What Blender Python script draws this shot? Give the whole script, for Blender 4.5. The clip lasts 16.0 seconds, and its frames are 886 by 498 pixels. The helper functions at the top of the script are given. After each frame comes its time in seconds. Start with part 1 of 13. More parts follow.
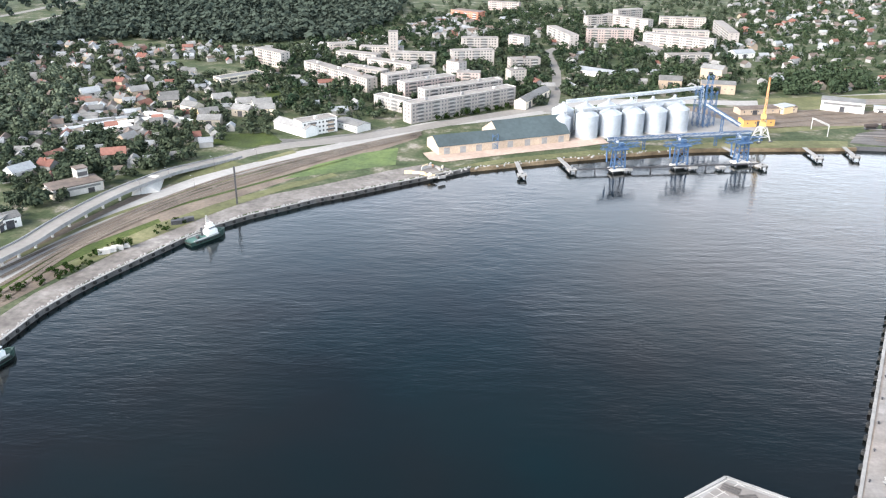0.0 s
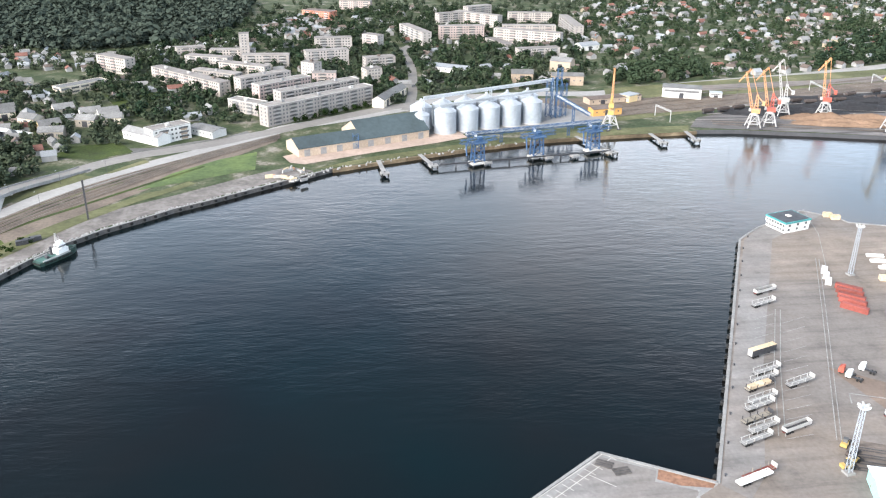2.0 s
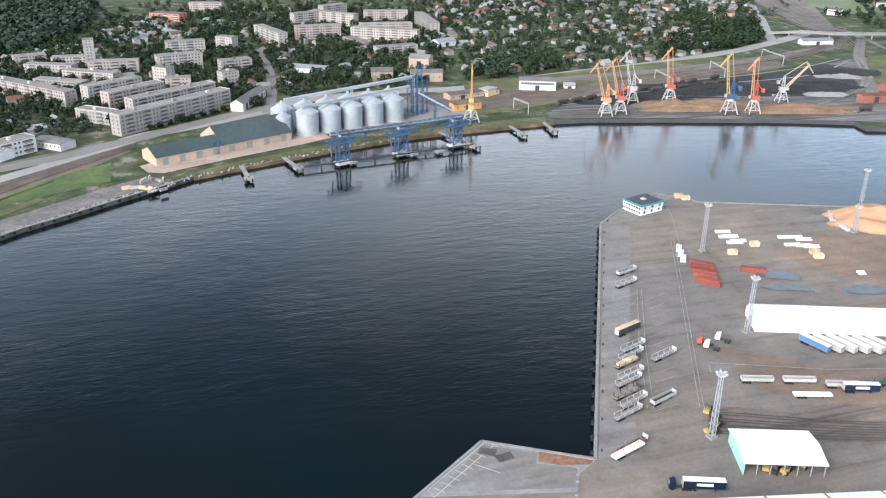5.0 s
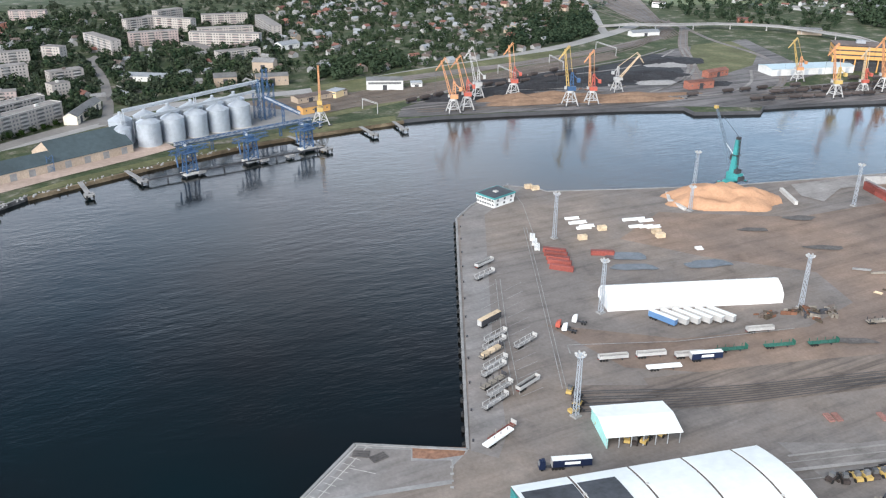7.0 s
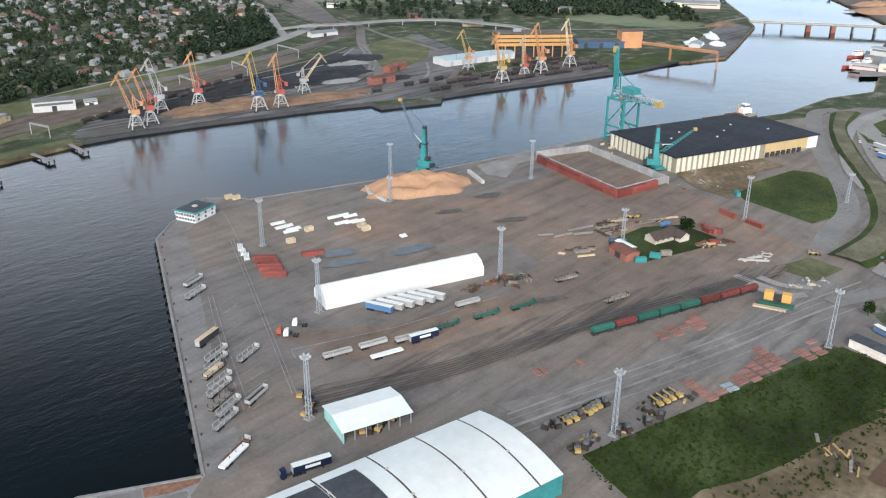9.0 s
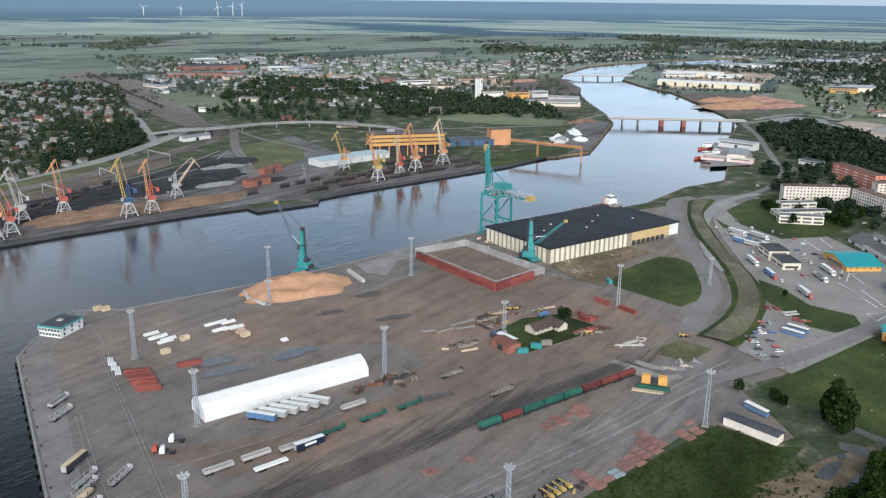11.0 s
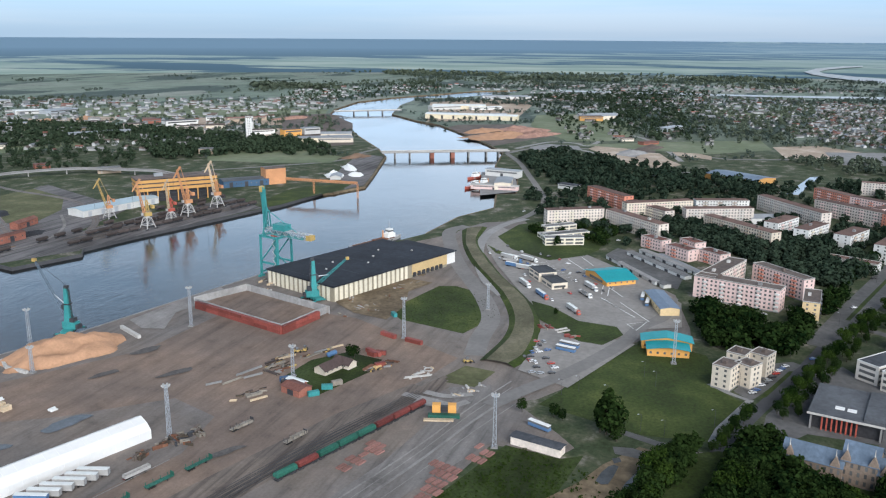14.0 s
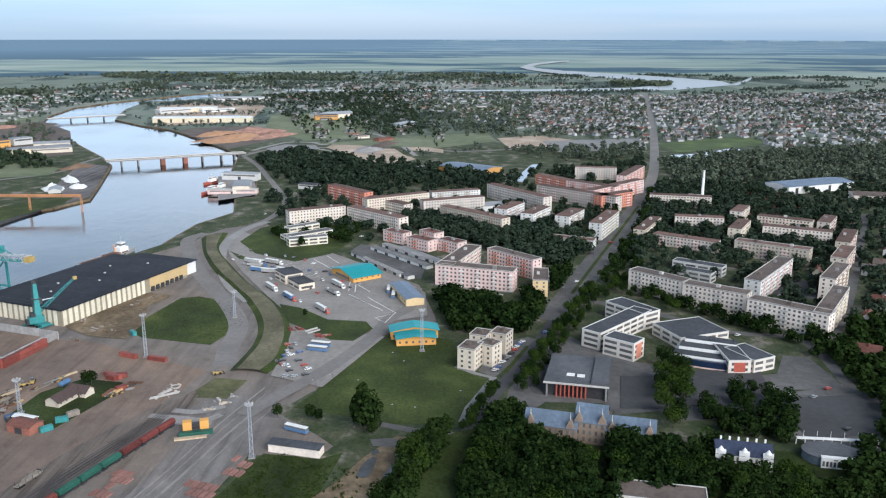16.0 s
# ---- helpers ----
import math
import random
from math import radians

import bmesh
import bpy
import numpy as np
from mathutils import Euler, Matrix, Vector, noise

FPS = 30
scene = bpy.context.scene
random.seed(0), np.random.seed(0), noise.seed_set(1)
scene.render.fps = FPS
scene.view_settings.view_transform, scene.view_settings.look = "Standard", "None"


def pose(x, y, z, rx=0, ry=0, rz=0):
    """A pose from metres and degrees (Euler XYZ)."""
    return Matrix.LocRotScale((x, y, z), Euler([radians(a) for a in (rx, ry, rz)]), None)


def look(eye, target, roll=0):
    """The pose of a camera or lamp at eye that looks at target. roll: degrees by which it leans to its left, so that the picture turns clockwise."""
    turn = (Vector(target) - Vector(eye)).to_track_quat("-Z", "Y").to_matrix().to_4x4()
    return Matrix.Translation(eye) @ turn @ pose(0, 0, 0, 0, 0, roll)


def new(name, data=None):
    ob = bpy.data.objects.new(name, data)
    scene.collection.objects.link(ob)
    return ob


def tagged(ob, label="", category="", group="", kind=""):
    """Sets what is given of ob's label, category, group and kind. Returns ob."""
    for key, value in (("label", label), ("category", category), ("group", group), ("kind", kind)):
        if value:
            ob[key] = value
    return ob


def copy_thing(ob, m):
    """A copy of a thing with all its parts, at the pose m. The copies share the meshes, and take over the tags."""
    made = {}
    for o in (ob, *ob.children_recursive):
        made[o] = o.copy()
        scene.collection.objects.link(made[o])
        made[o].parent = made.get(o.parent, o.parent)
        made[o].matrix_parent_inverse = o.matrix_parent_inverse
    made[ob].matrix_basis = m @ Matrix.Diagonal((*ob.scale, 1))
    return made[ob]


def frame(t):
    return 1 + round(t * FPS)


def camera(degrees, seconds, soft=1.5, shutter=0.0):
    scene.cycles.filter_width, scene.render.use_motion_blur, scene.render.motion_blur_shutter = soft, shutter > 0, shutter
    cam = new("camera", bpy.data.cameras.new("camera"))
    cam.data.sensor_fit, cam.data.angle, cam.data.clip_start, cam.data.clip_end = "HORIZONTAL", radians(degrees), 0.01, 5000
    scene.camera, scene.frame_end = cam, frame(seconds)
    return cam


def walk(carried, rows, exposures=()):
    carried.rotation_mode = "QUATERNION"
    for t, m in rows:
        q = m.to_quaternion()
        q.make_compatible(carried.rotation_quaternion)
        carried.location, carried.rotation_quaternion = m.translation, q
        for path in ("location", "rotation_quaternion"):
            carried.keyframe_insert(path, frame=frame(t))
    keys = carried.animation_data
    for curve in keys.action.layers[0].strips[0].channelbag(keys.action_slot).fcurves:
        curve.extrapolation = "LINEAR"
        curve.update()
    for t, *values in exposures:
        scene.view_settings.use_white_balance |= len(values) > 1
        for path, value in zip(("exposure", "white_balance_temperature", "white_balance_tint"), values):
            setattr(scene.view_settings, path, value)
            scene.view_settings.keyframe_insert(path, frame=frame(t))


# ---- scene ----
EXPOSURES = [(0.0, 3.2, 6600, 10), (3.5, 2.68, 6400, 9), (6.0, 2.36, 6300, 9), (7.5, 2.2, 6300, 9), (9.0, 1.88, 6300, 8), (10.0, 1.76, 6300, 8), (12.5, 1.62, 6100, 8), (16.0, 1.74, 6100, 9)]
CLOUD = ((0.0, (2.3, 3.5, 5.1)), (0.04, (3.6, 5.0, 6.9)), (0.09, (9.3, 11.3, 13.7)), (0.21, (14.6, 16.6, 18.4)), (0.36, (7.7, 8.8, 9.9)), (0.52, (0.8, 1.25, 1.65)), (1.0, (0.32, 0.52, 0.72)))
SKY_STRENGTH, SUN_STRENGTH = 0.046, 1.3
cam = camera(55.01, 16.0, 1.2)
# seconds, place, yaw, pitch, lean of the hovering camera
ROWS = [
    (0, 0.97, 0.21, 180.47, 2.324, -23.359, 0.359),
    (0.5, 0.97, 0.26, 180.33, -0.254, -23.353, 0.422),
    (1, 0.91, 0.21, 180.28, -2.603, -23.373, 0.388),
    (1.5, 0.77, 0.13, 180.42, -5.018, -23.373, 0.423),
    (2, 0.67, -0.01, 180.67, -7.392, -23.387, 0.440),
    (2.5, 0.62, -0.25, 180.93, -9.550, -23.412, 0.477),
    (3, 0.48, -0.43, 181.12, -11.533, -23.418, 0.483),
    (3.5, 0.37, -0.55, 181.27, -13.883, -23.431, 0.505),
    (3.7, 0.37, -0.55, 181.27, -14.603, -23.431, 0.505),
    (5.8, -0.01, -0.94, 181.78, -18.924, -23.498, 0.490),
    (6, -0.04, -0.98, 181.80, -19.895, -23.498, 0.490),
    (6.5, -0.05, -1.05, 181.87, -23.597, -23.452, 0.511),
    (7, 0.09, -1.08, 181.98, -27.146, -23.396, 0.476),
    (7.5, 0.33, -1.15, 182.10, -31.209, -23.325, 0.462),
    (8, 0.47, -1.27, 182.20, -35.757, -23.269, 0.473),
    (8.5, 0.47, -1.65, 182.27, -41.898, -23.171, 0.460),
    (9, 0.53, -2.14, 182.18, -48.025, -23.070, 0.452),
    (9.5, 0.65, -2.35, 182.08, -51.718, -22.418, 0.405),
    (10, 0.87, -2.35, 182.21, -54.163, -20.165, 0.306),
    (10.2, 0.95, -2.31, 182.41, -54.605, -19.263, 0.351),
    (12.3, 1.32, -1.55, 186.35, -60.535, -14.326, 0.552),
    (12.5, 1.31, -1.54, 186.58, -61.453, -14.322, 0.602),
    (13, 1.15, -1.68, 186.86, -64.016, -14.293, 0.554),
    (13.5, 0.89, -1.96, 187.15, -67.202, -14.253, 0.494),
    (14, 0.73, -2.32, 187.44, -71.479, -14.211, 0.397),
    (14.5, 0.76, -2.76, 187.70, -75.872, -14.193, 0.268),
    (15, 0.83, -3.24, 187.85, -80.292, -14.181, 0.190),
    (15.5, 0.89, -3.75, 187.93, -84.429, -14.200, 0.134),
    (16, 0.78, -4.25, 188.02, -88.928, -14.208, 0.074),
]
walk(cam, [(t, pose(x, y, z, 0, 0, yaw) @ pose(0, 0, 0, 90 + pitch) @ pose(0, 0, 0, 0, 0, lean)) for t, x, y, z, yaw, pitch, lean in ROWS], EXPOSURES)

# ---- world, sun and light ----
world = bpy.data.worlds.new("world")
scene.world = world
world.use_nodes = True
wn, wl = world.node_tree.nodes, world.node_tree.links
wbg = wn["Background"]
sky = wn.new("ShaderNodeTexSky")
sky.sky_type, sky.sun_disc = "NISHITA", False
sky.sun_elevation, sky.sun_rotation = radians(30), radians(233)
sky.air_density, sky.dust_density, sky.ozone_density = 1.0, 0.3, 3.5
wtc, wmap, wnoise, wcloud, wtone, wsep, wmul, wmix = (wn.new("ShaderNode" + k) for k in ("TexCoord", "Mapping", "TexNoise", "ValToRGB", "ValToRGB", "SeparateXYZ", "Mix", "Mix"))
wmul.data_type = wmix.data_type = "RGBA"
wmul.blend_type = "MULTIPLY"
wmap.inputs["Scale"].default_value = (1.3, 1.3, 4.0)
wnoise.inputs["Scale"].default_value, wnoise.inputs["Detail"].default_value = 1.9, 6
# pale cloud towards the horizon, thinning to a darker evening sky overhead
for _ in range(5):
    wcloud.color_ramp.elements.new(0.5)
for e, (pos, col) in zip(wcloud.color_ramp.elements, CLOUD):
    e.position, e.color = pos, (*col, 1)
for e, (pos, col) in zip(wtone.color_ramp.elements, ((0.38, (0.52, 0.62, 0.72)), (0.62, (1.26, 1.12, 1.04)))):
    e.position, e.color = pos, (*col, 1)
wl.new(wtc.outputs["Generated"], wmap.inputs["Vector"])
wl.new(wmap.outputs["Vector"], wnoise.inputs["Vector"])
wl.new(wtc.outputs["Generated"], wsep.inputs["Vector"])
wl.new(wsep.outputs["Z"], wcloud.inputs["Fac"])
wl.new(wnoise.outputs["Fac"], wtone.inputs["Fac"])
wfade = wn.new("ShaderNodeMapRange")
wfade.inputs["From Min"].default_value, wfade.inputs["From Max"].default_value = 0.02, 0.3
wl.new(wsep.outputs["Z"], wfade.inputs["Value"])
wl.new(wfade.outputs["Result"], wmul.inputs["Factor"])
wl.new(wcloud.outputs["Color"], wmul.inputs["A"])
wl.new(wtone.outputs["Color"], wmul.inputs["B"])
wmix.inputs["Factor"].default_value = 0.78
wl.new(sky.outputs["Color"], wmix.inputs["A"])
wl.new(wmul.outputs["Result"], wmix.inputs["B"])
# faint level bands of cloud low in the sky
bmap, bnoise, btone, bmix = (wn.new("ShaderNode" + k) for k in ("Mapping", "TexNoise", "ValToRGB", "Mix"))
bmap.inputs["Scale"].default_value = (1.1, 1.1, 22)
bnoise.inputs["Scale"].default_value, bnoise.inputs["Detail"].default_value = 1.6, 5
for e, (pos, col) in zip(btone.color_ramp.elements, ((0.4, (0.94, 0.97, 1.0)), (0.64, (1.13, 1.06, 1.03)))):
    e.position, e.color = pos, (*col, 1)
bmix.data_type, bmix.blend_type = "RGBA", "MULTIPLY"
bmix.inputs["Factor"].default_value = 1
wl.new(wtc.outputs["Generated"], bmap.inputs["Vector"])
wl.new(bmap.outputs["Vector"], bnoise.inputs["Vector"])
wl.new(bnoise.outputs["Fac"], btone.inputs["Fac"])
wl.new(wmix.outputs["Result"], bmix.inputs["A"])
wl.new(btone.outputs["Color"], bmix.inputs["B"])
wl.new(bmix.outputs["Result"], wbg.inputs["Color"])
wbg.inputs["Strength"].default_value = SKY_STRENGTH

sun = new("sun", bpy.data.lights.new("sun", "SUN"))
sun.data.energy, sun.data.angle, sun.data.color = SUN_STRENGTH, radians(50), (1.0, 0.95, 0.9)
sun.matrix_world = look((0, 0, 500), (400, 300, 500 - 500 * math.tan(radians(32))))


# ---- materials ----
def material(name, rough=0.9, metal=0.0, spec=0.3):
    m = bpy.data.materials.new(name)
    m.use_nodes = True
    p = m.node_tree.nodes["Principled BSDF"]
    p.inputs["Roughness"].default_value, p.inputs["Metallic"].default_value = rough, metal
    p.inputs["Specular IOR Level"].default_value = spec
    return m, m.node_tree.nodes, m.node_tree.links, p


def noise_node(n, l, vec, scale, detail=5, rough=0.6):
    k = n.new("ShaderNodeTexNoise")
    k.inputs["Scale"].default_value, k.inputs["Detail"].default_value, k.inputs["Roughness"].default_value = scale, detail, rough
    l.new(vec, k.inputs["Vector"])
    return k.outputs["Fac"]


def ramp_node(n, l, fac, stops):
    r = n.new("ShaderNodeValToRGB")
    while len(r.color_ramp.elements) < len(stops):
        r.color_ramp.elements.new(0.5)
    for e, (pos, col) in zip(r.color_ramp.elements, stops):
        e.position, e.color = pos, (*col, 1)
    l.new(fac, r.inputs["Fac"])
    return r.outputs["Color"]


def mix_node(n, l, a, b, fac, kind="MIX"):
    k = n.new("ShaderNodeMix")
    k.data_type, k.blend_type = "RGBA", kind
    for key, v in (("A", a), ("B", b), ("Factor", fac)):
        if isinstance(v, (int, float)):
            k.inputs[key].default_value = v
        elif isinstance(v, tuple):
            k.inputs[key].default_value = (*v, 1)
        else:
            l.new(v, k.inputs[key])
    return k.outputs["Result"]


def surface(name, col, rough=0.85, metal=0.0, var=0.25, big=0.05, fine=0.8, each=0.0, bump=0.0, other=None, spec=0.3):
    """A weathered surface: stains of 1/big metres, grain of 1/fine metres; each: how far alike objects differ."""
    m, n, l, p = material(name, rough, metal, spec)
    pos = n.new("ShaderNodeNewGeometry").outputs["Position"]
    a, b = noise_node(n, l, pos, big, 6), noise_node(n, l, pos, fine, 4)
    dark = tuple(c * (1 - var) for c in col)
    light = tuple(min(1, c * (1 + var)) for c in (other or col))
    c = ramp_node(n, l, a, [(0.3, dark), (0.5, col), (0.72, light)])
    g = ramp_node(n, l, b, [(0.3, (1 - var * 0.8,) * 3), (0.7, (1 + var * 0.5,) * 3)])
    c = mix_node(n, l, c, g, 1.0, "MULTIPLY")
    if each:
        info = n.new("ShaderNodeObjectInfo").outputs["Random"]
        c = mix_node(n, l, c, ramp_node(n, l, info, [(0, (1 - each,) * 3), (1, (1 + each * 0.4,) * 3)]), 1.0, "MULTIPLY")
    l.new(c, p.inputs["Base Color"])
    if bump:
        k = n.new("ShaderNodeBump")
        k.inputs["Strength"].default_value, k.inputs["Distance"].default_value = 0.6, bump
        l.new(b, k.inputs["Height"])
        l.new(k.outputs["Normal"], p.inputs["Normal"])
    return m


def leafy(name, stops):
    """Foliage, whose tone goes from tree to tree and from clump to clump."""
    m, n, l, p = material(name, 1.0, 0, 0.0)
    isle = n.new("ShaderNodeNewGeometry")
    info = n.new("ShaderNodeObjectInfo").outputs["Random"]
    a = noise_node(n, l, isle.outputs["Position"], 0.035, 3)
    add = n.new("ShaderNodeMath")
    add.operation = "MULTIPLY_ADD"
    l.new(isle.outputs["Random Per Island"], add.inputs[0])
    add.inputs[1].default_value = 0.45
    l.new(a, add.inputs[2])
    sub = n.new("ShaderNodeMath")
    sub.operation = "MULTIPLY_ADD"
    l.new(info, sub.inputs[0])
    sub.inputs[1].default_value = 0.3
    l.new(add.outputs[0], sub.inputs[2])
    l.new(ramp_node(n, l, sub.outputs[0], stops), p.inputs["Base Color"])
    return m


M = {}
for key, col, kw in (
    ("asphalt", (.12, .117, .115), dict(var=.3, big=.03, fine=.25, other=(.142, .137, .133))),
    ("asphalt_dark", (.07, .07, .074), dict(var=.2, big=.03, fine=.3)),
    ("road_grey", (.207, .195, .184), dict(var=.16, big=.03, fine=.3)),
    ("concrete", (.25, .245, .24), dict(var=.2, big=.08, fine=.6)),
    ("concrete_light", (.48, .46, .43), dict(var=.15, big=.1, fine=.8)),
    ("concrete_slab", (.33, .32, .31), dict(var=.18, big=.05, fine=.4, each=.15)),
    ("grass", (.041, .062, .011), dict(var=.5, big=.03, fine=.55, other=(.062, .076, .018), rough=.95)),
    ("grass_dark", (.031, .05, .007), dict(var=.6, big=.035, fine=.6, other=(.042, .058, .018), rough=.95)),
    ("grass_dry", (.105, .11, .05), dict(var=.3, big=.03, fine=.3, other=(.15, .14, .075), rough=.95)),
    ("grass_bright", (.075, .11, .04), dict(var=.3, big=.02, fine=.3, other=(.12, .16, .05), rough=.95)),
    ("field", (.12, .15, .085), dict(var=.3, big=.004, fine=.02, other=(.17, .18, .11), rough=.95)),
    ("soil", (.16, .12, .075), dict(var=.4, big=.04, fine=.3, other=(.22, .17, .11), rough=.95)),
    ("sand", (.42, .33, .25), dict(var=.25, big=.02, fine=.2, other=(.5, .42, .34))),
    ("wood_chips", (.45, .26, .155), dict(var=.16, big=.08, fine=.7, bump=.25)),
    ("rail_bed", (.145, .115, .092), dict(var=.3, big=.05, fine=.5)),
    ("rail_steel", (.12, .11, .105), dict(rough=.5, metal=.7)),
    ("coal", (.03, .03, .033), dict(var=.4, big=.05, fine=.4, bump=.3)),
    ("glass_dark", (.15, .15, .15), dict(rough=.15, var=.2, fine=.3, spec=.6, each=.5)),
    ("white_paint", (.78, .78, .76), dict(var=.07, big=.2)),
    ("tent_white", (.72, .715, .7), dict(var=.05, big=.05, fine=.3, rough=.6)),
    ("roof_white", (.74, .76, .74), dict(var=.08, big=.04, fine=.3, rough=.6)),
    ("roof_felt", (.14, .11, .095), dict(var=.3, big=.1, fine=.5, each=.2)),
    ("roof_dark", (.065, .07, .08), dict(var=.3, big=.05, fine=.4, each=.1)),
    ("roof_black", (.026, .03, .039), dict(var=.35, big=.03, fine=.3)),
    ("roof_slate", (.19, .188, .185), dict(var=.25, big=.1, fine=.8, each=.4)),
    ("roof_tile", (.2, .095, .075), dict(var=.25, big=.1, fine=.8, each=.35)),
    ("roof_tile_dark", (.16, .07, .055), dict(var=.25, big=.1, fine=.8, each=.3)),
    ("roof_brown", (.085, .06, .055), dict(var=.2, big=.1, fine=.8)),
    ("roof_metal", (.33, .345, .36), dict(rough=.5, metal=.2, var=.2, each=.3)),
    ("roof_green", (.058, .078, .085), dict(var=.2, big=.03, fine=.3)),
    ("roof_teal", (.02, .3, .33), dict(var=.12, rough=.5)),
    ("roof_blue", (.15, .2, .27), dict(var=.2, rough=.55)),
    ("steel_teal", (.05, .25, .25), dict(rough=.5, var=.2)),
    ("steel_blue", (.045, .095, .185), dict(rough=.5, var=.25)),
    ("steel_orange", (.55, .27, .13), dict(rough=.5, var=.2)),
    ("steel_yellow", (.46, .32, .11), dict(rough=.5, var=.2)),
    ("steel_red", (.42, .1, .07), dict(rough=.5, var=.25)),
    ("steel_white", (.4, .39, .375), dict(rough=.5, var=.15)),
    ("steel_dark", (.05, .05, .055), dict(rough=.5, var=.3)),
    ("steel_galv", (.5, .52, .54), dict(rough=.45, metal=.4, var=.12)),
    ("silo_steel", (.41, .44, .475), dict(rough=.4, metal=.25, var=.1, big=.1, fine=.4)),
    ("container_red", (.26, .07, .055), dict(rough=.6, var=.25, each=.4)),
    ("rust", (.19, .09, .055), dict(var=.35, each=.3)),
    ("wagon_green", (.03, .125, .09), dict(rough=.6, var=.25, each=.2)),
    ("wagon_red", (.16, .042, .036), dict(rough=.6, var=.3, each=.3)),
    ("render_white", (.68, .67, .64), dict(var=.12, each=.25)),
    ("render_cream", (.66, .58, .47), dict(var=.12, each=.25)),
    ("render_yellow", (.66, .5, .28), dict(var=.1)),
    ("render_pink", (.7, .52, .48), dict(var=.1, big=.15)),
    ("render_salmon", (.62, .24, .16), dict(var=.12, big=.15)),
    ("render_grey", (.74, .65, .57), dict(var=.14, big=.15, each=.15)),
    ("panel_pale", (.62, .55, .49), dict(var=.14, big=.2, each=.15)),
    ("panel_stripe", (.66, .58, .42), dict(var=.12, big=.2)),
    ("wall_orange", (.7, .36, .1), dict(var=.08)),
    ("wall_yellow", (.55, .3, .1), dict(var=.08)),
    ("brick_red", (.3, .12, .085), dict(var=.25, each=.2)),
    ("brick_pale", (.42, .33, .25), dict(var=.2, each=.2)),
    ("wood_grey", (.27, .24, .2), dict(var=.25, each=.3)),
    ("timber", (.5, .34, .16), dict(var=.25, each=.3)),
    ("door_wood", (.12, .07, .045), dict(var=.2)),
    ("bark", (.07, .055, .04), dict(var=.3)),
    ("rubber", (.02, .02, .02), dict(var=.3)),
    ("ship_dark", (.03, .06, .05), dict(rough=.5)),
    ("bus_blue", (.1, .19, .34), dict(rough=.4, var=.1)),
    ("blue_wall", (.06, .115, .19), dict(var=.2)),
    ("paint_line", (.29, .285, .275), dict(var=.35, big=.3, fine=1.5)),
    ("glass_blue", (.015, .03, .07), dict(rough=.12, var=.2, spec=.7)),
    ("roof_slate_dark", (.1, .105, .115), dict(var=.25, big=.06, fine=.4)),
    ("roof_blue_old", (.12, .16, .215), dict(var=.25, big=.1, fine=.6)),
    ("roof_navy", (.035, .045, .08), dict(var=.25)),
    ("steel_blue_grey", (.12, .16, .2), dict(var=.2)),
    ("render_cream_dark", (.3, .26, .19), dict(var=.15)),
    ("panel_cream", (.72, .66, .52), dict(var=.1, big=.2, each=.12)),
    ("wall_ochre", (.55, .4, .2), dict(var=.12)),
    ("mint_wall", (.35, .62, .57), dict(var=.1)),
    ("timber_pale", (.6, .47, .32), dict(var=.2, each=.2)),
    ("car_white", (.7, .7, .7), dict(rough=.3, spec=.6, var=.05)),
    ("car_dark", (.03, .03, .035), dict(rough=.3, spec=.6, var=.05)),
    ("car_silver", (.4, .42, .44), dict(rough=.3, metal=.4, spec=.6, var=.05)),
    ("car_red", (.4, .04, .03), dict(rough=.3, spec=.6, var=.05)),
    ("car_blue", (.05, .12, .3), dict(rough=.3, spec=.6, var=.05)),
    ("slab_red", (.31, .165, .14), dict(var=.2, each=.25)),
    ("slab_blue", (.35, .42, .45), dict(var=.2, each=.25)),
    ("walls_far", (.29, .285, .275), dict(var=.25, big=.05, fine=.1)),
    ("meadow_pale", (.15, .18, .1), dict(var=.25, big=.008, fine=.06, other=(.19, .2, .13))),
    ("chips_brown", (.2, .13, .088), dict(var=.25, big=.05, fine=.5, bump=.2)),
    ("far_water_sheen", (.37, .4, .42), dict(var=.06, rough=.4)),
    ("logs", (.36, .21, .16), dict(var=.35, big=.06, fine=.5, bump=.4)),
    ("road_pale", (.3, .29, .28), dict(var=.16, big=.03, fine=.3)),
    ("panel_north", (.37, .335, .31), dict(var=.15, big=.15, each=.2)),
    ("ballast", (.25, .22, .195), dict(var=.3, big=.04, fine=.4)),
    ("apron_pink", (.4, .31, .26), dict(var=.2, big=.04, fine=.3)),
    ("puddle", (.1, .105, .11), dict(var=.3, big=.1, fine=.5, rough=.25, spec=.5)),
    ("oil_stain", (.112, .102, .096), dict(var=.35, big=.12, fine=.7)),
    ("dike_grass", (.13, .122, .075), dict(var=.35, big=.04, fine=.5, other=(.165, .145, .1), rough=.95)),
    ("rust_plate", (.24, .13, .085), dict(var=.4, big=.15, fine=.8)),
    ("walls_pale", (.4, .4, .395), dict(var=.25, big=.05, fine=.1)),
    ("school_wall", (.64, .59, .525), dict(var=.12, big=.15)),
    ("brick_old", (.26, .2, .155), dict(var=.25, fine=1.2)),
    ("lot_grey", (.268, .25, .232), dict(var=.2, big=.03, fine=.3)),
    ("roof_rust", (.16, .095, .075), dict(var=.3, big=.1, fine=.5, each=.3)),
    ("roof_pale", (.23, .21, .195), dict(var=.25, big=.1, fine=.5, each=.25)),
    ("navy_paint", (.012, .02, .05), dict(rough=.4, var=.1)),
    ("quay_dark", (.1, .095, .09), dict(var=.4, big=.15, fine=.9)),
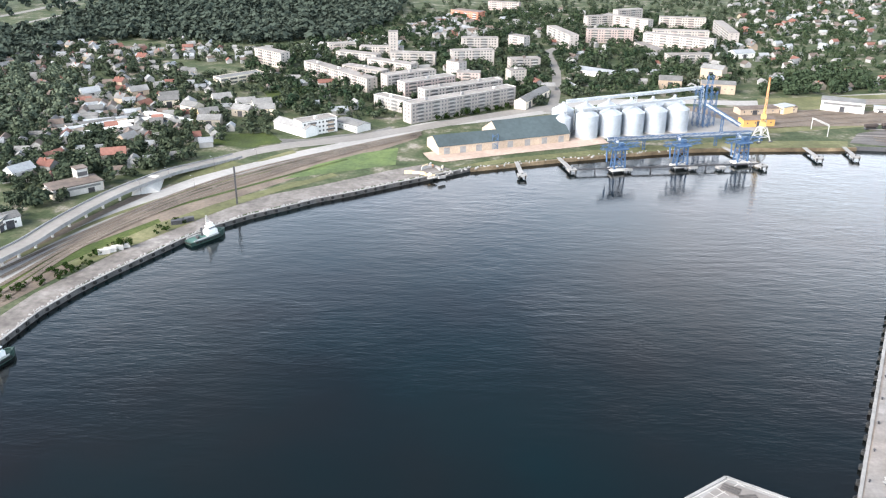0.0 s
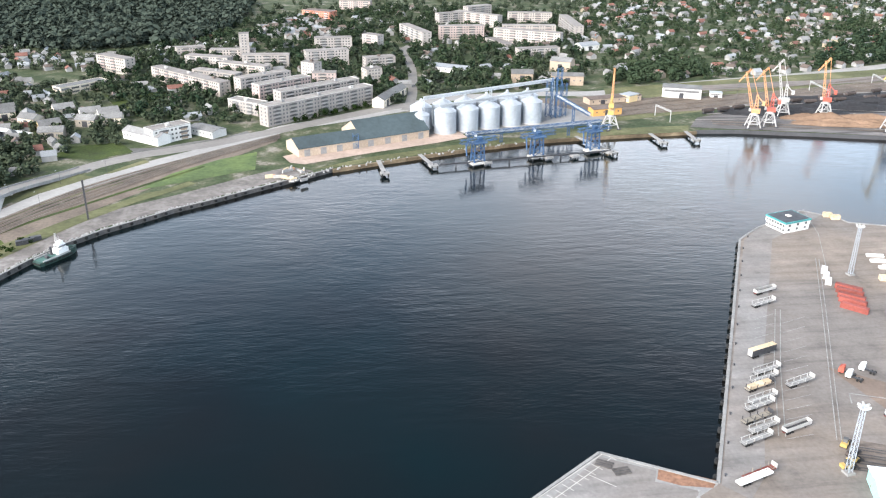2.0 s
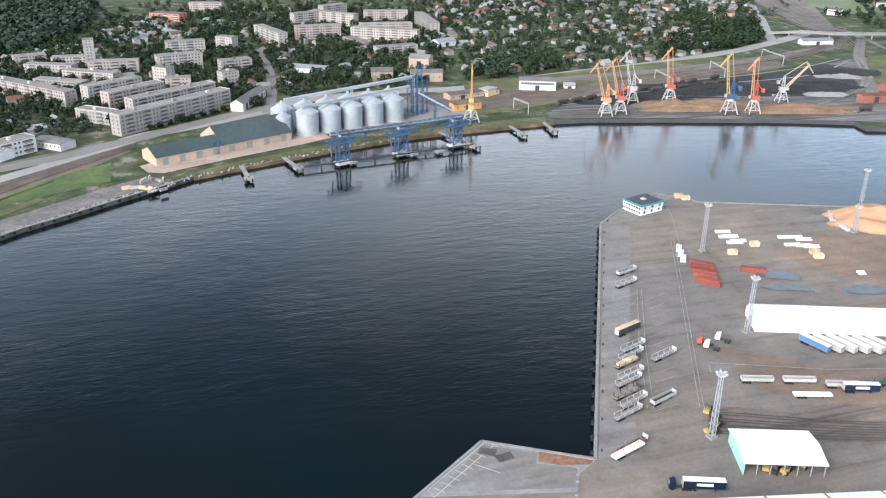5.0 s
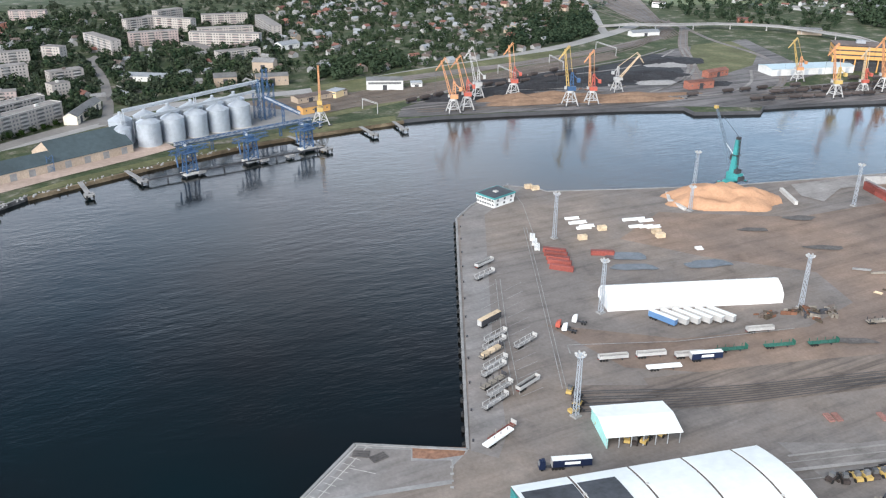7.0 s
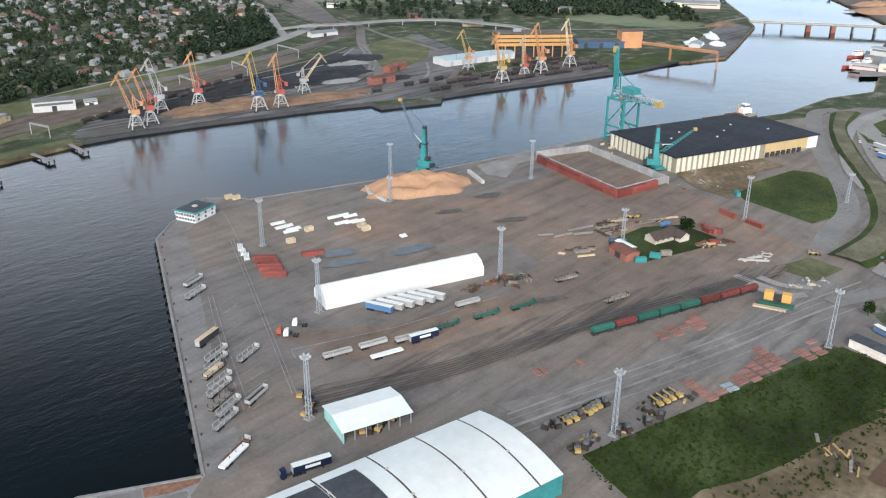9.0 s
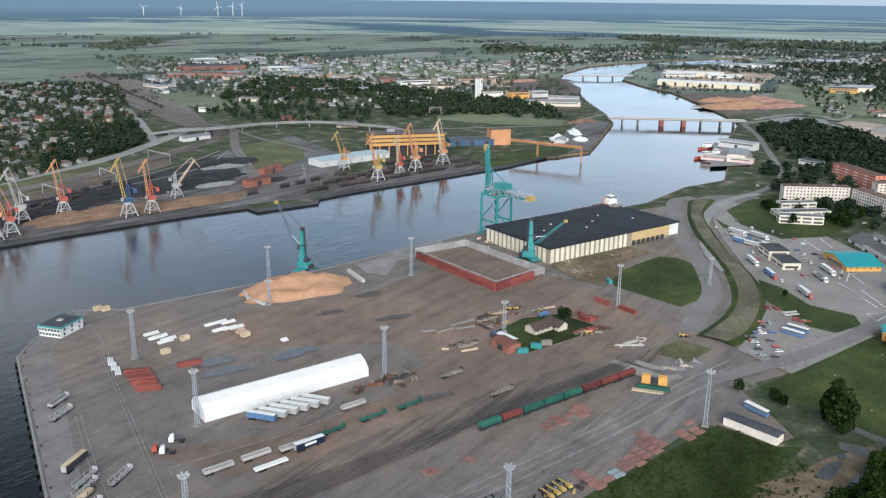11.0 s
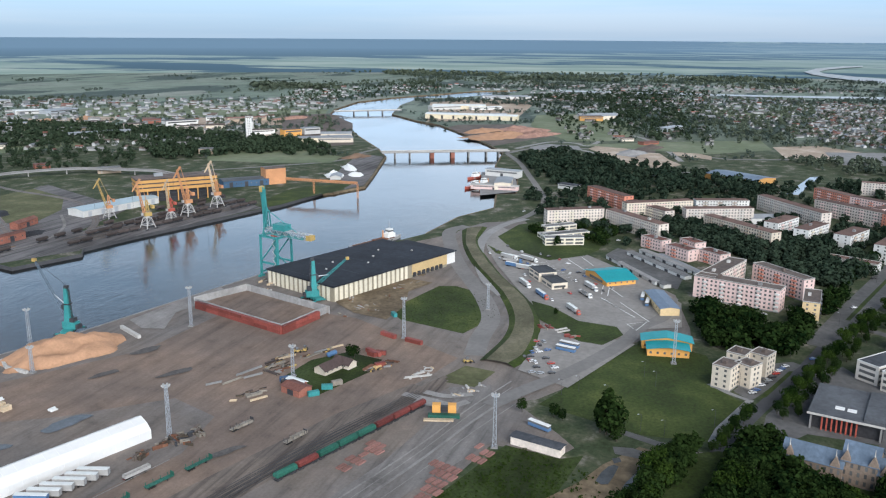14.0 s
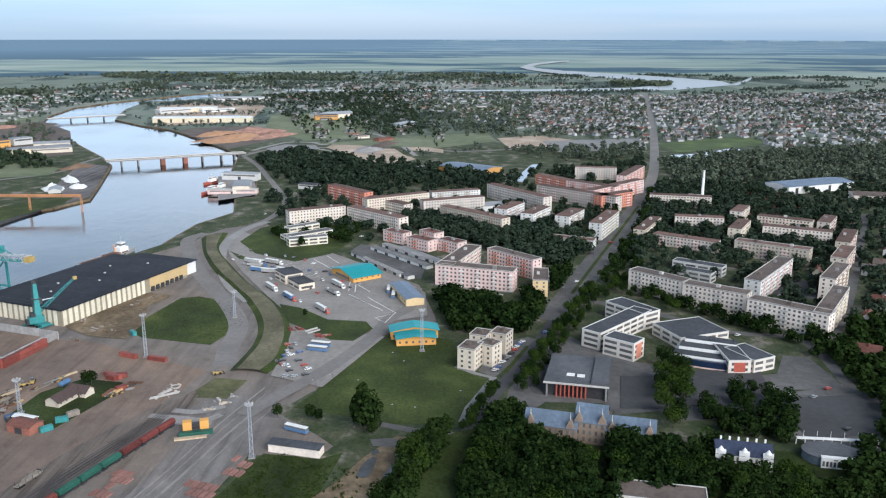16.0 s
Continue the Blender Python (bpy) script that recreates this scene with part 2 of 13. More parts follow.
    ("gravel_grey", (.165, .148, .138), dict(var=.4, big=.05, fine=.3, other=(.19, .178, .168))),
    ("rust_dark", (.075, .06, .055), dict(var=.3, each=.4)),
    ("panel_rose", (.4, .32, .295), dict(var=.15, big=.15, each=.1)),
    ("panel_white", (.4, .36, .325), dict(var=.13, big=.15, each=.1)),
    ("deck_green", (.07, .14, .125), dict(var=.25)),
    ("roof_sky", (.4, .5, .55), dict(var=.1, big=.05, rough=.5)),
    ("brownish_mud", (.13, .105, .09), dict(var=.3, big=.03, fine=.3)),
):
    M[key] = surface(key, col, **kw)
M["leaf"] = leafy("leaf", [(.3, (.002, .006, .002)), (.6, (.006, .015, .005)), (.95, (.022, .039, .011))])
# leaf tones lifted to dark teal, standing in for haze at middle distance
M["leaf_town_haze"] = leafy("leaf_town_haze", [(.3, (.006, .013, .009)), (.6, (.014, .026, .018)), (.95, (.036, .053, .035))])
M["leaf_park"] = leafy("leaf_park", [(.3, (.003, .01, .002)), (.6, (.01, .023, .005)), (.95, (.032, .055, .011))])
M["leaf_dark"] = leafy("leaf_dark", [(.3, (.009, .018, .012)), (.6, (.02, .034, .022)), (.95, (.043, .061, .036))])
M["leaf_mid"] = leafy("leaf_mid", [(.3, (.018, .029, .022)), (.6, (.032, .045, .032)), (.95, (.056, .07, .045))])
# paler grey-green for distant trees, some haze put into the colour
M["pine"] = leafy("pine", [(.3, (.032, .048, .037)), (.6, (.057, .076, .056)), (.95, (.095, .115, .08))])


M["leaf_garden"] = leafy("leaf_garden", [(.3, (.01, .02, .014)), (.6, (.021, .036, .022)), (.95, (.045, .062, .034))])
M["forest_pine"] = leafy("forest_pine", [(.3, (.027, .037, .032)), (.6, (.038, .051, .042)), (.95, (.052, .066, .053))])
# pale bluish foliage for the plain, aerial haze painted into its tones
M["hazed_leaf"] = leafy("hazed_leaf", [(.3, (.026, .042, .038)), (.6, (.042, .061, .053)), (.95, (.07, .09, .074))])
M["tuft"] = leafy("tuft", [(.3, (.012, .026, .004)), (.6, (.023, .043, .008)), (.95, (.038, .06, .014))])


def ground_material():
    """Gardens, lawns, bare earth and tracks of a town seen from high up, with broad farm fields far out."""
    m, n, l, p = material("ground", .95, 0, .15)
    pos = n.new("ShaderNodeNewGeometry").outputs["Position"]
    a, b, c = noise_node(n, l, pos, .011, 5), noise_node(n, l, pos, .05, 5), noise_node(n, l, pos, .4, 3)
    near = ramp_node(n, l, b, [(.3, (.032, .046, .022)), (.46, (.054, .071, .036)), (.57, (.09, .097, .06)), (.65, (.19, .175, .145)), (.72, (.25, .23, .2))])
    vor = n.new("ShaderNodeTexVoronoi")
    vor.inputs["Scale"].default_value, vor.inputs["Randomness"].default_value = .0035, .8
    sq = n.new("ShaderNodeMapping")
    sq.inputs["Rotation"].default_value, sq.inputs["Scale"].default_value = (0, 0, .4), (.6, 1.7, 1)
    l.new(pos, sq.inputs["Vector"])
    l.new(sq.outputs["Vector"], vor.inputs["Vector"])
    sep = n.new("ShaderNodeSeparateColor")
    l.new(vor.outputs["Color"], sep.inputs["Color"])
    # far field and copse colours shifted towards blue, with distance haze painted in
    far = ramp_node(n, l, sep.outputs["Red"], [(0, (.13, .17, .135)), (.35, (.18, .225, .18)), (.6, (.215, .25, .205)), (.8, (.16, .205, .16)), (1, (.25, .27, .23))])
    far = mix_node(n, l, far, ramp_node(n, l, a, [(.3, (.75,) * 3), (.7, (1.15,) * 3)]), 1.0, "MULTIPLY")
    cop = n.new("ShaderNodeMapping")
    cop.inputs["Rotation"].default_value, cop.inputs["Scale"].default_value = (0, 0, -.35), (.45, 1.2, 1)
    l.new(pos, cop.inputs["Vector"])
    copse = ramp_node(n, l, noise_node(n, l, cop.outputs["Vector"], .0032, 8, .68), [(.53, (0, 0, 0)), (.56, (1, 1, 1))])
    far = mix_node(n, l, far, (.07, .095, .085), copse)
    ln = n.new("ShaderNodeVectorMath")
    ln.operation = "LENGTH"
    l.new(pos, ln.inputs[0])
    mr = n.new("ShaderNodeMapRange")
    mr.inputs["From Min"].default_value, mr.inputs["From Max"].default_value = 1450, 1900
    l.new(ln.outputs["Value"], mr.inputs["Value"])
    col = mix_node(n, l, near, far, mr.outputs["Result"])
    col = mix_node(n, l, col, ramp_node(n, l, c, [(.3, (.8,) * 3), (.7, (1.2,) * 3)]), 1.0, "MULTIPLY")
    l.new(col, p.inputs["Base Color"])
    return m


M["ground"] = ground_material()


def yard_material(name, col, brown, turn, long=(.03, .22), worn=(.82, 1.06)):
    """Old asphalt: brown drifts of dust, dark oil stains, and long tyre marks."""
    m, n, l, p = material(name, .85, 0, .3)
    pos = n.new("ShaderNodeNewGeometry").outputs["Position"]
    st = n.new("ShaderNodeMapping")
    st.inputs["Rotation"].default_value, st.inputs["Scale"].default_value = (0, 0, turn), (*long, 1)
    l.new(pos, st.inputs["Vector"])
    drift, stain, grain, marks = noise_node(n, l, pos, .012, 6), noise_node(n, l, pos, .05, 7, .7), noise_node(n, l, pos, .7, 4), noise_node(n, l, st.outputs["Vector"], 1.0, 6, .65)
    c = mix_node(n, l, col, brown, ramp_node(n, l, drift, [(.42, (0, 0, 0)), (.6, (1, 1, 1))]))
    c = mix_node(n, l, c, ramp_node(n, l, stain, [(.3, (.6,) * 3), (.43, (.88,) * 3), (.56, (1.0,) * 3), (.69, (1.22,) * 3)]), 1.0, "MULTIPLY")
    c = mix_node(n, l, c, ramp_node(n, l, marks, [(.34, (worn[0],) * 3), (.47, (1,) * 3), (.64, (worn[1],) * 3)]), 1.0, "MULTIPLY")
    c = mix_node(n, l, c, ramp_node(n, l, grain, [(.3, (.88,) * 3), (.7, (1.1,) * 3)]), 1.0, "MULTIPLY")
    l.new(c, p.inputs["Base Color"])
    return m


M["yard"] = yard_material("yard", (.175, .157, .146), (.214, .178, .151), .35, (.012, .16), (.76, 1.14))
M["coal_yard"] = yard_material("coal_yard", (.15, .14, .138), (.1, .092, .09), .28, (.01, .25), (.4, 1.45))
M["rail_yard"] = yard_material("rail_yard", (.165, .14, .125), (.21, .175, .152), -1.15, (.006, .3), (.6, 1.25))
M["yard_lane"] = yard_material("yard_lane", (.203, .188, .177), (.175, .158, .146), .33, (.01, .22), (.76, 1.22))
M["track_yard"] = yard_material("track_yard", (.142, .118, .103), (.186, .15, .124), .34, (.008, .3), (.55, 1.25))
M["yard_quay"] = yard_material("yard_quay", (.215, .205, .2), (.2, .18, .168), -1.1, (.012, .16), (.8, 1.15))
M["yard_brown"] = yard_material("yard_brown", (.183, .14, .115), (.247, .178, .136), .35, (.012, .16), (.78, 1.12))
M["yard_pale"] = yard_material("yard_pale", (.3, .285, .27), (.22, .2, .19), -.45)


def water_material():
    m, n, l, p = material("water", .035, 0, .5)
    p.inputs["IOR"].default_value = 1.33
    pos = n.new("ShaderNodeNewGeometry").outputs["Position"]
    c = ramp_node(n, l, noise_node(n, l, pos, .006, 3), [(.35, (.0052, .0045, .0044)), (.5, (.0026, .0052, .006)), (.65, (.0015, .0066, .008))])
    l.new(c, p.inputs["Base Color"])
    st = n.new("ShaderNodeMapping")
    st.inputs["Rotation"].default_value, st.inputs["Scale"].default_value = (0, 0, .5), (.55, 1.5, 1)
    l.new(pos, st.inputs["Vector"])
    big, small = noise_node(n, l, st.outputs["Vector"], .13, 3), noise_node(n, l, st.outputs["Vector"], .5, 4)
    calm = ramp_node(n, l, noise_node(n, l, pos, .008, 3), [(.35, (.25,) * 3), (.65, (1,) * 3)])
    add = n.new("ShaderNodeMath")
    add.operation = "MULTIPLY_ADD"
    l.new(small, add.inputs[0])
    add.inputs[1].default_value = .5
    l.new(big, add.inputs[2])
    mul = n.new("ShaderNodeMath")
    mul.operation = "MULTIPLY"
    l.new(add.outputs[0], mul.inputs[0])
    l.new(calm, mul.inputs[1])
    k = n.new("ShaderNodeBump")
    k.inputs["Strength"].default_value, k.inputs["Distance"].default_value = .5, .42
    l.new(mul.outputs[0], k.inputs["Height"])
    l.new(k.outputs["Normal"], p.inputs["Normal"])
    return m


M["water"] = water_material()


# ---- mesh helpers ----
class Mesh:
    def __init__(self):
        self.v, self.f = [], []

    def add(self, verts, faces):
        k = len(self.v)
        self.v += [tuple(p) for p in verts]
        self.f += [tuple(i + k for i in g) for g in faces]
        return self

    def box(self, x0, y0, z0, x1, y1, z1):
        return self.prism([(x0, y0), (x1, y0), (x1, y1), (x0, y1)], z0, z1)

    def prism(self, pts, z0, z1):
        n = len(pts)
        return self.add([(x, y, z0) for x, y in pts] + [(x, y, z1) for x, y in pts],
                        [tuple(range(n))[::-1], tuple(range(n, 2 * n))] + [(i, (i + 1) % n, n + (i + 1) % n, n + i) for i in range(n)])

    def beam(self, p, q, w, w2=None):
        """A square bar from p to q."""
        p, q = Vector(p), Vector(q)
        d = (q - p).normalized()
        s = d.cross(Vector((0, 0, 1)) if abs(d.z) < 0.95 else Vector((1, 0, 0))).normalized()
        u = s.cross(d)
        w2 = w if w2 is None else w2
        out = [c + (s * a + u * b) * h / 2 for c, h in ((p, w), (q, w2)) for a, b in ((-1, -1), (1, -1), (1, 1), (-1, 1))]
        return self.add(out, [(3, 2, 1, 0), (4, 5, 6, 7)] + [(i, (i + 1) % 4, 4 + (i + 1) % 4, 4 + i) for i in range(4)])

    def tube(self, p, q, r, r2=None, n=10):
        p, q = Vector(p), Vector(q)
        d = (q - p).normalized()
        s = d.cross(Vector((0, 0, 1)) if abs(d.z) < 0.95 else Vector((1, 0, 0))).normalized()
        u = s.cross(d)
        r2 = r if r2 is None else r2
        out = [c + (s * math.cos(a) + u * math.sin(a)) * h for c, h in ((p, r), (q, r2)) for a in [2 * math.pi * i / n for i in range(n)]]
        return self.add(out, [tuple(range(n))[::-1], tuple(range(n, 2 * n))] + [(i, (i + 1) % n, n + (i + 1) % n, n + i) for i in range(n)])

    def lattice(self, p, q, w, bar, steps, w2=None):
        """A braced box girder from p to q."""
        p, q = Vector(p), Vector(q)
        d = (q - p).normalized()
        s = d.cross(Vector((0, 0, 1)) if abs(d.z) < 0.95 else Vector((1, 0, 0))).normalized()
        u = s.cross(d)
        w2 = w if w2 is None else w2
        def at(k, a, b):
            t = k / steps
            return p.lerp(q, t) + (s * a + u * b) * (w + (w2 - w) * t) / 2
        c = ((-1, -1), (1, -1), (1, 1), (-1, 1))
        for i in range(4):
            self.beam(at(0, *c[i]), at(steps, *c[i]), bar)
            for k in range(steps):
                a, b = (c[i], c[(i + 1) % 4]) if k % 2 else (c[(i + 1) % 4], c[i])
                self.beam(at(k, *a), at(k + 1, *b), bar * 0.7)
        return self

    def gable(self, L, W, z0, z1, over=0.4, thick=0.25, x0=0.0):
        """A pitched roof of two slabs over L x W, its ridge along x."""
        a, b = L / 2 + over, W / 2 + over
        drop = (z1 - z0) * over / (W / 2)
        for s in (-1, 1):
            e = [(x0 - a, 0, z1), (x0 + a, 0, z1), (x0 + a, s * b, z0 - drop), (x0 - a, s * b, z0 - drop)]
            top = [(x, y, z + thick) for x, y, z in e]
            self.add(e + top, [(0, 1, 2, 3), (4, 7, 6, 5), (0, 4, 5, 1), (1, 5, 6, 2), (2, 6, 7, 3), (3, 7, 4, 0)])
        return self

    def gable_body(self, L, W, z0, z1, zr):
        """Walls of L x W with gable ends."""
        a, b = L / 2, W / 2
        v = [(x, y, z) for x in (-a, a) for y, z in ((-b, z0), (b, z0), (b, z1), (0, zr), (-b, z1))]
        return self.add(v, [(0, 4, 3, 2, 1), (5, 6, 7, 8, 9), (0, 1, 6, 5), (1, 2, 7, 6), (2, 3, 8, 7), (3, 4, 9, 8), (4, 0, 5, 9)])

    def data(self, name, mat, smooth=False):
        me = bpy.data.meshes.new(name)
        me.from_pydata(self.v, [], self.f)
        if isinstance(mat, str):
            mat = M[mat]
        me.materials.append(mat)
        if smooth:
            me.shade_smooth()
        me.update()
        return me


def part(name, mesh, mat, parent, label="", at=None, smooth=False):
    """One mesh object under a thing or a part; mesh: a Mesh, or mesh data to share."""
    ob = new(name, mesh.data(name, mat, smooth) if isinstance(mesh, Mesh) else mesh)
    ob.parent = parent
    if at is not None:
        ob.matrix_basis = at
    return tagged(ob, label)


def thing(name, x, y, rot, label, category, group="", z=0.0, kind=""):
    ob = new(name)
    ob.matrix_basis = pose(x, y, z, 0, 0, rot)
    ob.empty_display_size = 0.5
    return tagged(ob, label, category, group, kind)


def solid(name, mesh, mat, label, category="", x=0, y=0, rot=0, z=0, group="", kind="", smooth=False):
    ob = new(name, mesh.data(name, mat, smooth))
    ob.matrix_basis = pose(x, y, z, 0, 0, rot)
    return tagged(ob, label, category, group, kind)


TAKEN = []
BARE = []


def taken(x, y, rot, L, W, grow=3.0):
    """Keep trees and houses off a rectangle."""
    a = radians(rot)
    TAKEN.append((x, y, math.cos(a), math.sin(a), L / 2 + grow, W / 2 + grow))


def sheet(name, mat, z, pts, label, free=False, kind="structure"):
    """A flat area of ground with a low edge."""
    pts = [Vector((x, y, 0)) for x, y in pts]
    from_ = bmesh.new()
    f = from_.faces.new([from_.verts.new((p.x, p.y, z)) for p in pts])
    f.normal_update()
    if f.normal.z < 0:
        f.normal_flip()
    bmesh.ops.triangulate(from_, faces=[f])
    me = bpy.data.meshes.new(name)
    from_.to_mesh(me)
    from_.free()
    me.materials.append(M[mat])
    if name in ("sand_lot", "log_yard", "pond", "canal", "stadium", "meadow"):
        BARE.append([(p.x, p.y) for p in pts])
    return tagged(new(name, me), label, "", "", kind)


def smooth_line(pts, n=6):
    """A Catmull-Rom line through points."""
    p = [Vector((*q, 0)) for q in pts]
    p = [2 * p[0] - p[1]] + p + [2 * p[-1] - p[-2]]
    out = []
    for i in range(1, len(p) - 2):
        for k in range(n):
            t = k / n
            a, b, c, d = p[i - 1:i + 3]
            out.append(0.5 * (2 * b + (c - a) * t + (2 * a - 5 * b + 4 * c - d) * t * t + (3 * b - a - 3 * c + d) * t ** 3))
    return out + [p[-2]]


def strip_mesh(line, off, width, z, z1=None):
    m = Mesh()
    rows = []
    for i, p in enumerate(line):
        d = (line[min(i + 1, len(line) - 1)] - line[max(i - 1, 0)]).normalized()
        s = Vector((-d.y, d.x, 0))
        rows.append((p + s * (off - width / 2), p + s * (off + width / 2)))
    v = [(q.x, q.y, z) for r in rows for q in r]
    m.add(v, [(2 * i + 1, 2 * i, 2 * i + 2, 2 * i + 3) for i in range(len(rows) - 1)])
    return m


def road(name, mat, z, width, pts, label, keep=True):
    line = smooth_line(pts)
    ob = tagged(new(name, strip_mesh(line, 0, width, z).data(name, mat)), label, "", "", "structure")
    if keep:
        for a, b in zip(line, line[1:]):
            d = b - a
            c = (a + b) / 2
            taken(c.x, c.y, math.degrees(math.atan2(d.y, d.x)), d.length, width, 2.5)
    return line


def free_spots(xy, slack=0.0):
    """Which of the points lie on no building or road."""
    ok = np.ones(len(xy), bool)
    for x, y, c, s, a, b in TAKEN:
        dx, dy = xy[:, 0] - x, xy[:, 1] - y
        ok &= ~((np.abs(dx * c + dy * s) < a + slack) & (np.abs(dy * c - dx * s) < b + slack))
    return ok


def inside(xy, pts):
    x, y = xy[:, 0], xy[:, 1]
    odd = np.zeros(len(xy), bool)
    for (x0, y0), (x1, y1) in zip(pts, pts[1:] + pts[:1]):
        if y0 != y1:
            odd ^= ((y0 > y) != (y1 > y)) & (x < (x1 - x0) * (y - y0) / (y1 - y0) + x0)
    return odd


def scatter(pts, count, seed, slack=0.0, gap=0.0):
    """Up to count random free points inside an outline."""
    rng = np.random.default_rng(seed)
    lo, hi = np.min(pts, 0), np.max(pts, 0)
    xy = rng.uniform(lo, hi, (count * 4, 2))
    xy = xy[inside(xy, list(pts))]
    xy = xy[free_spots(xy, slack)]
    if gap:
        kept = []
        cell = {}
        for q in xy:
            k = (int(q[0] // gap), int(q[1] // gap))
            if all(np.hypot(*(q - o)) > gap for i in (-1, 0, 1) for j in (-1, 0, 1) for o in cell.get((k[0] + i, k[1] + j), ())):
                cell.setdefault(k, []).append(q)
                kept.append(q)
            if len(kept) >= count:
                break
        xy = np.array(kept).reshape(-1, 2)
    return xy[:count]


# ---- outline of the shores ----
NORTH = [(-900, 60), (-200.1, 308.9), (-196.4, 336.7), (-189.5, 359.3), (-180.2, 380.5), (-170.4, 400.8), (-159.7, 422.9), (-145.9, 445.4), (-132.1, 461.4), (-115.1, 475.7), (-97.5, 491.6), (-78.2, 504.3), (-51.5, 524.5), (-30.3, 539.7), (-15.5, 550.3), (-3.4, 559.7), (27.2, 571.8), (63.9, 586), (101.8, 599.4), (155.6, 614.6), (184, 618.6), (222.5, 621.7), (257.7, 624.6), (283.9, 627.3), (313.9, 625.2), (374.5, 609.4), (472.9, 581.4), (525.8, 560.3), (521.8, 542.4), (577.5, 521.2), (592.3, 532.5), (643.7, 521.5), (710.2, 501.8), (803.3, 476.1), (829.2, 467.1), (912.2, 457), (920.6, 447.7), (941.9, 442.7), (973.4, 430), (1061.4, 455.4), (1228.3, 506.3), (1314.9, 555.9), (1459.8, 654.9), (1667.8, 786.6), (1842.2, 902.5), (1983.2, 954.9), (2215.9, 998.3), (2405.1, 970.1), (2582.2, 903.3), (2786.3, 826.2), (2903.5, 707.2)]
SOUTH = [(2791.8, 680.2), (2474.5, 783.9), (2428.8, 882.5), (2170, 844.7), (1908.4, 766.1), (1790.1, 665.5), (1716.2, 581), (1628.4, 519), (1508, 440.9), (1410.7, 379.8), (1343.6, 344), (1198.9, 318.1), (1113.1, 263.4), (992.5, 235.5), (977.7, 256.7), (900, 238), (840.2, 260.7), (756.2, 266.9)]
QUAY = [(579.5, 341.3), (504.5, 361.2), (407.2, 384.3), (336.2, 410.4), (293.5, 426.6), (291.1, 434.8), (275.7, 448), (236.4, 424.3), (219.4, 409.7), (145.4, 262.9), (119.8, 212.2), (85.7, 232.6), (60.2, 213.6), (-60.1, 124), (-276.6, -37.3)]


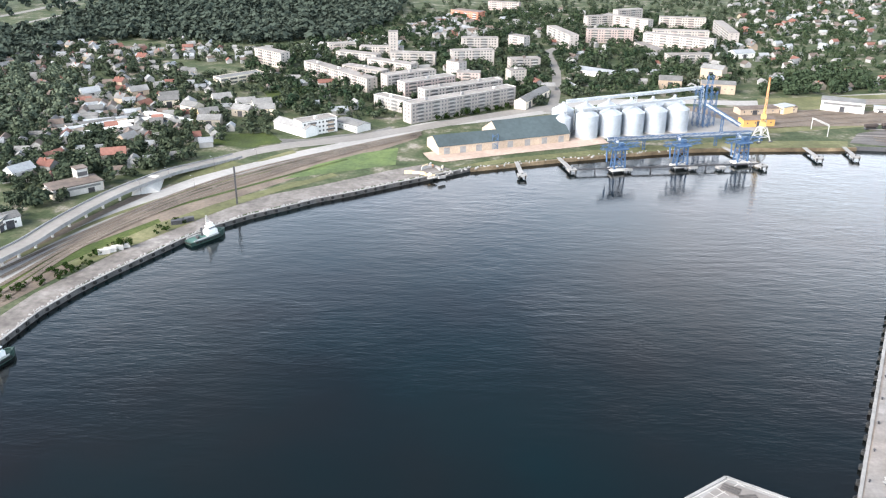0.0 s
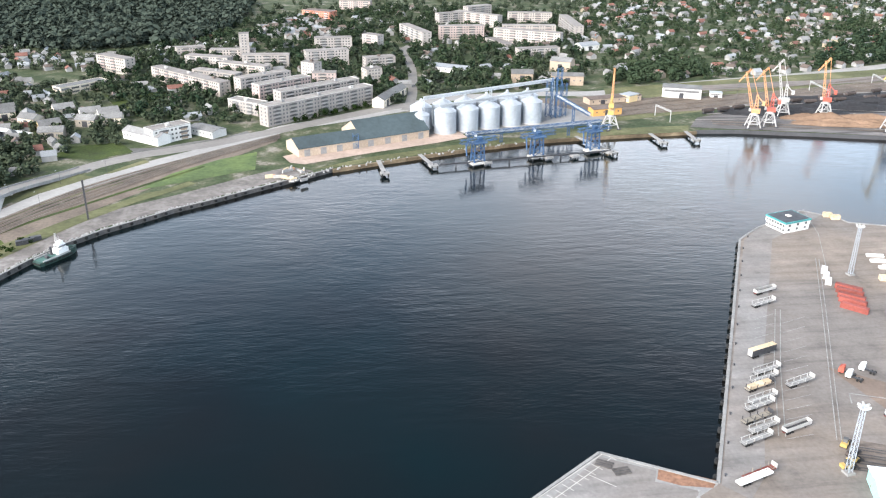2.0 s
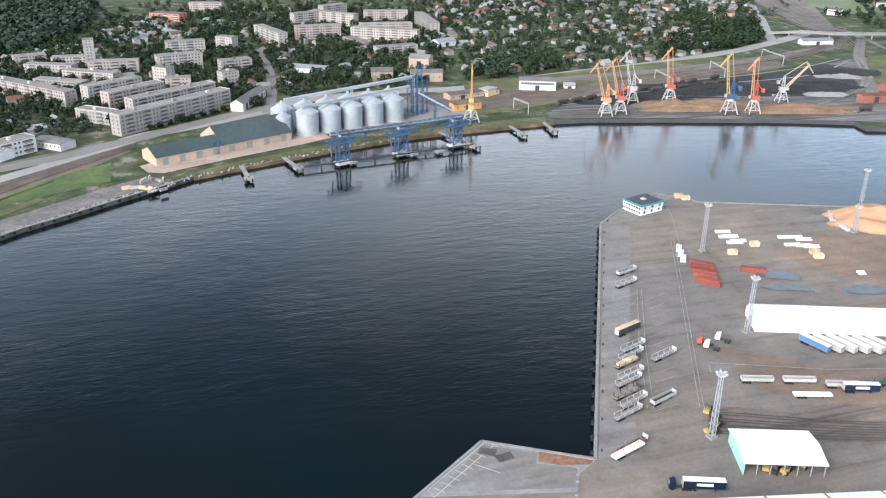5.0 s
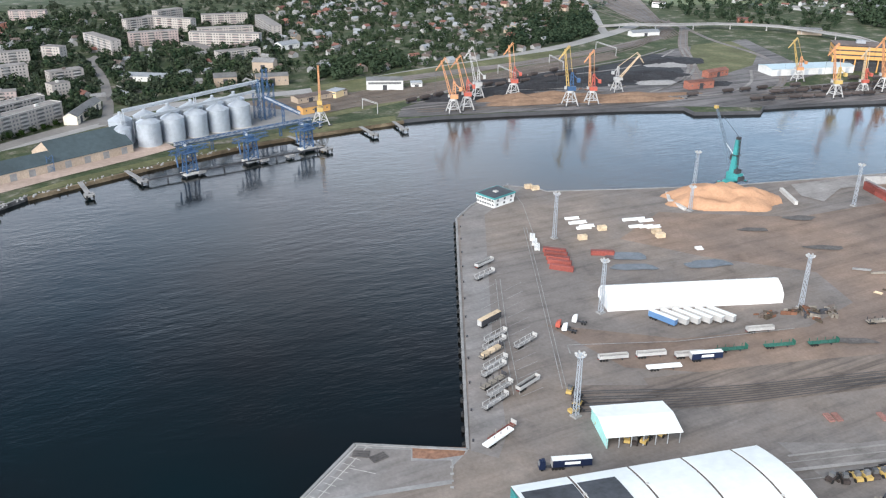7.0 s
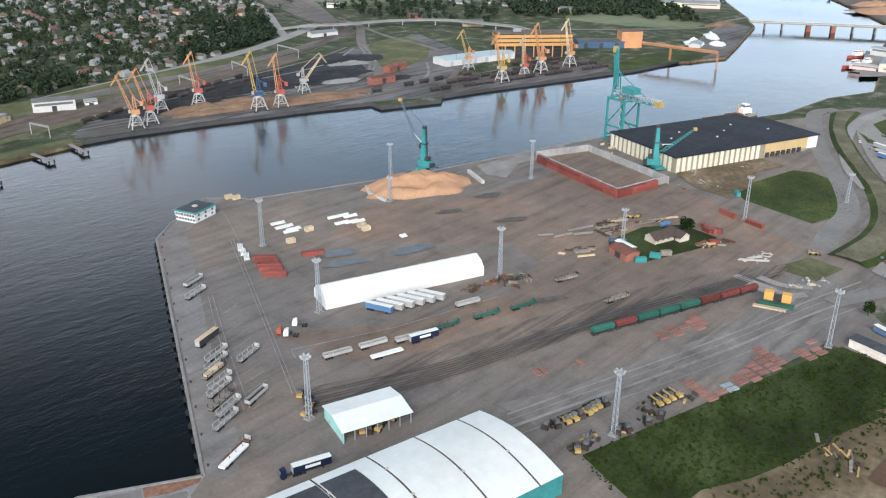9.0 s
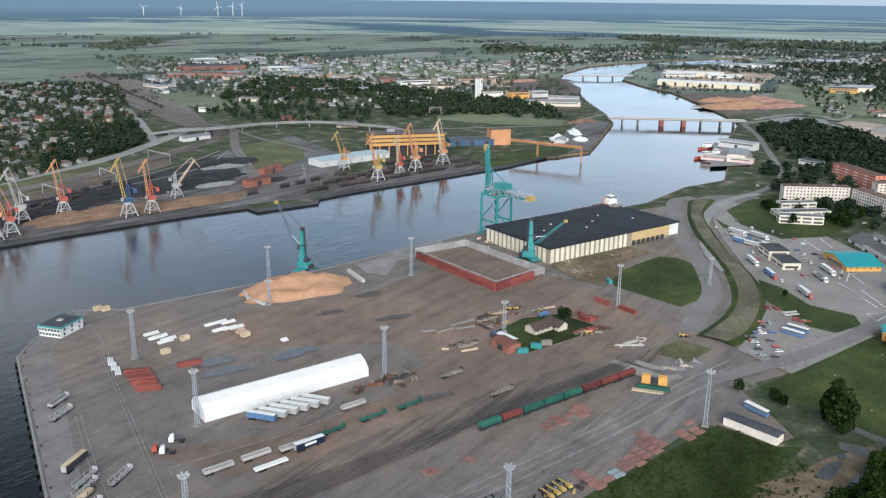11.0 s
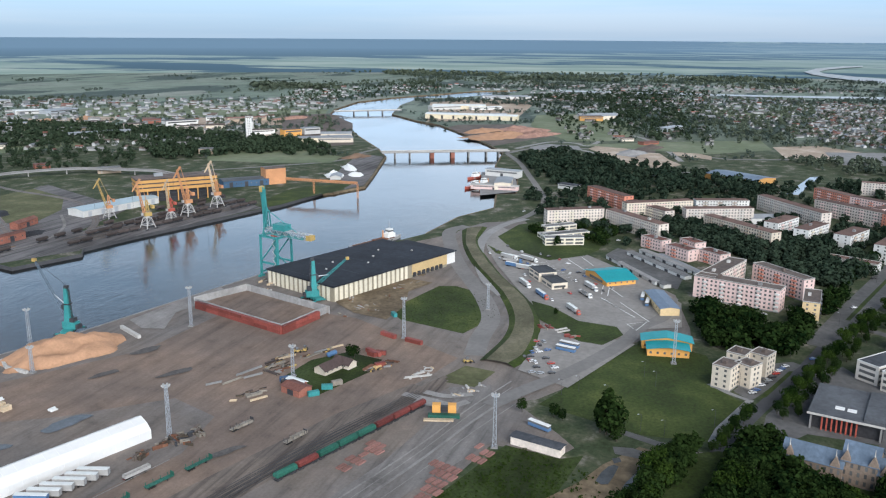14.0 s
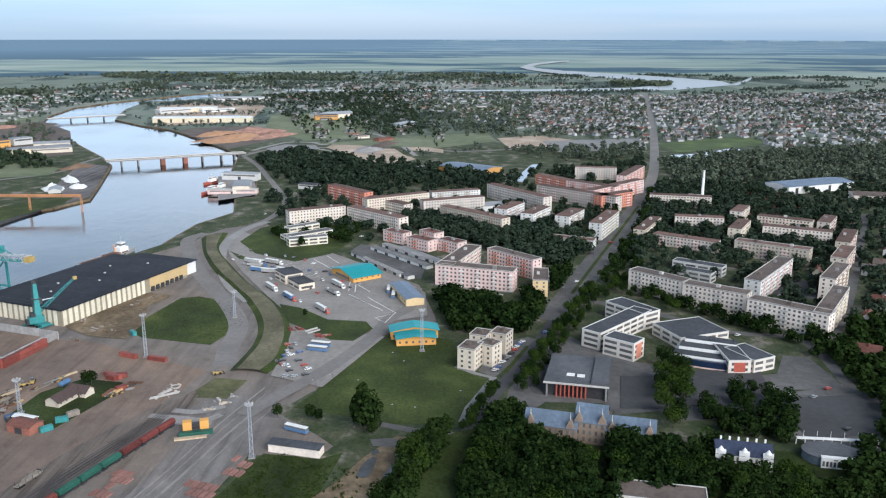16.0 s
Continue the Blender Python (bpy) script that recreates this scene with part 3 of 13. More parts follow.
# ---- kinds of things ----
def block(x, y, rot, L, W, storeys, wall, label, near=0, balcony="", roof="roof_felt", step=3.0, base=0.9, cat="apartment building", group=""):
    """A block of flats with its long front on local -y; near: each window an object, otherwise one part a storey."""
    H = storeys * step + base + (int(abs(x) * 10 + abs(y) * 7) % 9) * .05
    if roof == "roof_felt" and math.hypot(x, y) > 690 and x > 500:
        roof = "roof_rust"
    taken(x, y, rot, L, W, 4)
    t = thing("apartment_building" if cat == "apartment building" else cat.replace(" ", "_"), x, y, rot, label, cat, group)
    a, b = L / 2, W / 2
    part("wall", Mesh().box(-a, -b, -0.5, a, b, H), wall, t)
    if near:
        part("plinth", Mesh().box(-a - 0.06, -b - 0.06, -0.5, a + 0.06, b + 0.06, base - 0.1), "concrete", t)
    r = Mesh().box(-a - 0.15, -b - 0.15, H, a + 0.15, b + 0.15, H + 0.25)
    part("roof", r, roof, t)
    par = Mesh()
    for x0, y0, x1, y1 in ((-a - .15, -b - .15, a + .15, -b + .15), (-a - .15, b - .15, a + .15, b + .15), (-a - .15, -b + .15, -a + .15, b - .15), (a - .15, -b + .15, a + .15, b - .15)):
        par.box(x0, y0, H + 0.25, x1, y1, H + 0.7)
    if near or math.hypot(x, y) < 780:
        part("parapet", par, "concrete_light", t)
    rng = random.Random(int(x * 7 + y))
    for k in range(max(1, int(L / 30)) if math.hypot(x, y) < 900 else 0):
        hx = -a + (k + 0.5) * L / max(1, int(L / 30)) + rng.uniform(-1, 1)
        hy = rng.uniform(-b * 0.3, b * 0.4)
        part("roof_hatch", Mesh().box(hx - 1.4, hy - 1.1, H + .25, hx + 1.4, hy + 1.1, H + 2.1), rng.choice(("concrete_light", "concrete", "roof_felt")), t)
    pitch = 3.2
    n = max(2, int((L - 1.5) / pitch))
    x0 = -(n - 1) * pitch / 2
    if near:
        win = Mesh().box(-0.75, -0.05, 0, 0.75, 0.05, 1.45).data("window", "glass_dark")
        frm = Mesh().box(-0.88, -0.035, -0.13, 0.88, 0.035, 0).data("sill", "white_paint")
    stack = Mesh().box(-1.5, -1.1, 0, 1.5, 0, 1.05).data("balcony", balcony or wall) if balcony else None
    row = Mesh()
    for side in (-1, 1):
        for s in range(storeys):
            z = base + s * step + 0.9
            for k in range(n):
                wx = x0 + k * pitch
                if near and side < 0:
                    w = part("window", win, None, t, at=pose(wx, side * b, z))
                    if near > 1:
                        part("sill", frm, None, w)
                else:
                    row.box(wx - 0.75, side * b - 0.05, z, wx + 0.75, side * b + 0.05, z + 1.45)
                if stack and side < 0 and k % 4 == 1:
                    part("balcony", stack, None, t, at=pose(wx + pitch / 2, -b, z - 0.9))
    for side in (-1, 1):
        for k, wy in enumerate((-b * 0.45, b * 0.45)):
            for s in range(storeys):
                z = base + s * step + 0.9
                row.box(side * a - 0.05, wy - 0.7, z, side * a + 0.05, wy + 0.7, z + 1.4)
    tagged(part("window_grid", row, "glass_dark", t), "", "", "", "stuff")
    if storeys > 2 and L > 18 and not balcony:
        rail, deep = Mesh(), Mesh()
        for side in (-1, 1):
            for k in range(2, n - 1, 5):
                for s in range(storeys):
                    z = base + s * step
                    cx = x0 + k * pitch + (pitch if side > 0 else 0)
                    rail.box(cx - 2.5, min(side * b, side * (b + .9)), z - .12, cx + 2.5, max(side * b, side * (b + .9)), z + .95)
                    # dark boxes on the flat wall stand in for shaded loggia recesses
                    deep.box(cx - 2.4, min(side * b, side * (b + .12)), z + 1, cx + 2.4, max(side * b, side * (b + .12)), z + 2.5)
        tone = {"render_pink": "render_salmon", "render_salmon": "render_pink", "panel_north": "concrete_slab", "panel_rose": "panel_white", "panel_white": "panel_rose"}.get(wall, ("panel_cream", "brick_pale", "render_pink", "concrete_light")[int(abs(x)) % 4])
        tagged(part("balcony_grid", rail, tone, t), "", "", "", "stuff")
        if y > 300:
            tagged(part("loggia_grid", deep, "glass_dark", t), "", "", "", "stuff")
    return t


def band_building(x, y, rot, L, W, storeys, wall, label, roof="roof_dark", cat="school building", accent="", step=3.4, edge="render_white"):
    """A flat-roofed building with a white rim and ribbon windows."""
    H = storeys * step + 0.6 + (int(abs(x) * 10 + abs(y) * 7) % 9) * .06
    taken(x, y, rot, L, W, 3)
    t = thing(cat.replace(" ", "_"), x, y, rot, label, cat)
    a, b = L / 2, W / 2
    part("wall", Mesh().box(-a, -b, -0.5, a, b, H), wall, t)
    part("roof", Mesh().box(-a + .3, -b + .3, H, a - .3, b - .3, H + 0.2), roof, t)
    rim = Mesh()
    for q in ((-a - .1, -b - .1, a + .1, -b + .3), (-a - .1, b - .3, a + .1, b + .1), (-a - .1, -b + .3, -a + .3, b - .3), (a - .3, -b + .3, a + .1, b - .3)):
        rim.box(q[0], q[1], H, q[2], q[3], H + 0.5)
    part("parapet", rim, edge, t)
    for s in range(storeys):
        z = s * step + 1.5
        for side in (-1, 1):
            n = max(1, int(L / 8.5))
            for k in range(n):
                cx = -a + (k + .5) * L / n
                part("window", Mesh().box(cx - L / n * .4, side * b - .05, z, cx + L / n * .4, side * b + .05, z + 1.7), "glass_dark", t)
        for side in (-1, 1):
            m = max(1, int(W / 8))
            for k in range(m):
                cy = -b + (k + .5) * W / m
                part("window", Mesh().box(side * a - .05, cy - W / m * .36, z, side * a + .05, cy + W / m * .36, z + 1.7), "glass_dark", t)
    if accent:
        part("end_panel", Mesh().box(a, -b * .5, 1, a + .12, b * .5, H - 1), accent, t)
    return t


def shed(x, y, rot, L, W, h, hr, wall, roof, label, name="shed", cat="shed", doors=0, door="steel_dark", over=0.5, z=0.0, wins=0, group=""):
    """A hall with a pitched roof, its ridge along local x."""
    taken(x, y, rot, L, W, 2)
    t = thing(name, x, y, rot, label, cat, group, z)
    part("wall", Mesh().gable_body(L, W, -0.3, h, hr), wall, t)
    part("roof", Mesh().gable(L, W, h, hr, over), roof, t)
    for k in range(doors):
        cx = -L / 2 + (k + .5) * L / doors
        w = min(4.5, L / doors * .7)
        part("door", Mesh().box(cx - w / 2, -W / 2 - .06, 0, cx + w / 2, -W / 2 + .05, h * .8), door, t)
    for k in range(wins):
        cx = -L / 2 + (k + .5) * L / wins
        for s in (-1, 1):
            part("window", Mesh().box(cx - .6, s * W / 2 - .05, h * .45, cx + .6, s * W / 2 + .05, h * .45 + 1.3), "glass_dark", t)
    return t


HOUSES = {}


def house(x, y, rot, kind, group="", label=""):
    """A small detached house, built once for each kind."""
    if kind not in HOUSES:
        rng = random.Random(kind)
        L, W, h = rng.uniform(9, 14), rng.uniform(7, 9.5), rng.uniform(3, 5.5)
        wall = ("walls_far", "brick_pale", "render_cream_dark", "wood_grey", "walls_far")[kind % 5] if kind < 20 else ("render_white", "render_cream", "brick_pale", "wood_grey", "render_white")[kind % 5]
        roof = ("roof_slate", "roof_slate", "roof_tile", "roof_felt", "roof_metal", "roof_tile_dark")[kind % 6]
        t = shed(x, y, rot, L, W, h, h + W * .38, wall, roof, label or "small detached house with a pitched roof and garden", "house", "house", 0 if kind < 20 else 1, "door_wood", wins=0 if kind < 20 else 3, group=group)
        if kind % 2 or kind >= 20:
            part("chimney", Mesh().box(-.4, W * .12, h + W * .2, .4, W * .12 + .8, h + W * .38 + 1.2), "brick_red", t)
        HOUSES[kind] = (t, L, W)
        return t
    t, L, W = HOUSES[kind]
    taken(x, y, rot, L, W, 2)
    return copy_thing(t, pose(x, y, 0, 0, 0, rot))


def crown_data(rng, h, r, n, size, low=0.25, lobes=7):
    """Leaf clumps on a few lobes, as small tilted leaves with gaps between."""
    c = rng.normal(0, 1, (lobes, 3))
    c /= np.linalg.norm(c, axis=1)[:, None] + 1e-6
    c *= np.array([r * .5, r * .5, h * (1 - low) * .28])
    c[:, 2] += h * (low + (1 - low) * .5)
    lr = rng.uniform(.45, .75, lobes)
    which = rng.integers(0, lobes, n)
    d = rng.normal(0, 1, (n, 3))
    d /= np.linalg.norm(d, axis=1)[:, None]
    ext = np.array([r, r, h * (1 - low) * .5])
    p = c[which] + d * (lr[which] * rng.uniform(.75, 1.05, n))[:, None] * ext * .8
    p[:, 2] = np.clip(p[:, 2], h * low * .8, h)
    s = rng.uniform(.6, 1.3, n)[:, None] * size
    nrm = d + rng.normal(0, .5, (n, 3)) + np.array([0, 0, .35])
    nrm /= np.linalg.norm(nrm, axis=1)[:, None]
    u = np.cross(nrm, rng.normal(0, 1, (n, 3)))
    u /= np.linalg.norm(u, axis=1)[:, None] + 1e-9
    w = np.cross(nrm, u)
    v = np.stack([p + u * s, p + w * s * .8 + nrm * s * .25, p - u * s, p - w * s * .8 + nrm * s * .2], 1)
    return v


def quads_object(name, quads, mat):
    """One mesh of four-cornered leaves."""
    n = len(quads)
    me = bpy.data.meshes.new(name)
    me.vertices.add(4 * n)
    me.vertices.foreach_set("co", quads.reshape(-1).astype(np.float32))
    me.loops.add(4 * n)
    me.loops.foreach_set("vertex_index", np.arange(4 * n, dtype=np.int32))
    me.polygons.add(n)
    me.polygons.foreach_set("loop_start", np.arange(0, 4 * n, 4, dtype=np.int32))
    me.materials.append(M[mat])
    me.update(calc_edges=True)
    me.validate()
    return me


TREES = {}


def tree(x, y, h, kind=0, label="", group="", turn=None):
    """A broadleaf tree: trunk with limbs, and a crown of leaf clumps."""
    if kind not in TREES:
        rng = np.random.default_rng(100 + kind)
        r = (.36, .42, .3, .46, .38, .17, .33)[kind % 7]
        low = (.18, .2, .12, .22, .15, .08, .05)[kind % 7]
        q = crown_data(rng, 1, r * 1.15, 760, .042, low, 9 + kind % 3)
        crown = quads_object("crown", q, ("leaf", "leaf_park", "leaf", "leaf", "leaf_park", "leaf", "leaf")[kind % 7])
        m = Mesh().tube((0, 0, -.02), (.01, 0, .3), .022, .014, 7)
        for k in range(5):
            a = 2 * math.pi * k / 5 + kind
            m.tube((.01, 0, .2 + .04 * k), (r * .55 * math.cos(a), r * .55 * math.sin(a), .42 + .06 * k), .011, .004, 5)
        m.tube((.01, 0, .3), (0, .02, .75), .014, .004, 6)
        TREES[kind] = (crown, m.data("trunk", "bark"))
    crown, trunk = TREES[kind]
    t = tagged(new("tree", trunk), label or "leafy green broadleaf tree with a full crown", "tree", group)
    t.matrix_basis = pose(x, y, 0, 0, 0, (x * 37 + y * 11) % 360)
    t.scale = (h, h, h)
    part("crown", crown, None, t)
    return t


def woods(name, pts, count, seed, h=(7, 13), n=60, size=1.5, mat="leaf_dark", label="", slack=0.0, xy=None):
    """Many trees too many to count, as one object of leaf clumps."""
    rng = np.random.default_rng(seed)
    n, size = int(n * 1.7), size * .76
    if xy is None:
        xy = scatter(pts, count, seed, slack)
    if not len(xy):
        return
    proto = [crown_data(rng, 1, .46, n, size / 10, .06, 6) for _ in range(8)]
    hs = rng.uniform(*h, len(xy))
    turn = rng.uniform(0, 6.283, len(xy))
    out = []
    for i, (px, py) in enumerate(xy):
        c, s = math.cos(turn[i]), math.sin(turn[i])
        q = proto[i % 8] * hs[i]
        wide = rng.uniform(.85, 1.35)
        out.append(np.stack([(q[..., 0] * c - q[..., 1] * s) * wide + px, (q[..., 0] * s + q[..., 1] * c) * wide + py, q[..., 2]], -1))
    ob = new(name, quads_object(name, np.concatenate(out), mat))
    return tagged(ob, label, "trees", "", "stuff")


def roofs(name, pts, count, seed, label, gap=13.0, size=(8, 13), walls="walls_far", pal=3):
    """Small far houses past counting: walls with gables and a pitched roof, joined by roof kind."""
    rng = np.random.default_rng(seed)
    xy = scatter(pts, count, seed, 1.0, gap)
    body = Mesh()
    tops = [Mesh() for _ in range(4)]
    for k, (x, y) in enumerate(xy):
        L, W, h = rng.uniform(*size), rng.uniform(5, 8), rng.uniform(2.4, 4.6)
        rot = radians(rng.choice((20, 110)) + rng.normal(0, 9))
        c, s = math.cos(rot), math.sin(rot)
        for m, src in ((body, Mesh().gable_body(L, W, 0, h, h + W * .36)), (tops[int(rng.choice(4, p=(.45, .25, .1, .2)))], Mesh().gable(L, W, h, h + W * .36, .4))):
            m.add([(px * c - py * s + x, px * s + py * c + y, pz) for px, py, pz in src.v], src.f)
        TAKEN.append((x, y, c, s, L / 2 + 1, W / 2 + 1))
    if body.v:
        t = tagged(new(name), label, "houses", "", "stuff")
        part("walls", body, walls, t)
        for m, mt in zip(tops, ("roof_slate", "roof_felt", "roof_tile", "roof_metal")):
            if m.v:
                part("roofs", m, mt, t)


def along(line, t):
    """The point at a share t of a line's length."""
    seg = [math.dist(a, b) for a, b in zip(line, line[1:])]
    left = t * sum(seg)
    for (a, b), d in zip(zip(line, line[1:]), seg):
        if left <= d:
            return a[0] + (b[0] - a[0]) * left / d, a[1] + (b[1] - a[1]) * left / d
        left -= d
    return line[-1]


def theatre(x, y, rot, L, W):
    taken(x, y, rot, L, W, 3)
    t = thing("school_theatre", x, y, rot, "white school theatre with stepped dark roofs and a blue glass front", "school building")
    a, b = L / 2, W / 2
    part("wall", Mesh().box(-a, -b + 2, -.4, a, b, 5), "render_white", t)
    for k in range(3):
        y0, y1 = -b + 2 + k * (W - 2) / 3, -b + 2 + (k + 1) * (W - 2) / 3
        part("roof", Mesh().box(-a + k * 2, y0 + .4, 5, a, y1, 5.6 + k * 1.3), "roof_dark", t)
        part("roof_rim", Mesh().box(-a + k * 2, y0, 5, a, y0 + .4, 6.1 + k * 1.3), "white_paint", t)
    g = Mesh().prism([(-a, -b + 2), (-a * .5, -b + .6), (0, -b), (a * .5, -b + .1), (a, -b + .8), (a, -b + 2)], .9, 4.6)
    part("glass_front", g, "glass_blue", t, "curved dark blue glass front")
    part("plinth", Mesh().prism([(-a - .1, -b + 2), (-a * .5, -b + .4), (0, -b - .2), (a * .5, -b - .1), (a + .1, -b + .6), (a + .1, -b + 2)], -.3, .9), "render_pink", t)


def assembly_hall(x, y, rot, L, W):
    taken(x, y, rot, L, W, 3)
    t = thing("assembly_hall", x, y, rot, "large low hall with a grey roof and red columns", "hall")
    a, b = L / 2, W / 2
    part("wall", Mesh().box(-a * .9, -b * .86, -.4, a * .97, b * .97, 8), "steel_dark", t)
    part("roof", Mesh().box(-a, -b, 8, a, b, 8.6), "roof_slate_dark", t)
    part("roof_rim", Mesh().box(-a - .2, -b - .2, 7.7, a + .2, -b, 8.8), "concrete_light", t)
    part("upper_roof", Mesh().box(a * .45, -b * .9, 8.6, a * .95, b * .95, 9.6), "roof_slate_dark", t)
    part("skylight", Mesh().box(-a * .35, -b * .5, 8.6, -a * .1, -b * .35, 9.1), "white_paint", t)
    part("skylight", Mesh().box(-a * .02, -b * .52, 8.6, a * .22, -b * .37, 9.1), "white_paint", t)
    col = Mesh().box(-.35, -.35, 0, .35, .35, 7.7).data("column", "steel_red")
    for k in range(8):
        part("column", col, None, t, at=pose(-a * .6 + k * a * .9 / 7, -b * .93, 0))
    for e in (-.9, .92):
        part("corner_pier", Mesh().box(e * a - .4, -b * .97, 0, e * a + .4, -b * .9, 7.7), "concrete", t)


def brick_school(x, y, rot, L, W, h, hr):
    t = shed(x, y, rot, L, W, h, hr, "brick_old", "roof_blue_old", "old brick school with a pale blue metal roof", "brick_school", "school building", 0, over=.5)
    for s in range(2 if h < 10 else 3):
        n = int(L / 2.6)
        for k in range(n):
            for side in (-1,):
                cx = -L / 2 + (k + .5) * L / n
                part("window", Mesh().box(cx - .55, side * W / 2 - .05, 1.2 + s * 3.5, cx + .55, side * W / 2 + .05, 3.2 + s * 3.5), "glass_dark", t)
    for sx in (-1, 1):
        g = Mesh().add([(sx * L * .38 - 2.4, -W / 2 - .3, h - .5), (sx * L * .38 + 2.4, -W / 2 - .3, h - .5), (sx * L * .38, -W / 2 - .3, h + 5), (sx * L * .38 - 2.4, -W / 2 + 1.5, h - .5), (sx * L * .38 + 2.4, -W / 2 + 1.5, h - .5), (sx * L * .38, -W / 2 + 1.5, h + 5)], [(0, 1, 2), (5, 4, 3), (0, 2, 5, 3), (1, 4, 5, 2), (0, 3, 4, 1)])
        part("gable", g, "brick_old", t)
        part("pinnacle", Mesh().tube((sx * L * .38, -W / 2 + .4, h + 4.5), (sx * L * .38, -W / 2 + .4, h + 8), .35, .05, 6), "concrete_light", t)


def villa(x, y, rot, L, W):
    t = shed(x, y, rot, L, W, 7.5, 11, "render_white", "roof_navy", "ornate white villa with a dark blue roof", "villa", "villa", 0)
    for s in range(2):
        n = int(L / 2.4)
        for k in range(n):
            cx = -L / 2 + (k + .5) * L / n
            part("window", Mesh().box(cx - .5, -W / 2 - .05, 1 + s * 3.4, cx + .5, -W / 2 + .05, 3 + s * 3.4), "glass_dark", t)
    for cx in (-L * .42, 0, L * .42):
        part("gable", Mesh().prism([(cx - 2.2, -W / 2 - .5), (cx + 2.2, -W / 2 - .5), (cx + 2.2, -W / 2 + .4), (cx - 2.2, -W / 2 + .4)], 0, 9.5), "white_paint", t)
        part("pediment", Mesh().tube((cx, -W / 2 - .1, 9.5), (cx, -W / 2 - .1, 11.4), 1.5, .1, 8), "white_paint", t)
    for k in range(6):
        cx = -L * .4 + k * L * .16
        part("chimney", Mesh().box(cx - .4, 1, 9, cx + .4, 1.7, 12.4), "white_paint", t)


def oval_hall(x, y, rot, L, W):
    taken(x, y, rot, L, W, 3)
    t = thing("oval_hall", x, y, rot, "low oval hall with a dark blue-grey roof", "hall")
    pts = [(L * .52 * math.cos(a), W * .6 * math.sin(a)) for a in [2 * math.pi * k / 32 for k in range(32)]]
    part("wall", Mesh().prism(pts, -.3, 4), "steel_blue_grey", t)
    part("roof", Mesh().prism([(px * 1.04, py * 1.04) for px, py in pts], 4, 4.5), "roof_slate_dark", t)
    part("entrance", Mesh().box(-L * .25, -W * .62, 0, L * .3, -W * .45, 5.2), "white_paint", t)
    for k in range(8):
        part("window", Mesh().box(-L * .23 + k * L * .065, -W * .62 - .06, 1, -L * .19 + k * L * .065, -W * .62 + .04, 3.4), "glass_dark", t)


def colonnade(x, y, rot, L):
    t = thing("colonnade", x, y, rot, "long white colonnade beside the square", "colonnade")
    part("beam", Mesh().box(-L / 2, -1, 3, L / 2, 1, 3.5), "white_paint", t)
    n = int(L / 4)
    c = Mesh().box(-.2, -.2, 0, .2, .2, 3).data("post", "white_paint")
    for k in range(n + 1):
        part("post", c, None, t, at=pose(-L / 2 + k * L / n, 0, 0))
    for k in range(6):
        part("mast", Mesh().tube((-L / 2 + (k + .5) * L / 6, 0, 3.4), (-L / 2 + (k + .5) * L / 6, 0, 7), .12, .08, 6), "white_paint", t)


def teal_pavilion(x, y, rot, L, W):
    taken(x, y, rot, L * 1.25, W, 3)
    t = thing("terminal_pavilion", x, y, rot, "orange terminal pavilion with a wavy teal roof", "terminal building")
    for name, l, y0, y1, h, hr in (("front_hall", L, -W / 2, 0, 4.6, 6.2), ("rear_hall", L * 1.22, 0, W / 2, 5.4, 8.2)):
        a = l / 2
        arch = [(-a, h), (-a * .5, h + (hr - h) * .6), (0, hr), (a * .5, h + (hr - h) * .6), (a, h)]
        w, r = Mesh(), Mesh()
        v = [(-a, 0)] + arch + [(a, 0)]
        n = len(v)
        w.add([(px, y0 + .8, z) for px, z in v] + [(px, y1, z) for px, z in v], [tuple(range(n)), tuple(range(n, 2 * n))[::-1]] + [(i, n + i, n + (i + 1) % n, (i + 1) % n) for i in range(n)])
        p = part(name, w, "wall_orange", t)
        e = [(px * 1.06, z + .15) for px, z in arch]
        k = len(e)
        r.add([(px, yy, z + dz) for dz in (0, .35) for yy in (y0 - .8, y1 + .4) for px, z in e],
              [(i, i + 1, k + i + 1, k + i) for i in range(k - 1)] + [(2 * k + i, 3 * k + i, 3 * k + i + 1, 2 * k + i + 1) for i in range(k - 1)] + [(i, 2 * k + i, 2 * k + i + 1, i + 1) for i in range(k - 1)] + [(k + i, k + i + 1, 3 * k + i + 1, 3 * k + i) for i in range(k - 1)])
        part("roof", r, "roof_teal", t, "wavy teal metal roof")
        for i in range(int(l / 4)):
            cx = -a + (i + .5) * l / int(l / 4)
            part("window", Mesh().box(cx - .7, y0 + .74, 1.6, cx + .7, y0 + .9, 3), "glass_dark", p)


def teal_hall(x, y, rot, L, W):
    taken(x, y, rot, L, W, 3)
    t = shed(x, y, rot + 90, W, L, 4.5, 8, "wall_orange", "roof_teal", "orange terminal hall with a teal metal roof", "terminal_hall", "terminal building", 0, wins=5, over=1.6)
    part("glass_band", Mesh().box(-W / 2 - .06, -L * .3, 1, -W / 2 + .05, L * .3, 3.2), "glass_dark", t)
    part("glass_band", Mesh().box(W / 2 - .05, -L * .3, 1, W / 2 + .06, L * .3, 3.2), "glass_dark", t)


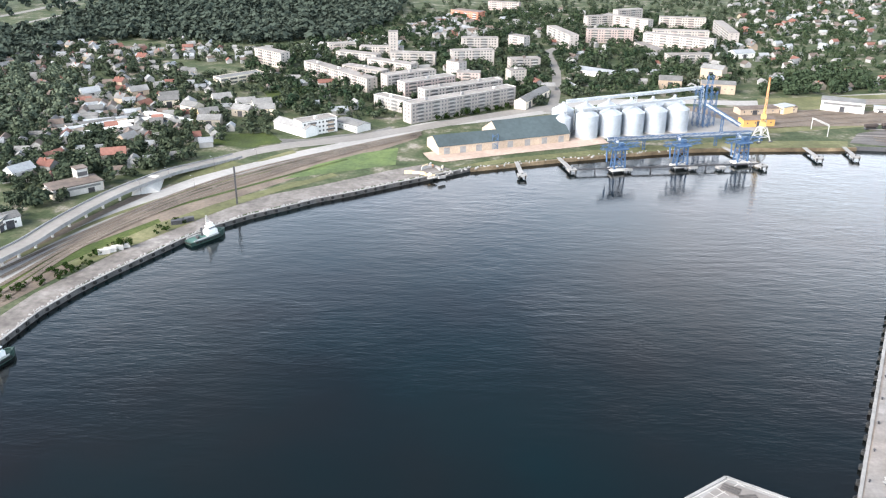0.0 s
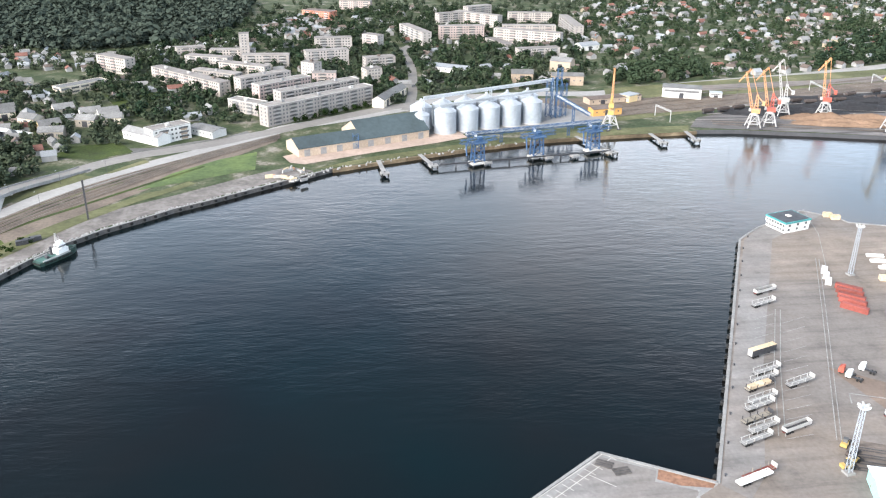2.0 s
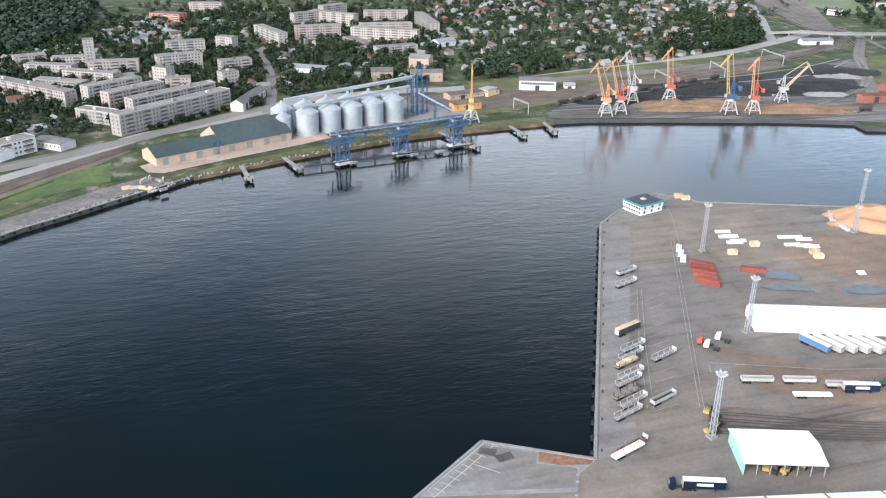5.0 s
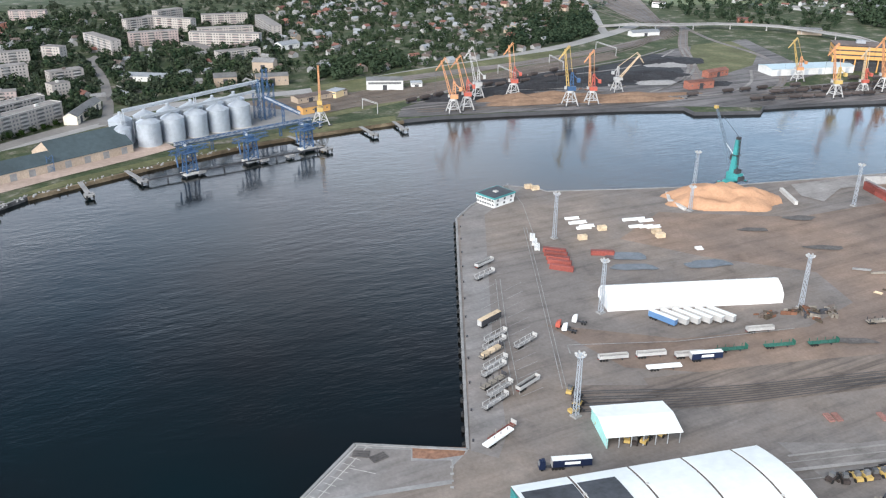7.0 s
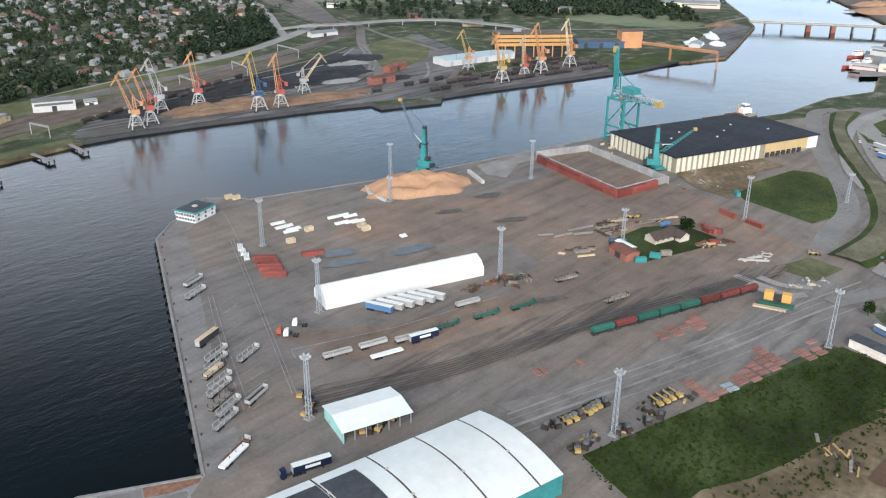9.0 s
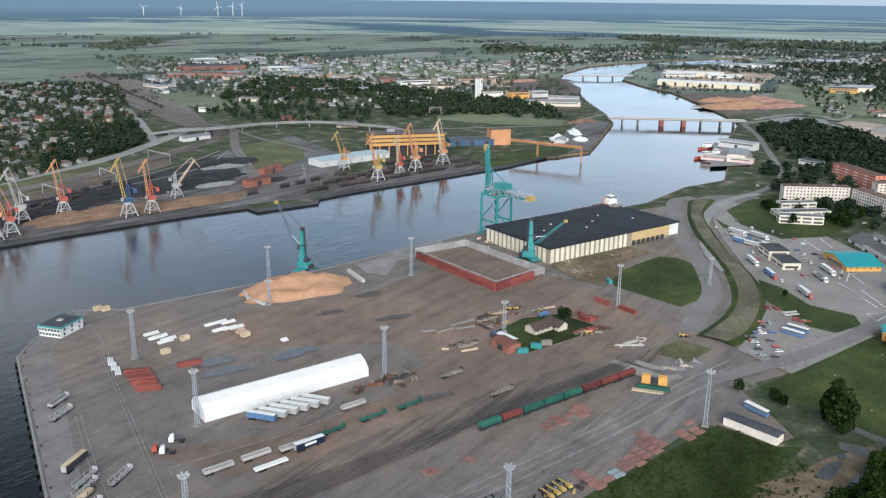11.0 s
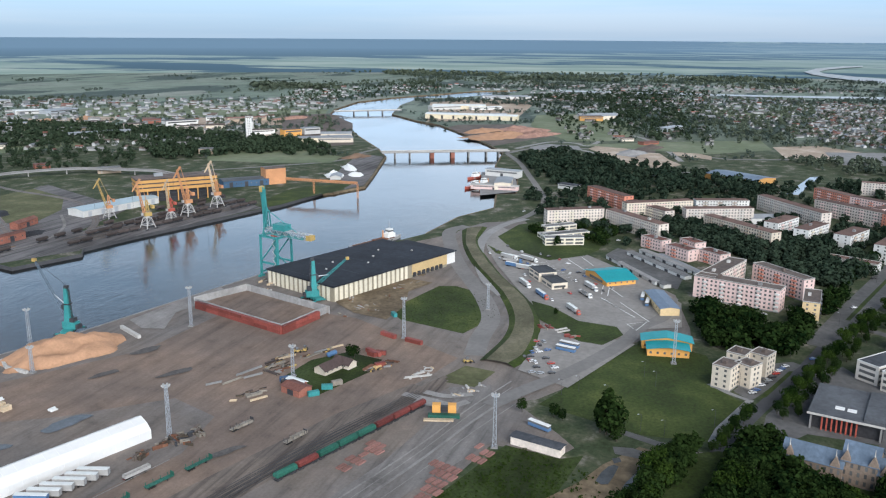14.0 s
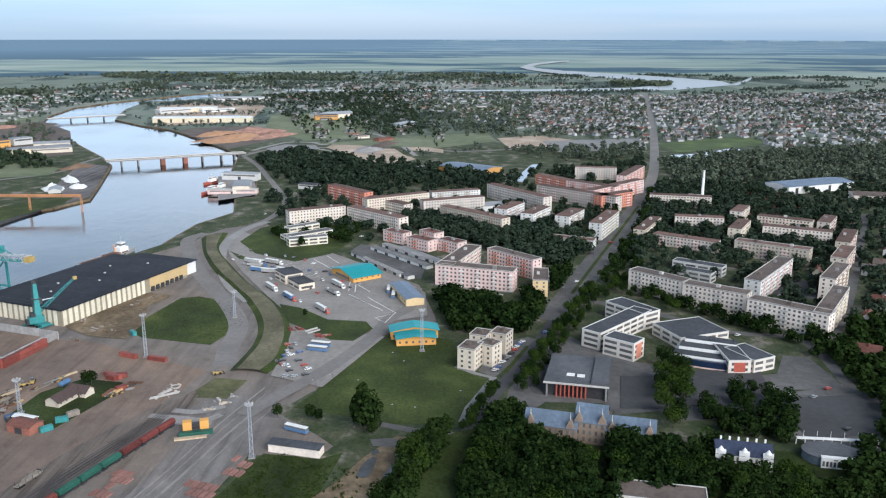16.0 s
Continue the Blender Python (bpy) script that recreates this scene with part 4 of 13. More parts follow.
def black_warehouse(x, y, rot, L, W, h):
    """A flat warehouse with vertically striped cladding and loading docks."""
    taken(x, y, rot, L, W, 3)
    t = thing("warehouse", x, y, rot, "huge flat warehouse with a black roof and cream striped cladding", "warehouse")
    a, b = L / 2, W / 2
    part("wall", Mesh().box(-a, -b, -.3, a, b, h - .6), "render_cream_dark", t)
    part("roof", Mesh().box(-a - .8, -b - .8, h - .6, a + .8, b + .8, h + .5), "roof_black", t, "black bitumen roof")
    for k in range(4):
        part("roof_seam", Mesh().box(-a * .9 + k * a * .45, -b * .8, h + .5, -a * .9 + k * a * .45 + .25, b * .8, h + .56), "roof_dark", t)
    for k in range(7):
        part("roof_vent", Mesh().box(-a * .85 + k * a * .27, -b * .3 + (k % 3) * b * .3, h + .5, -a * .85 + k * a * .27 + 1.2, -b * .3 + (k % 3) * b * .3 + 1.2, h + 1.3), "concrete_light", t)
    rib = Mesh().box(-1.5, -.18, 0, 1.5, .0, h - .7).data("panel", "panel_cream")
    n = int(L * .66 / 5)
    for k in range(n):
        part("panel", rib, None, t, at=pose(-a + 2.5 + k * 5, -b, 0))
    for k in range(int(W / 5)):
        part("panel", rib, None, t, at=pose(-a, b - 2.5 - k * 5, 0, 0, 0, -90))
    part("dock_wall", Mesh().box(a * .32, -b - .25, 2.4, a, -b, h - .7), "wall_ochre", t)
    dock = Mesh().box(-1.6, -1.0, .6, 1.6, .1, 4).data("dock_door", "steel_dark")
    for k in range(7):
        part("dock_door", dock, None, t, at=pose(a * .36 + k * a * .085, -b - .1, 0))
    part("annex", Mesh().box(a, -b + 4, 0, a + 16, b - 14, h - 2), "render_white", t)
    part("annex_roof", Mesh().box(a - .5, -b + 3, h - 2, a + 17, b - 13, h - 1.2), "roof_black", t)


def tent(x, y, rot, L, W, h, hr, label, name="storage_tent"):
    """A white fabric hall with bowed sides."""
    taken(x, y, rot, L, W, 2)
    t = thing(name, x, y, rot, label, "tent hall")
    prof = [(-W / 2, 0), (-W / 2, h), (-W * .3, h + (hr - h) * .62), (0, hr), (W * .3, h + (hr - h) * .62), (W / 2, h), (W / 2, 0)]
    n, bays = len(prof), max(2, int(L / 6))
    for k in range(bays):
        x0, x1 = -L / 2 + k * L / bays, -L / 2 + (k + 1) * L / bays
        m = Mesh().add([(xx, py, z) for xx in (x0 + .03, x1 - .03) for py, z in prof], [(i, n + i, n + i + 1, i + 1) for i in range(n - 1)] + ([tuple(range(n))] if k == 0 else []) + ([tuple(range(n, 2 * n))[::-1]] if k == bays - 1 else []))
        part("fabric_bay", m, "tent_white", t)
    rib = Mesh()
    for (y0, z0), (y1, z1) in zip(prof, prof[1:]):
        rib.beam((0, y0 * 1.004, z0), (0, y1 * 1.004, z1 + .02), .16)
    d = rib.data("rib", "white_paint")
    for k in range(bays + 1):
        part("rib", d, None, t, at=pose(-L / 2 + k * L / bays, 0, 0))
    part("door", Mesh().box(-L / 2 - .08, -2.4, 0, -L / 2, 2.4, 4.4), "steel_galv", t)


def canopy(x, y, rot, L, W, h):
    taken(x, y, rot, L, W, 2)
    t = thing("canopy_shed", x, y, rot, "open vehicle shelter with a white roof and mint walls", "shelter")
    part("roof", Mesh().gable(L, W, h, h + 1.6, .6), "roof_white", t, "white sheet roof")
    part("side_wall", Mesh().box(-L / 2, -W / 2, 0, -L / 2 + .3, W / 2, h), "mint_wall", t)
    part("back_wall", Mesh().box(-L / 2, W / 2 - .3, 0, L / 2, W / 2, h), "mint_wall", t)
    post = Mesh().box(-.15, -.15, 0, .15, .15, h).data("post", "steel_galv")
    for k in range(7):
        part("post", post, None, t, at=pose(-L / 2 + k * L / 6, -W / 2 + .2, 0))


def hangar(x, y, rot, L, W, h, hr):
    """A wide hall with a low white roof in strips."""
    taken(x, y, rot, L, W, 3)
    t = thing("storage_hall", x, y, rot, "large storage hall with a white sheet roof and teal walls", "warehouse")
    part("wall", Mesh().box(-L / 2, -W / 2, -.3, L / 2, W / 2, h), "steel_teal", t)
    part("end_wall", Mesh().prism([(-W / 2 + W * i / 14, (hr - h) * (1 - abs(2 * i / 14 - 1) ** 1.8)) for i in range(15)], L / 2 - .2, L / 2), "steel_teal", t, at=Matrix.Translation((0, 0, h)) @ Matrix(((0, 0, 1, 0), (1, 0, 0, 0), (0, 1, 0, 0), (0, 0, 0, 1))))

    def arch(x0, x1, y0, y1, up):
        m, n = Mesh(), 14
        ys = [y0 + (y1 - y0) * i / n for i in range(n + 1)]
        v = [(x, y, h + up + d + (hr - h) * (1 - abs(2 * y / W) ** 1.8)) for y in ys for x in (x0, x1) for d in (-.14, 0)]
        f = [(4 * i + 1, 4 * i + 3, 4 * i + 7, 4 * i + 5) for i in range(n)] + [(4 * i, 4 * i + 4, 4 * i + 6, 4 * i + 2) for i in range(n)]
        f += [(4 * i, 4 * i + 1, 4 * i + 5, 4 * i + 4) for i in range(n)] + [(4 * i + 2, 4 * i + 6, 4 * i + 7, 4 * i + 3) for i in range(n)] + [(0, 2, 3, 1), (4 * n, 4 * n + 1, 4 * n + 3, 4 * n + 2)]
        return m.add(v, f)
    cuts = (-L / 2 - .3, -24.5, -3.8, 15.3, 33.7, L / 2 + .3)
    part("roof_gutter", arch(-L / 2, L / 2, -W / 2 - .1, W / 2 + .1, .2), "roof_felt", t, "grey seams between the sheets")
    for x0, x1 in zip(cuts, cuts[1:]):
        part("roof_strip", arch(x0 + .4, x1 - .4, -W / 2 - .3, W / 2 + .3, .4), "roof_white", t, "white sheet roofing")
    for k in range(6):
        part("roof_joint", Mesh().box(-.5, -.5, 0, .5, .5, .12), "concrete_light", t, at=pose(cuts[1 + k % 4], (-6, 9)[k // 4], hr + .3))
    for x0, x1 in ((-L / 2 + 1.5, -25.2), (-23.8, -11)):
        part("dark_sheet", arch(x0, x1, -W * .12, W / 2 - 5, .55), "roof_dark", t, "dark grey roof sheets")
    for k in range(5):
        part("window", Mesh().box(L / 2 - .05, -W * .3 + k * 5, 1, L / 2 + .06, -W * .3 + k * 5 + 3, h * .6), "glass_dark", t)


def office(x, y, rot, L, W):
    taken(x, y, rot, L, W, 2)
    t = thing("harbour_office", x, y, rot, "small white and teal harbour office with a dark roof", "office building")
    a, b = L / 2, W / 2
    part("ground_floor", Mesh().box(-a, -b, 0, a, b, 3.1), "render_white", t)
    part("upper_floor", Mesh().box(-a - .3, -b - .3, 3.1, a + .3, b + .3, 5.6), "render_white", t)
    part("fascia", Mesh().box(-a - .6, -b - .6, 5.6, a + .6, b + .6, 6.5), "steel_teal", t)
    part("roof", Mesh().box(-a + .1, -b + .1, 6.5, a - .1, b - .1, 6.62), "roof_dark", t)
    part("roof_hatch", Mesh().box(-1.5, -1.2, 6.62, 1.2, 1.2, 7.3), "concrete_light", t)
    for z in (1.0, 3.7):
        for k in range(7):
            cx = -a + (k + .5) * L / 7
            part("window", Mesh().box(cx - .8, -b - (.36 if z > 3 else .06), z, cx + .8, -b - (.26 if z > 3 else -.04), z + 1.4), "glass_dark", t)
        for k in range(3):
            cy = -b + (k + .5) * W / 3
            for s in (-1, 1):
                o = a + (.31 if z > 3 else 0)
                part("window", Mesh().box(s * o - .05, cy - .8, z, s * o + .05, cy + .8, z + 1.4), "glass_dark", t)


def silo(x, y, r, h, group):
    t = thing("grain_silo", x, y, 0, "tall round pale steel grain silo with a cone roof", "silo", group)
    taken(x, y, 0, 2 * r, 2 * r, 2)
    n, rows = 36, 14
    prof = []
    for k in range(rows):
        z0, z1 = k * h / rows, (k + 1) * h / rows
        prof += [(r, z0), (r, z1 - .16), (r * 1.014, z1 - .15), (r * 1.014, z1 - .01)]
    ring = [(c * math.cos(2 * math.pi * i / n), c * math.sin(2 * math.pi * i / n), z) for c, z in prof for i in range(n)]
    body = Mesh().add(ring, [(j * n + i, j * n + (i + 1) % n, (j + 1) * n + (i + 1) % n, (j + 1) * n + i) for j in range(len(prof) - 1) for i in range(n)])
    part("shell", body, "silo_steel", t, smooth=False)
    part("plinth", Mesh().tube((0, 0, -.3), (0, 0, .8), r * 1.05, r * 1.05, n), "concrete_light", t)
    part("cone_roof", Mesh().tube((0, 0, h), (0, 0, h + r * .5), r * 1.02, r * .12, n), "silo_steel", t)
    part("cap", Mesh().tube((0, 0, h + r * .5), (0, 0, h + r * .5 + 1.6), r * .14, r * .14, 10), "steel_galv", t)


def gantry(name, p, q, mat, label, cat, w=2.4, legs=(), group="", leg_w=1.6, foot=-2.5, house=True):
    """A conveyor gallery between two places, with braced towers under it."""
    p, q = Vector(p), Vector(q)
    t = thing(name, p.x, p.y, 0, label, cat, group)
    o = Vector((p.x, p.y, 0))
    part("gallery", Mesh().lattice(p - o, q - o, w, .34, max(4, int((q - p).length / 4))), mat, t)
    if house:
        part("conveyor_hood", Mesh().beam(p - o + Vector((0, 0, .3)), q - o + Vector((0, 0, .3)), w * .6), "steel_galv" if mat == "steel_blue" else mat, t)
    for f in legs:
        c = p.lerp(q, f) - o
        part("tower", Mesh().lattice((c.x, c.y, foot), (c.x, c.y, c.z - w / 2), leg_w, .25, max(3, int((c.z - foot) / 4))), mat, t)
    return t


def loader(x, y, rot, h=13.0):
    """A ship loader of the grain berth on piles in the water."""
    t = thing("ship_loader", x, y, rot, "blue steel ship loader on a concrete pile platform", "ship loader", "blue ship loaders", z=-2.5)
    part("platform", Mesh().box(-6, -3.5, 1.6, 6, 3.5, 3), "concrete_light", t)
    for sx in (-1, 1):
        for sy in (-1, 1):
            part("support_post", Mesh().tube((sx * 4.8, sy * 2.6, -3), (sx * 4.8, sy * 2.6, 1.6), .5, .5, 8), "steel_dark", t)
            part("leg", Mesh().beam((sx * 4.2, sy * 2.6, 3), (sx * 3.4, sy * 2.4, h + 2.5), .7), "steel_blue", t)
    for k in range(3):
        z0, z1 = 3 + k * h / 3, 3 + (k + 1) * h / 3 - .5
        for s in (-1, 1):
            part("brace", Mesh().beam((-4, s * 2.5, z0), (4, s * 2.5, z1), .35), "steel_blue", t)
            part("brace", Mesh().beam((4, s * 2.5, z0), (-4, s * 2.5, z1), .35), "steel_blue", t)
            part("brace", Mesh().beam((s * 4, -2.5, z0), (s * 4, 2.5, z1), .35), "steel_blue", t)
            part("brace", Mesh().beam((s * 4, -2.5, z1), (s * 4, 2.5, z1), .35), "steel_blue", t)
    part("deck", Mesh().box(-5.5, -4, h + 2.4, 5.5, 4, h + 3), "steel_blue", t)
    part("boom", Mesh().lattice((-14, 0, h + 4.4), (15, 0, h + 4.4), 2.6, .35, 9), "steel_blue", t)
    part("spout", Mesh().tube((-10, -1, h + 3), (-10.5, -3, h - 5), .6, .5, 8), "steel_blue", t)
    part("cabin", Mesh().box(2, 2, h + 3, 5, 4.6, h + 5.6), "steel_blue", t)
    return t


def portal_crane(x, y, rot, col, az, luff, portal="steel_white", s=1.0, jib=None, label=""):
    """A level-luffing harbour crane on a four-legged portal."""
    t = thing("portal_crane", x, y, rot, label or "orange level-luffing portal crane on the coal quay", "crane", "portal cranes on the coal quay")
    t.scale = (s, s, s)
    for sx in (-1, 1):
        for sy in (-1, 1):
            part("leg", Mesh().beam((sx * 5.2, sy * 5.2, 0), (sx * 2.4, sy * 2.4, 11), .8, .7), portal, t)
            part("bogie", Mesh().box(sx * 5.2 - 1.6, sy * 5.2 - .5, -.1, sx * 5.2 + 1.6, sy * 5.2 + .5, 1), "steel_dark", t)
    ring = Mesh()
    for i, j in (((-1, -1), (1, -1)), ((1, -1), (1, 1)), ((1, 1), (-1, 1)), ((-1, 1), (-1, -1))):
        ring.beam((i[0] * 4.2, i[1] * 4.2, 4.2), (j[0] * 4.2, j[1] * 4.2, 4.2), .6)
        ring.beam((i[0] * 4.2, i[1] * 4.2, 4.2), (j[0] * 2.5, j[1] * 2.5, 11), .4)
    part("portal_frame", ring, portal, t)
    part("slew_ring", Mesh().tube((0, 0, 10.6), (0, 0, 12.4), 3, 2.6, 14), portal, t)
    up = part("turntable", Mesh().box(-4, -2.3, 12.4, 2.6, 2.3, 15.6), col, t, at=pose(0, 0, 0, 0, 0, az - rot))
    part("cabin", Mesh().box(3, -2.6, 13, 4.8, -.6, 15.4), "steel_white", up)
    part("counterweight", Mesh().box(-7, -2, 19, -4.6, 2, 22), col, up)
    part("tower", Mesh().lattice((-.6, 0, 16.4), (-.4, 0, 27), 2.6, .45, 4, 1.3), col, up)
    part("counter_arm", Mesh().beam((-.4, 0, 26), (-5.8, 0, 20.5), .6), col, up)
    a = radians(luff)
    tip = Vector((2.4 + 30 * math.cos(a), 0, 15.5 + 30 * math.sin(a)))
    part("jib", Mesh().lattice((2.4, 0, 15.5), tip, 1.9, .34, 9, .9), jib or col, up)
    b = tip + Vector((-3.5, 0, 2.4))
    part("fly_jib", Mesh().lattice(b, tip + Vector((4.6, 0, -8.5)), 1.2, .32, 4, .5), jib or col, up)
    part("tie_rod", Mesh().beam((-.4, 0, 27), b, .35), jib or col, up)
    tp = tip + Vector((4.6, 0, -8.5))
    part("hoist_rope", Mesh().tube(tp, (tp.x, 0, max(9, tp.z - 22)), .09, .09, 5), "steel_dark", up)
    return t


def quay_crane(x, y, rot):
    """A ship-to-shore gantry crane with its boom raised; local -y is the water side."""
    t = thing("quay_crane", x, y, rot, "tall teal ship-to-shore gantry crane with its boom raised", "crane")
    c = "steel_teal"
    for sx in (-8, 8):
        for sy in (0, 18):
            part("leg", Mesh().beam((sx, sy, 0), (sx * .94, sy, 33), 1.5, 1.3), c, t)
            part("bogie", Mesh().box(sx - 3, sy - .8, -.1, sx + 3, sy + .8, 1.6), c, t)
        part("portal_beam", Mesh().beam((sx, 0, 12), (sx, 18, 12), 1.3), c, t)
        part("cross_beam", Mesh().beam((sx * .94, -1, 33), (sx * .94, 19, 33), 1.5), c, t)
        part("side_brace", Mesh().beam((sx, 0, 12.5), (sx * .94, 17.5, 32), .8), c, t)
    for sy in (0, 18):
        part("sill_beam", Mesh().beam((-8, sy, 4), (8, sy, 4), 1.2), c, t)
        part("top_beam", Mesh().beam((-8, sy, 33), (8, sy, 33), 1.4), c, t)
    part("brace", Mesh().beam((-7.6, 18, 5), (7.4, 18, 20), .6), c, t)
    part("main_girder", Mesh().lattice((0, -2, 36), (0, 46, 36), 4.4, .6, 14), "steel_galv", t, "grey lattice back girder")
    part("girder_deck", Mesh().box(-2.6, -2, 33.8, 2.6, 40, 34.4), c, t)
    part("machinery_house", Mesh().box(-4, 10, 38.3, 4, 22, 43), c, t)
    part("boom", Mesh().lattice((-1.8, -2, 36), (-1.8, -5, 70), 2.4, .5, 10), c, t)
    part("boom", Mesh().box(-2.8, -4.6, 36, -.4, -2.6, 68), c, t)
    part("boom_tip", Mesh().box(-3.2, -6.8, 66, .2, -4, 70.5), "steel_yellow", t)
    part("apex_frame", Mesh().beam((-5, 0, 33), (-1, 2, 52), .8).beam((5, 0, 33), (1, 2, 52), .8).beam((-1, 2, 52), (1, 2, 52), .8), c, t)
    part("back_stay", Mesh().beam((0, 2, 52), (0, 32, 38), .45), c, t)
    part("fore_stay", Mesh().beam((0, 2, 52), (-1.8, -4.5, 62), .4), c, t)
    part("girder_end", Mesh().box(-2.6, 43, 34, 2.6, 48, 37.8), "steel_yellow", t)
    part("trolley", Mesh().box(-2.4, 6, 32, 2.4, 10, 34), "steel_red", t)
    for k in range(10):
        part("stair_flight", Mesh().beam((9.2, 17 - (k % 2) * 3, k * 3.2), (9.2, 17 - ((k + 1) % 2) * 3, k * 3.2 + 3.2), .5), "steel_galv", t)
    return t


def mobile_crane(x, y, rot, az, luff, reach):
    t = thing("mobile_harbour_crane", x, y, rot, "teal mobile harbour crane with a lattice boom", "crane", "mobile harbour cranes")
    c = "steel_teal"
    part("chassis", Mesh().box(-8, -3.2, .9, 8, 3.2, 2.6), c, t)
    for sx in (-1, 1):
        for k in range(4):
            part("wheel", Mesh().tube((-6 + k * 3.4, sx * 2.4, .8), (-6 + k * 3.4, sx * 3.4, .8), .8, .8, 10), "rubber", t)
        for sy in (-1, 1):
            part("outrigger", Mesh().box(sx * 7 - .5, min(sy * 3, sy * 6.6), .4, sx * 7 + .5, max(sy * 3, sy * 6.6), 1.2), c, t)
            part("foot_pad", Mesh().box(sx * 7 - 1.2, sy * 6.6 - 1.2, 0, sx * 7 + 1.2, sy * 6.6 + 1.2, .4), "steel_dark", t)
    up = part("slewing_house", Mesh().box(-6, -2.6, 2.6, 3.5, 2.6, 7), c, t, at=pose(0, 0, 0, 0, 0, az - rot))
    part("tower", Mesh().add([(x_ * w, y_ * w, z) for z, w in ((7, 1.35), (16, 1.0), (29, .7)) for x_, y_ in ((-1.6, -1.6), (1.6, -1.6), (1.6, 1.6), (-1.6, 1.6))], [(4 * k + i, 4 * k + (i + 1) % 4, 4 * k + 4 + (i + 1) % 4, 4 * k + 4 + i) for k in range(2) for i in range(4)] + [(8, 9, 10, 11)]), c, up)
    part("ladder", Mesh().lattice((-2.3, 0, 7), (-1.5, 0, 29), 1.0, .22, 9), "steel_dark", up)
    part("tower_cabin", Mesh().box(1.3, -1.4, 15, 3.6, 1.4, 18), "steel_dark", up)
    part("winch_house", Mesh().box(-4.6, -2.2, 7, -1.8, 2.2, 9.6), "steel_dark", up)
    part("tower_platform", Mesh().box(-2.6, -2.4, 18.6, 2.4, 2.4, 19), "steel_dark", up)
    part("sheave_head", Mesh().box(-1.6, -1.1, 29, .8, 1.1, 31), "steel_dark", up)
    a = radians(luff)
    tip = Vector((1.6 + reach * math.cos(a), 0, 10 + reach * math.sin(a)))
    part("boom", Mesh().lattice((1.6, 0, 10), tip, 1.9, .2, 12, .9), "steel_blue_grey" if reach > 35 else c, up)
    part("boom_head", Mesh().box(tip.x - 1, -1, tip.z - 1, tip.x + 1.4, 1, tip.z + 1), "steel_yellow", up)
    part("luffing_cylinder", Mesh().tube((0, 0, 17), (1.6 + reach * .4 * math.cos(a), 0, 10 + reach * .4 * math.sin(a)), .4, .3, 8), "steel_galv", up)
    part("hoist_rope", Mesh().tube((-.3, 0, 31), tip, .12, .12, 5), "steel_dark", up)
    part("counterweight", Mesh().box(-7.6, -2.4, 2.8, -6, 2.4, 5.5), "steel_dark", up)
    return t


KEPT = {}


def again(key, x, y, rot, make, z=0.0, label=""):
    """A thing that is built once and then copied."""
    if key in KEPT:
        t = copy_thing(KEPT[key], pose(x, y, z, 0, 0, rot))
    else:
        t = KEPT[key] = make()
        t.matrix_basis = pose(x, y, z, 0, 0, rot)
    return tagged(t, label)


def mast(x, y, h=26.0, rot=10):
    def make():
        t = thing("light_mast", 0, 0, 0, "tall grey lattice floodlight mast with a round lamp head", "light mast", "floodlight masts")
        part("plinth", Mesh().box(-1.6, -1.6, 0, 1.6, 1.6, .8), "concrete", t)
        part("lattice_mast", Mesh().lattice((0, 0, .8), (0, 0, h), 1.6, .18, 16, 1.1), "silo_steel", t)
        part("platform", Mesh().tube((0, 0, h), (0, 0, h + .3), 1.9, 1.9, 12), "steel_galv", t)
        lamp = Mesh().box(-.45, -.25, 0, .45, .35, .7).data("floodlight", "steel_white")
        for k in range(6):
            a = 2 * math.pi * k / 6
            part("floodlight", lamp, None, t, at=pose(1.7 * math.cos(a), 1.7 * math.sin(a), h + .3, 0, 0, math.degrees(a)))
        return t
    return again(("mast", h), x, y, rot, make)


def container(x, y, rot, z=0.0, L=12.2, col="container_red", label="", group="red freight containers"):
    def make():
        t = thing("shipping_container", 0, 0, 0, "red steel freight container, scuffed and faded", "container", group)
        body = Mesh().box(-L / 2, -1.15, .1, L / 2, 1.15, 2.5)
        for k in range(int(L / 1.0)):
            for s in (-1, 1):
                body.box(-L / 2 + .38 + k, s * 1.18 - .04, .2, -L / 2 + .62 + k, s * 1.18 + .04, 2.4)
        part("body", body, col, t)
        part("frame", Mesh().box(-L / 2, -1.22, 0, L / 2, 1.22, .16).box(-L / 2 - .02, -1.22, 2.44, L / 2 + .02, 1.22, 2.6).box(-L / 2 - .03, -1.22, 0, -L / 2 + .15, 1.22, 2.6).box(L / 2 - .15, -1.22, 0, L / 2 + .03, 1.22, 2.6), col, t)
        return t
    return again(("container", L, col), x, y, rot, make, z, label)


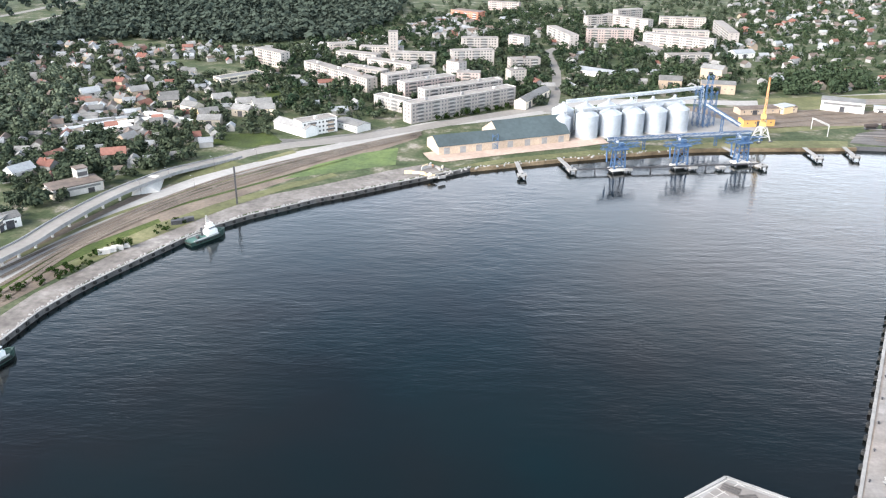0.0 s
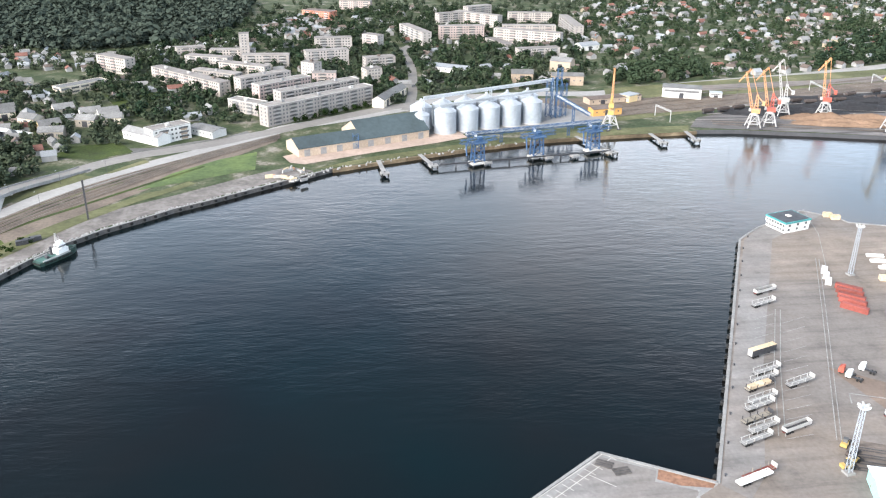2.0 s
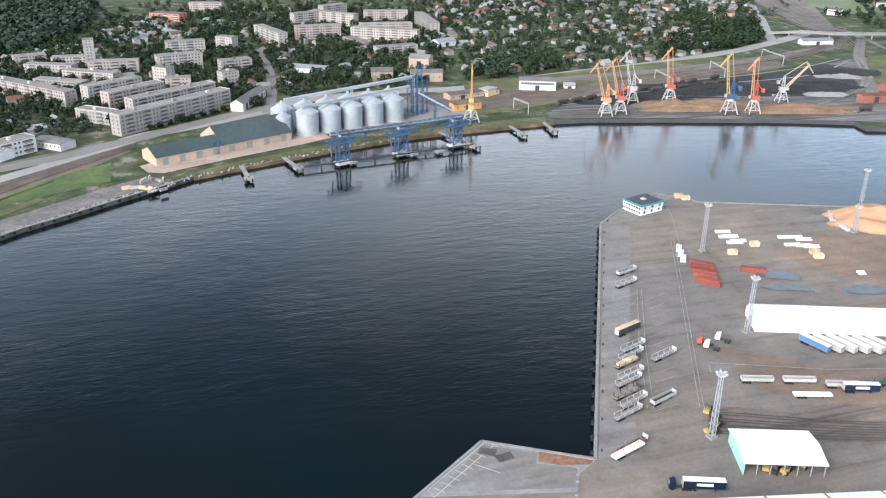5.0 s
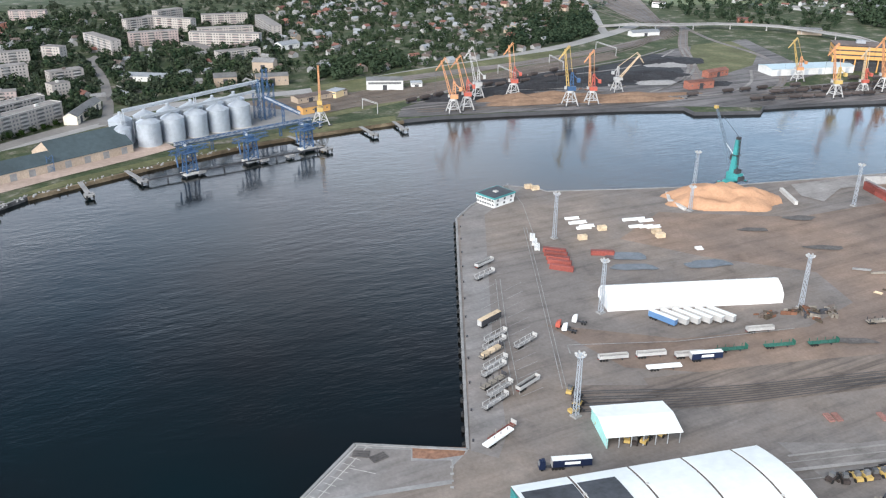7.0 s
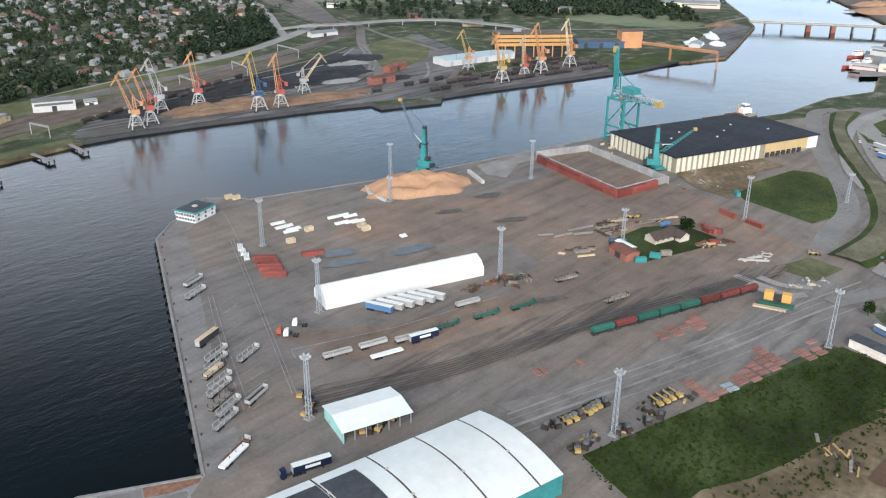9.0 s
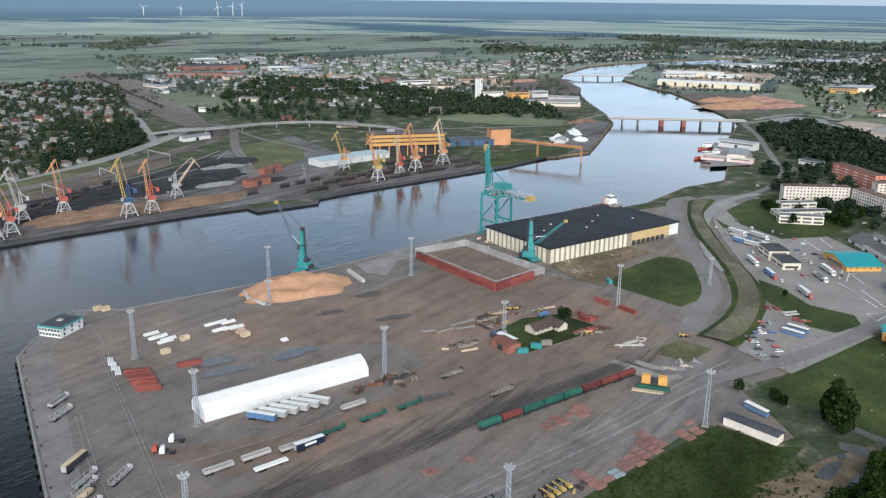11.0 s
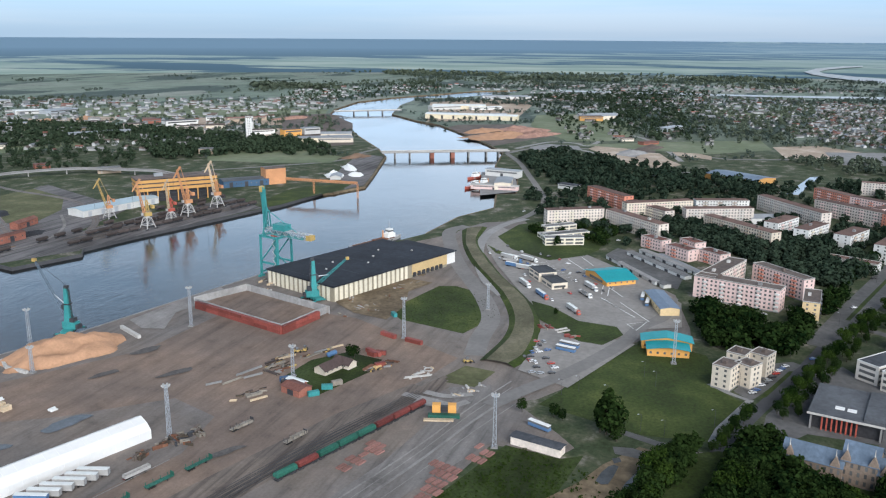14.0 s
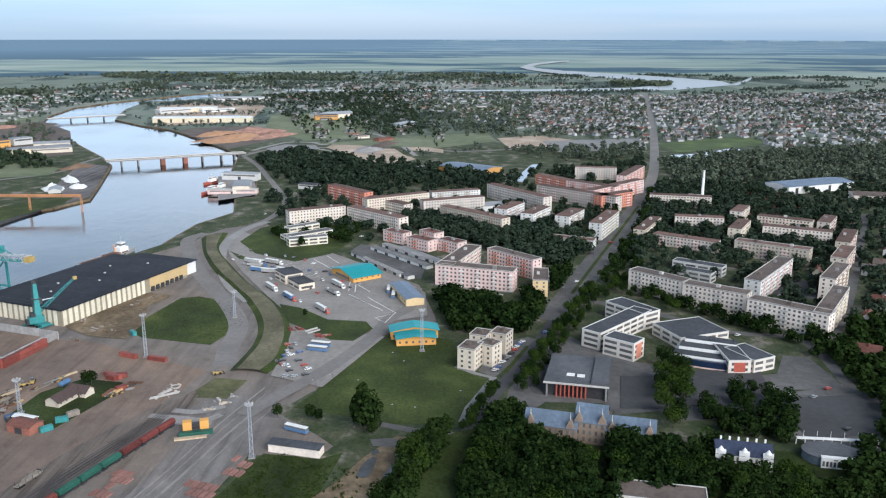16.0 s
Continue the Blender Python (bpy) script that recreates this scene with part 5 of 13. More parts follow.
def wagon(x, y, rot, col):
    def make():
        t = thing("freight_wagon", 0, 0, 0, {"wagon_green": "green", "rust_dark": "dark rusty"}.get(col, "dark red") + " hopper wagon standing on the siding", "railway wagon", "row of hopper wagons")
        L = 12.0
        v = [(-5.7, -1.0), (-5.7, 1.0), (5.7, 1.0), (5.7, -1.0)]
        body = Mesh().add([(x_ * .72, y_ * .55, 1.3) for x_, y_ in v] + [(x_, y_ * 1.5, 2.2) for x_, y_ in v] + [(x_, y_ * 1.5, 3.7) for x_, y_ in v] + [(x_ * .98, y_ * .8, 4.3) for x_, y_ in v],
                          [(0, 1, 2, 3), (15, 14, 13, 12)] + [(4 * k + i, 4 * k + 4 + i, 4 * k + 4 + (i + 1) % 4, 4 * k + (i + 1) % 4) for k in range(3) for i in range(4)])
        for k in range(9):
            for s in (-1, 1):
                body.beam((-5.2 + k * 1.3, s * 1.5, 2.2), (-5.2 + k * 1.3, s * 1.5, 3.7), .2)
        part("hopper", body, col, t)
        part("underframe", Mesh().box(-5.8, -1.1, .9, 5.8, 1.1, 1.25).box(-6.2, -.15, .95, 6.2, .15, 1.2), "steel_dark", t)
        part("roof_hatch", Mesh().box(-4.6, -.5, 4.3, 4.6, .5, 4.55), col, t)
        for bx in (-4, 4):
            bg = Mesh().box(bx - 1.5, -1, .45, bx + 1.5, 1, .9)
            for wx in (-.9, .9):
                bg.tube((bx + wx, -.8, .48), (bx + wx, .8, .48), .46, .46, 10)
            part("bogie", bg, "steel_dark", t)
        return t
    return again(("wagon", col), x, y, rot, make, .5)


def wheels(t, xs, r=.5, w=1.2, name="axle"):
    """Axles, each with its pair of wheels."""
    m = Mesh().tube((0, -w, 0), (0, w, 0), .08, .08, 6)
    for s in (-1, 1):
        m.tube((0, s * w - .14, 0), (0, s * w + .14, 0), r, r, 10)
    d = m.data(name, "rubber")
    for x in xs:
        part(name, d, None, t, at=pose(x, 0, r))


def trailer(x, y, rot, kind="frame", label=""):
    """Semi-trailers: bare frames, flat beds, tippers and boxes."""
    def make():
        names = {"frame": "white-railed skeleton semi-trailer parked on the yard", "tipper": "grey and red tipper semi-trailer, open on top", "box": "white box semi-trailer parked beside the tent", "boxblue": "blue box semi-trailer parked beside the tent", "flat": "long white flatbed trailer", "green": "green flatbed trailer with stakes", "boxnavy": "navy blue box semi-trailer with a white mark on its side", "boxdark": "dark box semi-trailer with a pale roof", "timber": "trailer loaded with timber", "red": "red-framed flatbed trailer with pale stakes"}
        t = thing("semi_trailer", 0, 0, 0, names[kind], "trailer", "parked semi-trailers")
        part("chassis", Mesh().box(-6.8, -.5, .9, 6.6, .5, 1.2).box(3.6, -.9, 0, 3.9, .9, .95), "steel_dark", t)
        gear = Mesh().box(-6, -.3, .4, -2.6, .3, .9)
        for ax in (-5.6, -4.3, -3.0):
            gear.tube((ax, -1.2, .5), (ax, 1.2, .5), .5, .5, 10)
        part("running_gear", gear, "rubber", t)
        if kind.startswith("box"):
            side = {"box": "steel_white", "boxblue": "bus_blue", "boxdark": "steel_dark", "boxnavy": "navy_paint"}[kind]
            part("box_body", Mesh().box(-6.8, -1.25, 1.2, 6.8, 1.25, 3.95), side, t)
            part("roof", Mesh().box(-6.85, -1.28, 3.95, 6.85, 1.28, 4.05), "roof_white" if kind != "boxdark" else "timber_pale", t)
            part("rear_door", Mesh().box(-6.9, -1.2, 1.25, -6.8, 1.2, 3.9), "steel_white", t)
            if kind == "boxnavy":
                for e in (-1, 1):
                    part("side_mark", Mesh().box(-2.6, min(e * 1.25, e * 1.27), 2.1, 2.8, max(e * 1.25, e * 1.27), 3.2), "white_paint", t)
        elif kind == "tipper":
            m = Mesh()
            m.box(-6.4, -1.25, 1.2, 6.2, -1.1, 2.7).box(-6.4, 1.1, 1.2, 6.2, 1.25, 2.7).box(-6.4, -1.1, 1.2, -6.25, 1.1, 2.7).box(6.05, -1.1, 1.2, 6.2, 1.1, 2.9)
            part("tipper_body", m, "steel_white", t)
            part("tipper_floor", Mesh().box(-6.25, -1.1, 1.2, 6.05, 1.1, 1.4), "steel_dark", t)
            part("red_beam", Mesh().box(-6.8, -.6, .75, 6, .6, 1.1), "container_red", t)
        elif kind == "flat":
            part("bed", Mesh().box(-7.4, -1.25, 1.2, 7.2, 1.25, 1.9), "white_paint", t)
        else:
            part("bed", Mesh().box(-6.8, -1.25, 1.2, 6.8, 1.25, 1.38), {"frame": "concrete", "green": "wagon_green", "timber": "wood_grey", "red": "container_red"}[kind], t)
            part("headboard", Mesh().box(6.6, -1.25, 1.38, 6.8, 1.25, 3.1), {"frame": "steel_white", "green": "wagon_green", "timber": "steel_dark", "red": "steel_white"}[kind], t)
            st = Mesh().box(-.1, -1.3, 0, .1, -1.1, 1.5).box(-.1, 1.1, 0, .1, 1.3, 1.5).box(-.1, -1.3, -.05, .1, 1.3, .06).data("stake_frame", {"frame": "steel_white", "green": "wagon_green", "timber": "steel_dark", "red": "wood_grey"}[kind])
            for k in range(4):
                part("stake_frame", st, None, t, at=pose(-5.8 + k * 3.7, 0, 1.38))
            if kind == "frame":
                for s in (-1, 1):
                    part("side_rail", Mesh().beam((-6.4, s * 1.2, 2.8), (6.4, s * 1.2, 2.8), .16), "steel_white", t)
        return t
    return again(("trailer", kind), x, y, rot, make, .2, label)


def timber_load(x, y, rot, z=1.45, L=11, mat="timber", n=3):
    t = thing("timber_bundle", x, y, rot, "bundle of pale sawn timber", "timber", "timber bundles", z=z)
    for k in range(n):
        part("pack", Mesh().box(-L / 2 + k * L / n + .1, -1.1, 0, -L / 2 + (k + 1) * L / n - .1, 1.1, 1.1), mat, t)


def tractor(x, y, rot, col="steel_red", label=""):
    def make():
        t = thing("lorry_tractor", 0, 0, 0, ("red" if col == "steel_red" else "white" if col == "white_paint" else "blue") + " lorry tractor unit", "lorry", "lorry tractors")
        part("chassis", Mesh().box(-3.2, -.45, .7, 2.6, .45, 1.05), "steel_dark", t)
        m = Mesh().add([(1.0, -1.2, .6), (3.1, -1.2, .6), (3.1, 1.2, .6), (1.0, 1.2, .6), (1.0, -1.2, 3.3), (2.8, -1.15, 3.3), (2.8, 1.15, 3.3), (1.0, 1.2, 3.3), (3.15, -1.2, 1.9), (3.15, 1.2, 1.9)],
                       [(3, 2, 1, 0), (4, 5, 6, 7), (0, 4, 7, 3), (1, 2, 9, 8), (8, 9, 6, 5), (0, 1, 8, 5, 4), (3, 7, 6, 9, 2)])
        part("cab", m, col, t)
        part("windscreen", Mesh().add([(3.17, -1, 2.0), (3.17, 1, 2.0), (2.88, 1, 3.1), (2.88, -1, 3.1)], [(0, 1, 2, 3)]), "glass_dark", t)
        part("roof_spoiler", Mesh().box(1.0, -1, 3.3, 2.0, 1, 3.8), col, t)
        wheels(t, (2.1, -1.6, -2.9), .5, 1.05)
        return t
    return again(("tractor", col), x, y, rot, make, .2, label)


def rig(x, y, rot, box="box", cab="white_paint"):
    """A lorry with its trailer."""
    a = radians(rot)
    trailer(x, y, rot, box)
    tractor(x + 8.2 * math.cos(a), y + 8.2 * math.sin(a), rot, cab)


def car(x, y, rot, k=0):
    col = ("car_white", "car_dark", "car_silver", "car_dark", "car_red", "car_white", "car_blue")[k % 7]

    def make():
        t = thing("car", 0, 0, 0, {"car_white": "white", "car_dark": "dark", "car_silver": "silver", "car_red": "red", "car_blue": "blue"}[col] + " parked passenger car", "car", "parked cars")
        b = Mesh().add([(px, py, pz) for py in (-.88, .88) for px, pz in ((-2.2, .3), (2.2, .3), (2.25, .75), (1.0, .95), (-2.2, .98))], [(0, 1, 2, 3, 4)[::-1], (5, 6, 7, 8, 9)] + [(i, (i + 1) % 5, 5 + (i + 1) % 5, 5 + i)[::-1] for i in range(5)])
        part("body", b, col, t)
        c = Mesh().add([(px, py, pz) for py, q in ((-.8, -1), (.8, 1)) for px, pz in ((-2.0, .95), (1.0, .95), (.35, 1.42), (-1.5, 1.42))], [(3, 2, 1, 0), (4, 5, 6, 7)] + [(i, 4 + i, 4 + (i + 1) % 4, (i + 1) % 4)[::-1] for i in range(4)])
        part("glasshouse", c, "glass_dark", t)
        part("roof", Mesh().box(-1.45, -.78, 1.42, .32, .78, 1.47), col, t)
        wheels(t, (-1.35, 1.4), .32, .82)
        return t
    return again(("car", col), x, y, rot, make, .35)


def bus(x, y, rot, col="bus_blue", label="blue and white coach parked on the yard"):
    def make():
        t = thing("coach", 0, 0, 0, label, "bus", "parked coaches")
        part("body", Mesh().box(-6.2, -1.25, .4, 6.2, 1.25, 2.0), col, t)
        part("window_band", Mesh().box(-6.15, -1.22, 2.0, 6.15, 1.22, 3.0), "glass_dark", t)
        part("roof", Mesh().box(-6.2, -1.25, 3.0, 6.2, 1.25, 3.3), "white_paint", t)
        wheels(t, (-3.8, 4.0), .5, 1.1)
        return t
    return again(("bus", col), x, y, rot, make, .35)


def machine(x, y, rot, k=0):
    """Small yellow loaders and machine parts standing in rows."""
    kind = k % 3

    def make():
        col = ("steel_yellow", "rust_dark", "steel_yellow")[kind]
        t = thing("wheel_loader", 0, 0, 0, ("yellow wheel loader parked in a row", "dark brown wheel loader parked in a row", "yellow wheel loader with dark arms")[kind], "loader", "parked machines")
        part("rear_body", Mesh().box(-2.8, -1.1, .8, 0, 1.1, 2), col, t)
        part("front_frame", Mesh().box(0, -.7, .7, 1.8, .7, 1.5), col, t)
        part("cab", Mesh().box(-1.4, -.8, 2, .2, .8, 3.4), "glass_dark", t)
        part("arm", Mesh().beam((1, -.6, 1.4), (3, -.6, .7), .3).beam((1, .6, 1.4), (3, .6, .7), .3), "steel_dark" if kind else col, t)
        part("bucket", Mesh().add([(2.9, y_, z) if i < 1 else (3.9, y_, z) for y_ in (-1.4, 1.4) for i, z in ((0, .2), (1, .2), (0, 1.3))], [(0, 1, 2), (5, 4, 3), (0, 3, 4, 1), (0, 2, 5, 3)]), "steel_dark", t)
        wheels(t, (-1.8, 1.2), .75, 1.1)
        return t
    return again(("machine", kind), x, y, rot, make, .15)


def boom_loader(x, y, rot):
    """A yellow machine with a long raised boom."""
    def make():
        t = thing("boom_loader", 0, 0, 0, "yellow loader with a long folded boom", "loader", "parked machines")
        part("chassis", Mesh().box(-3, -1.1, .6, 3, 1.1, 1.3), "steel_dark", t)
        part("engine_hood", Mesh().box(-3, -1, 1.3, -.6, 1, 2.2), "steel_yellow", t)
        part("cab", Mesh().box(-.4, -1.05, 1.3, 1, -.1, 2.9), "glass_dark", t)
        part("boom", Mesh().beam((-2.6, .5, 2.6), (4.4, .5, 1.7), .55), "steel_yellow", t)
        part("bucket", Mesh().box(4.2, -1.1, .3, 5.2, 1.1, 1.3), "steel_dark", t)
        wheels(t, (-2, 2), .7, 1.1)
        return t
    return again("boom_loader", x, y, rot, make, .15)


def hatch_plate(x, y, rot):
    t = thing("hatch_plate", x, y, rot, "dark grey steel hatch plate lying on the pier", "steel plate", z=.06)
    part("plate", Mesh().box(-2.9, -1.9, 0, 2.9, 1.9, .22), "oil_stain", t)
    for k in (-1, 0, 1):
        part("rib", Mesh().box(-2.9, k * 1.2 - .06, .22, 2.9, k * 1.2 + .06, .3), "steel_dark", t)


def slab(x, y, rot, col="slab_red", L=4.9):
    def make():
        t = thing("steel_panel", 0, 0, 0, "flat rust-red steel panel stacked on the ground", "steel panel", "red steel panels")
        part("plate", Mesh().box(-L / 2, -1.05, .15, L / 2, 1.05, .5), col, t)
        rim = Mesh()
        for s in (-1, 1):
            rim.box(-L / 2, s * 1.05 - .1, 0, L / 2, s * 1.05 + .1, .6).box(s * L / 2 - .1, -1.05, .0, s * L / 2 + .1, 1.05, .6)
        for k in (-1, 0, 1):
            rim.box(k * L / 4 - .1, -1.05, .45, k * L / 4 + .1, 1.05, .6)
        part("edge_frame", rim, col, t)
        return t
    return again(("slab", col, L), x, y, rot, make, .12)


def stack(x, y, rot, L=12, W=2.4, h=2.6, mat="white_paint", label="stack of white wrapped timber packs", n=3):
    def make():
        t = thing("pack_stack", 0, 0, 0, label, "timber packs", "stacked packs")
        if mat == "white_paint":
            for z in (0.1, .75, 1.4)[:max(2, int(h / 1.0))]:
                for k in range(4):
                    y0, q = -W / 2 + k * W / 4, (k * 3 + int(z * 4)) % 4 * .12
                    part("beam", Mesh().box(-L / 2 + q, y0, z, L / 2 - q * 2, y0 + W / 4 * .72, z + .5), mat, t)
            for e in (-.3, .3):
                part("batten", Mesh().box(e * L - .15, -W / 2 - .1, .02, e * L + .15, W / 2 + .1, .1), "wood_grey", t)
            return t
        for k in range(n):
            for s in range(max(1, int(h / 1.3))):
                part("pack", Mesh().box(-L / 2 + k * L / n + .08, -W / 2, .1 + s * 1.3, -L / 2 + (k + 1) * L / n - .08, W / 2, 1.3 + s * 1.3), mat, t)
        return t
    return again(("stack", L, W, h, mat), x, y, rot, make, .1)


def long_beams(x, y, rot, L, mat):
    """A few long beams lying side by side on sleepers."""
    def make():
        word = {"concrete_light": "pale grey concrete", "concrete": "grey concrete", "wood_grey": "weathered grey", "rust": "rusty steel", "rust_dark": "dark rusty steel", "timber_pale": "pale timber", "white_paint": "white painted steel"}[mat]
        t = thing("beam_pile", 0, 0, 0, word + " beams lying side by side on the yard", "beams", "beams on the yard")
        for k in (-.35, .35):
            part("sleeper", Mesh().box(k * L - .12, -1, 0, k * L + .12, 1, .25), "wood_grey", t)
        for k in range(3):
            q = (k * 5 % 3 - 1) * L * .06
            part("beam", Mesh().box(-L / 2 + q, -1 + k * .75, .25, L / 2 + q - (k % 2) * L * .2, -.55 + k * .75, .75 + .2 * (k % 2)), mat, t)
        return t
    return again(("beams", L, mat), x, y, rot, make, .1)


def ring_frame(x, y):
    t = thing("ring_frame", x, y, 0, "round white steel ring lying beside the tracks", "steel ring", z=.1)
    m = Mesh()
    for k in range(14):
        p, q = (Vector((2.4 * math.cos(a), 2.4 * math.sin(a), .4)) for a in (2 * math.pi * k / 14, 2 * math.pi * (k + 1) / 14))
        m.beam(p, q, .5)
    part("ring", m, "concrete_light", t)


def tank(x, y, rot):
    t = thing("liquid_tank", x, y, rot, "bright blue cylindrical tank on two saddles", "tank", z=.1)
    part("shell", Mesh().tube((-3, 0, 1.9), (3, 0, 1.9), 1.5, 1.5, 16).tube((-3.5, 0, 1.9), (-3, 0, 1.9), .8, 1.5, 16).tube((3, 0, 1.9), (3.5, 0, 1.9), 1.5, .8, 16), "bus_blue", t)
    for k in (-2, 2):
        part("saddle", Mesh().box(k - .3, -1.3, 0, k + .3, 1.3, 1.1), "steel_dark", t)


def heap(name, x, y, rot, L, W, h, mat, label, seed=3, cat="heap", fine=True):
    """A poured heap with ridges and an uneven foot."""
    if len(label.split()) < 4:
        label += " on the open yard"
    n, m = (48, 32) if fine else (26, 18)
    off = Vector((seed * 7.3, seed * 3.1, 0))
    mesh = Mesh()
    v = []
    for j in range(m + 1):
        for i in range(n + 1):
            u, w = 2 * i / n - 1, 2 * j / m - 1
            r = math.sqrt(u * u + w * w) * (1 + .26 * noise.noise(Vector((u * 1.7, w * 1.7, 0)) + off))
            z = max(0, 1 - r) ** .75 * h * (1 + .5 * noise.noise(Vector((u * 2.2, w * 2.2, 3)) + off)) * (1 + .22 * noise.noise(Vector((u * 6, w * 5, 5)) + off)) + .5 * noise.noise(Vector((u * 11, w * 8, 1)) + off) * (r < .9)
            v.append((u * L / 2 * 1.12, w * W / 2 * 1.12, max(z, -.1) if r < 1 else -.1))
    mesh.add(v, [(j * (n + 1) + i, j * (n + 1) + i + 1, (j + 1) * (n + 1) + i + 1, (j + 1) * (n + 1) + i) for j in range(m) for i in range(n)])
    taken(x, y, rot, L, W, 1)
    return solid(name, mesh, mat, label, cat, x, y, rot, .1, smooth=True)


def blocks_wall(line, h=1.6, mat="concrete_light", label="row of white concrete blocks round the heap"):
    t = thing("block_wall", line[0][0], line[0][1], 0, label, "wall")
    o = Vector((*line[0], 0))
    for p, q in zip(line, line[1:]):
        p, q = Vector((*p, 0)), Vector((*q, 0))
        d = q - p
        n = max(1, int(d.length / 2.5))
        for k in range(n):
            a, b = p.lerp(q, (k + .04) / n) - o, p.lerp(q, (k + .96) / n) - o
            part("concrete_block", Mesh().beam(a + Vector((0, 0, h / 2)), b + Vector((0, 0, h / 2)), h), mat, t)


def bridge(name, p, q, z, width, piers, label, pier="concrete", wide=()):
    """A road bridge: deck, parapets and piers in the water."""
    p, q = Vector((*p, 0)), Vector((*q, 0))
    d = q - p
    rot = math.degrees(math.atan2(d.y, d.x))
    L = d.length
    t = thing(name, p.x, p.y, rot, label, "bridge")
    part("deck", Mesh().box(-12, -width / 2, z - 1.6, L + 12, width / 2, z), "concrete", t)
    part("road_surface", Mesh().box(-12, -width / 2 + 1.2, z + .004, L + 12, width / 2 - 1.2, z + .05), "road_grey", t)
    for s in (-1, 1):
        part("parapet", Mesh().box(-12, s * width / 2 - .2, z, L + 12, s * width / 2 + .2, z + 1.1), "concrete_light", t)
    for f in piers:
        big = f in wide
        part("pier", Mesh().box(f * L - (3 if big else .9), -width / 2 + .5, -6, f * L + (3 if big else .9), width / 2 - .5, z - 1.6), "brick_red" if big else pier, t)


def overpass(pts, z, width, label, ramp=()):
    """A raised road on pillars along a curve."""
    line = smooth_line(pts, 5)
    t = thing("overpass", line[0].x, line[0].y, 0, label, "overpass")
    o = Vector((line[0].x, line[0].y, 0))
    n = len(line)
    hz = [z * (min(1, i / (n * ramp[0])) if ramp and ramp[0] else 1) * (min(1, (n - 1 - i) / (n * ramp[1])) if ramp and ramp[1] else 1) for i in range(n)]
    hz = [max(h, .55) for h in hz]
    for off, w, up, th, mat, nm in ((0, width, 0, 1.2, "concrete", "deck"), (0, width - 1.2, .06, .05, "road_grey", "road_surface"), (width / 2 - .2, .35, .9, .9, "concrete", "parapet"), (-width / 2 + .2, .35, .9, .9, "concrete", "parapet")):
        v = []
        for i, p in enumerate(line):
            d = (line[min(i + 1, n - 1)] - line[max(i - 1, 0)]).normalized()
            s = Vector((-d.y, d.x, 0))
            for e, zz in ((-1, hz[i] + up), (1, hz[i] + up), (1, hz[i] + up - th), (-1, hz[i] + up - th)):
                q = p - o + s * (off + e * w / 2)
                v.append((q.x, q.y, zz))
        f = [(4 * i + a, 4 * i + (a + 1) % 4, 4 * i + 4 + (a + 1) % 4, 4 * i + 4 + a) for i in range(n - 1) for a in range(4)] + [(0, 1, 2, 3), (4 * n - 1, 4 * n - 2, 4 * n - 3, 4 * n - 4)]
        part(nm, Mesh().add(v, f), mat, t)
    for i in range(2, n - 2, 3):
        if hz[i] > 2.5:
            q = line[i] - o
            part("pillar", Mesh().tube((q.x, q.y, -.3), (q.x, q.y, hz[i] - 1.2), .8, .8, 10), "concrete_light", t)


def jetty(x, y, rot, L, W=3.0):
    """A small mooring jetty running out over the water."""
    t = thing("mooring_jetty", x, y, rot, "narrow concrete mooring jetty on piles", "jetty", "mooring jetties")
    part("walkway", Mesh().box(-2, -W / 2, -.3, L, W / 2, .3), "concrete", t)
    part("dolphin", Mesh().box(L, -3, -.8, L + 5, 3, .8), "concrete", t)
    for k in range(3):
        part("support_post", Mesh().tube((L * (k + .5) / 3, 0, -6), (L * (k + .5) / 3, 0, -.3), .4, .4, 8), "steel_dark", t)
    for s in (-1, 1):
        part("rubber_fender", Mesh().tube((L + 5, s * 2, -2.2), (L + 5, s * 2, .3), .5, .5, 8), "rubber", t)
    part("bollard", Mesh().tube((L + 2.5, 0, .8), (L + 2.5, 0, 1.5), .35, .45, 8), "steel_dark", t)


def dolphin(x, y):
    t = thing("mooring_dolphin", x, y, 20, "square concrete mooring dolphin in the water", "mooring dolphin", "mooring dolphins", z=-2.5)
    part("cap", Mesh().box(-3, -2.5, 1.4, 3, 2.5, 2.8), "concrete", t)
    for sx in (-1, 1):
        for sy in (-1, 1):
            part("support_post", Mesh().tube((sx * 2, sy * 1.6, -3), (sx * 2, sy * 1.6, 1.4), .4, .4, 8), "steel_dark", t)


def hull(L, B, z0, z1):
    m = Mesh()
    st = [(-.5, .72), (-.42, .95), (-.1, 1), (.22, .95), (.38, .65), (.5, .02)]
    v = []
    for f, w in st:
        for s in (-1, 1):
            v += [(f * L, s * w * B / 2 * .8, z0), (f * L * 1.02, s * w * B / 2, z1 + (max(0, f) * 2) ** 2 * 1.2)]
    fc = []
    for i in range(len(st) - 1):
        a, b = 4 * i, 4 * i + 4
        fc += [(a, b, b + 1, a + 1), (a + 2, a + 3, b + 3, b + 2), (a + 1, b + 1, b + 3, a + 3), (a, a + 2, b + 2, b)]
    fc.append((0, 1, 3, 2))
    return m.add(v, fc)


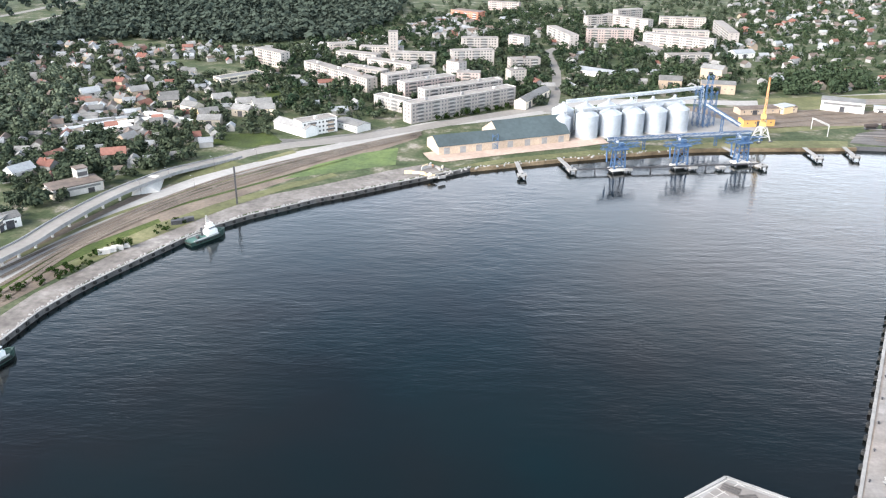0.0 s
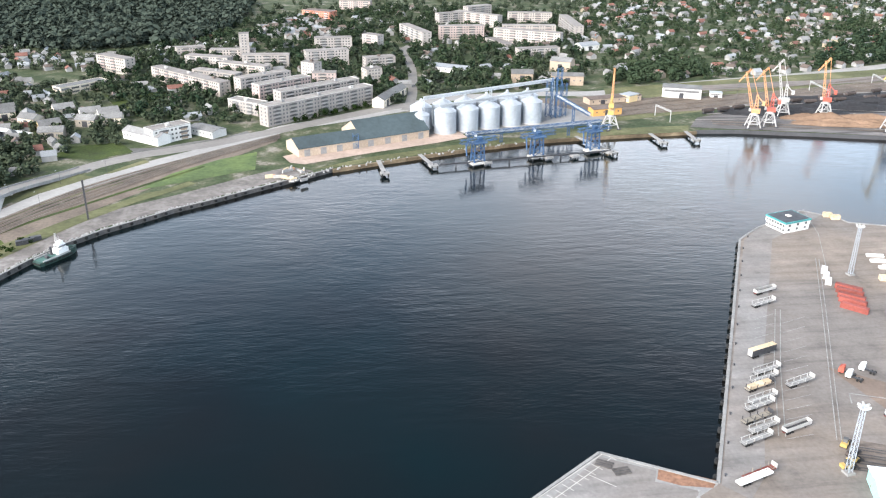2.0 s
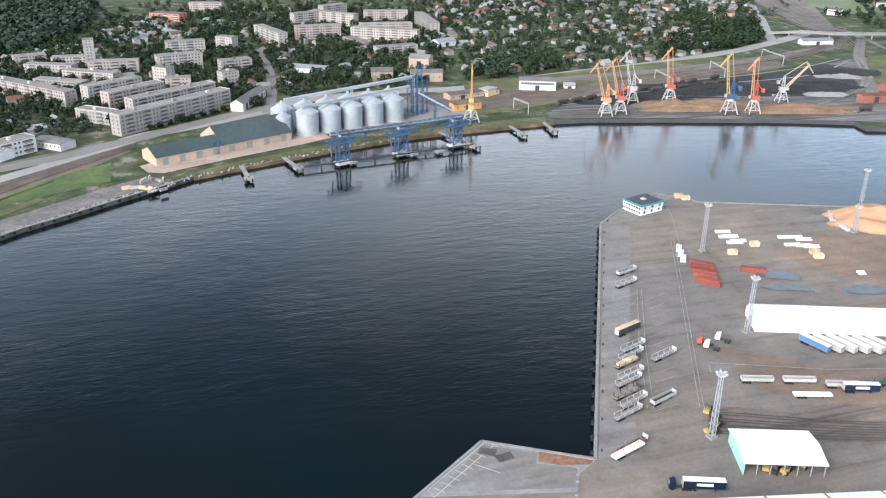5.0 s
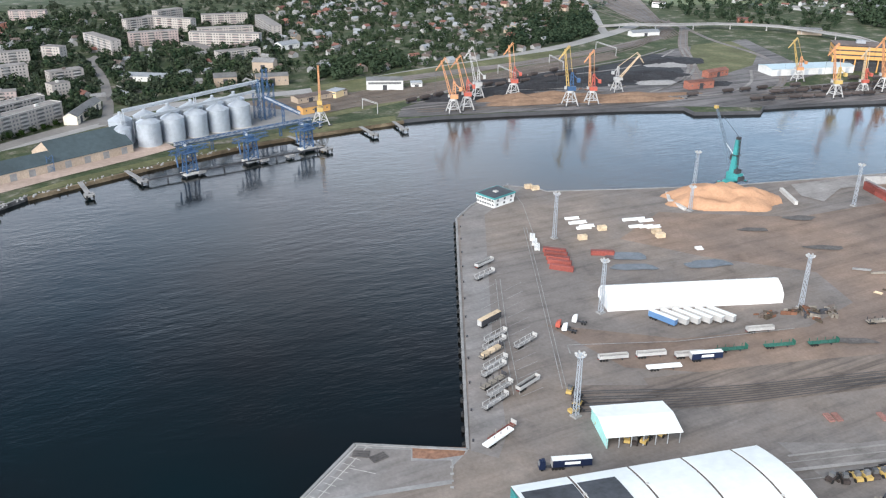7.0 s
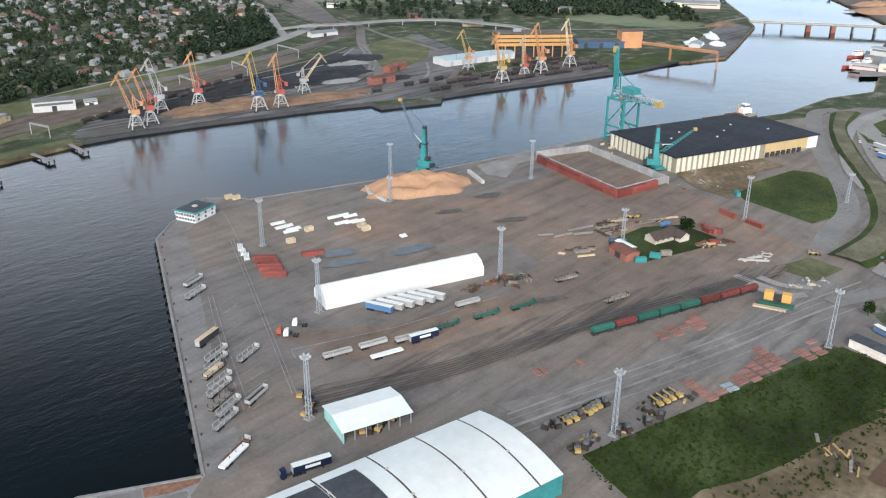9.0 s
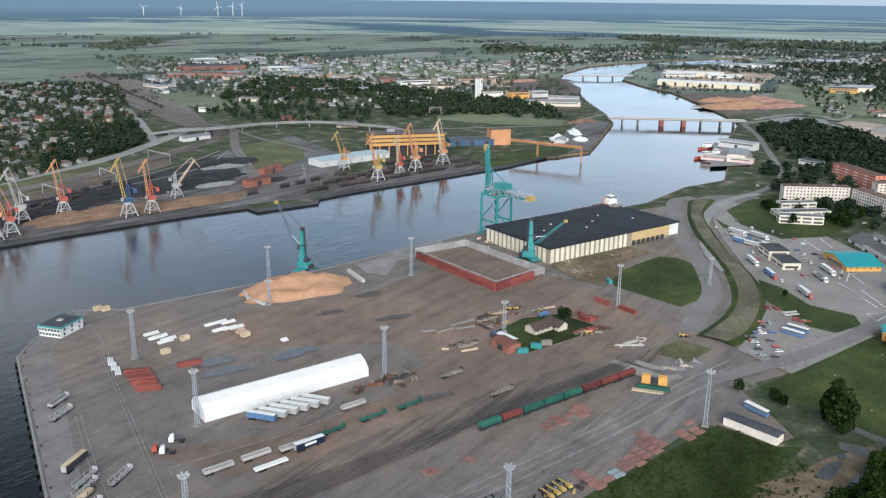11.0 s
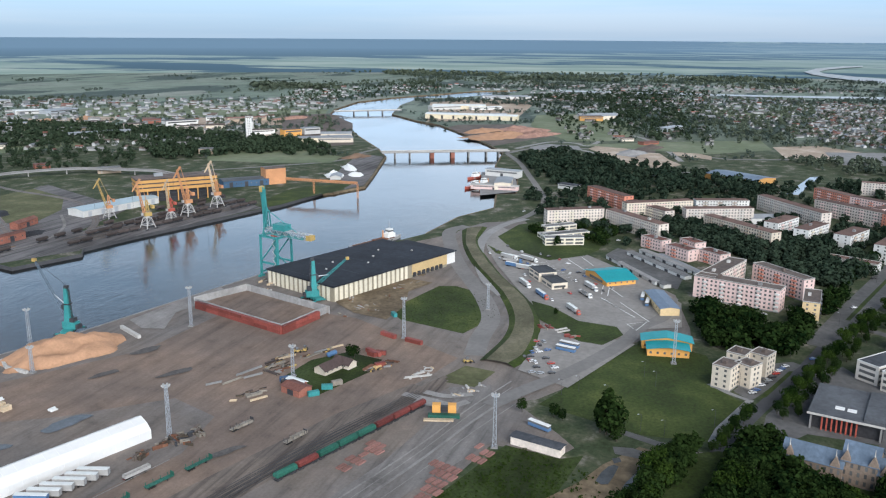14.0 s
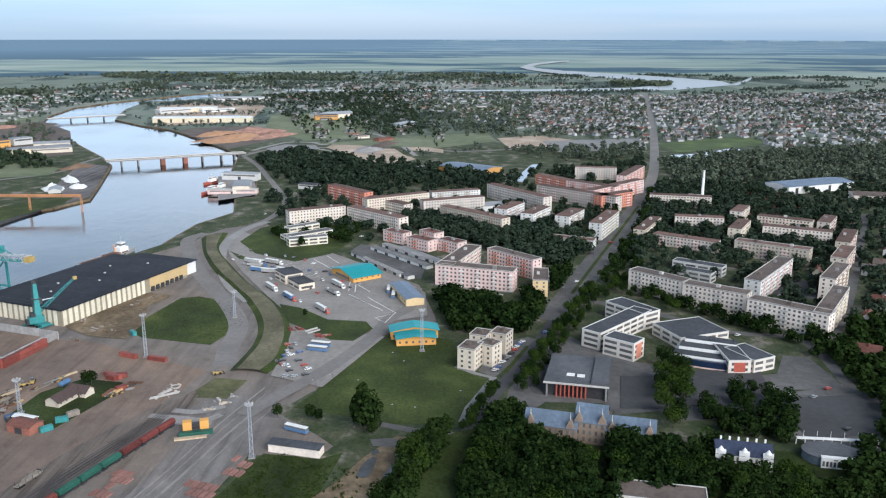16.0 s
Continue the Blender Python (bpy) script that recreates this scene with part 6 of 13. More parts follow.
def ship(x, y, rot, L, B, label, hullcol, deck="steel_teal", house=(-.1, .18), name="tugboat", cat="ship", house_h=5.0, cargo=""):
    t = thing(name, x, y, rot, label, cat, z=-2.5)
    part("hull", hull(L, B, -1.0, 2.2), hullcol, t)
    part("deck", Mesh().box(-L * .46, -B * .38, 2.25, L * .2, B * .38, 2.35), deck, t)
    a, b = house
    part("deckhouse", Mesh().box(a * L, -B * .3, 2.3, b * L, B * .3, 2.3 + house_h * .55), "white_paint", t)
    wh = part("wheelhouse", Mesh().box((a + .04) * L, -B * .24, 2.3 + house_h * .55, (b - .04) * L, B * .24, 2.3 + house_h), "white_paint", t)
    part("window_band", Mesh().box((a + .035) * L, -B * .25, 2.3 + house_h * .72, (b - .035) * L, B * .25, 2.3 + house_h * .88), "glass_dark", wh)
    part("mast", Mesh().tube(((a + b) / 2 * L, 0, 2.3 + house_h), ((a + b) / 2 * L, 0, 2.3 + house_h * 1.9), .18, .1, 6).beam(((a + b) / 2 * L, -1.5, 2.3 + house_h * 1.5), ((a + b) / 2 * L, 1.5, 2.3 + house_h * 1.5), .15), "steel_white", t)
    part("funnel", Mesh().tube((a * L - 1.5, B * .18, 2.3), (a * L - 1.5, B * .18, 2.3 + house_h * .9), .7, .6, 8), "steel_dark" if deck == "deck_green" else "steel_orange", t)
    tyre = Mesh().tube((-.8, 0, 0), (.8, 0, 0), .45, .45, 8).data("side_fender", "rubber")
    for e in (-1, 1):
        for k in range(7):
            part("side_fender", tyre, None, t, at=pose(-L * .37 + k * L * .1, e * B * .5, 1.5))
    r = Mesh().tube((-L * .52, -B * .36, 1.4), (-L * .52, B * .36, 1.4), .4, .4, 8)
    part("stern_fender", r, "rubber", t)
    if name == "tugboat":
        for e in (-1, 1):
            part("bulwark", Mesh().box(-L * .45, min(e * B * .42, e * B * .46), 2.3, L * .24, max(e * B * .42, e * B * .46), 3.1), "steel_white", t)
        part("bow_bulwark", Mesh().prism([(L * .24, -B * .42), (L * .4, -B * .27), (L * .46, 0), (L * .4, B * .27), (L * .24, B * .42), (L * .24, B * .36), (L * .37, B * .22), (L * .42, 0), (L * .37, -B * .22), (L * .24, -B * .36)], 2.3, 3.5), "ship_dark", t)
        part("winch", Mesh().tube((-L * .24, -1, 3), (-L * .24, 1, 3), .7, .7, 10).box(-L * .28, -1.2, 2.3, -L * .2, 1.2, 2.7), "steel_dark", t)
        part("upper_bridge", Mesh().box((a + .08) * L, -B * .17, 2.3 + house_h, (b - .07) * L, B * .17, 2.3 + house_h * 1.3), "white_paint", t)
        part("radar_mast", Mesh().lattice(((a + .06) * L, 0, 2.3 + house_h), ((a + .06) * L, 0, 2.3 + house_h * 2.3), .9, .14, 6, .5), "steel_white", t)
    if cargo:
        for k in range(3):
            part("hatch_cover", Mesh().box(-L * .05 + k * L * .13, -B * .35, 2.3, L * .06 + k * L * .13, B * .35, 3.4), cargo, t)
    return t


def lamp_post(x, y, rot=0, h=9.0):
    def make():
        t = thing("street_lamp", 0, 0, 0, "slim grey street lamp on a single pole", "street lamp", "street lamps")
        part("pole", Mesh().tube((0, 0, 0), (0, 0, h), .1, .06, 6), "steel_dark", t)
        part("arm", Mesh().beam((0, 0, h), (1.6, 0, h + .3), .1), "steel_dark", t)
        part("lamp_head", Mesh().box(1.3, -.18, h + .2, 2.1, .18, h + .38), "steel_galv", t)
        return t
    return again(("lamp", h), x, y, rot, make)


def turbine(x, y, z, h, blade, rot):
    t = thing("wind_turbine", x, y, rot, "white three-bladed wind turbine on the horizon", "wind turbine", "wind turbines", z=z)
    part("tower", Mesh().tube((0, 0, -4), (0, 0, h), h * .03, h * .018, 10), "white_paint", t)
    part("nacelle", Mesh().box(-h * .06, -h * .025, h - .02 * h, h * .06, h * .025, h + h * .035), "white_paint", t)
    for k in range(3):
        a = 2 * math.pi * k / 3 + .4 + x * .01
        part("blade", Mesh().beam((h * .07, 0, h), (h * .07, math.sin(a) * blade, h + math.cos(a) * blade), h * .03, h * .01), "white_paint", t)


def rails(pts, label, gauge=1.52, z=.46, sunk=False, bed="rail_bed"):
    """One railway track: bed, sleepers and two rails; sunk: flush in the paving."""
    line = smooth_line(pts, 8)
    o = line[0]
    t = tagged(new("railway_track"), label, "", "", "structure")
    t.matrix_basis = pose(o.x, o.y, 0)
    rel = [p - Vector((o.x, o.y, 0)) for p in line]
    if sunk:
        for s in (-1, 1):
            part("groove", strip_mesh(rel, s * gauge / 2, .5, z - .1), "asphalt_dark", t)
            part("rail", strip_mesh(rel, s * gauge / 2, .14, z - .07), "rail_steel", t)
        return
    part("ballast", strip_mesh(rel, 0, 3.0, z), bed, t)
    for s in (-1, 1):
        m = strip_mesh(rel, s * gauge / 2, .16, z + .22)
        part("rail", m, "rail_steel", t)
    m = Mesh()
    for a, b in zip(rel, rel[1:]):
        d = b - a
        n = max(1, int(d.length / 1.6))
        u = d.normalized()
        w = Vector((-u.y, u.x, 0)) * 1.25
        for k in range(n):
            c = a.lerp(b, k / n)
            m.add([(q.x, q.y, z + .08) for q in (c - w - u * .13, c - w + u * .13, c + w + u * .13, c + w - u * .13)], [(3, 2, 1, 0)])
    tagged(part("sleepers", m, "wood_grey", t), "", "", "", "stuff")


def line_paint(pts, w, z, label="worn white line painted on the asphalt", mat="paint_line"):
    tagged(new("painted_line", strip_mesh([Vector((*p, 0)) for p in pts], 0, w, z).data("painted_line", mat)), label, "", "", "structure")


def ore_house(x, y, rot, L, W):
    """The tall striped house over the coal tippler, on columns."""
    taken(x, y, rot, L, W, 2)
    t = thing("unloading_house", x, y, rot, "tall orange-striped unloading house above the coal quay", "industrial building")
    a, b = L / 2, W / 2
    for k in range(3):
        part("cladding_band", Mesh().box(-a, -b, 13 + k * 4.7, a, b, 13 + k * 4.7 + 3.3), "wall_yellow", t)
        part("window_band", Mesh().box(-a + .2, -b + .2, 13 + k * 4.7 + 3.3, a - .2, b - .2, 13 + k * 4.7 + 4.7), "steel_dark", t)
    part("roof", Mesh().box(-a - .5, -b - .5, 27, a + .5, b + .5, 27.7), "roof_felt", t)
    part("roof_cabin", Mesh().box(-a * .5, -2, 27.7, -a * .3, 3, 31), "roof_metal", t)
    part("base", Mesh().box(-a + 1, -b + 5, -.3, a - 1, b, 13), "steel_dark", t)
    for z in (4.5, 9):
        part("girder", Mesh().box(-a, -b + .3, z, a, -b + .9, z + .7), "steel_dark", t)
    col = Mesh().box(-.6, -.6, 0, .6, .6, 13).data("column", "wall_yellow")
    for k in range(9):
        part("column", col, None, t, at=pose(-a + .6 + k * (L - 1.2) / 8, -b + .6, 0))


def yellow_hut(x, y, rot):
    t = thing("cargo_frames", x, y, rot, "pair of orange steel frames beside green crates", "steel frame")
    for s in (-1, 1):
        part("frame", Mesh().box(s * 4 - 2.1, -1.8, 0, s * 4 + 2.1, 1.8, 5.2), "wall_orange", t)
    part("link", Mesh().box(-2.4, -1, 1.5, 2.4, 1, 4), "steel_dark", t)
    part("crate", Mesh().box(-8, -6.5, 0, 8, -3.5, 1.8), "wagon_green", t)
    part("pallet", Mesh().box(-10, -10, 0, 5, -7.5, .8), "timber_pale", t)


def signal_portal(p, q):
    p, q = Vector((*p, 0)), Vector((*q, 0))
    t = thing("signal_gantry", p.x, p.y, 0, "white steel portal over the railway tracks", "gantry", "railway portals")
    d = q - p
    part("post", Mesh().beam((0, 0, 0), (0, 0, 9), .5), "steel_white", t)
    part("post", Mesh().beam(d, d + Vector((0, 0, 9)), .5), "steel_white", t)
    part("beam", Mesh().lattice((0, 0, 9), d + Vector((0, 0, 9)), 1, .16, 8), "steel_white", t)


def fenders(pts, gap):
    """Tyres and bollards along the quay edge."""
    k = 0
    for a, b in zip(pts, pts[1:]):
        a, b = Vector((*a, 0)), Vector((*b, 0))
        d = (b - a)
        n = int(d.length / gap)
        u = d.normalized()
        s = Vector((u.y, -u.x, 0))
        for i in range(n):
            p = a.lerp(b, (i + .5) / n)
            w = p + s * 1.1

            def make():
                t = thing("quay_fender", 0, 0, 0, "black rubber fender hung on the quay wall", "fender", "quay fenders")
                part("rubber", Mesh().tube((-1, 0, -1.4), (1, 0, -1.4), .75, .75, 12), "rubber", t)
                part("chain", Mesh().beam((-.8, 0, -.8), (-.8, .6, .1), .1).beam((.8, 0, -.8), (.8, .6, .1), .1), "steel_dark", t)
                return t

            def post():
                t = thing("bollard", 0, 0, 0, "stubby dark steel mooring bollard", "bollard", "mooring bollards")
                part("stem", Mesh().tube((0, 0, 0), (0, 0, .7), .3, .25, 10), "steel_dark", t)
                part("cap", Mesh().tube((0, 0, .7), (0, 0, .95), .42, .42, 10), "steel_dark", t)
                return t
            rot = math.degrees(math.atan2(u.y, u.x))
            again("fender", w.x, w.y, rot, make)
            if i % 2:
                again("bollard", p.x - s.x * 2, p.y - s.y * 2, rot, post, .1)


def tyres(pts, gap):
    k = 0
    for a, b in zip(pts, pts[1:]):
        a, b = Vector((*a, 0)), Vector((*b, 0))
        d = b - a
        u = d.normalized()
        s = Vector((u.y, -u.x, 0))
        for i in range(int(d.length / gap)):
            p = a.lerp(b, (i + .5) * gap / d.length) + s * .95

            def make():
                t = thing("tyre_fender", 0, 0, 0, "old black tyre hung on the quay wall", "fender", "tyre fenders")
                part("tyre", Mesh().tube((-.3, 0, -.9), (.3, 0, -.9), .9, .9, 12).beam((0, 0, -.3), (0, .7, .25), .14), "rubber", t)
                return t
            again("tyre", p.x, p.y, math.degrees(math.atan2(s.y, s.x)), make)


def panel_wall(line, h, label="grey concrete panel wall round the bulk yard"):
    """A storage wall of upright concrete panels with a foot."""
    t = thing("panel_wall", line[0][0], line[0][1], 0, label, "wall")
    o = Vector((*line[0], 0))
    up = Vector((0, 0, h / 2))
    for p, q in zip(line, line[1:]):
        p, q = Vector((*p, 0)), Vector((*q, 0))
        n = max(1, int((q - p).length / 5))
        d = (q - p).normalized()
        s = Vector((-d.y, d.x, 0)) * .35
        for k in range(n):
            a, b = p.lerp(q, (k + .01) / n) - o, p.lerp(q, (k + .99) / n) - o
            part("panel", Mesh().prism([(c.x, c.y) for c in (a - s, b - s, b + s, a + s)], 0, h - (k * 7 % 3) * .08), "concrete_slab", t)


def scrap(x, y, rot, seed, mats, label, L=8.0, n=7, h=1.6):
    """A loose pile of beams, boxes and plates."""
    rng = random.Random(seed)
    t = thing("scrap_pile", x, y, rot, label, "scrap pile", "scrap and timber piles")
    for k in range(max(3, n - 2)):
        px, py, a, l = rng.uniform(-L / 2, L / 2), rng.uniform(-2.2, 2.2), rng.uniform(-.5, .5), rng.uniform(.3, 1) * L * .6
        w, z = rng.uniform(.4, 1.3), rng.uniform(.3, h)
        dx, dy = math.cos(a) * l / 2, math.sin(a) * l / 2
        nx, ny = -math.sin(a) * w / 2, math.cos(a) * w / 2
        part("beam", Mesh().prism([(px - dx - nx, py - dy - ny), (px + dx - nx, py + dy - ny), (px + dx + nx, py + dy + ny), (px - dx + nx, py - dy + ny)], .05, z), rng.choice(mats), t)


def hall(x, y, rot, L, W, h, wall, roof, label, cat="industrial hall", doors=1):
    """A flat-roofed works hall with a window band and gates."""
    if len(label.split()) < 4:
        label += " in the works district"
    taken(x, y, rot, L, W, 2)
    t = thing("works_hall", x, y, rot, label, cat, "works halls")
    a, b = L / 2, W / 2
    part("wall", Mesh().box(-a, -b, -.3, a, b, h), wall, t)
    part("roof", Mesh().box(-a - .4, -b - .4, h, a + .4, b + .4, h + .6), roof, t)
    part("window_band", Mesh().box(-a * .9, -b - .06, h * .62, a * .9, -b + .05, h * .85), "glass_dark", t)
    for k in range(doors):
        cx = -a + (k + .5) * L / doors
        part("gate", Mesh().box(cx - 2, -b - .08, 0, cx + 2, -b + .05, h * .55), "steel_dark", t)
    return t


def riprap(pts, off, width, seed, label, n=4, size=(.5, 1.1)):
    """Rough stones tipped along a shore, past counting."""
    rng = random.Random(seed)
    m = Mesh()
    for p, q in zip(pts, pts[1:]):
        p, q = Vector((*p, 0)), Vector((*q, 0))
        d = (q - p).normalized()
        s = Vector((d.y, -d.x, 0))
        for k in range(int((q - p).length * n / 4)):
            c = p.lerp(q, rng.random()) + s * (off + rng.uniform(-width, width))
            r, e = rng.uniform(*size), rng.uniform(0, 3)
            v = [(c.x + r * rng.uniform(.7, 1.2) * math.cos(e + i * 1.2566), c.y + r * rng.uniform(.7, 1.2) * math.sin(e + i * 1.2566), -.4) for i in range(5)]
            m.add(v + [(vx * .45 + c.x * .55, vy * .45 + c.y * .55, rng.uniform(.3, .8)) for vx, vy, _ in v], [(5, 6, 7, 8, 9)] + [(i, (i + 1) % 5, 5 + (i + 1) % 5, 5 + i) for i in range(5)])
    solid("boulders", m, "concrete_slab", label, "boulders", kind="stuff")


def double_chimney(x, y, rot):
    t = thing("factory_chimney", x, y, rot, "pair of tall white boiler chimneys joined by a frame", "chimney")
    for s in (-1, 1):
        part("flue", Mesh().tube((s * 3, 0, 0), (s * 3, 0, 34 + 4 * s), 1.6, 1.2, 12), "white_paint", t)
    part("link", Mesh().lattice((-3, 0, 12), (3, 0, 12), 2, .3, 3).lattice((-3, 0, 22), (3, 0, 22), 2, .3, 3), "steel_white", t)
    part("boiler_house", Mesh().box(-12, 2, -.3, 10, 16, 9), "render_grey", t)


# ---- the land, the river and the distance ----
EDGE = 4300.0


def arc(a0, a1, r=EDGE, n=60):
    return [(r * math.cos(radians(a0 + (a1 - a0) * k / n)), r * math.sin(radians(a0 + (a1 - a0) * k / n))) for k in range(n + 1)]


CUT = math.degrees(math.asin(690 / EDGE))
north_land = [(-430, -700), (-260, -200), (-212, 120), (-203, 230)] + NORTH + [(2960, 690)] + arc(CUT, 238)
south_land = SOUTH + QUAY + [(-330, -700)] + arc(242, 360 + CUT) + [(2960, 690)]


def land(name, pts, label):
    ob = sheet(name, "ground", 0.0, pts, label)
    return ob


land("ground", north_land, "town ground with gardens, grass and bare earth")
land("ground", south_land, "port and town ground with grass and earth")
water = Mesh().add([(x, y, -2.5) for x, y in arc(0, 354, EDGE + 50, 59)], [tuple(range(60))])
solid("water", water, "water", "dark calm harbour water with fine ripples", kind="structure")


def bank(name, pts, mat, label, width=1.2, z0=-9, z1=0.12, cap="concrete"):
    """A quay wall or a bank along the edge of the land, with a coping."""
    line = [Vector((x, y, 0)) for x, y in pts]
    m, c = Mesh(), Mesh()
    for a, b in zip(line, line[1:]):
        d = (b - a).normalized()
        s = Vector((-d.y, d.x, 0)) * width / 2
        m.prism([(p.x, p.y) for p in (a - s, b - s, b + s, a + s)], z0, z1)
        c.prism([(p.x, p.y) for p in (a - s * .9, b - s * .9, b + s * .9, a + s * .9)], z1 + .004, z1 + .25)
    w = solid(name, m, mat, label, kind="structure")
    if cap:
        part("coping", c, cap, w)


bank("wall_north_quay", NORTH[:16], "quay_dark", "weathered concrete quay wall with tyre fenders")
bank("bank_grain", NORTH[15:24], "soil", "low grassy earth bank along the water", 4, -6, -.1, None)
bank("wall_coal_quay", NORTH[23:36], "asphalt_dark", "dark weathered concrete quay wall", cap="asphalt_dark")
bank("bank_upper", NORTH[35:41], "soil", "low grassy river bank", 5, -6, -.1, None)
bank("bank_far", NORTH[40:], "soil", "low river bank", 6, -6, -.1, None)
bank("bank_south", SOUTH, "soil", "low grassy river bank", 4, -6, -.1, None)
bank("wall_port_quay", QUAY, "concrete", "concrete port quay wall with rubber fenders")


def distance():
    """Flat farmland and forest out to the horizon, drawn together into a rim that rises to eye level far behind the rest."""
    eye, rings = 187.5, 26
    n = 480
    me = bpy.data.meshes.new("backdrop")
    v, uv = [], []
    for i in range(rings + 1):
        t = i / rings
        r = EDGE - 30 + (4930 - EDGE + 30) * t
        low, high = eye / (EDGE - 30), .0066
        slope = low + (high - low) * t ** .9
        z = eye - slope * r - (.6 if i == 0 else 0)
        true = min(eye / max(slope - .0055, .001), 60000)
        for k in range(n):
            a = 2 * math.pi * k / n
            v.append((r * math.cos(a), r * math.sin(a), z))
            uv.append((true * math.cos(a) / 1000, true * math.sin(a) / 1000))
    f = [(i * n + k, i * n + (k + 1) % n, (i + 1) * n + (k + 1) % n, (i + 1) * n + k) for i in range(rings) for k in range(n)]
    me.from_pydata(v, [], f)
    lay = me.uv_layers.new(name="flat")
    for p in me.polygons:
        for li, vi in zip(p.loop_indices, p.vertices):
            u, w = uv[vi]
            lay.data[li].uv = (u, w)
    m, nd, l, p = material("far_land_haze", 1.0, 0, 0)
    tc = nd.new("ShaderNodeUVMap")
    tc.uv_map = "flat"
    mp = nd.new("ShaderNodeMapping")
    mp.inputs["Scale"].default_value = (.8, .45, 1)
    mp.inputs["Rotation"].default_value = (0, 0, -.5)
    l.new(tc.outputs["UV"], mp.inputs["Vector"])
    a = noise_node(nd, l, mp.outputs["Vector"], .75, 8, .6)
    b = noise_node(nd, l, mp.outputs["Vector"], 2.3, 4)
    sp = nd.new("ShaderNodeVectorMath")
    sp.operation = "LENGTH"
    l.new(tc.outputs["UV"], sp.inputs[0])
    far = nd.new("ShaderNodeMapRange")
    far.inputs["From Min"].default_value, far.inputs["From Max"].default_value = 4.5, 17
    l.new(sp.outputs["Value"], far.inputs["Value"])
    fields = ramp_node(nd, l, b, [(.35, (.17, .23, .19)), (.5, (.24, .3, .25)), (.65, (.33, .37, .31))])
    # forest tone is blue from the start, haze put into its colour
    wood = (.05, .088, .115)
    add = nd.new("ShaderNodeMath")
    add.operation = "MULTIPLY_ADD"
    rim = nd.new("ShaderNodeMapRange")
    rim.inputs["From Min"].default_value, rim.inputs["From Max"].default_value = 7.5, 14
    l.new(sp.outputs["Value"], rim.inputs["Value"])
    l.new(rim.outputs["Result"], add.inputs[0])
    # the great forest lies to the north-east, open fields and thin belts of trees to the south-east
    nor, north = nd.new("ShaderNodeSeparateXYZ"), nd.new("ShaderNodeMapRange")
    l.new(tc.outputs["UV"], nor.inputs[0])
    for k, x in (("From Min", 0), ("From Max", 5), ("To Min", .06), ("To Max", .34)):
        north.inputs[k].default_value = x
    l.new(nor.outputs["Y"], north.inputs["Value"])
    l.new(north.outputs["Result"], add.inputs[1])
    l.new(a, add.inputs[2])
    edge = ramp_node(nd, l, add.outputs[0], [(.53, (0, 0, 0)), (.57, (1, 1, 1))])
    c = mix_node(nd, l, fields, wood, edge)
    # blue distance haze mixed into the base colour, stronger farther out
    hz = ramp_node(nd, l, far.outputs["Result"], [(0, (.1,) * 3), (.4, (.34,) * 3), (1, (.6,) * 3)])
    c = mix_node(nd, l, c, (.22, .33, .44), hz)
    l.new(c, p.inputs["Base Color"])
    me.materials.append(m)
    tagged(new("backdrop", me), "fields and forest out to the horizon with blue haze painted in", "", "", "structure")


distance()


def far_river(left, right):
    """The river bend far out on the plain, its sky reflection painted as a pale colour."""
    BARE.append([q[:2] for q in left] + [q[:2] for q in right[::-1]])
    m = Mesh()
    m.add([q for pair in zip(left, right) for q in pair], [(2 * i, 2 * i + 1, 2 * i + 3, 2 * i + 2) for i in range(len(left) - 1)])
    solid("backdrop_river", m, "far_water_sheen", "far bend of the river in a painted pale sky reflection", kind="structure")




# ---- ground: yards, lawns, roads and tracks ----
sheet("yard", "yard", 0.042, [(-60.1, 124), (60.2, 213.6), (85.7, 232.6), (119.8, 212.2), (145.4, 262.9), (219.4, 409.7), (236.4, 424.3), (275.7, 448), (291.1, 434.8), (293.5, 426.6), (336.2, 410.4), (407.2, 384.3), (504.5, 361.2), (579.5, 341.3), (765.6, 241), (788.4, 240.8), (822.9, 227.3), (833.7, 207.3), (847.2, 193.1), (763.4, 148.2), (713.1, 99.3), (660.5, 50.9), (629.3, 25.8), (555.2, 11.5), (521.2, 8.7), (522.6, 40), (491.6, 54.9), (466.5, 65.3), (429.6, 72.6), (413.3, 81.8), (404, 91.8), (376, 63.8), (364.5, 54), (354.5, 59), (354.9, 91.6), (292.1, 104.5), (246.1, 116), (215, 124.9), (205.7, 99.3), (200, 30), (150, -40), (-100, -60)], "wide grey asphalt port yard with stains and worn lines")
sheet("storage_yard", "yard_brown", 0.044, [(194.5, 277.4), (203.6, 231.9), (261.7, 193.9), (359.7, 167.8), (415.3, 148.5), (454.7, 139.8), (501.5, 227.6), (504.8, 275.8), (483.1, 317.2), (403.4, 323.5), (334.4, 366.2), (286.8, 342.8), (311.3, 304.5), (350, 263.2), (337.9, 231.2), (299.2, 223.4), (239.2, 241)], "brown stained earth and asphalt of the open storage yard")
sheet("quay_strip", "yard_quay", 0.046, [(220.9, 408.1), (235.5, 422.7), (278.1, 445.4), (283.7, 439.5), (237.3, 407.9), (169.9, 282), (136.7, 213.6), (127.1, 203.4), (120.6, 211.4)], "pale concrete strip along the quay")
sheet("yard_lane", "yard_lane", 0.048, [(220.5, 167.2), (246.5, 153.8), (321.3, 133.5), (396.9, 123.3), (411.4, 131.9), (422.3, 110.3), (360.4, 91.4), (306.4, 111.1), (251.3, 131.1), (218.8, 144.6)], "pale dusty lane of the port yard")
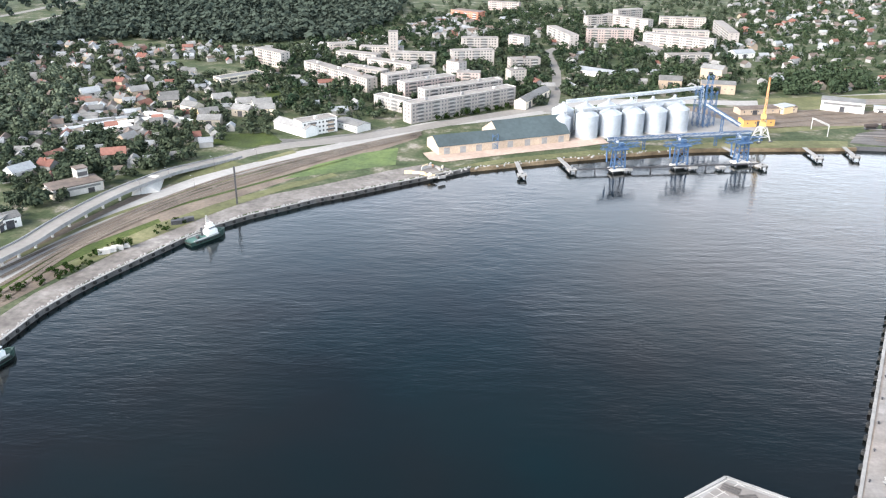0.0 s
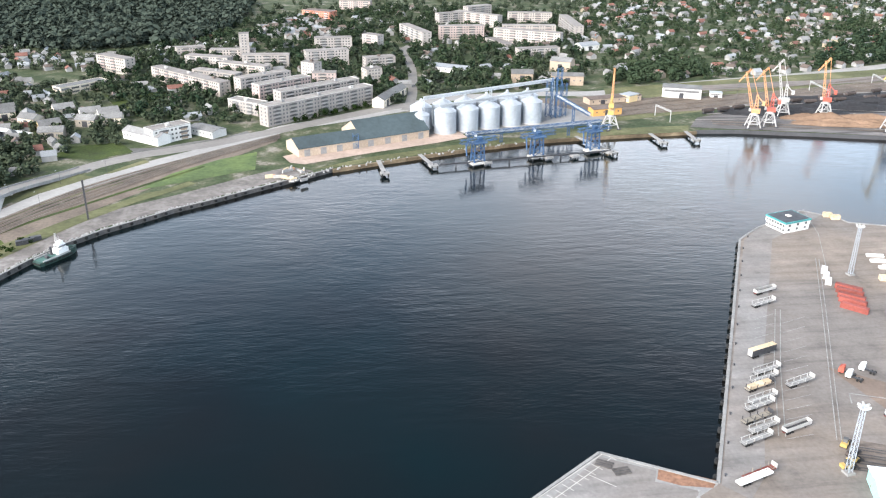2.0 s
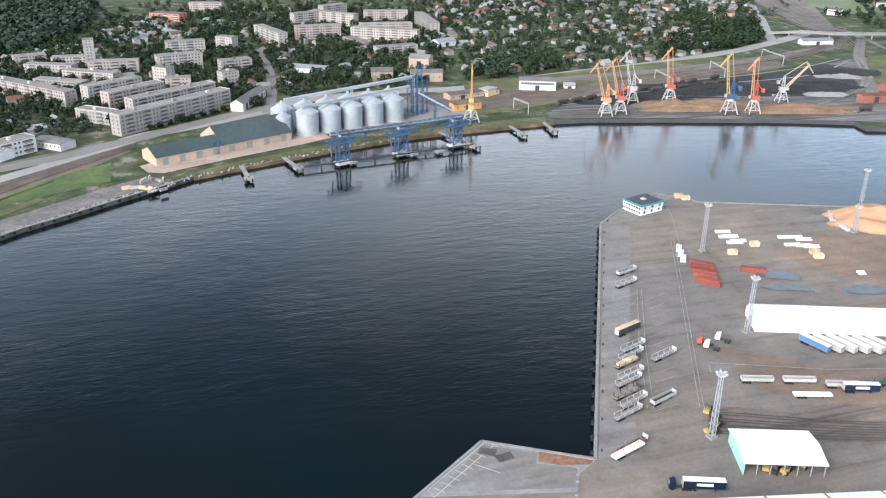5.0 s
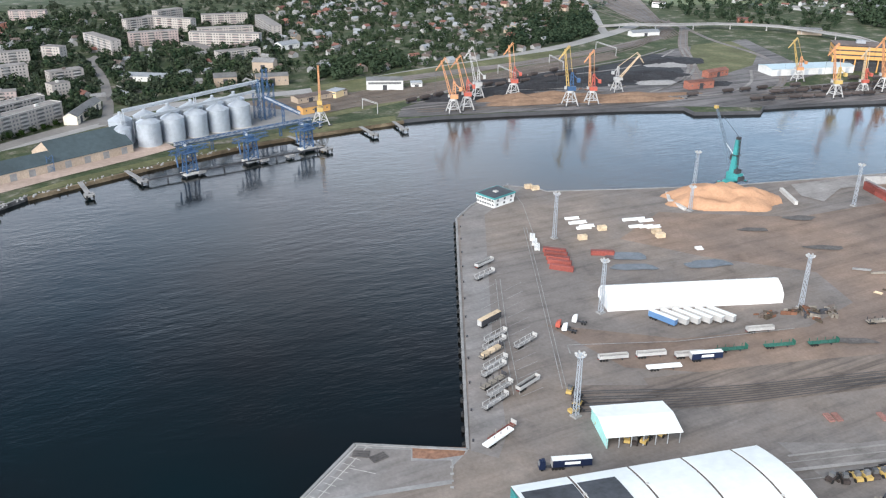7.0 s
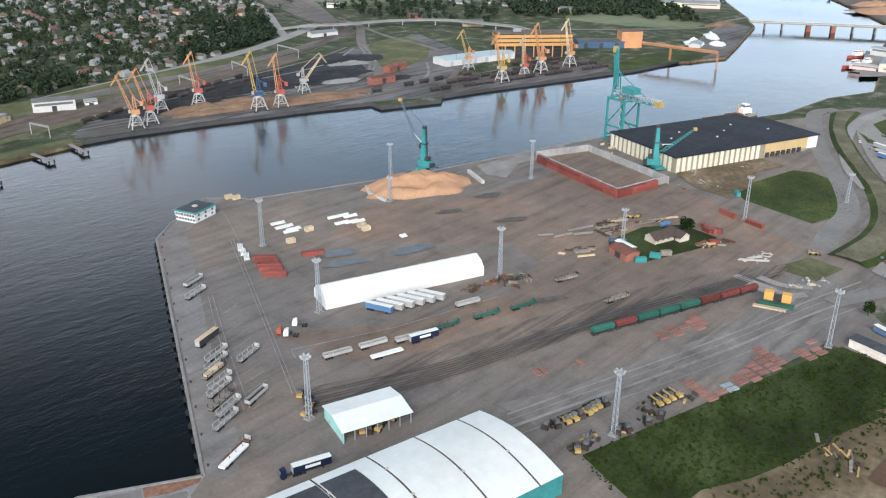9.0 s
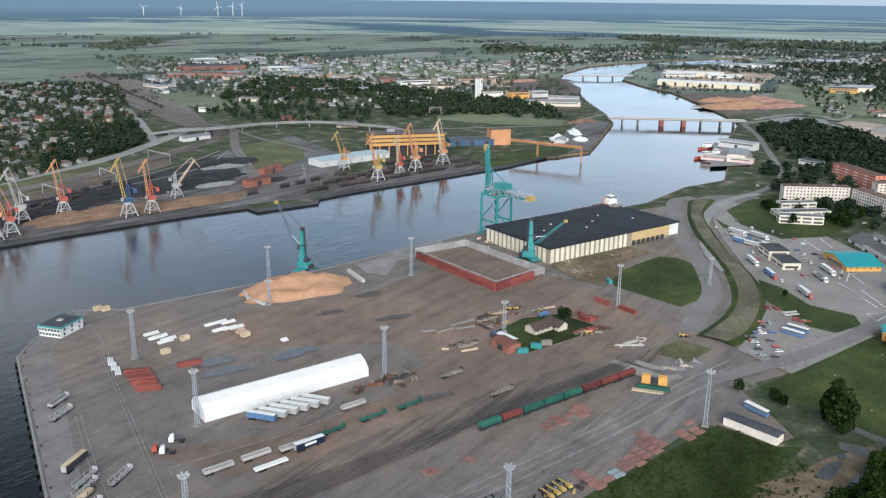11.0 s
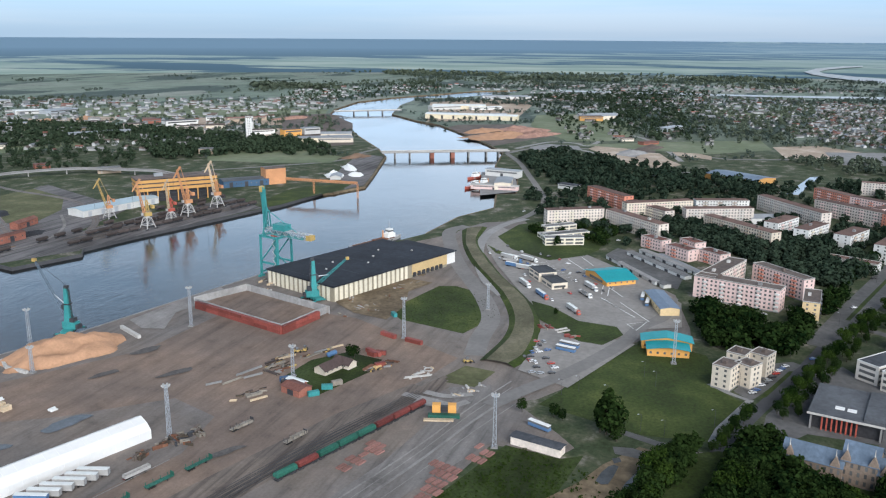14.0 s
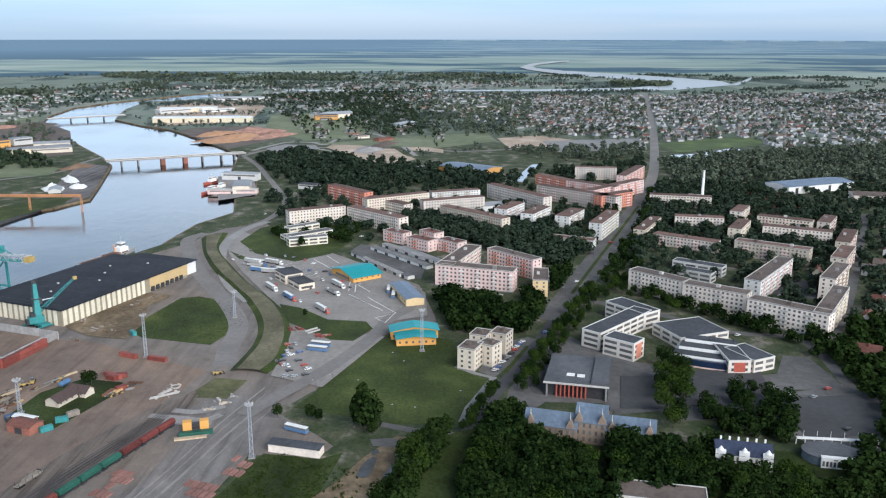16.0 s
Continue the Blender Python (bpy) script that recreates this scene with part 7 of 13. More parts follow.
sheet("pier_deck", "concrete", 0.05, [(85.6, 232), (119.5, 211.6), (111.1, 206.6), (106.4, 198.5), (56.2, 210.2)], "worn concrete deck of the short pier")
sheet("pier_worn", "yard_quay", 0.051, [(85.2, 230.5), (102, 221), (99.5, 215.5), (112, 209.5), (107.5, 200.5), (88, 205), (63, 211)], "stained middle of the pier deck")
for x, y, r in ((85.6, 226.4, -32), (90.3, 222, 8)):
    hatch_plate(x, y, r)
for k in range(9):
    line_paint([(87.4 - k * 3.1, 231.6 - k * 2.3), (90.4 - k * 3.1, 228 - k * 2.3)], .22, .058, "pale joint of the edge strip on the pier", "concrete_light")
for p in ([(88.8, 229.2), (60.8, 208.4)], [(86.6, 231.8), (57.2, 210.6)], [(78.5, 221.8), (86, 214.5)]):
    line_paint(p, .25, .058, "pale line along the edge of the pier", "concrete_light")
for k in range(12):
    p, q = (87.7 + k * .6, 231.1 - k * .25), (88 + k * .6, 231 - k * .25)
    line_paint([p, q], .5, .06, "white stripe on the pier kerb", "white_paint")
sheet("pier_rust", "rust_plate", 0.054, [(103.4, 222.6), (120.2, 213.6), (117.2, 210.2), (107.2, 212.6), (100.6, 216.6)], "rust-brown steel plates at the edge of the pier")
sheet("track_ground", "track_yard", 0.062, [(205, 222), (275.1, 203), (306.5, 193), (360.9, 175), (410, 152), (404, 136.5), (352.1, 155), (299.8, 172.5), (250, 185), (200, 207)], "dark oily ground along the sunken tracks")
road("track", "track_yard", 0.17, 3.4, [(176.4, 228.2), (233.8, 202.1), (323.7, 175), (425.5, 137.5)], "rusty railway track sunk in the yard")
road("track", "track_yard", 0.17, 3.4, [(173.4, 224.4), (230.5, 199.2), (320, 172.7), (421.2, 135.8)], "rusty railway track sunk in the yard")
road("track", "track_yard", 0.17, 3.4, [(170.4, 220.8), (227.2, 196.3), (316.5, 170.6), (417, 134.1)], "rusty railway track sunk in the yard")
road("track", "track_yard", 0.17, 3.4, [(167.4, 217.2), (224.1, 193.5), (312.9, 168.5), (412.8, 132.5)], "rusty railway track sunk in the yard")
sheet("lawn", "grass", 0.054, [(525.3, 212.9), (592, 198.8), (596.5, 186.8), (582.2, 156.7), (540.5, 137.2), (496.4, 149.8), (508.5, 197.4)], "green meadow beside the warehouse")
sheet("lawn", "grass", 0.056, [(428.1, 72.4), (457.9, 64.2), (518.3, 39.6), (512.7, 8.5), (508.8, -0.5), (472.6, -8.2), (461.9, -3.6), (441.8, -23.8), (420.5, -18.7), (391, -6.6), (387.7, 32), (398.1, 55.9), (406.3, 80.5)], "mown green lawn sloping between the roads")
sheet("field", "grass_dark", 0.058, [(215.5, 125.3), (247, 116.6), (291.3, 104.1), (338.9, 90.8), (356.6, 85.2), (351.9, 58.2), (358.4, 48.7), (312.2, 55.2), (287.7, 63.8), (261.8, 70), (243.6, 76.3), (226.3, 86), (211.3, 87.2), (206.3, 100.7)], "rough dark green meadow")
sheet("garden", "grass_dark", 0.06, [(396.6, 223.4), (422.5, 220.7), (442, 205.8), (437.1, 181.3), (418.7, 180.3), (376.7, 194.5), (377.8, 210.8)], "green garden round the low house")
sheet("verge", "grass_dry", 0.062, [(418.2, 141), (444.7, 132.1), (441.6, 113.1), (416.6, 118.2)], "small dry grass plot")


def dike(one, two, label):
    """A low grass dike between two edge lines, with steep sides and a worn crown."""
    one, two = smooth_line(one, 6), smooth_line(two, 6)
    one, two = ([Vector((*along([(q.x, q.y) for q in e], k / 60), 0)) for k in range(61)] for e in (one, two))
    m, sides = Mesh(), Mesh()
    for part_mesh, cut in ((m, ((.17, 1.9), (.5, 2.3), (.83, 1.9))), (sides, ((-.04, .03), (.17, 1.9))), (sides, ((.83, 1.9), (1.04, .03)))):
        w = len(cut)
        part_mesh.add([(*(p.lerp(q, f).xy), z + .25 * math.sin(i * .9 + f * 5) * (z > 1)) for i, (p, q) in enumerate(zip(one, two)) for f, z in cut],
                      [(w * i + j + 1, w * i + j, w * i + w + j, w * i + w + j + 1) for i in range(60) for j in range(w - 1)])
    ob = solid("dike", m, "dike_grass", label, kind="structure", smooth=True)
    part("dike_side", sides, "grass", ob, "darker green side of the dike")


dike([(779.2, 238.1), (720, 218.7), (665.6, 194.4), (621.4, 169), (579.8, 146), (535, 128.3), (498, 122.6), (455, 126)], [(800, 220), (740.5, 211.4), (690.4, 189.4), (630.8, 158.3), (588.2, 130.7), (550.5, 113.3), (508.5, 102.8), (470.2, 100.3), (451.1, 105.2)], "curved dry grass dike between the yard and the lorry park")
sheet("verge", "grass", 0.446, [(578.6, 123.4), (571, 107.4), (545.7, 83.9), (542, 57.5), (527.5, 51.5), (504.5, 61.6), (506.4, 76.5), (527.8, 97.9), (542.2, 111.3)], "grass strip beside the parking area")
sheet("lawn", "grass", 0.448, [(764.8, 198.7), (822.7, 192.4), (850, 170), (840, 120), (800, 100), (745, 100), (722, 108), (694.7, 134.4), (721.9, 174.2)], "green lawn by the flats")
sheet("soil_heap", "soil", 0.07, [(352.8, 39.3), (375.6, 25.5), (373.9, 19.4), (333.9, 22.5), (315.5, 23.5), (314.8, 58.5), (333.4, 47)], "bare brown earth with puddles")
sheet("soil_heap", "soil", 0.072, [(312.2, 55.2), (287.7, 63.8), (261.8, 70), (243.6, 76.3), (226.3, 86), (211.3, 87.2), (229.9, 57.5), (262.3, 33.8), (316.2, 39.2)], "bare brown earth beside the meadow")
road("avenue", "asphalt_dark", 0.074, 7, [(311.4, 12.7), (331.9, 5.2), (355.8, -1.9), (401.7, -15.9), (449.2, -33), (503.9, -53.7), (557.1, -71.9)], "grey tree-lined asphalt avenue")
road("avenue", "asphalt", 0.076, 22, [(547.5, -68.9), (609.9, -89.1), (690.4, -117.2), (805.2, -157.6), (945.6, -206.7), (1074.6, -245.8)], "wide avenue with a grass median")
road("avenue", "road_grey", 0.078, 14, [(1066.4, -244), (1215.2, -283.2), (1467.9, -339.8), (1789.6, -407.3), (2284.7, -505.2), (2840.6, -609.6)], "straight avenue leading out of town")
road("median", "grass", 0.08, 3, [(609.9, -89.1), (690.4, -117.2), (805.2, -157.6), (945.6, -206.7)], "grass median of the avenue")
road("street", "asphalt", 0.082, 7, [(596.1, -96.8), (576.8, -120), (558.8, -147.6), (527.6, -180.5), (517.8, -217), (491.2, -224.1), (443.7, -220.3), (388, -214.6)], "quiet street past the school")
road("street", "asphalt", 0.084, 7, [(905.1, -440.6), (733.8, -357.3), (587, -283.1), (496.1, -233)], "street between blocks of flats")
road("street", "road_grey", 0.086, 8, [(740.6, 207.8), (784.3, 215.9), (828.5, 206), (874.8, 193.3), (945.2, 192.4), (1022.9, 214.8), (1127.1, 251.5), (1242.7, 293.5), (1337.3, 337.9)], "curved road along the river to the bridge")
road("street", "asphalt", 0.088, 5, [(388.2, 34.3), (382.9, 20.5), (377.8, 5.2), (377.4, -3)], "narrow lane")
road("street", "road_grey", 0.09, 9, [(1337.3, 337.9), (1412.7, 309.2), (1436.5, 237.4), (1470.3, 105.7), (1400.1, 7.2), (1424.1, -91.9)], "road from the bridge into town")
road("street", "asphalt", 0.092, 5, [(425.6, -87.7), (373, -71.8), (335.8, -64.7), (313, -64.6)], "lane through the park")
sheet("school_yard", "asphalt", 0.094, [(398, -28.1), (431.9, -32), (473.5, -49.3), (510.3, -66.7), (516.7, -76.5), (500.6, -85), (474.8, -107.9), (462.3, -136.3), (451.9, -157.5), (457.6, -188), (435.2, -184.5), (427.4, -166.5), (398, -152.3), (395.4, -119.1), (399.8, -113.1), (406.3, -107.5), (401.2, -84.8), (414.8, -84.3), (416.2, -50.4), (400.2, -38.8)], "paved grey ground between the school and the theatre")
sheet("car_park", "asphalt", 0.096, [(485.9, -200), (484.4, -214.6), (455.7, -216), (414.2, -216.1), (367.4, -210.5), (364.4, -199.9), (407.1, -204.3), (435.5, -198.4), (435.2, -184.5), (457.5, -186.4)], "grey car park beside the square")
sheet("car_park", "asphalt_dark", 0.098, [(659.2, -245.3), (644.2, -286.3), (600, -266.3), (602.3, -248.7), (620.3, -230)], "dark courtyard car park behind the flats")
sheet("school_yard", "asphalt", 0.1, [(456.4, -136.4), (455.3, -161.7), (399.3, -149.9), (412.1, -123.4)], "grey asphalt school yard")
sheet("square", "asphalt", 0.102, [(427.3, -165), (435.5, -198.4), (407.1, -204.3), (370.1, -203.9), (372.2, -170.4), (386.9, -162.4)], "grey open square")
sheet("school_yard", "asphalt_dark", 0.104, [(445, -97.3), (441.4, -113.8), (408.4, -107.9), (418.5, -90.9)], "dark asphalt sports court")
sheet("forecourt", "asphalt", 0.106, [(431.9, -32), (487.4, -55.6), (512.5, -75.9), (502.6, -85.2), (424.8, -51.3), (400, -30.2)], "paved forecourt")
sheet("car_park", "asphalt", 0.108, [(458.8, -15.9), (506.5, -34.4), (515.1, -49.2), (511, -53.6), (454.9, -28.4), (447.4, -24.6)], "car park beside the flats")
sheet("verge", "grass", 0.11, [(452.4, -29.3), (460, -31.3), (498.8, -46.2), (499.8, -48.4), (492, -46.4), (455.8, -32.7)], "grass strip between car park and avenue")
sheet("footpath", "concrete", 0.112, [(449, -22.7), (449.1, -26.6), (413.2, -13.2), (392.3, -8.3), (391.6, -4.7), (408.3, -7.9)], "pale footpath beside the avenue")
sheet("footpath", "concrete", 0.114, [(463.6, -1.9), (465.4, -4.2), (455.4, -15.5), (449.8, -24.1), (447.4, -22.7), (453.7, -12.3)], "pale footpath before the flats")
sheet("footpath", "asphalt", 0.116, [(371.8, 37.4), (373.2, 28.1), (369.9, 19.2), (363.6, 21.5), (364.9, 35.4)], "grey paved patch beside the bare earth")
sheet("car_park", "asphalt", 0.118, [(733.1, 92), (760.6, 85), (715, 20.9), (644.8, 25.2), (668.8, 56.2)], "garage and parking area")
sheet("stadium", "grass_bright", 0.12, [(1007.3, -340.2), (1001.6, -398.3), (940.5, -387.9), (926.4, -326.9)], "green football pitch")
sheet("stadium_track", "rust", 0.122, [(1057, -349), (1046.7, -408.3), (918.8, -391.8), (895.8, -304.8)], "red running track")
sheet("sand_lot", "sand", 0.124, [(1441, 222), (1490, 216), (1522, 190), (1428, 140), (1428, 104), (1355, 83), (1308, 62), (1254, 89), (1282, 130), (1365, 175)], "bare sandy building ground")
sheet("sand_lot", "concrete", 0.127, [(1425, 169), (1460, 155), (1414, 128), (1366, 136), (1375, 159)], "pale ring of tipped sand on the building ground")
sheet("sand_lot", "brownish_mud", 0.129, [(1503, 152), (1579, 149), (1578, 121), (1430, 111), (1428, 140)], "reddish dug-up building ground")
sheet("sand_lot", "concrete", 0.131, [(1429, 321), (1480, 300), (1472, 245), (1420, 228), (1404, 279), (1386, 307)], "pale paved ground beside the bridge road")
sheet("sand_lot", "sand", 0.133, [(1458, 92), (1464, 58), (1421, 22), (1378, 21), (1401, 54), (1410, 85)], "narrow strip of bare sand")
for p in ([(1400, 338), (1469, 318), (1512, 298), (1509, 256), (1483, 227), (1652, 225), (1830, 290), (2004, 346)], [(1420, 228), (1355, 181), (1252, 130), (1240, 91), (1235, 45), (1227, 16)], [(1678, 185), (1620, 145), (1500, 103), (1345, 64)]):
    road("street", "road_pale", 0.135, 9, p, "pale road past the building ground")
sheet("sand_lot", "sand", 0.126, [(1582.3, -75), (1629.8, -152.4), (1543.9, -226.4), (1451, -271), (1447.4, -146), (1445.8, -88.3)], "bare sandy lot")
sheet("meadow", "grass_bright", 0.128, [(1507, -355.4), (1613.3, -522.1), (1571.3, -586.2), (1488.4, -522.3), (1396.8, -362.8)], "bright green meadow")
sheet("pond", "water", 0.13, [(1362.8, -340.9), (1384.2, -396.1), (1456.8, -473.4), (1413.9, -478.6), (1302.1, -399.5), (1300.9, -356.2)], "small pond")
sheet("canal", "water", 0.132, [(1104.2, -73), (1104.6, -87.9), (1265.4, -124.6), (1253.8, -111.1)], "straight narrow canal")
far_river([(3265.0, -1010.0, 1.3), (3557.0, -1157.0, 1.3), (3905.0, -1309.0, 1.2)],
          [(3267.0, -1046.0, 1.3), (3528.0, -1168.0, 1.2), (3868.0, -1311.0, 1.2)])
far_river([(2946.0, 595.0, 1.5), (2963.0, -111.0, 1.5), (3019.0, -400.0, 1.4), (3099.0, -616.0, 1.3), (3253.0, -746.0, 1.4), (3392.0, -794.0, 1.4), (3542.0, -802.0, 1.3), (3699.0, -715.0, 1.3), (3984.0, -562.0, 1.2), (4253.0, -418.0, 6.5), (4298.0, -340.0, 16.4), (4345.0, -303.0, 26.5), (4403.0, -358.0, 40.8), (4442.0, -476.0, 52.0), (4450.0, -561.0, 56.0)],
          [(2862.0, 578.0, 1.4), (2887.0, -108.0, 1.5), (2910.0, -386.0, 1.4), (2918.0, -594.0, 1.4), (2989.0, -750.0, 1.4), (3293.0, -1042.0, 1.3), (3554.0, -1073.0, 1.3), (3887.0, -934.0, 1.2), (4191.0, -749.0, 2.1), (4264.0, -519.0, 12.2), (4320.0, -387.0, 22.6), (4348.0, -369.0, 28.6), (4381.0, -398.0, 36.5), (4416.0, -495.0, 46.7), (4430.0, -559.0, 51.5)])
sheet("log_yard", "brownish_mud", 0.134, [(1671, 550), (1730, 546), (1784, 441), (1670, 336), (1590, 319), (1420, 381)], "brown yard of the timber port")
sheet("quay_road", "gravel_grey", 0.136, [(-200.8, 310.3), (-190.6, 361.7), (-160.7, 426), (-133, 465.1), (-78.7, 507.4), (-15.7, 555.2), (-31.9, 566.9), (-54.2, 552.9), (-101.7, 514.8), (-139.2, 489.2), (-165.8, 451.3), (-188.6, 401.2), (-207.3, 353.5), (-211.5, 330.4)], "pale dusty quay road")
sheet("rail_bed", "rail_bed", 0.138, [(-223.3, 352.6), (-212.8, 415.1), (-185, 478.5), (-150.2, 532.5), (-98.7, 589.8), (-43, 644.6), (-44.2, 630.2), (-94.6, 563.1), (-130.6, 513.1), (-161.6, 470.1), (-191.6, 408.6), (-215.7, 338.4)], "brown gravel railway bed")
sheet("rail_bed", "rail_bed", 0.14, [(-236.5, 377.4), (-218, 426.9), (-196.9, 472.8), (-158.3, 534.4), (-99.2, 592.6), (-43, 644.6), (-45, 654.4), (-124.5, 595.2), (-185.3, 523.4), (-212.7, 486.9), (-237.1, 413.7), (-240, 384)], "brown gravel railway bed")
road("road", "road_pale", 0.142, 17, [(-235.5, 355), (-229.6, 386.7), (-218.5, 423.6), (-199.6, 477.6), (-174.2, 528.7), (-151.7, 552), (-124.1, 582.6), (-93.5, 610.3), (-62.5, 640.2), (-37.7, 668.5), (3.2, 688.9), (66.5, 725.4)], "pale main road beside the railway")
road("road", "road_pale", 0.144, 18, [(72, 739), (110.2, 756), (175.6, 764), (248, 762), (316, 782), (372.6, 798), (488, 824), (608.5, 862), (669.3, 890), (718, 914), (807.8, 966)], "pale main road behind the coal terminal")
road("road", "road_grey", 0.143, 15, [(-172, 571), (-163.4, 584.4), (-139.3, 604), (-119.4, 613.2), (-87.7, 630.6), (-63.2, 648.3), (-37.5, 665.1), (3.2, 696), (42.1, 722), (72.7, 738)], "grey main road before the school")
road("street", "road_grey", 0.145, 9, [(61, 715.4), (69, 756.6), (76.9, 826.5), (82.2, 909.1), (80.1, 989.9), (91.3, 1025)], "street climbing between the northern flats")
sheet("forecourt", "asphalt", 0.141, [(-141.9, 598.5), (-118.9, 610.2), (-83.9, 635.6), (-63.4, 649.9), (-69, 661.4), (-84.9, 643.6), (-105.7, 636), (-128.7, 622), (-150, 622)], "grey forecourt of the school")
sheet("verge", "grass_dry", 0.146, [(-212.4, 517.2), (-209.4, 538.5), (-190.5, 550), (-172, 566), (-159.1, 557.3), (-182.1, 530.7), (-204.2, 504.1)], "yellowish grass island beside the overpass")
sheet("verge", "grass_dry", 0.147, [(-155.1, 562), (-148.4, 573), (-133, 593), (-129, 586.6), (-148.9, 565)], "yellowish grass island in the road junction")
sheet("verge", "grass_bright", 0.148, [(-126.3, 526.9), (-105.8, 537.6), (-55.2, 562.9), (-56.9, 603.8), (-82.1, 588), (-109.8, 559.6)], "bright green strip beside the quay")
sheet("verge", "grass_dry", 0.15, [(-15.9, 560.2), (-2.3, 562.3), (64, 587.4), (171.2, 618), (276.9, 624.6), (284.1, 643.1), (197.2, 637.7), (108.1, 614.1), (23.6, 583.6)], "dry grass along the water")
sheet("apron", "sand", 0.152, [(-30.3, 574.9), (70.3, 611.7), (96.7, 639.1), (68, 632.6), (-25.1, 591.5)], "pinkish concrete apron of the grain store")
sheet("grain_yard", "concrete", 0.154, [(67.7, 629.5), (180.1, 655.6), (260.5, 674), (279.3, 729.6), (201.3, 744.4), (87, 736.8)], "concrete yard round the silos")
sheet("coal_yard", "coal_yard", 0.156, [(283.1, 637.1), (376.5, 612.7), (528.4, 563.4), (586.9, 530.7), (691.5, 634.4), (715.3, 779.1), (600.1, 749.1), (475.2, 716.6), (342.8, 685), (300.8, 665.7)], "dark coal yard with pale tracks")
sheet("coal_yard", "coal_yard", 0.158, [(534, 566.3), (592.3, 532.5), (808.6, 479.4), (847.8, 537.6), (744.2, 572.2), (630.1, 584.5), (573.2, 623.9)], "dark quay yard of the coal terminal")
sheet("coal_yard", "coal_yard", 0.16, [(545.9, 652.2), (563.4, 597.3), (648.3, 585.5), (752.1, 610.9), (843.3, 804), (706.4, 787.9), (618.7, 747.3)], "dark coal yard")
sheet("lawn", "grass_dry", 0.162, [(708, 757), (750, 800), (815, 800), (783, 725), (724, 675), (657, 651), (651, 685)], "green plot inside the terminal")
sheet("coal_ground", "coal", 0.163, [(390, 733), (437, 750), (498, 748), (564, 742), (618, 752), (670, 775), (680, 747), (624, 672), (574, 640), (528, 656), (439, 668), (387, 674)], "black coal dust on the ground")
sheet("grass_slope", "grass_dry", 0.164, [(255.1, 778.7), (417.9, 812.7), (575.9, 840.4), (619.6, 774.9), (455.1, 736.5), (309.1, 684.6), (225.9, 659.6)], "dry grass beside the tracks")
sheet("coal_pier", "coal_yard", 0.166, [(946.3, 443.2), (977.1, 431.7), (1061.4, 455.4), (1227.4, 507.8), (1247.8, 558.6), (1072.1, 511.8)], "dark pier for bulk cargo")
sheet("rail_fan", "rail_yard", 0.168, [(1298, 1916), (1237, 1698), (1132, 1445), (971, 1170), (851, 977), (812, 972), (840, 1062), (904, 1217), (966, 1365), (1053, 1560), (1170, 1850)], "wide brown fan of railway tracks")
for k in range(7):
    f = k / 6
    road("rail_line", "rail_steel", 0.3, 1.3, [(1280 - 90 * f, 1900 - 60 * f), (1215 - 180 * f, 1680 - 150 * f), (1110 - 160 * f, 1430 - 90 * f), (960 - 70 * f, 1165 + 20 * f), (845 - 22 * f, 978)], "dark rails in the railway yard", keep=False)
for w, p in ((20, [(833, 985), (816, 930), (785, 893), (736, 857), (662, 829), (579, 806), (495, 788), (423, 782), (330, 770)]), (12, [(848, 985), (842, 923), (790, 860), (731, 793), (640, 673), (594, 613)]), (7, [(842, 923), (800, 820), (770, 700), (700, 610), (640, 570)])):
    line = road("rail_bed", "rail_yard", 0.17 + w * .001, w, p, "brown bed of tracks curving into the terminal", keep=False)
    for k in range(max(2, w // 5)):
        off = (k + .5) * w / max(2, w // 5) - w / 2
        tagged(new("rail_line", strip_mesh(line, off, .9, .2 + w * .001).data("rail_line", "rail_steel")), "dark rails curving into the terminal", "", "", "structure")
road("road", "road_pale", 0.176, 12, [(883, 1220), (817, 1097), (738, 970), (700, 905)], "pale road beside the railway yard", keep=False)
road("road", "road_grey", 0.17, 8, [(1665.2, 2448.7), (1455.3, 2005.4), (1190.8, 1503.4), (1033.4, 1220.3)], "road beside the railway yard")
road("road", "road_grey", 0.172, 8, [(1008.1, 690), (1075, 625.7), (1160.2, 556.4), (1247.8, 558.6), (1316.4, 553.5)], "road to the bridge")
road("road", "road_grey", 0.174, 7, [(1871.8, 1276.9), (1514.8, 1030.6), (1308.2, 882.6)], "straight country road")
for x, y in (([(192.1, 256.6), (236.5, 238.4), (291.6, 224.3)], 0.5), ([(192.1, 256.6), (189.2, 250)], 0.5), ([(246.5, 378.8), (218.5, 322.9), (171, 229.1)], 0.3), ([(248, 378.3), (220.1, 322.4), (172.5, 228.6)], 0.3), ([(197.6, 326.6), (172.9, 279), (151.7, 233.8)], 0.3), ([(199.7, 325.9), (175.2, 278.2), (153.9, 233)], 0.3), ([(183.8, 318.3), (194.6, 322.4)], 0.22), ([(194.5, 313.4), (207.1, 318.1)], 0.22), ([(179.6, 309.9), (190.2, 313.6)], 0.22), ([(190.3, 305), (202.7, 309.4)], 0.22), ([(175.5, 301.8), (186, 305.3)], 0.22), ([(186.2, 297), (198.5, 301)], 0.22), ([(171.6, 294), (181.9, 297.3)], 0.22), ([(182.4, 289.2), (194.5, 293)], 0.22)):
    line_paint(x, y, 0.75)
line_paint([(167.9, 286.6), (178.1, 289.6)], 0.22, .75)
line_paint([(178.6, 281.8), (190.7, 285.3)], 0.22, .75)
line_paint([(164.3, 279.4), (174.3, 282.2)], 0.22, .75)
line_paint([(175.1, 274.7), (187, 277.9)], 0.22, .75)
line_paint([(160.8, 272.5), (170.8, 275.1)], 0.22, .75)
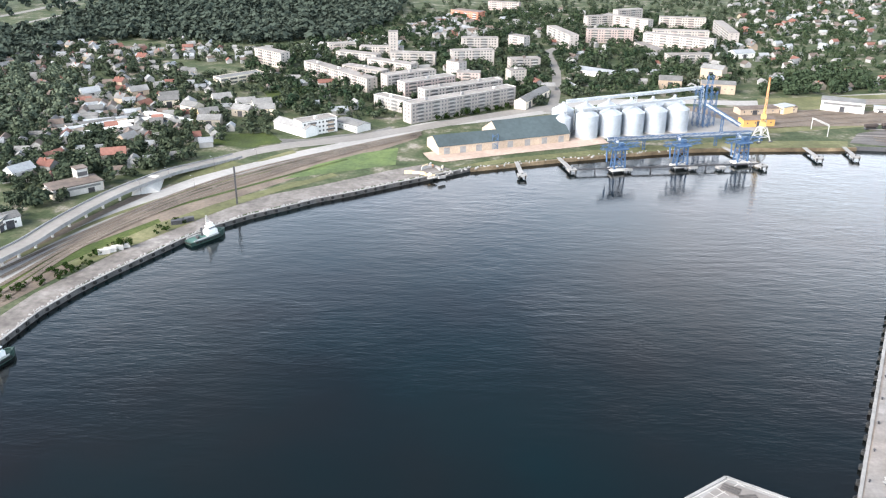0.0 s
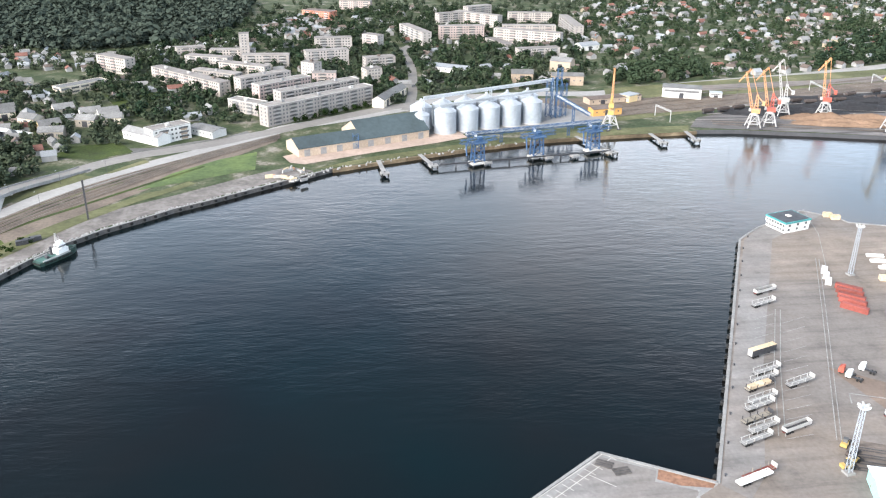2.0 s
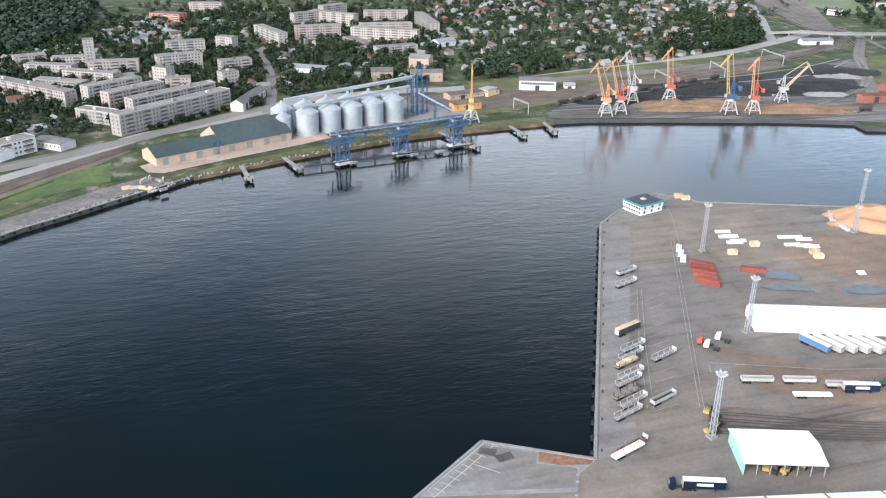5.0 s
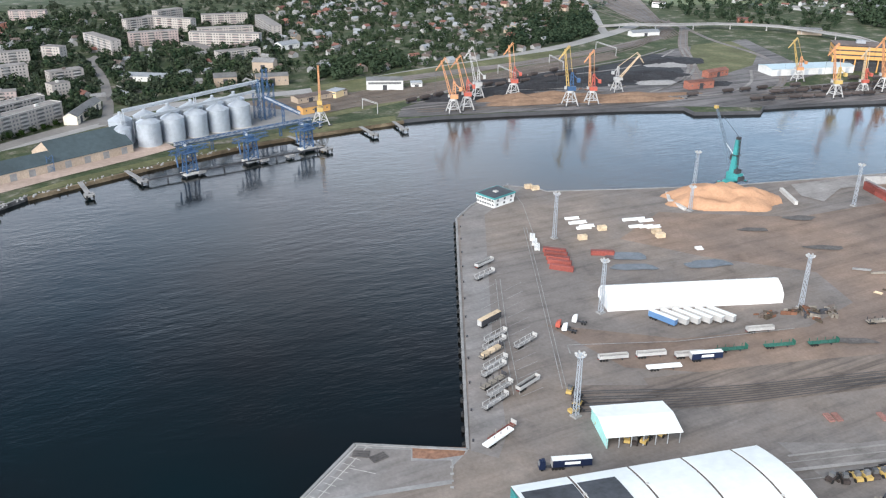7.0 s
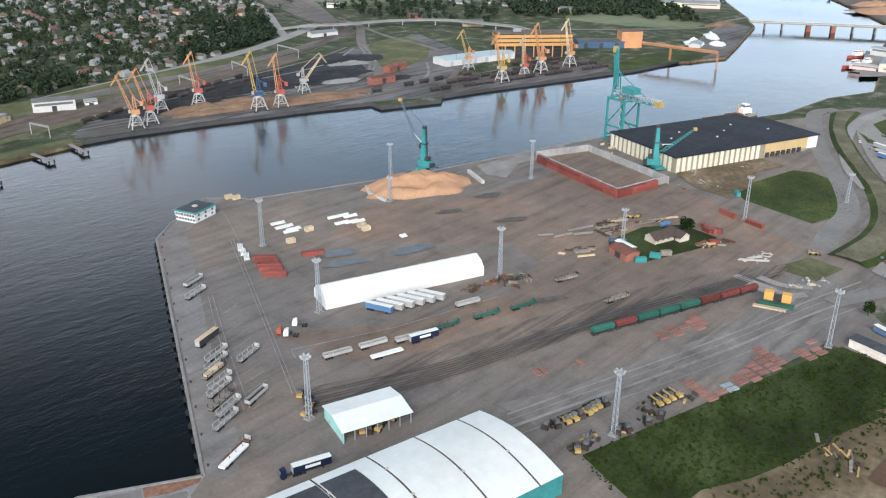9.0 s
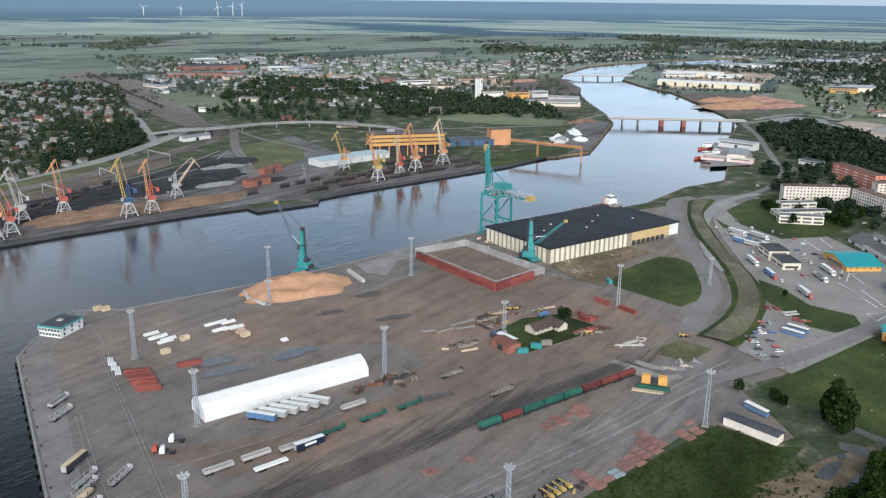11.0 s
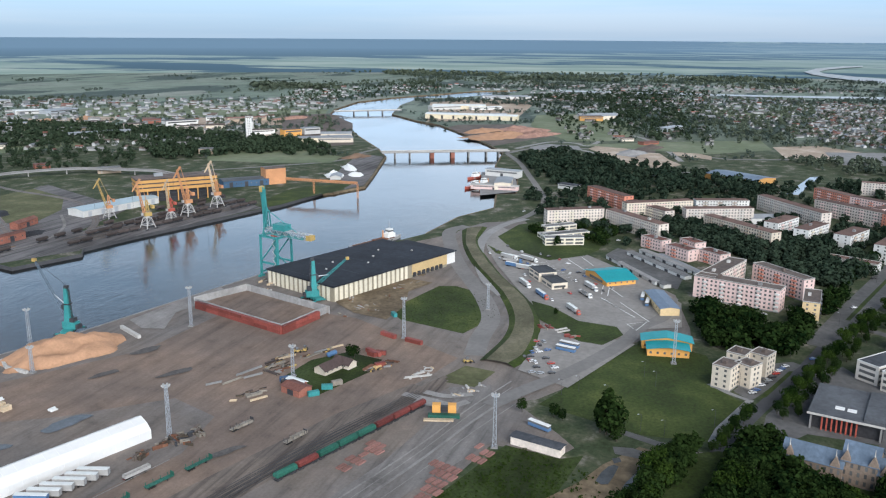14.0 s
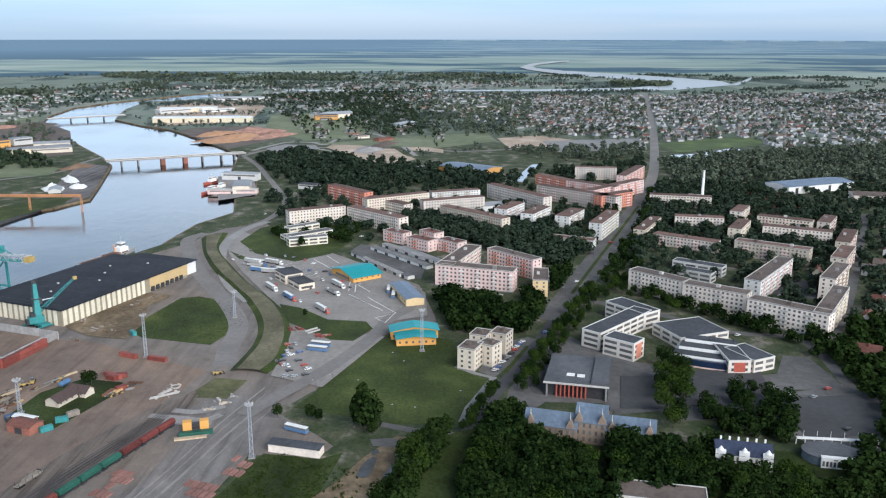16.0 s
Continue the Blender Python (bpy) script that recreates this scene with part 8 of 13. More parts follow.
line_paint([(171.6, 267.8), (183.4, 270.8)], 0.22, .75)
line_paint([(157.5, 265.9), (167.3, 268.3)], 0.22, .75)
line_paint([(168.3, 261.2), (180, 263.9)], 0.22, .75)
line_paint([(154.3, 259.5), (164, 261.7)], 0.22, .75)
line_paint([(165.1, 254.8), (176.7, 257.4)], 0.22, .75)
line_paint([(151.2, 253.3), (160.8, 255.4)], 0.22, .75)
line_paint([(162.1, 248.7), (173.6, 251)], 0.22, .75)
line_paint([(148.2, 247.4), (157.8, 249.3)], 0.22, .75)
line_paint([(159.1, 242.8), (170.5, 244.9)], 0.22, .75)
line_paint([(145.3, 241.7), (154.8, 243.4)], 0.22, .75)
for x, y in (([(156.2, 237.1), (167.6, 239)], 0.22), ([(142.5, 236.1), (151.9, 237.7)], 0.22), ([(153.5, 231.6), (164.8, 233.3)], 0.22), ([(277.6, 449.1), (265.8, 410.5), (237.5, 349.2)], 0.3), ([(111.3, 208.9), (112.3, 208.4)], 1.2), ([(109.6, 205.7), (110.6, 205.2)], 1.2), ([(107.9, 202.5), (109, 202)], 1.2), ([(106.3, 199.4), (107.3, 198.9)], 1.2), ([(104.8, 196.4), (105.8, 195.9)], 1.2), ([(601.3, 77.5), (596.6, 73.5)], 0.5), ([(597.5, 74.3), (592.9, 70.3)], 0.5), ([(593.8, 71.1), (589.3, 67.2)], 0.5), ([(590.2, 67.9), (585.7, 64)], 0.5), ([(586.6, 64.8), (582.2, 61)], 0.5), ([(583.1, 61.7), (578.7, 58)], 0.5)):
    line_paint(x, y, 0.75)
road("road", "road_grey", 0.176, 14, [(-700.3, 1161.2), (-672.7, 1262.3), (-655.1, 1372.6), (-647.1, 1484.7)], "pale road through the forest edge")
road("road", "road_grey", 0.178, 9, [(-648.9, 1070.9), (-619.8, 1157.6), (-593.1, 1293.3), (-575.8, 1452.3)], "pale road through the forest edge")
sheet("park_ground", "grass_dark", 0.18, [(311, 34.7), (365.3, 19.5), (383.6, -9.9), (378.1, -37.2), (367.2, -70.9), (373.7, -104.1), (368.3, -121.4), (363.5, -159.2), (348.4, -195.6), (315.5, -179.7)], "dark shaded park grass")
sheet("meadow", "meadow_pale", 0.182, [(1052.3, 1346.5), (1288.6, 1300.7), (1327.9, 1055.2), (1228.5, 1002.5), (1063, 1075.4), (966.6, 1090.4), (970.9, 1174.7)], "pale meadow beyond the tracks")
sheet("meadow", "meadow_pale", 0.184, [(1732.3, 1562.2), (1955.5, 1319.1), (1953.9, 957.6), (1783.3, 888), (1680.2, 1133.4), (1559.6, 1355.3)], "pale green meadow belt")
sheet("meadow", "meadow_pale", 0.186, [(1239.1, 836), (1261.6, 690.5), (1203.6, 567.6), (1139.8, 555.9), (1104.6, 643), (1093.7, 738)], "pale green meadow by the bridge")
sheet("meadow", "grass", 0.188, [(816.6, 474.6), (934.7, 446.9), (990.5, 449.7), (926.1, 505.7), (853.4, 499.9)], "grass on the river bank")
sheet("sand_lot", "sand", 0.19, [(1398.9, 1394), (1585.7, 1395.3), (1597.3, 1301.7), (1405, 1190.9), (1320.6, 1253.8)], "pale sandy factory lot")
sheet("sand_lot", "sand", 0.192, [(1524.3, 915.6), (1529.4, 811.9), (1604.2, 758.9), (1408.3, 654), (1312.4, 696), (1360.2, 804.6)], "pale sandy lot by the river")
sheet("sand_lot", "concrete", 0.194, [(1278.4, 1706.4), (1464.2, 1567), (1449.9, 1461.9), (1339.5, 1434.9), (1200.6, 1550.5)], "grey factory yard")
sheet("sand_lot", "concrete", 0.196, [(1312.4, 1042.9), (1453.6, 980.6), (1357.5, 890.2), (1228.4, 925.8)], "grey works yard")
sheet("meadow", "meadow_pale", 0.198, [(2014.1, 438.8), (2091, 344.6), (1888.7, 186.3), (1574.9, 176.1), (1529.3, 273), (1764.8, 396.9)], "pale green rough meadow")
sheet("meadow", "meadow_pale", 0.2, [(1489.6, 246.1), (1604.7, 72.9), (1674.7, -56.8), (1539.4, -73.2), (1442.5, 26.8), (1468.6, 164.3)], "pale green rough meadow")
sheet("meadow", "meadow_pale", 0.204, [(2265.9, 44.6), (2364.7, -139.4), (2139.1, -169), (2028.8, -14)], "pale green meadow")
sheet("sand_lot", "concrete", 0.206, [(1541.8, -154.8), (1590.3, -348), (1430.6, -319.3), (1391, -159.1)], "grey retail park ground")
sheet("lot", "concrete", 0.208, [(-317.9, 612.9), (-329.5, 689.6), (-286, 702.1), (-235.9, 668), (-233.2, 645.7), (-278.5, 623.2)], "grey lot of the garage rows")
sheet("lawn", "grass", 0.21, [(-213.9, 627.3), (-159.6, 638.8), (-145.1, 613.1), (-166.7, 596.9), (-202.7, 605)], "green slope by the junction")
sheet("lawn", "grass", 0.212, [(-381.5, 789.8), (-353.8, 809.2), (-320.4, 824.5), (-295.3, 800.7), (-341.3, 778.2)], "green patch by the allotments")
sheet("lawn", "grass", 0.214, [(-206.2, 794.6), (-155.1, 810.4), (-144.7, 752.9), (-182.7, 739.6)], "green patch before the white building")
sheet("verge", "grass_dry", 0.216, [(-204.7, 396.7), (-182.8, 434.7), (-157.1, 478.1), (-118, 522.8), (-104.1, 528.3), (-148.2, 470.9), (-175.6, 423.6), (-197.2, 386.4)], "dry grass between tracks and quay")
road("verge", "grass_dry", 0.218, 7, [(-204.2, 384.5), (-189.8, 423.2), (-169.7, 454.1), (-143.4, 489), (-111.8, 519.6), (-93.3, 539.3)], "dry grass between tracks and quay")
road("verge", "grass", 0.22, 3, [(-221, 383.5), (-206.3, 426.6), (-182, 469.3), (-148.5, 508.5), (-116.7, 544.4), (-90.2, 573.3)], "green weeds between the tracks")
road("verge", "grass_dry", 0.222, 4, [(-235.7, 394.1), (-218, 441.8), (-196.5, 478.9), (-166.9, 518.1), (-137.5, 545.1)], "dry weeds between the tracks")
sheet("verge", "grass", 0.224, [(-228, 361.6), (-209.5, 407.6), (-182.6, 452.1), (-179.1, 447), (-202.7, 399), (-223.3, 352.6)], "green strip along the tracks")
sheet("rail_bed", "rail_bed", 0.226, [(169.4, 747.5), (222.2, 678.7), (310.9, 688.5), (448.4, 725.1), (615.6, 769.6), (634.3, 804.4), (472.1, 765.3), (331.9, 736.3), (242.5, 740.4)], "brown gravel railway bed")


# ---- buildings of the town south of the river ----
block(625.7, -17.7, -108.3, 61.6, 13, 5, "render_pink", "pink rendered block of flats with salmon balcony strips", near=1, balcony="render_white")
block(662.6, -5.4, -20.3, 65.5, 14.1, 5, "render_grey", "grey end wing of the pink block of flats", near=1)
block(667.1, -49.1, -137.1, 50.8, 10.5, 5, "render_pink", "long pink block of flats with a brown roof", near=1)
block(615.7, -66.1, -6.2, 33.7, 11.1, 4, "render_yellow", "yellow rendered block of flats with dark balconies", near=1, balcony="steel_dark")
for x, y, r, a in ((464.9, -11.6, -22.8, 14.1), (469.7, -22.8, -34.7, 10.5), (487.0, -18.3, -22.7, 11.9), (489.9, -30.7, -26.6, 11.4)):
    block(x, y, r, a, 10.5, 4, 'render_cream', 'cream four-storey tower of flats with a grey roof', near=1, group='cream flats by the lawn')
block(607.8, -152.6, -135.6, 45.2, 12, 5, "render_grey", "long grey panel block of flats", near=1)
block(575.1, -185.4, -125.2, 45.1, 12, 5, "render_grey", "long grey panel block of flats", near=1)
block(535.6, -221.8, -130.7, 52.8, 12, 5, "render_grey", "long grey panel block of flats", near=1)
block(548.9, -254.4, -32.4, 71.1, 10.5, 5, "render_grey", "grey panel block with an orange patch on its end")
block(621, -287, -34, 52, 11.1, 5, "render_grey", "grey panel block of flats")
block(626, -240, -36, 81, 11.9, 5, "render_white", "white panel block of flats with a dark roof", near=1)
band_building(671.7, -199.9, -125.0, 41.0, 11, 2, "render_white", "low white kindergarten with a flat roof", cat="kindergarten")
band_building(650.2, -191.7, -128.1, 28.2, 11, 2, "render_white", "low white kindergarten with a flat roof", cat="kindergarten")
for x, y, r, a, b, c, d in ((714.2, -274.0, -123.9, 61.9, 12, 4, 'render_cream'), (826.0, -325.8, -122.7, 51.2, 12, 4, 'render_cream'), (780.4, -320.2, -116.6, 59.9, 12, 4, 'render_grey'), (831.2, -242.8, -101.8, 46.6, 12, 4, 'panel_pale'), (754.0, -210.3, -124.7, 59.1, 12, 3, 'panel_pale'), (812, -188, -26, 66, 11, 3, 'render_cream'), (796, -271.5, -29, 46, 12, 4, 'render_cream'), (750, -352.5, -30, 58, 12, 4, 'render_cream'), (690, -323.5, -32, 50, 12, 4, 'render_cream'), (822, -365, -32, 38, 12, 4, 'panel_pale'), (944.2, -252.6, -103.2, 66.8, 12, 4, 'panel_pale'), (872, -296, -30, 38, 12, 4, 'panel_pale')):
    block(x, y, r, a, b, c, d, 'block of flats with pale walls among trees', group='southern flats')
block(1047.2, -122.4, -144.4, 56.6, 12, 5, "render_salmon", "salmon-red block of flats with a flat roof", group="southern flats")
block(1002.4, -163.3, -132.0, 68.0, 12, 5, "render_pink", "pink block of flats with a flat roof", group="southern flats")
block(1131.0, -187.0, -98.7, 54.6, 12, 5, "panel_pale", "pale concrete-panel block of flats with a flat felt roof", group="southern flats")
block(996.1, -188.8, -43.1, 108.0, 12, 5, "render_pink", "pink block of flats with a flat roof", group="southern flats")
block(954.4, -139.3, -133.9, 109.6, 12, 5, "panel_pale", "pale concrete-panel block of flats with a flat felt roof", group="southern flats")
block(937.4, -176.5, -54.2, 48.6, 12, 5, "render_salmon", "salmon-red block of flats with a flat roof", group="southern flats")
block(1101.7, -228.0, -25.7, 94.6, 12, 5, "render_pink", "pink block of flats with a flat roof", group="southern flats")
for x, y, r, a, b, c in ((955.6, -71.8, -145.2, 102.7, 5, 'panel_pale'), (903.6, 2.4, -67.3, 70.8, 5, 'panel_pale'), (833.8, -19.4, -135.4, 86.8, 5, 'render_cream'), (969.1, 0.4, -70.5, 58.4, 4, 'render_white'), (918.1, 64.1, -57.4, 77.0, 5, 'render_cream'), (908.2, 70.9, -137.1, 64.2, 4, 'panel_pale')):
    block(x, y, r, a, 12, b, c, 'pale concrete-panel block of flats with a flat felt roof', group='southern flats')
block(962.7, 120.8, -137.6, 72.6, 12, 5, "render_salmon", "salmon-red block of flats with a flat roof", group="southern flats")
block(848.3, 141.1, -60.3, 60.3, 12, 5, "render_grey", "pale concrete-panel block of flats with a flat felt roof", group="southern flats")
block(831.2, 77.4, -134.5, 80.3, 12, 5, "render_grey", "pale concrete-panel block of flats with a flat felt roof", group="southern flats")
block(759.5, -108.1, -113.1, 42.3, 11, 2, "render_white", "pale concrete-panel block of flats with a flat felt roof", group="southern flats")
for x, y, r, a, b in ((866, -57, -28, 44, 14), (844, -82, -28, 43.6, 14), (833, -115, -28, 42.5, 15), (812, -146, -24, 66, 12.7)):
    block(x, y, r, a, b, 5, 'render_white', 'white five-storey block of flats with a red-brown roof', group='white towers')
for x, y, r, a in ((770.6, 52.7, -128.7, 25.0), (743.3, 28.6, -129.9, 26.1), (770.6, 20.8, -138.2, 21.3), (735.2, 1.2, -132.8, 24.1)):
    block(x, y, r, a, 12, 3, 'render_pink', 'small pink three-storey house with a red-brown roof', roof='roof_tile_dark', group='small pink flats')
band_building(519.0, -106.5, -41.7, 61.6, 13.4, 3, "school_wall", "white school wing with ribbon windows and a dark roof")
band_building(548.0, -121.5, -143.4, 34.2, 15.6, 3, "school_wall", "white school wing with ribbon windows and a dark roof")
band_building(485.0, -103.9, -129.4, 20.5, 12.9, 3, "school_wall", "white school block with an orange end panel", accent="render_salmon")
band_building(514.5, -151.5, -68.4, 35.6, 30.1, 2, "school_wall", "white school hall with a wide dark roof")
band_building(474.9, -164.5, -178.7, 35.0, 12.9, 2, "school_wall", "white school wing with a red corner", accent="steel_red")
band_building(472.0, -174.8, -153.1, 23.9, 16.1, 2, "school_wall", "white school wing with a dark roof")
theatre(480.5, -151.9, -111.7, 34.0, 34.1)
assembly_hall(440.6, -71.3, -102.6, 34.3, 41.9)
brick_school(378.0, -49.9, -105.7, 24.8, 13, 8, 13)
brick_school(376.9, -68.8, -105.9, 14.2, 16, 11, 17)
brick_school(371.2, -86.2, -103.5, 22.6, 13, 8, 13)
villa(351.4, -132.3, -101.4, 23.8, 13)
oval_hall(356.4, -174.4, -101.3, 24.0, 14.9)
colonnade(370.2, -182.9, -95.1, 36.9)
band_building(313.4, -87.5, -101.2, 35.6, 14, 2, "render_cream", "old cream town house with a dark roof", "roof_felt", "town house")
for x, y, r, a, b, c in ((776.5, 135.5, -50, 44, 11, 2), (757.5, 134.5, -66, 36, 11, 2), (806, 148, -48, 34, 10, 2), (790, 128, -60, 16, 14, 1), (776, 152, -55, 16, 18, 1)):
    band_building(x, y, r, a, b, c, "panel_cream", "low white clinic building with ribbon windows among trees", "roof_slate", "clinic building", step=3.2)
teal_pavilion(509.6, 23.1, -81.8, 24.6, 24)
teal_hall(654.5, 77.5, -143, 35, 25)
band_building(639.6, 128.4, -144.5, 20, 15, 2, "render_cream", "cream two-storey customs house with a flat dark roof", "roof_dark", "customs house", edge="roof_dark")
band_building(622.5, 115.6, -144.5, 20, 13, 1, "render_cream", "low cream wing of the customs house", "roof_dark", "customs house", edge="roof_dark", step=4.4)
shed(597.4, 33.4, -160.3, 42.8, 13.3, 5.5, 6.5, "render_yellow", "roof_blue", "long shed with a blue-grey roof and yellow gable", "terminal_shed", "shed", 0, wins=6)
shed(358.3, 70.3, -103.5, 25.3, 6, 4.2, 4.6, "render_grey", "roof_dark", "long low pale garage with a dark roof", "garage", "garage", 0)
shed(412.2, 203.6, -17, 16, 8.4, 3.2, 5.8, "render_cream", "roof_brown", "low cream house with a brown pitched roof in a garden", "house", "house", 0, wins=4, over=.9)
shed(420.8, 198, -107, 12, 7, 3.2, 5.6, "render_cream", "roof_brown", "cream wing of the low house with a brown roof", "house_wing", "house", 1, wins=2, over=.9)
shed(378, 206.5, -109, 14, 9, 4, 5.2, "brick_red", "roof_tile_dark", "red workshop hut with a faded red roof", "workshop_hut", "hut", 1)
shed(385.6, 210.2, -109, 12, 4, 3.6, 4.2, "brick_red", "roof_white", "low red shed with a white roof", "workshop_shed", "hut", 1)
shed(2115.4, 664.5, -75.0, 136.1, 40, 9, 11.5, "panel_stripe", "roof_white", "long cream industrial hall with a white roof", "industrial_hall", "hall", 5)
shed(1861.4, 554.3, -84.9, 210.9, 30, 10, 12.5, "panel_stripe", "roof_white", "long cream sawmill hall", "industrial_hall", "hall", 8)
shed(2494.7, 635.7, -87.9, 141.6, 30, 8, 10.5, "render_white", "roof_metal", "far pale industrial hall", "industrial_hall", "hall", 5)
shed(1960.9, 289.2, -55.8, 99.6, 25, 9, 11.5, "render_cream", "roof_metal", "far cream building with a flat roof", "industrial_hall", "hall", 3)
shed(1190.6, -19.5, -127.2, 78.9, 45, 7, 9.5, "wall_yellow", "roof_blue", "supermarket with yellow walls and a blue-grey roof", "industrial_hall", "hall", 3)
shed(1058.8, -441.9, -66.9, 104.4, 40, 9, 11.5, "render_white", "roof_blue", "sports hall with a light blue roof", "industrial_hall", "hall", 4)
shed(983.8, -489.1, -103.1, 53.5, 30, 8, 10.5, "render_grey", "roof_felt", "grey industrial hall with a felt roof", "industrial_hall", "hall", 2)
shed(1424.4, 682.9, -65.7, 56.3, 25, 9, 11.5, "render_cream", "roof_metal", "long cream hall beyond the river", "industrial_hall", "hall", 2)
shed(1362.3, 674.5, -51.5, 90.1, 20, 9, 11.5, "panel_stripe", "roof_metal", "long striped hall beyond the river", "industrial_hall", "hall", 3)
shed(1472.2, 971.0, -55.9, 36.7, 20, 8, 10.5, "render_cream", "roof_felt", "far cream building with a flat roof", "industrial_hall", "hall", 1)
shed(1291.6, 1099.4, -35.4, 110.3, 30, 7, 9.5, "render_white", "roof_metal", "far white workshop with a metal roof", "industrial_hall", "hall", 4)
shed(1357.4, 1567.4, -30.8, 163.5, 40, 8, 10.5, "brick_red", "roof_metal", "long red-brick factory with a metal roof", "industrial_hall", "hall", 6)
shed(1365.0, 1441.5, -38.6, 88.8, 25, 7, 9.5, "brick_pale", "roof_slate", "far workshop with a slate roof", "industrial_hall", "hall", 3)
shed(1614.4, 1838.7, -30.1, 93.7, 25, 7, 9.5, "render_white", "roof_metal", "far white factory with a metal roof", "industrial_hall", "hall", 3)
shed(742.3, 881.4, -9.0, 39.6, 12, 5, 7.5, "render_white", "roof_metal", "small depot by the tracks", "industrial_hall", "hall", 1)
shed(924.0, -39.8, -68.7, 26.9, 20, 6, 8.5, "render_white", "roof_metal", "low white hall with a metal roof", "industrial_hall", "hall", 1)
block(1368.2, 831.8, -55.1, 10.5, 12, 12, "render_white", "far white tower block of flats")


# ---- buildings of the town north of the river ----
for x, y, rot, L, storeys, wall in (
        (-13.2, 709.8, 38.9, 110.7, 5, 0), (-14.3, 750.2, 35.3, 82.8, 5, 0), (-46, 770.9, 37.9, 55.9, 5, 1), (-64.8, 799.5, 35.7, 53.8, 5, 0), (-134.6, 823.5, -47.7, 109.9, 4, 2),
        (-21.3, 854, -39.8, 16.5, 5, 0), (-6.5, 919.5, 12.6, 45.9, 5, 0), (1.2, 998.6, 4.3, 42.2, 5, 0), (47.4, 1012.2, -39.9, 22.4, 5, 2), (47.7, 892, 15.1, 32.2, 4, 0),
        (37.4, 833.6, 22.6, 16.9, 4, 2), (-69.3, 914.9, -3.4, 48.4, 4, 0), (-108.7, 966.1, -4, 48.7, 3, 0), (-129.9, 928, -23.1, 50.2, 3, 0), (-88.4, 880.4, -31.7, 56.2, 3, 2),
        (-156.8, 984.1, 18.1, 31.2, 3, 2), (-111.9, 846.8, -32.3, 51.6, 3, 0), (-8.5, 818.6, -2.8, 22.6, 4, 1), (-72.6, 722, -39.3, 34, 3, 0), (-218.3, 902, -41, 46, 5, 2),
        (235.4, 1026, -32.7, 84.9, 5, 2), (245.8, 1068.5, -6.5, 66.6, 5, 2), (271.2, 1178, -9.9, 60.4, 5, 2), (308.9, 1101.9, -93.4, 100.5, 5, 0), (198.2, 1175.6, -45.3, 73.7, 5, 2),
        (160.4, 1070.3, .2, 56.1, 5, 1), (198, 1009.7, -72.6, 53.1, 2, 0), (228.7, 945.3, 8.1, 49.2, 3, 0), (101.4, 1057.7, -73.2, 74.2, 5, 0), (38, 1343.3, -19, 48.5, 4, 1),
        (162.4, 1185.3, 19.2, 41.7, 5, 0), (210.3, 1250, 27.5, 42.7, 5, 0), (-94.7, 958, 4.4, 10.5, 9, 0)):
    block(x, y, rot, L, 12, storeys, ("panel_north", "panel_rose", "panel_white")[wall], "slim grey tower block among trees" if storeys > 8 else ("pale", "rose", "cream white")[wall] + " concrete-panel block of flats with a flat felt roof", group="northern flats", roof="roof_pale")
block(-16.2, 1264.4, -33.8, 46.6, 20, 3, "render_salmon", "salmon school building with a flat roof", group="northern flats")
shed(-141, 642.5, -40, 39, 12, 6.3, 9, "render_white", "roof_slate", "low white school wing with tall windows and a slate roof", "school_wing", "school building", 0, wins=11)
block(-125, 642.5, 39, 31, 13, 3, "render_white", "white three-storey school building with a flat roof", cat="school building", roof="roof_pale", step=3.3)
shed(-98, 655.5, -42, 27, 14, 5.2, 6.6, "render_white", "roof_slate", "low white school wing with tall windows and a slate roof", "school_wing", "school building", 0, wins=7)
band_building(-231.8, 817.0, 45.1, 47.6, 14, 2, "render_cream", "long low cream building with ribbon windows", "roof_slate", "office building", edge="render_cream")
shed(-8.2, 607.6, 23, 50, 25, 6.5, 11.5, "brick_pale", "roof_green", "low part of the grain store with a dark green roof", "grain_store", "grain store", 4, "concrete", wins=0)
shed(37.6, 634.2, 23, 56, 37, 6.5, 16.5, "brick_pale", "roof_green", "tall part of the grain store with a dark green roof", "grain_store", "grain store", 4, "concrete", wins=0)
shed(-239.3, 695.4, -29.7, 16.9, 11, 7, 10, "render_cream", "roof_slate", "cream house with a slate roof", "house", "house", 1, wins=2)
shed(-266.5, 715.5, 25.2, 16.5, 11, 7, 10, "render_cream", "roof_slate", "cream house with a slate roof", "house", "house", 1, wins=2)
shed(-287.9, 837.6, 4.1, 13.9, 11, 6, 9, "render_cream", "roof_slate", "cream house with a slate roof", "house", "house", 1, wins=2)
shed(-195.0, 691.3, -16.2, 16.1, 11, 6, 9, "wood_grey", "roof_slate", "grey house with a slate roof", "house", "house", 1, wins=2)
shed(-177.6, 695.6, 3.5, 16.4, 11, 6, 9, "render_cream", "roof_slate", "cream house with a slate roof", "house", "house", 1, wins=2)
shed(-212.9, 657.6, 3.9, 17.8, 11, 6, 9, "wood_grey", "roof_slate", "weathered grey house with a slate roof", "house", "house", 1, wins=2)
shed(183.9, 818.6, -9.3, 21.0, 14, 9, 12, "brick_pale", "roof_slate", "tall old brick mill building", "mill_building", "mill building", 1, wins=3)
shed(232.4, 850.1, -32.6, 21.4, 16, 14, 17, "brick_pale", "roof_slate", "tall old brick mill building", "mill_building", "mill building", 1, wins=3)
shed(225.3, 803.8, -9.1, 30.5, 14, 9, 11, "brick_pale", "roof_slate", "ruined old pale brick workshop", "workshop", "workshop", 1, wins=5)
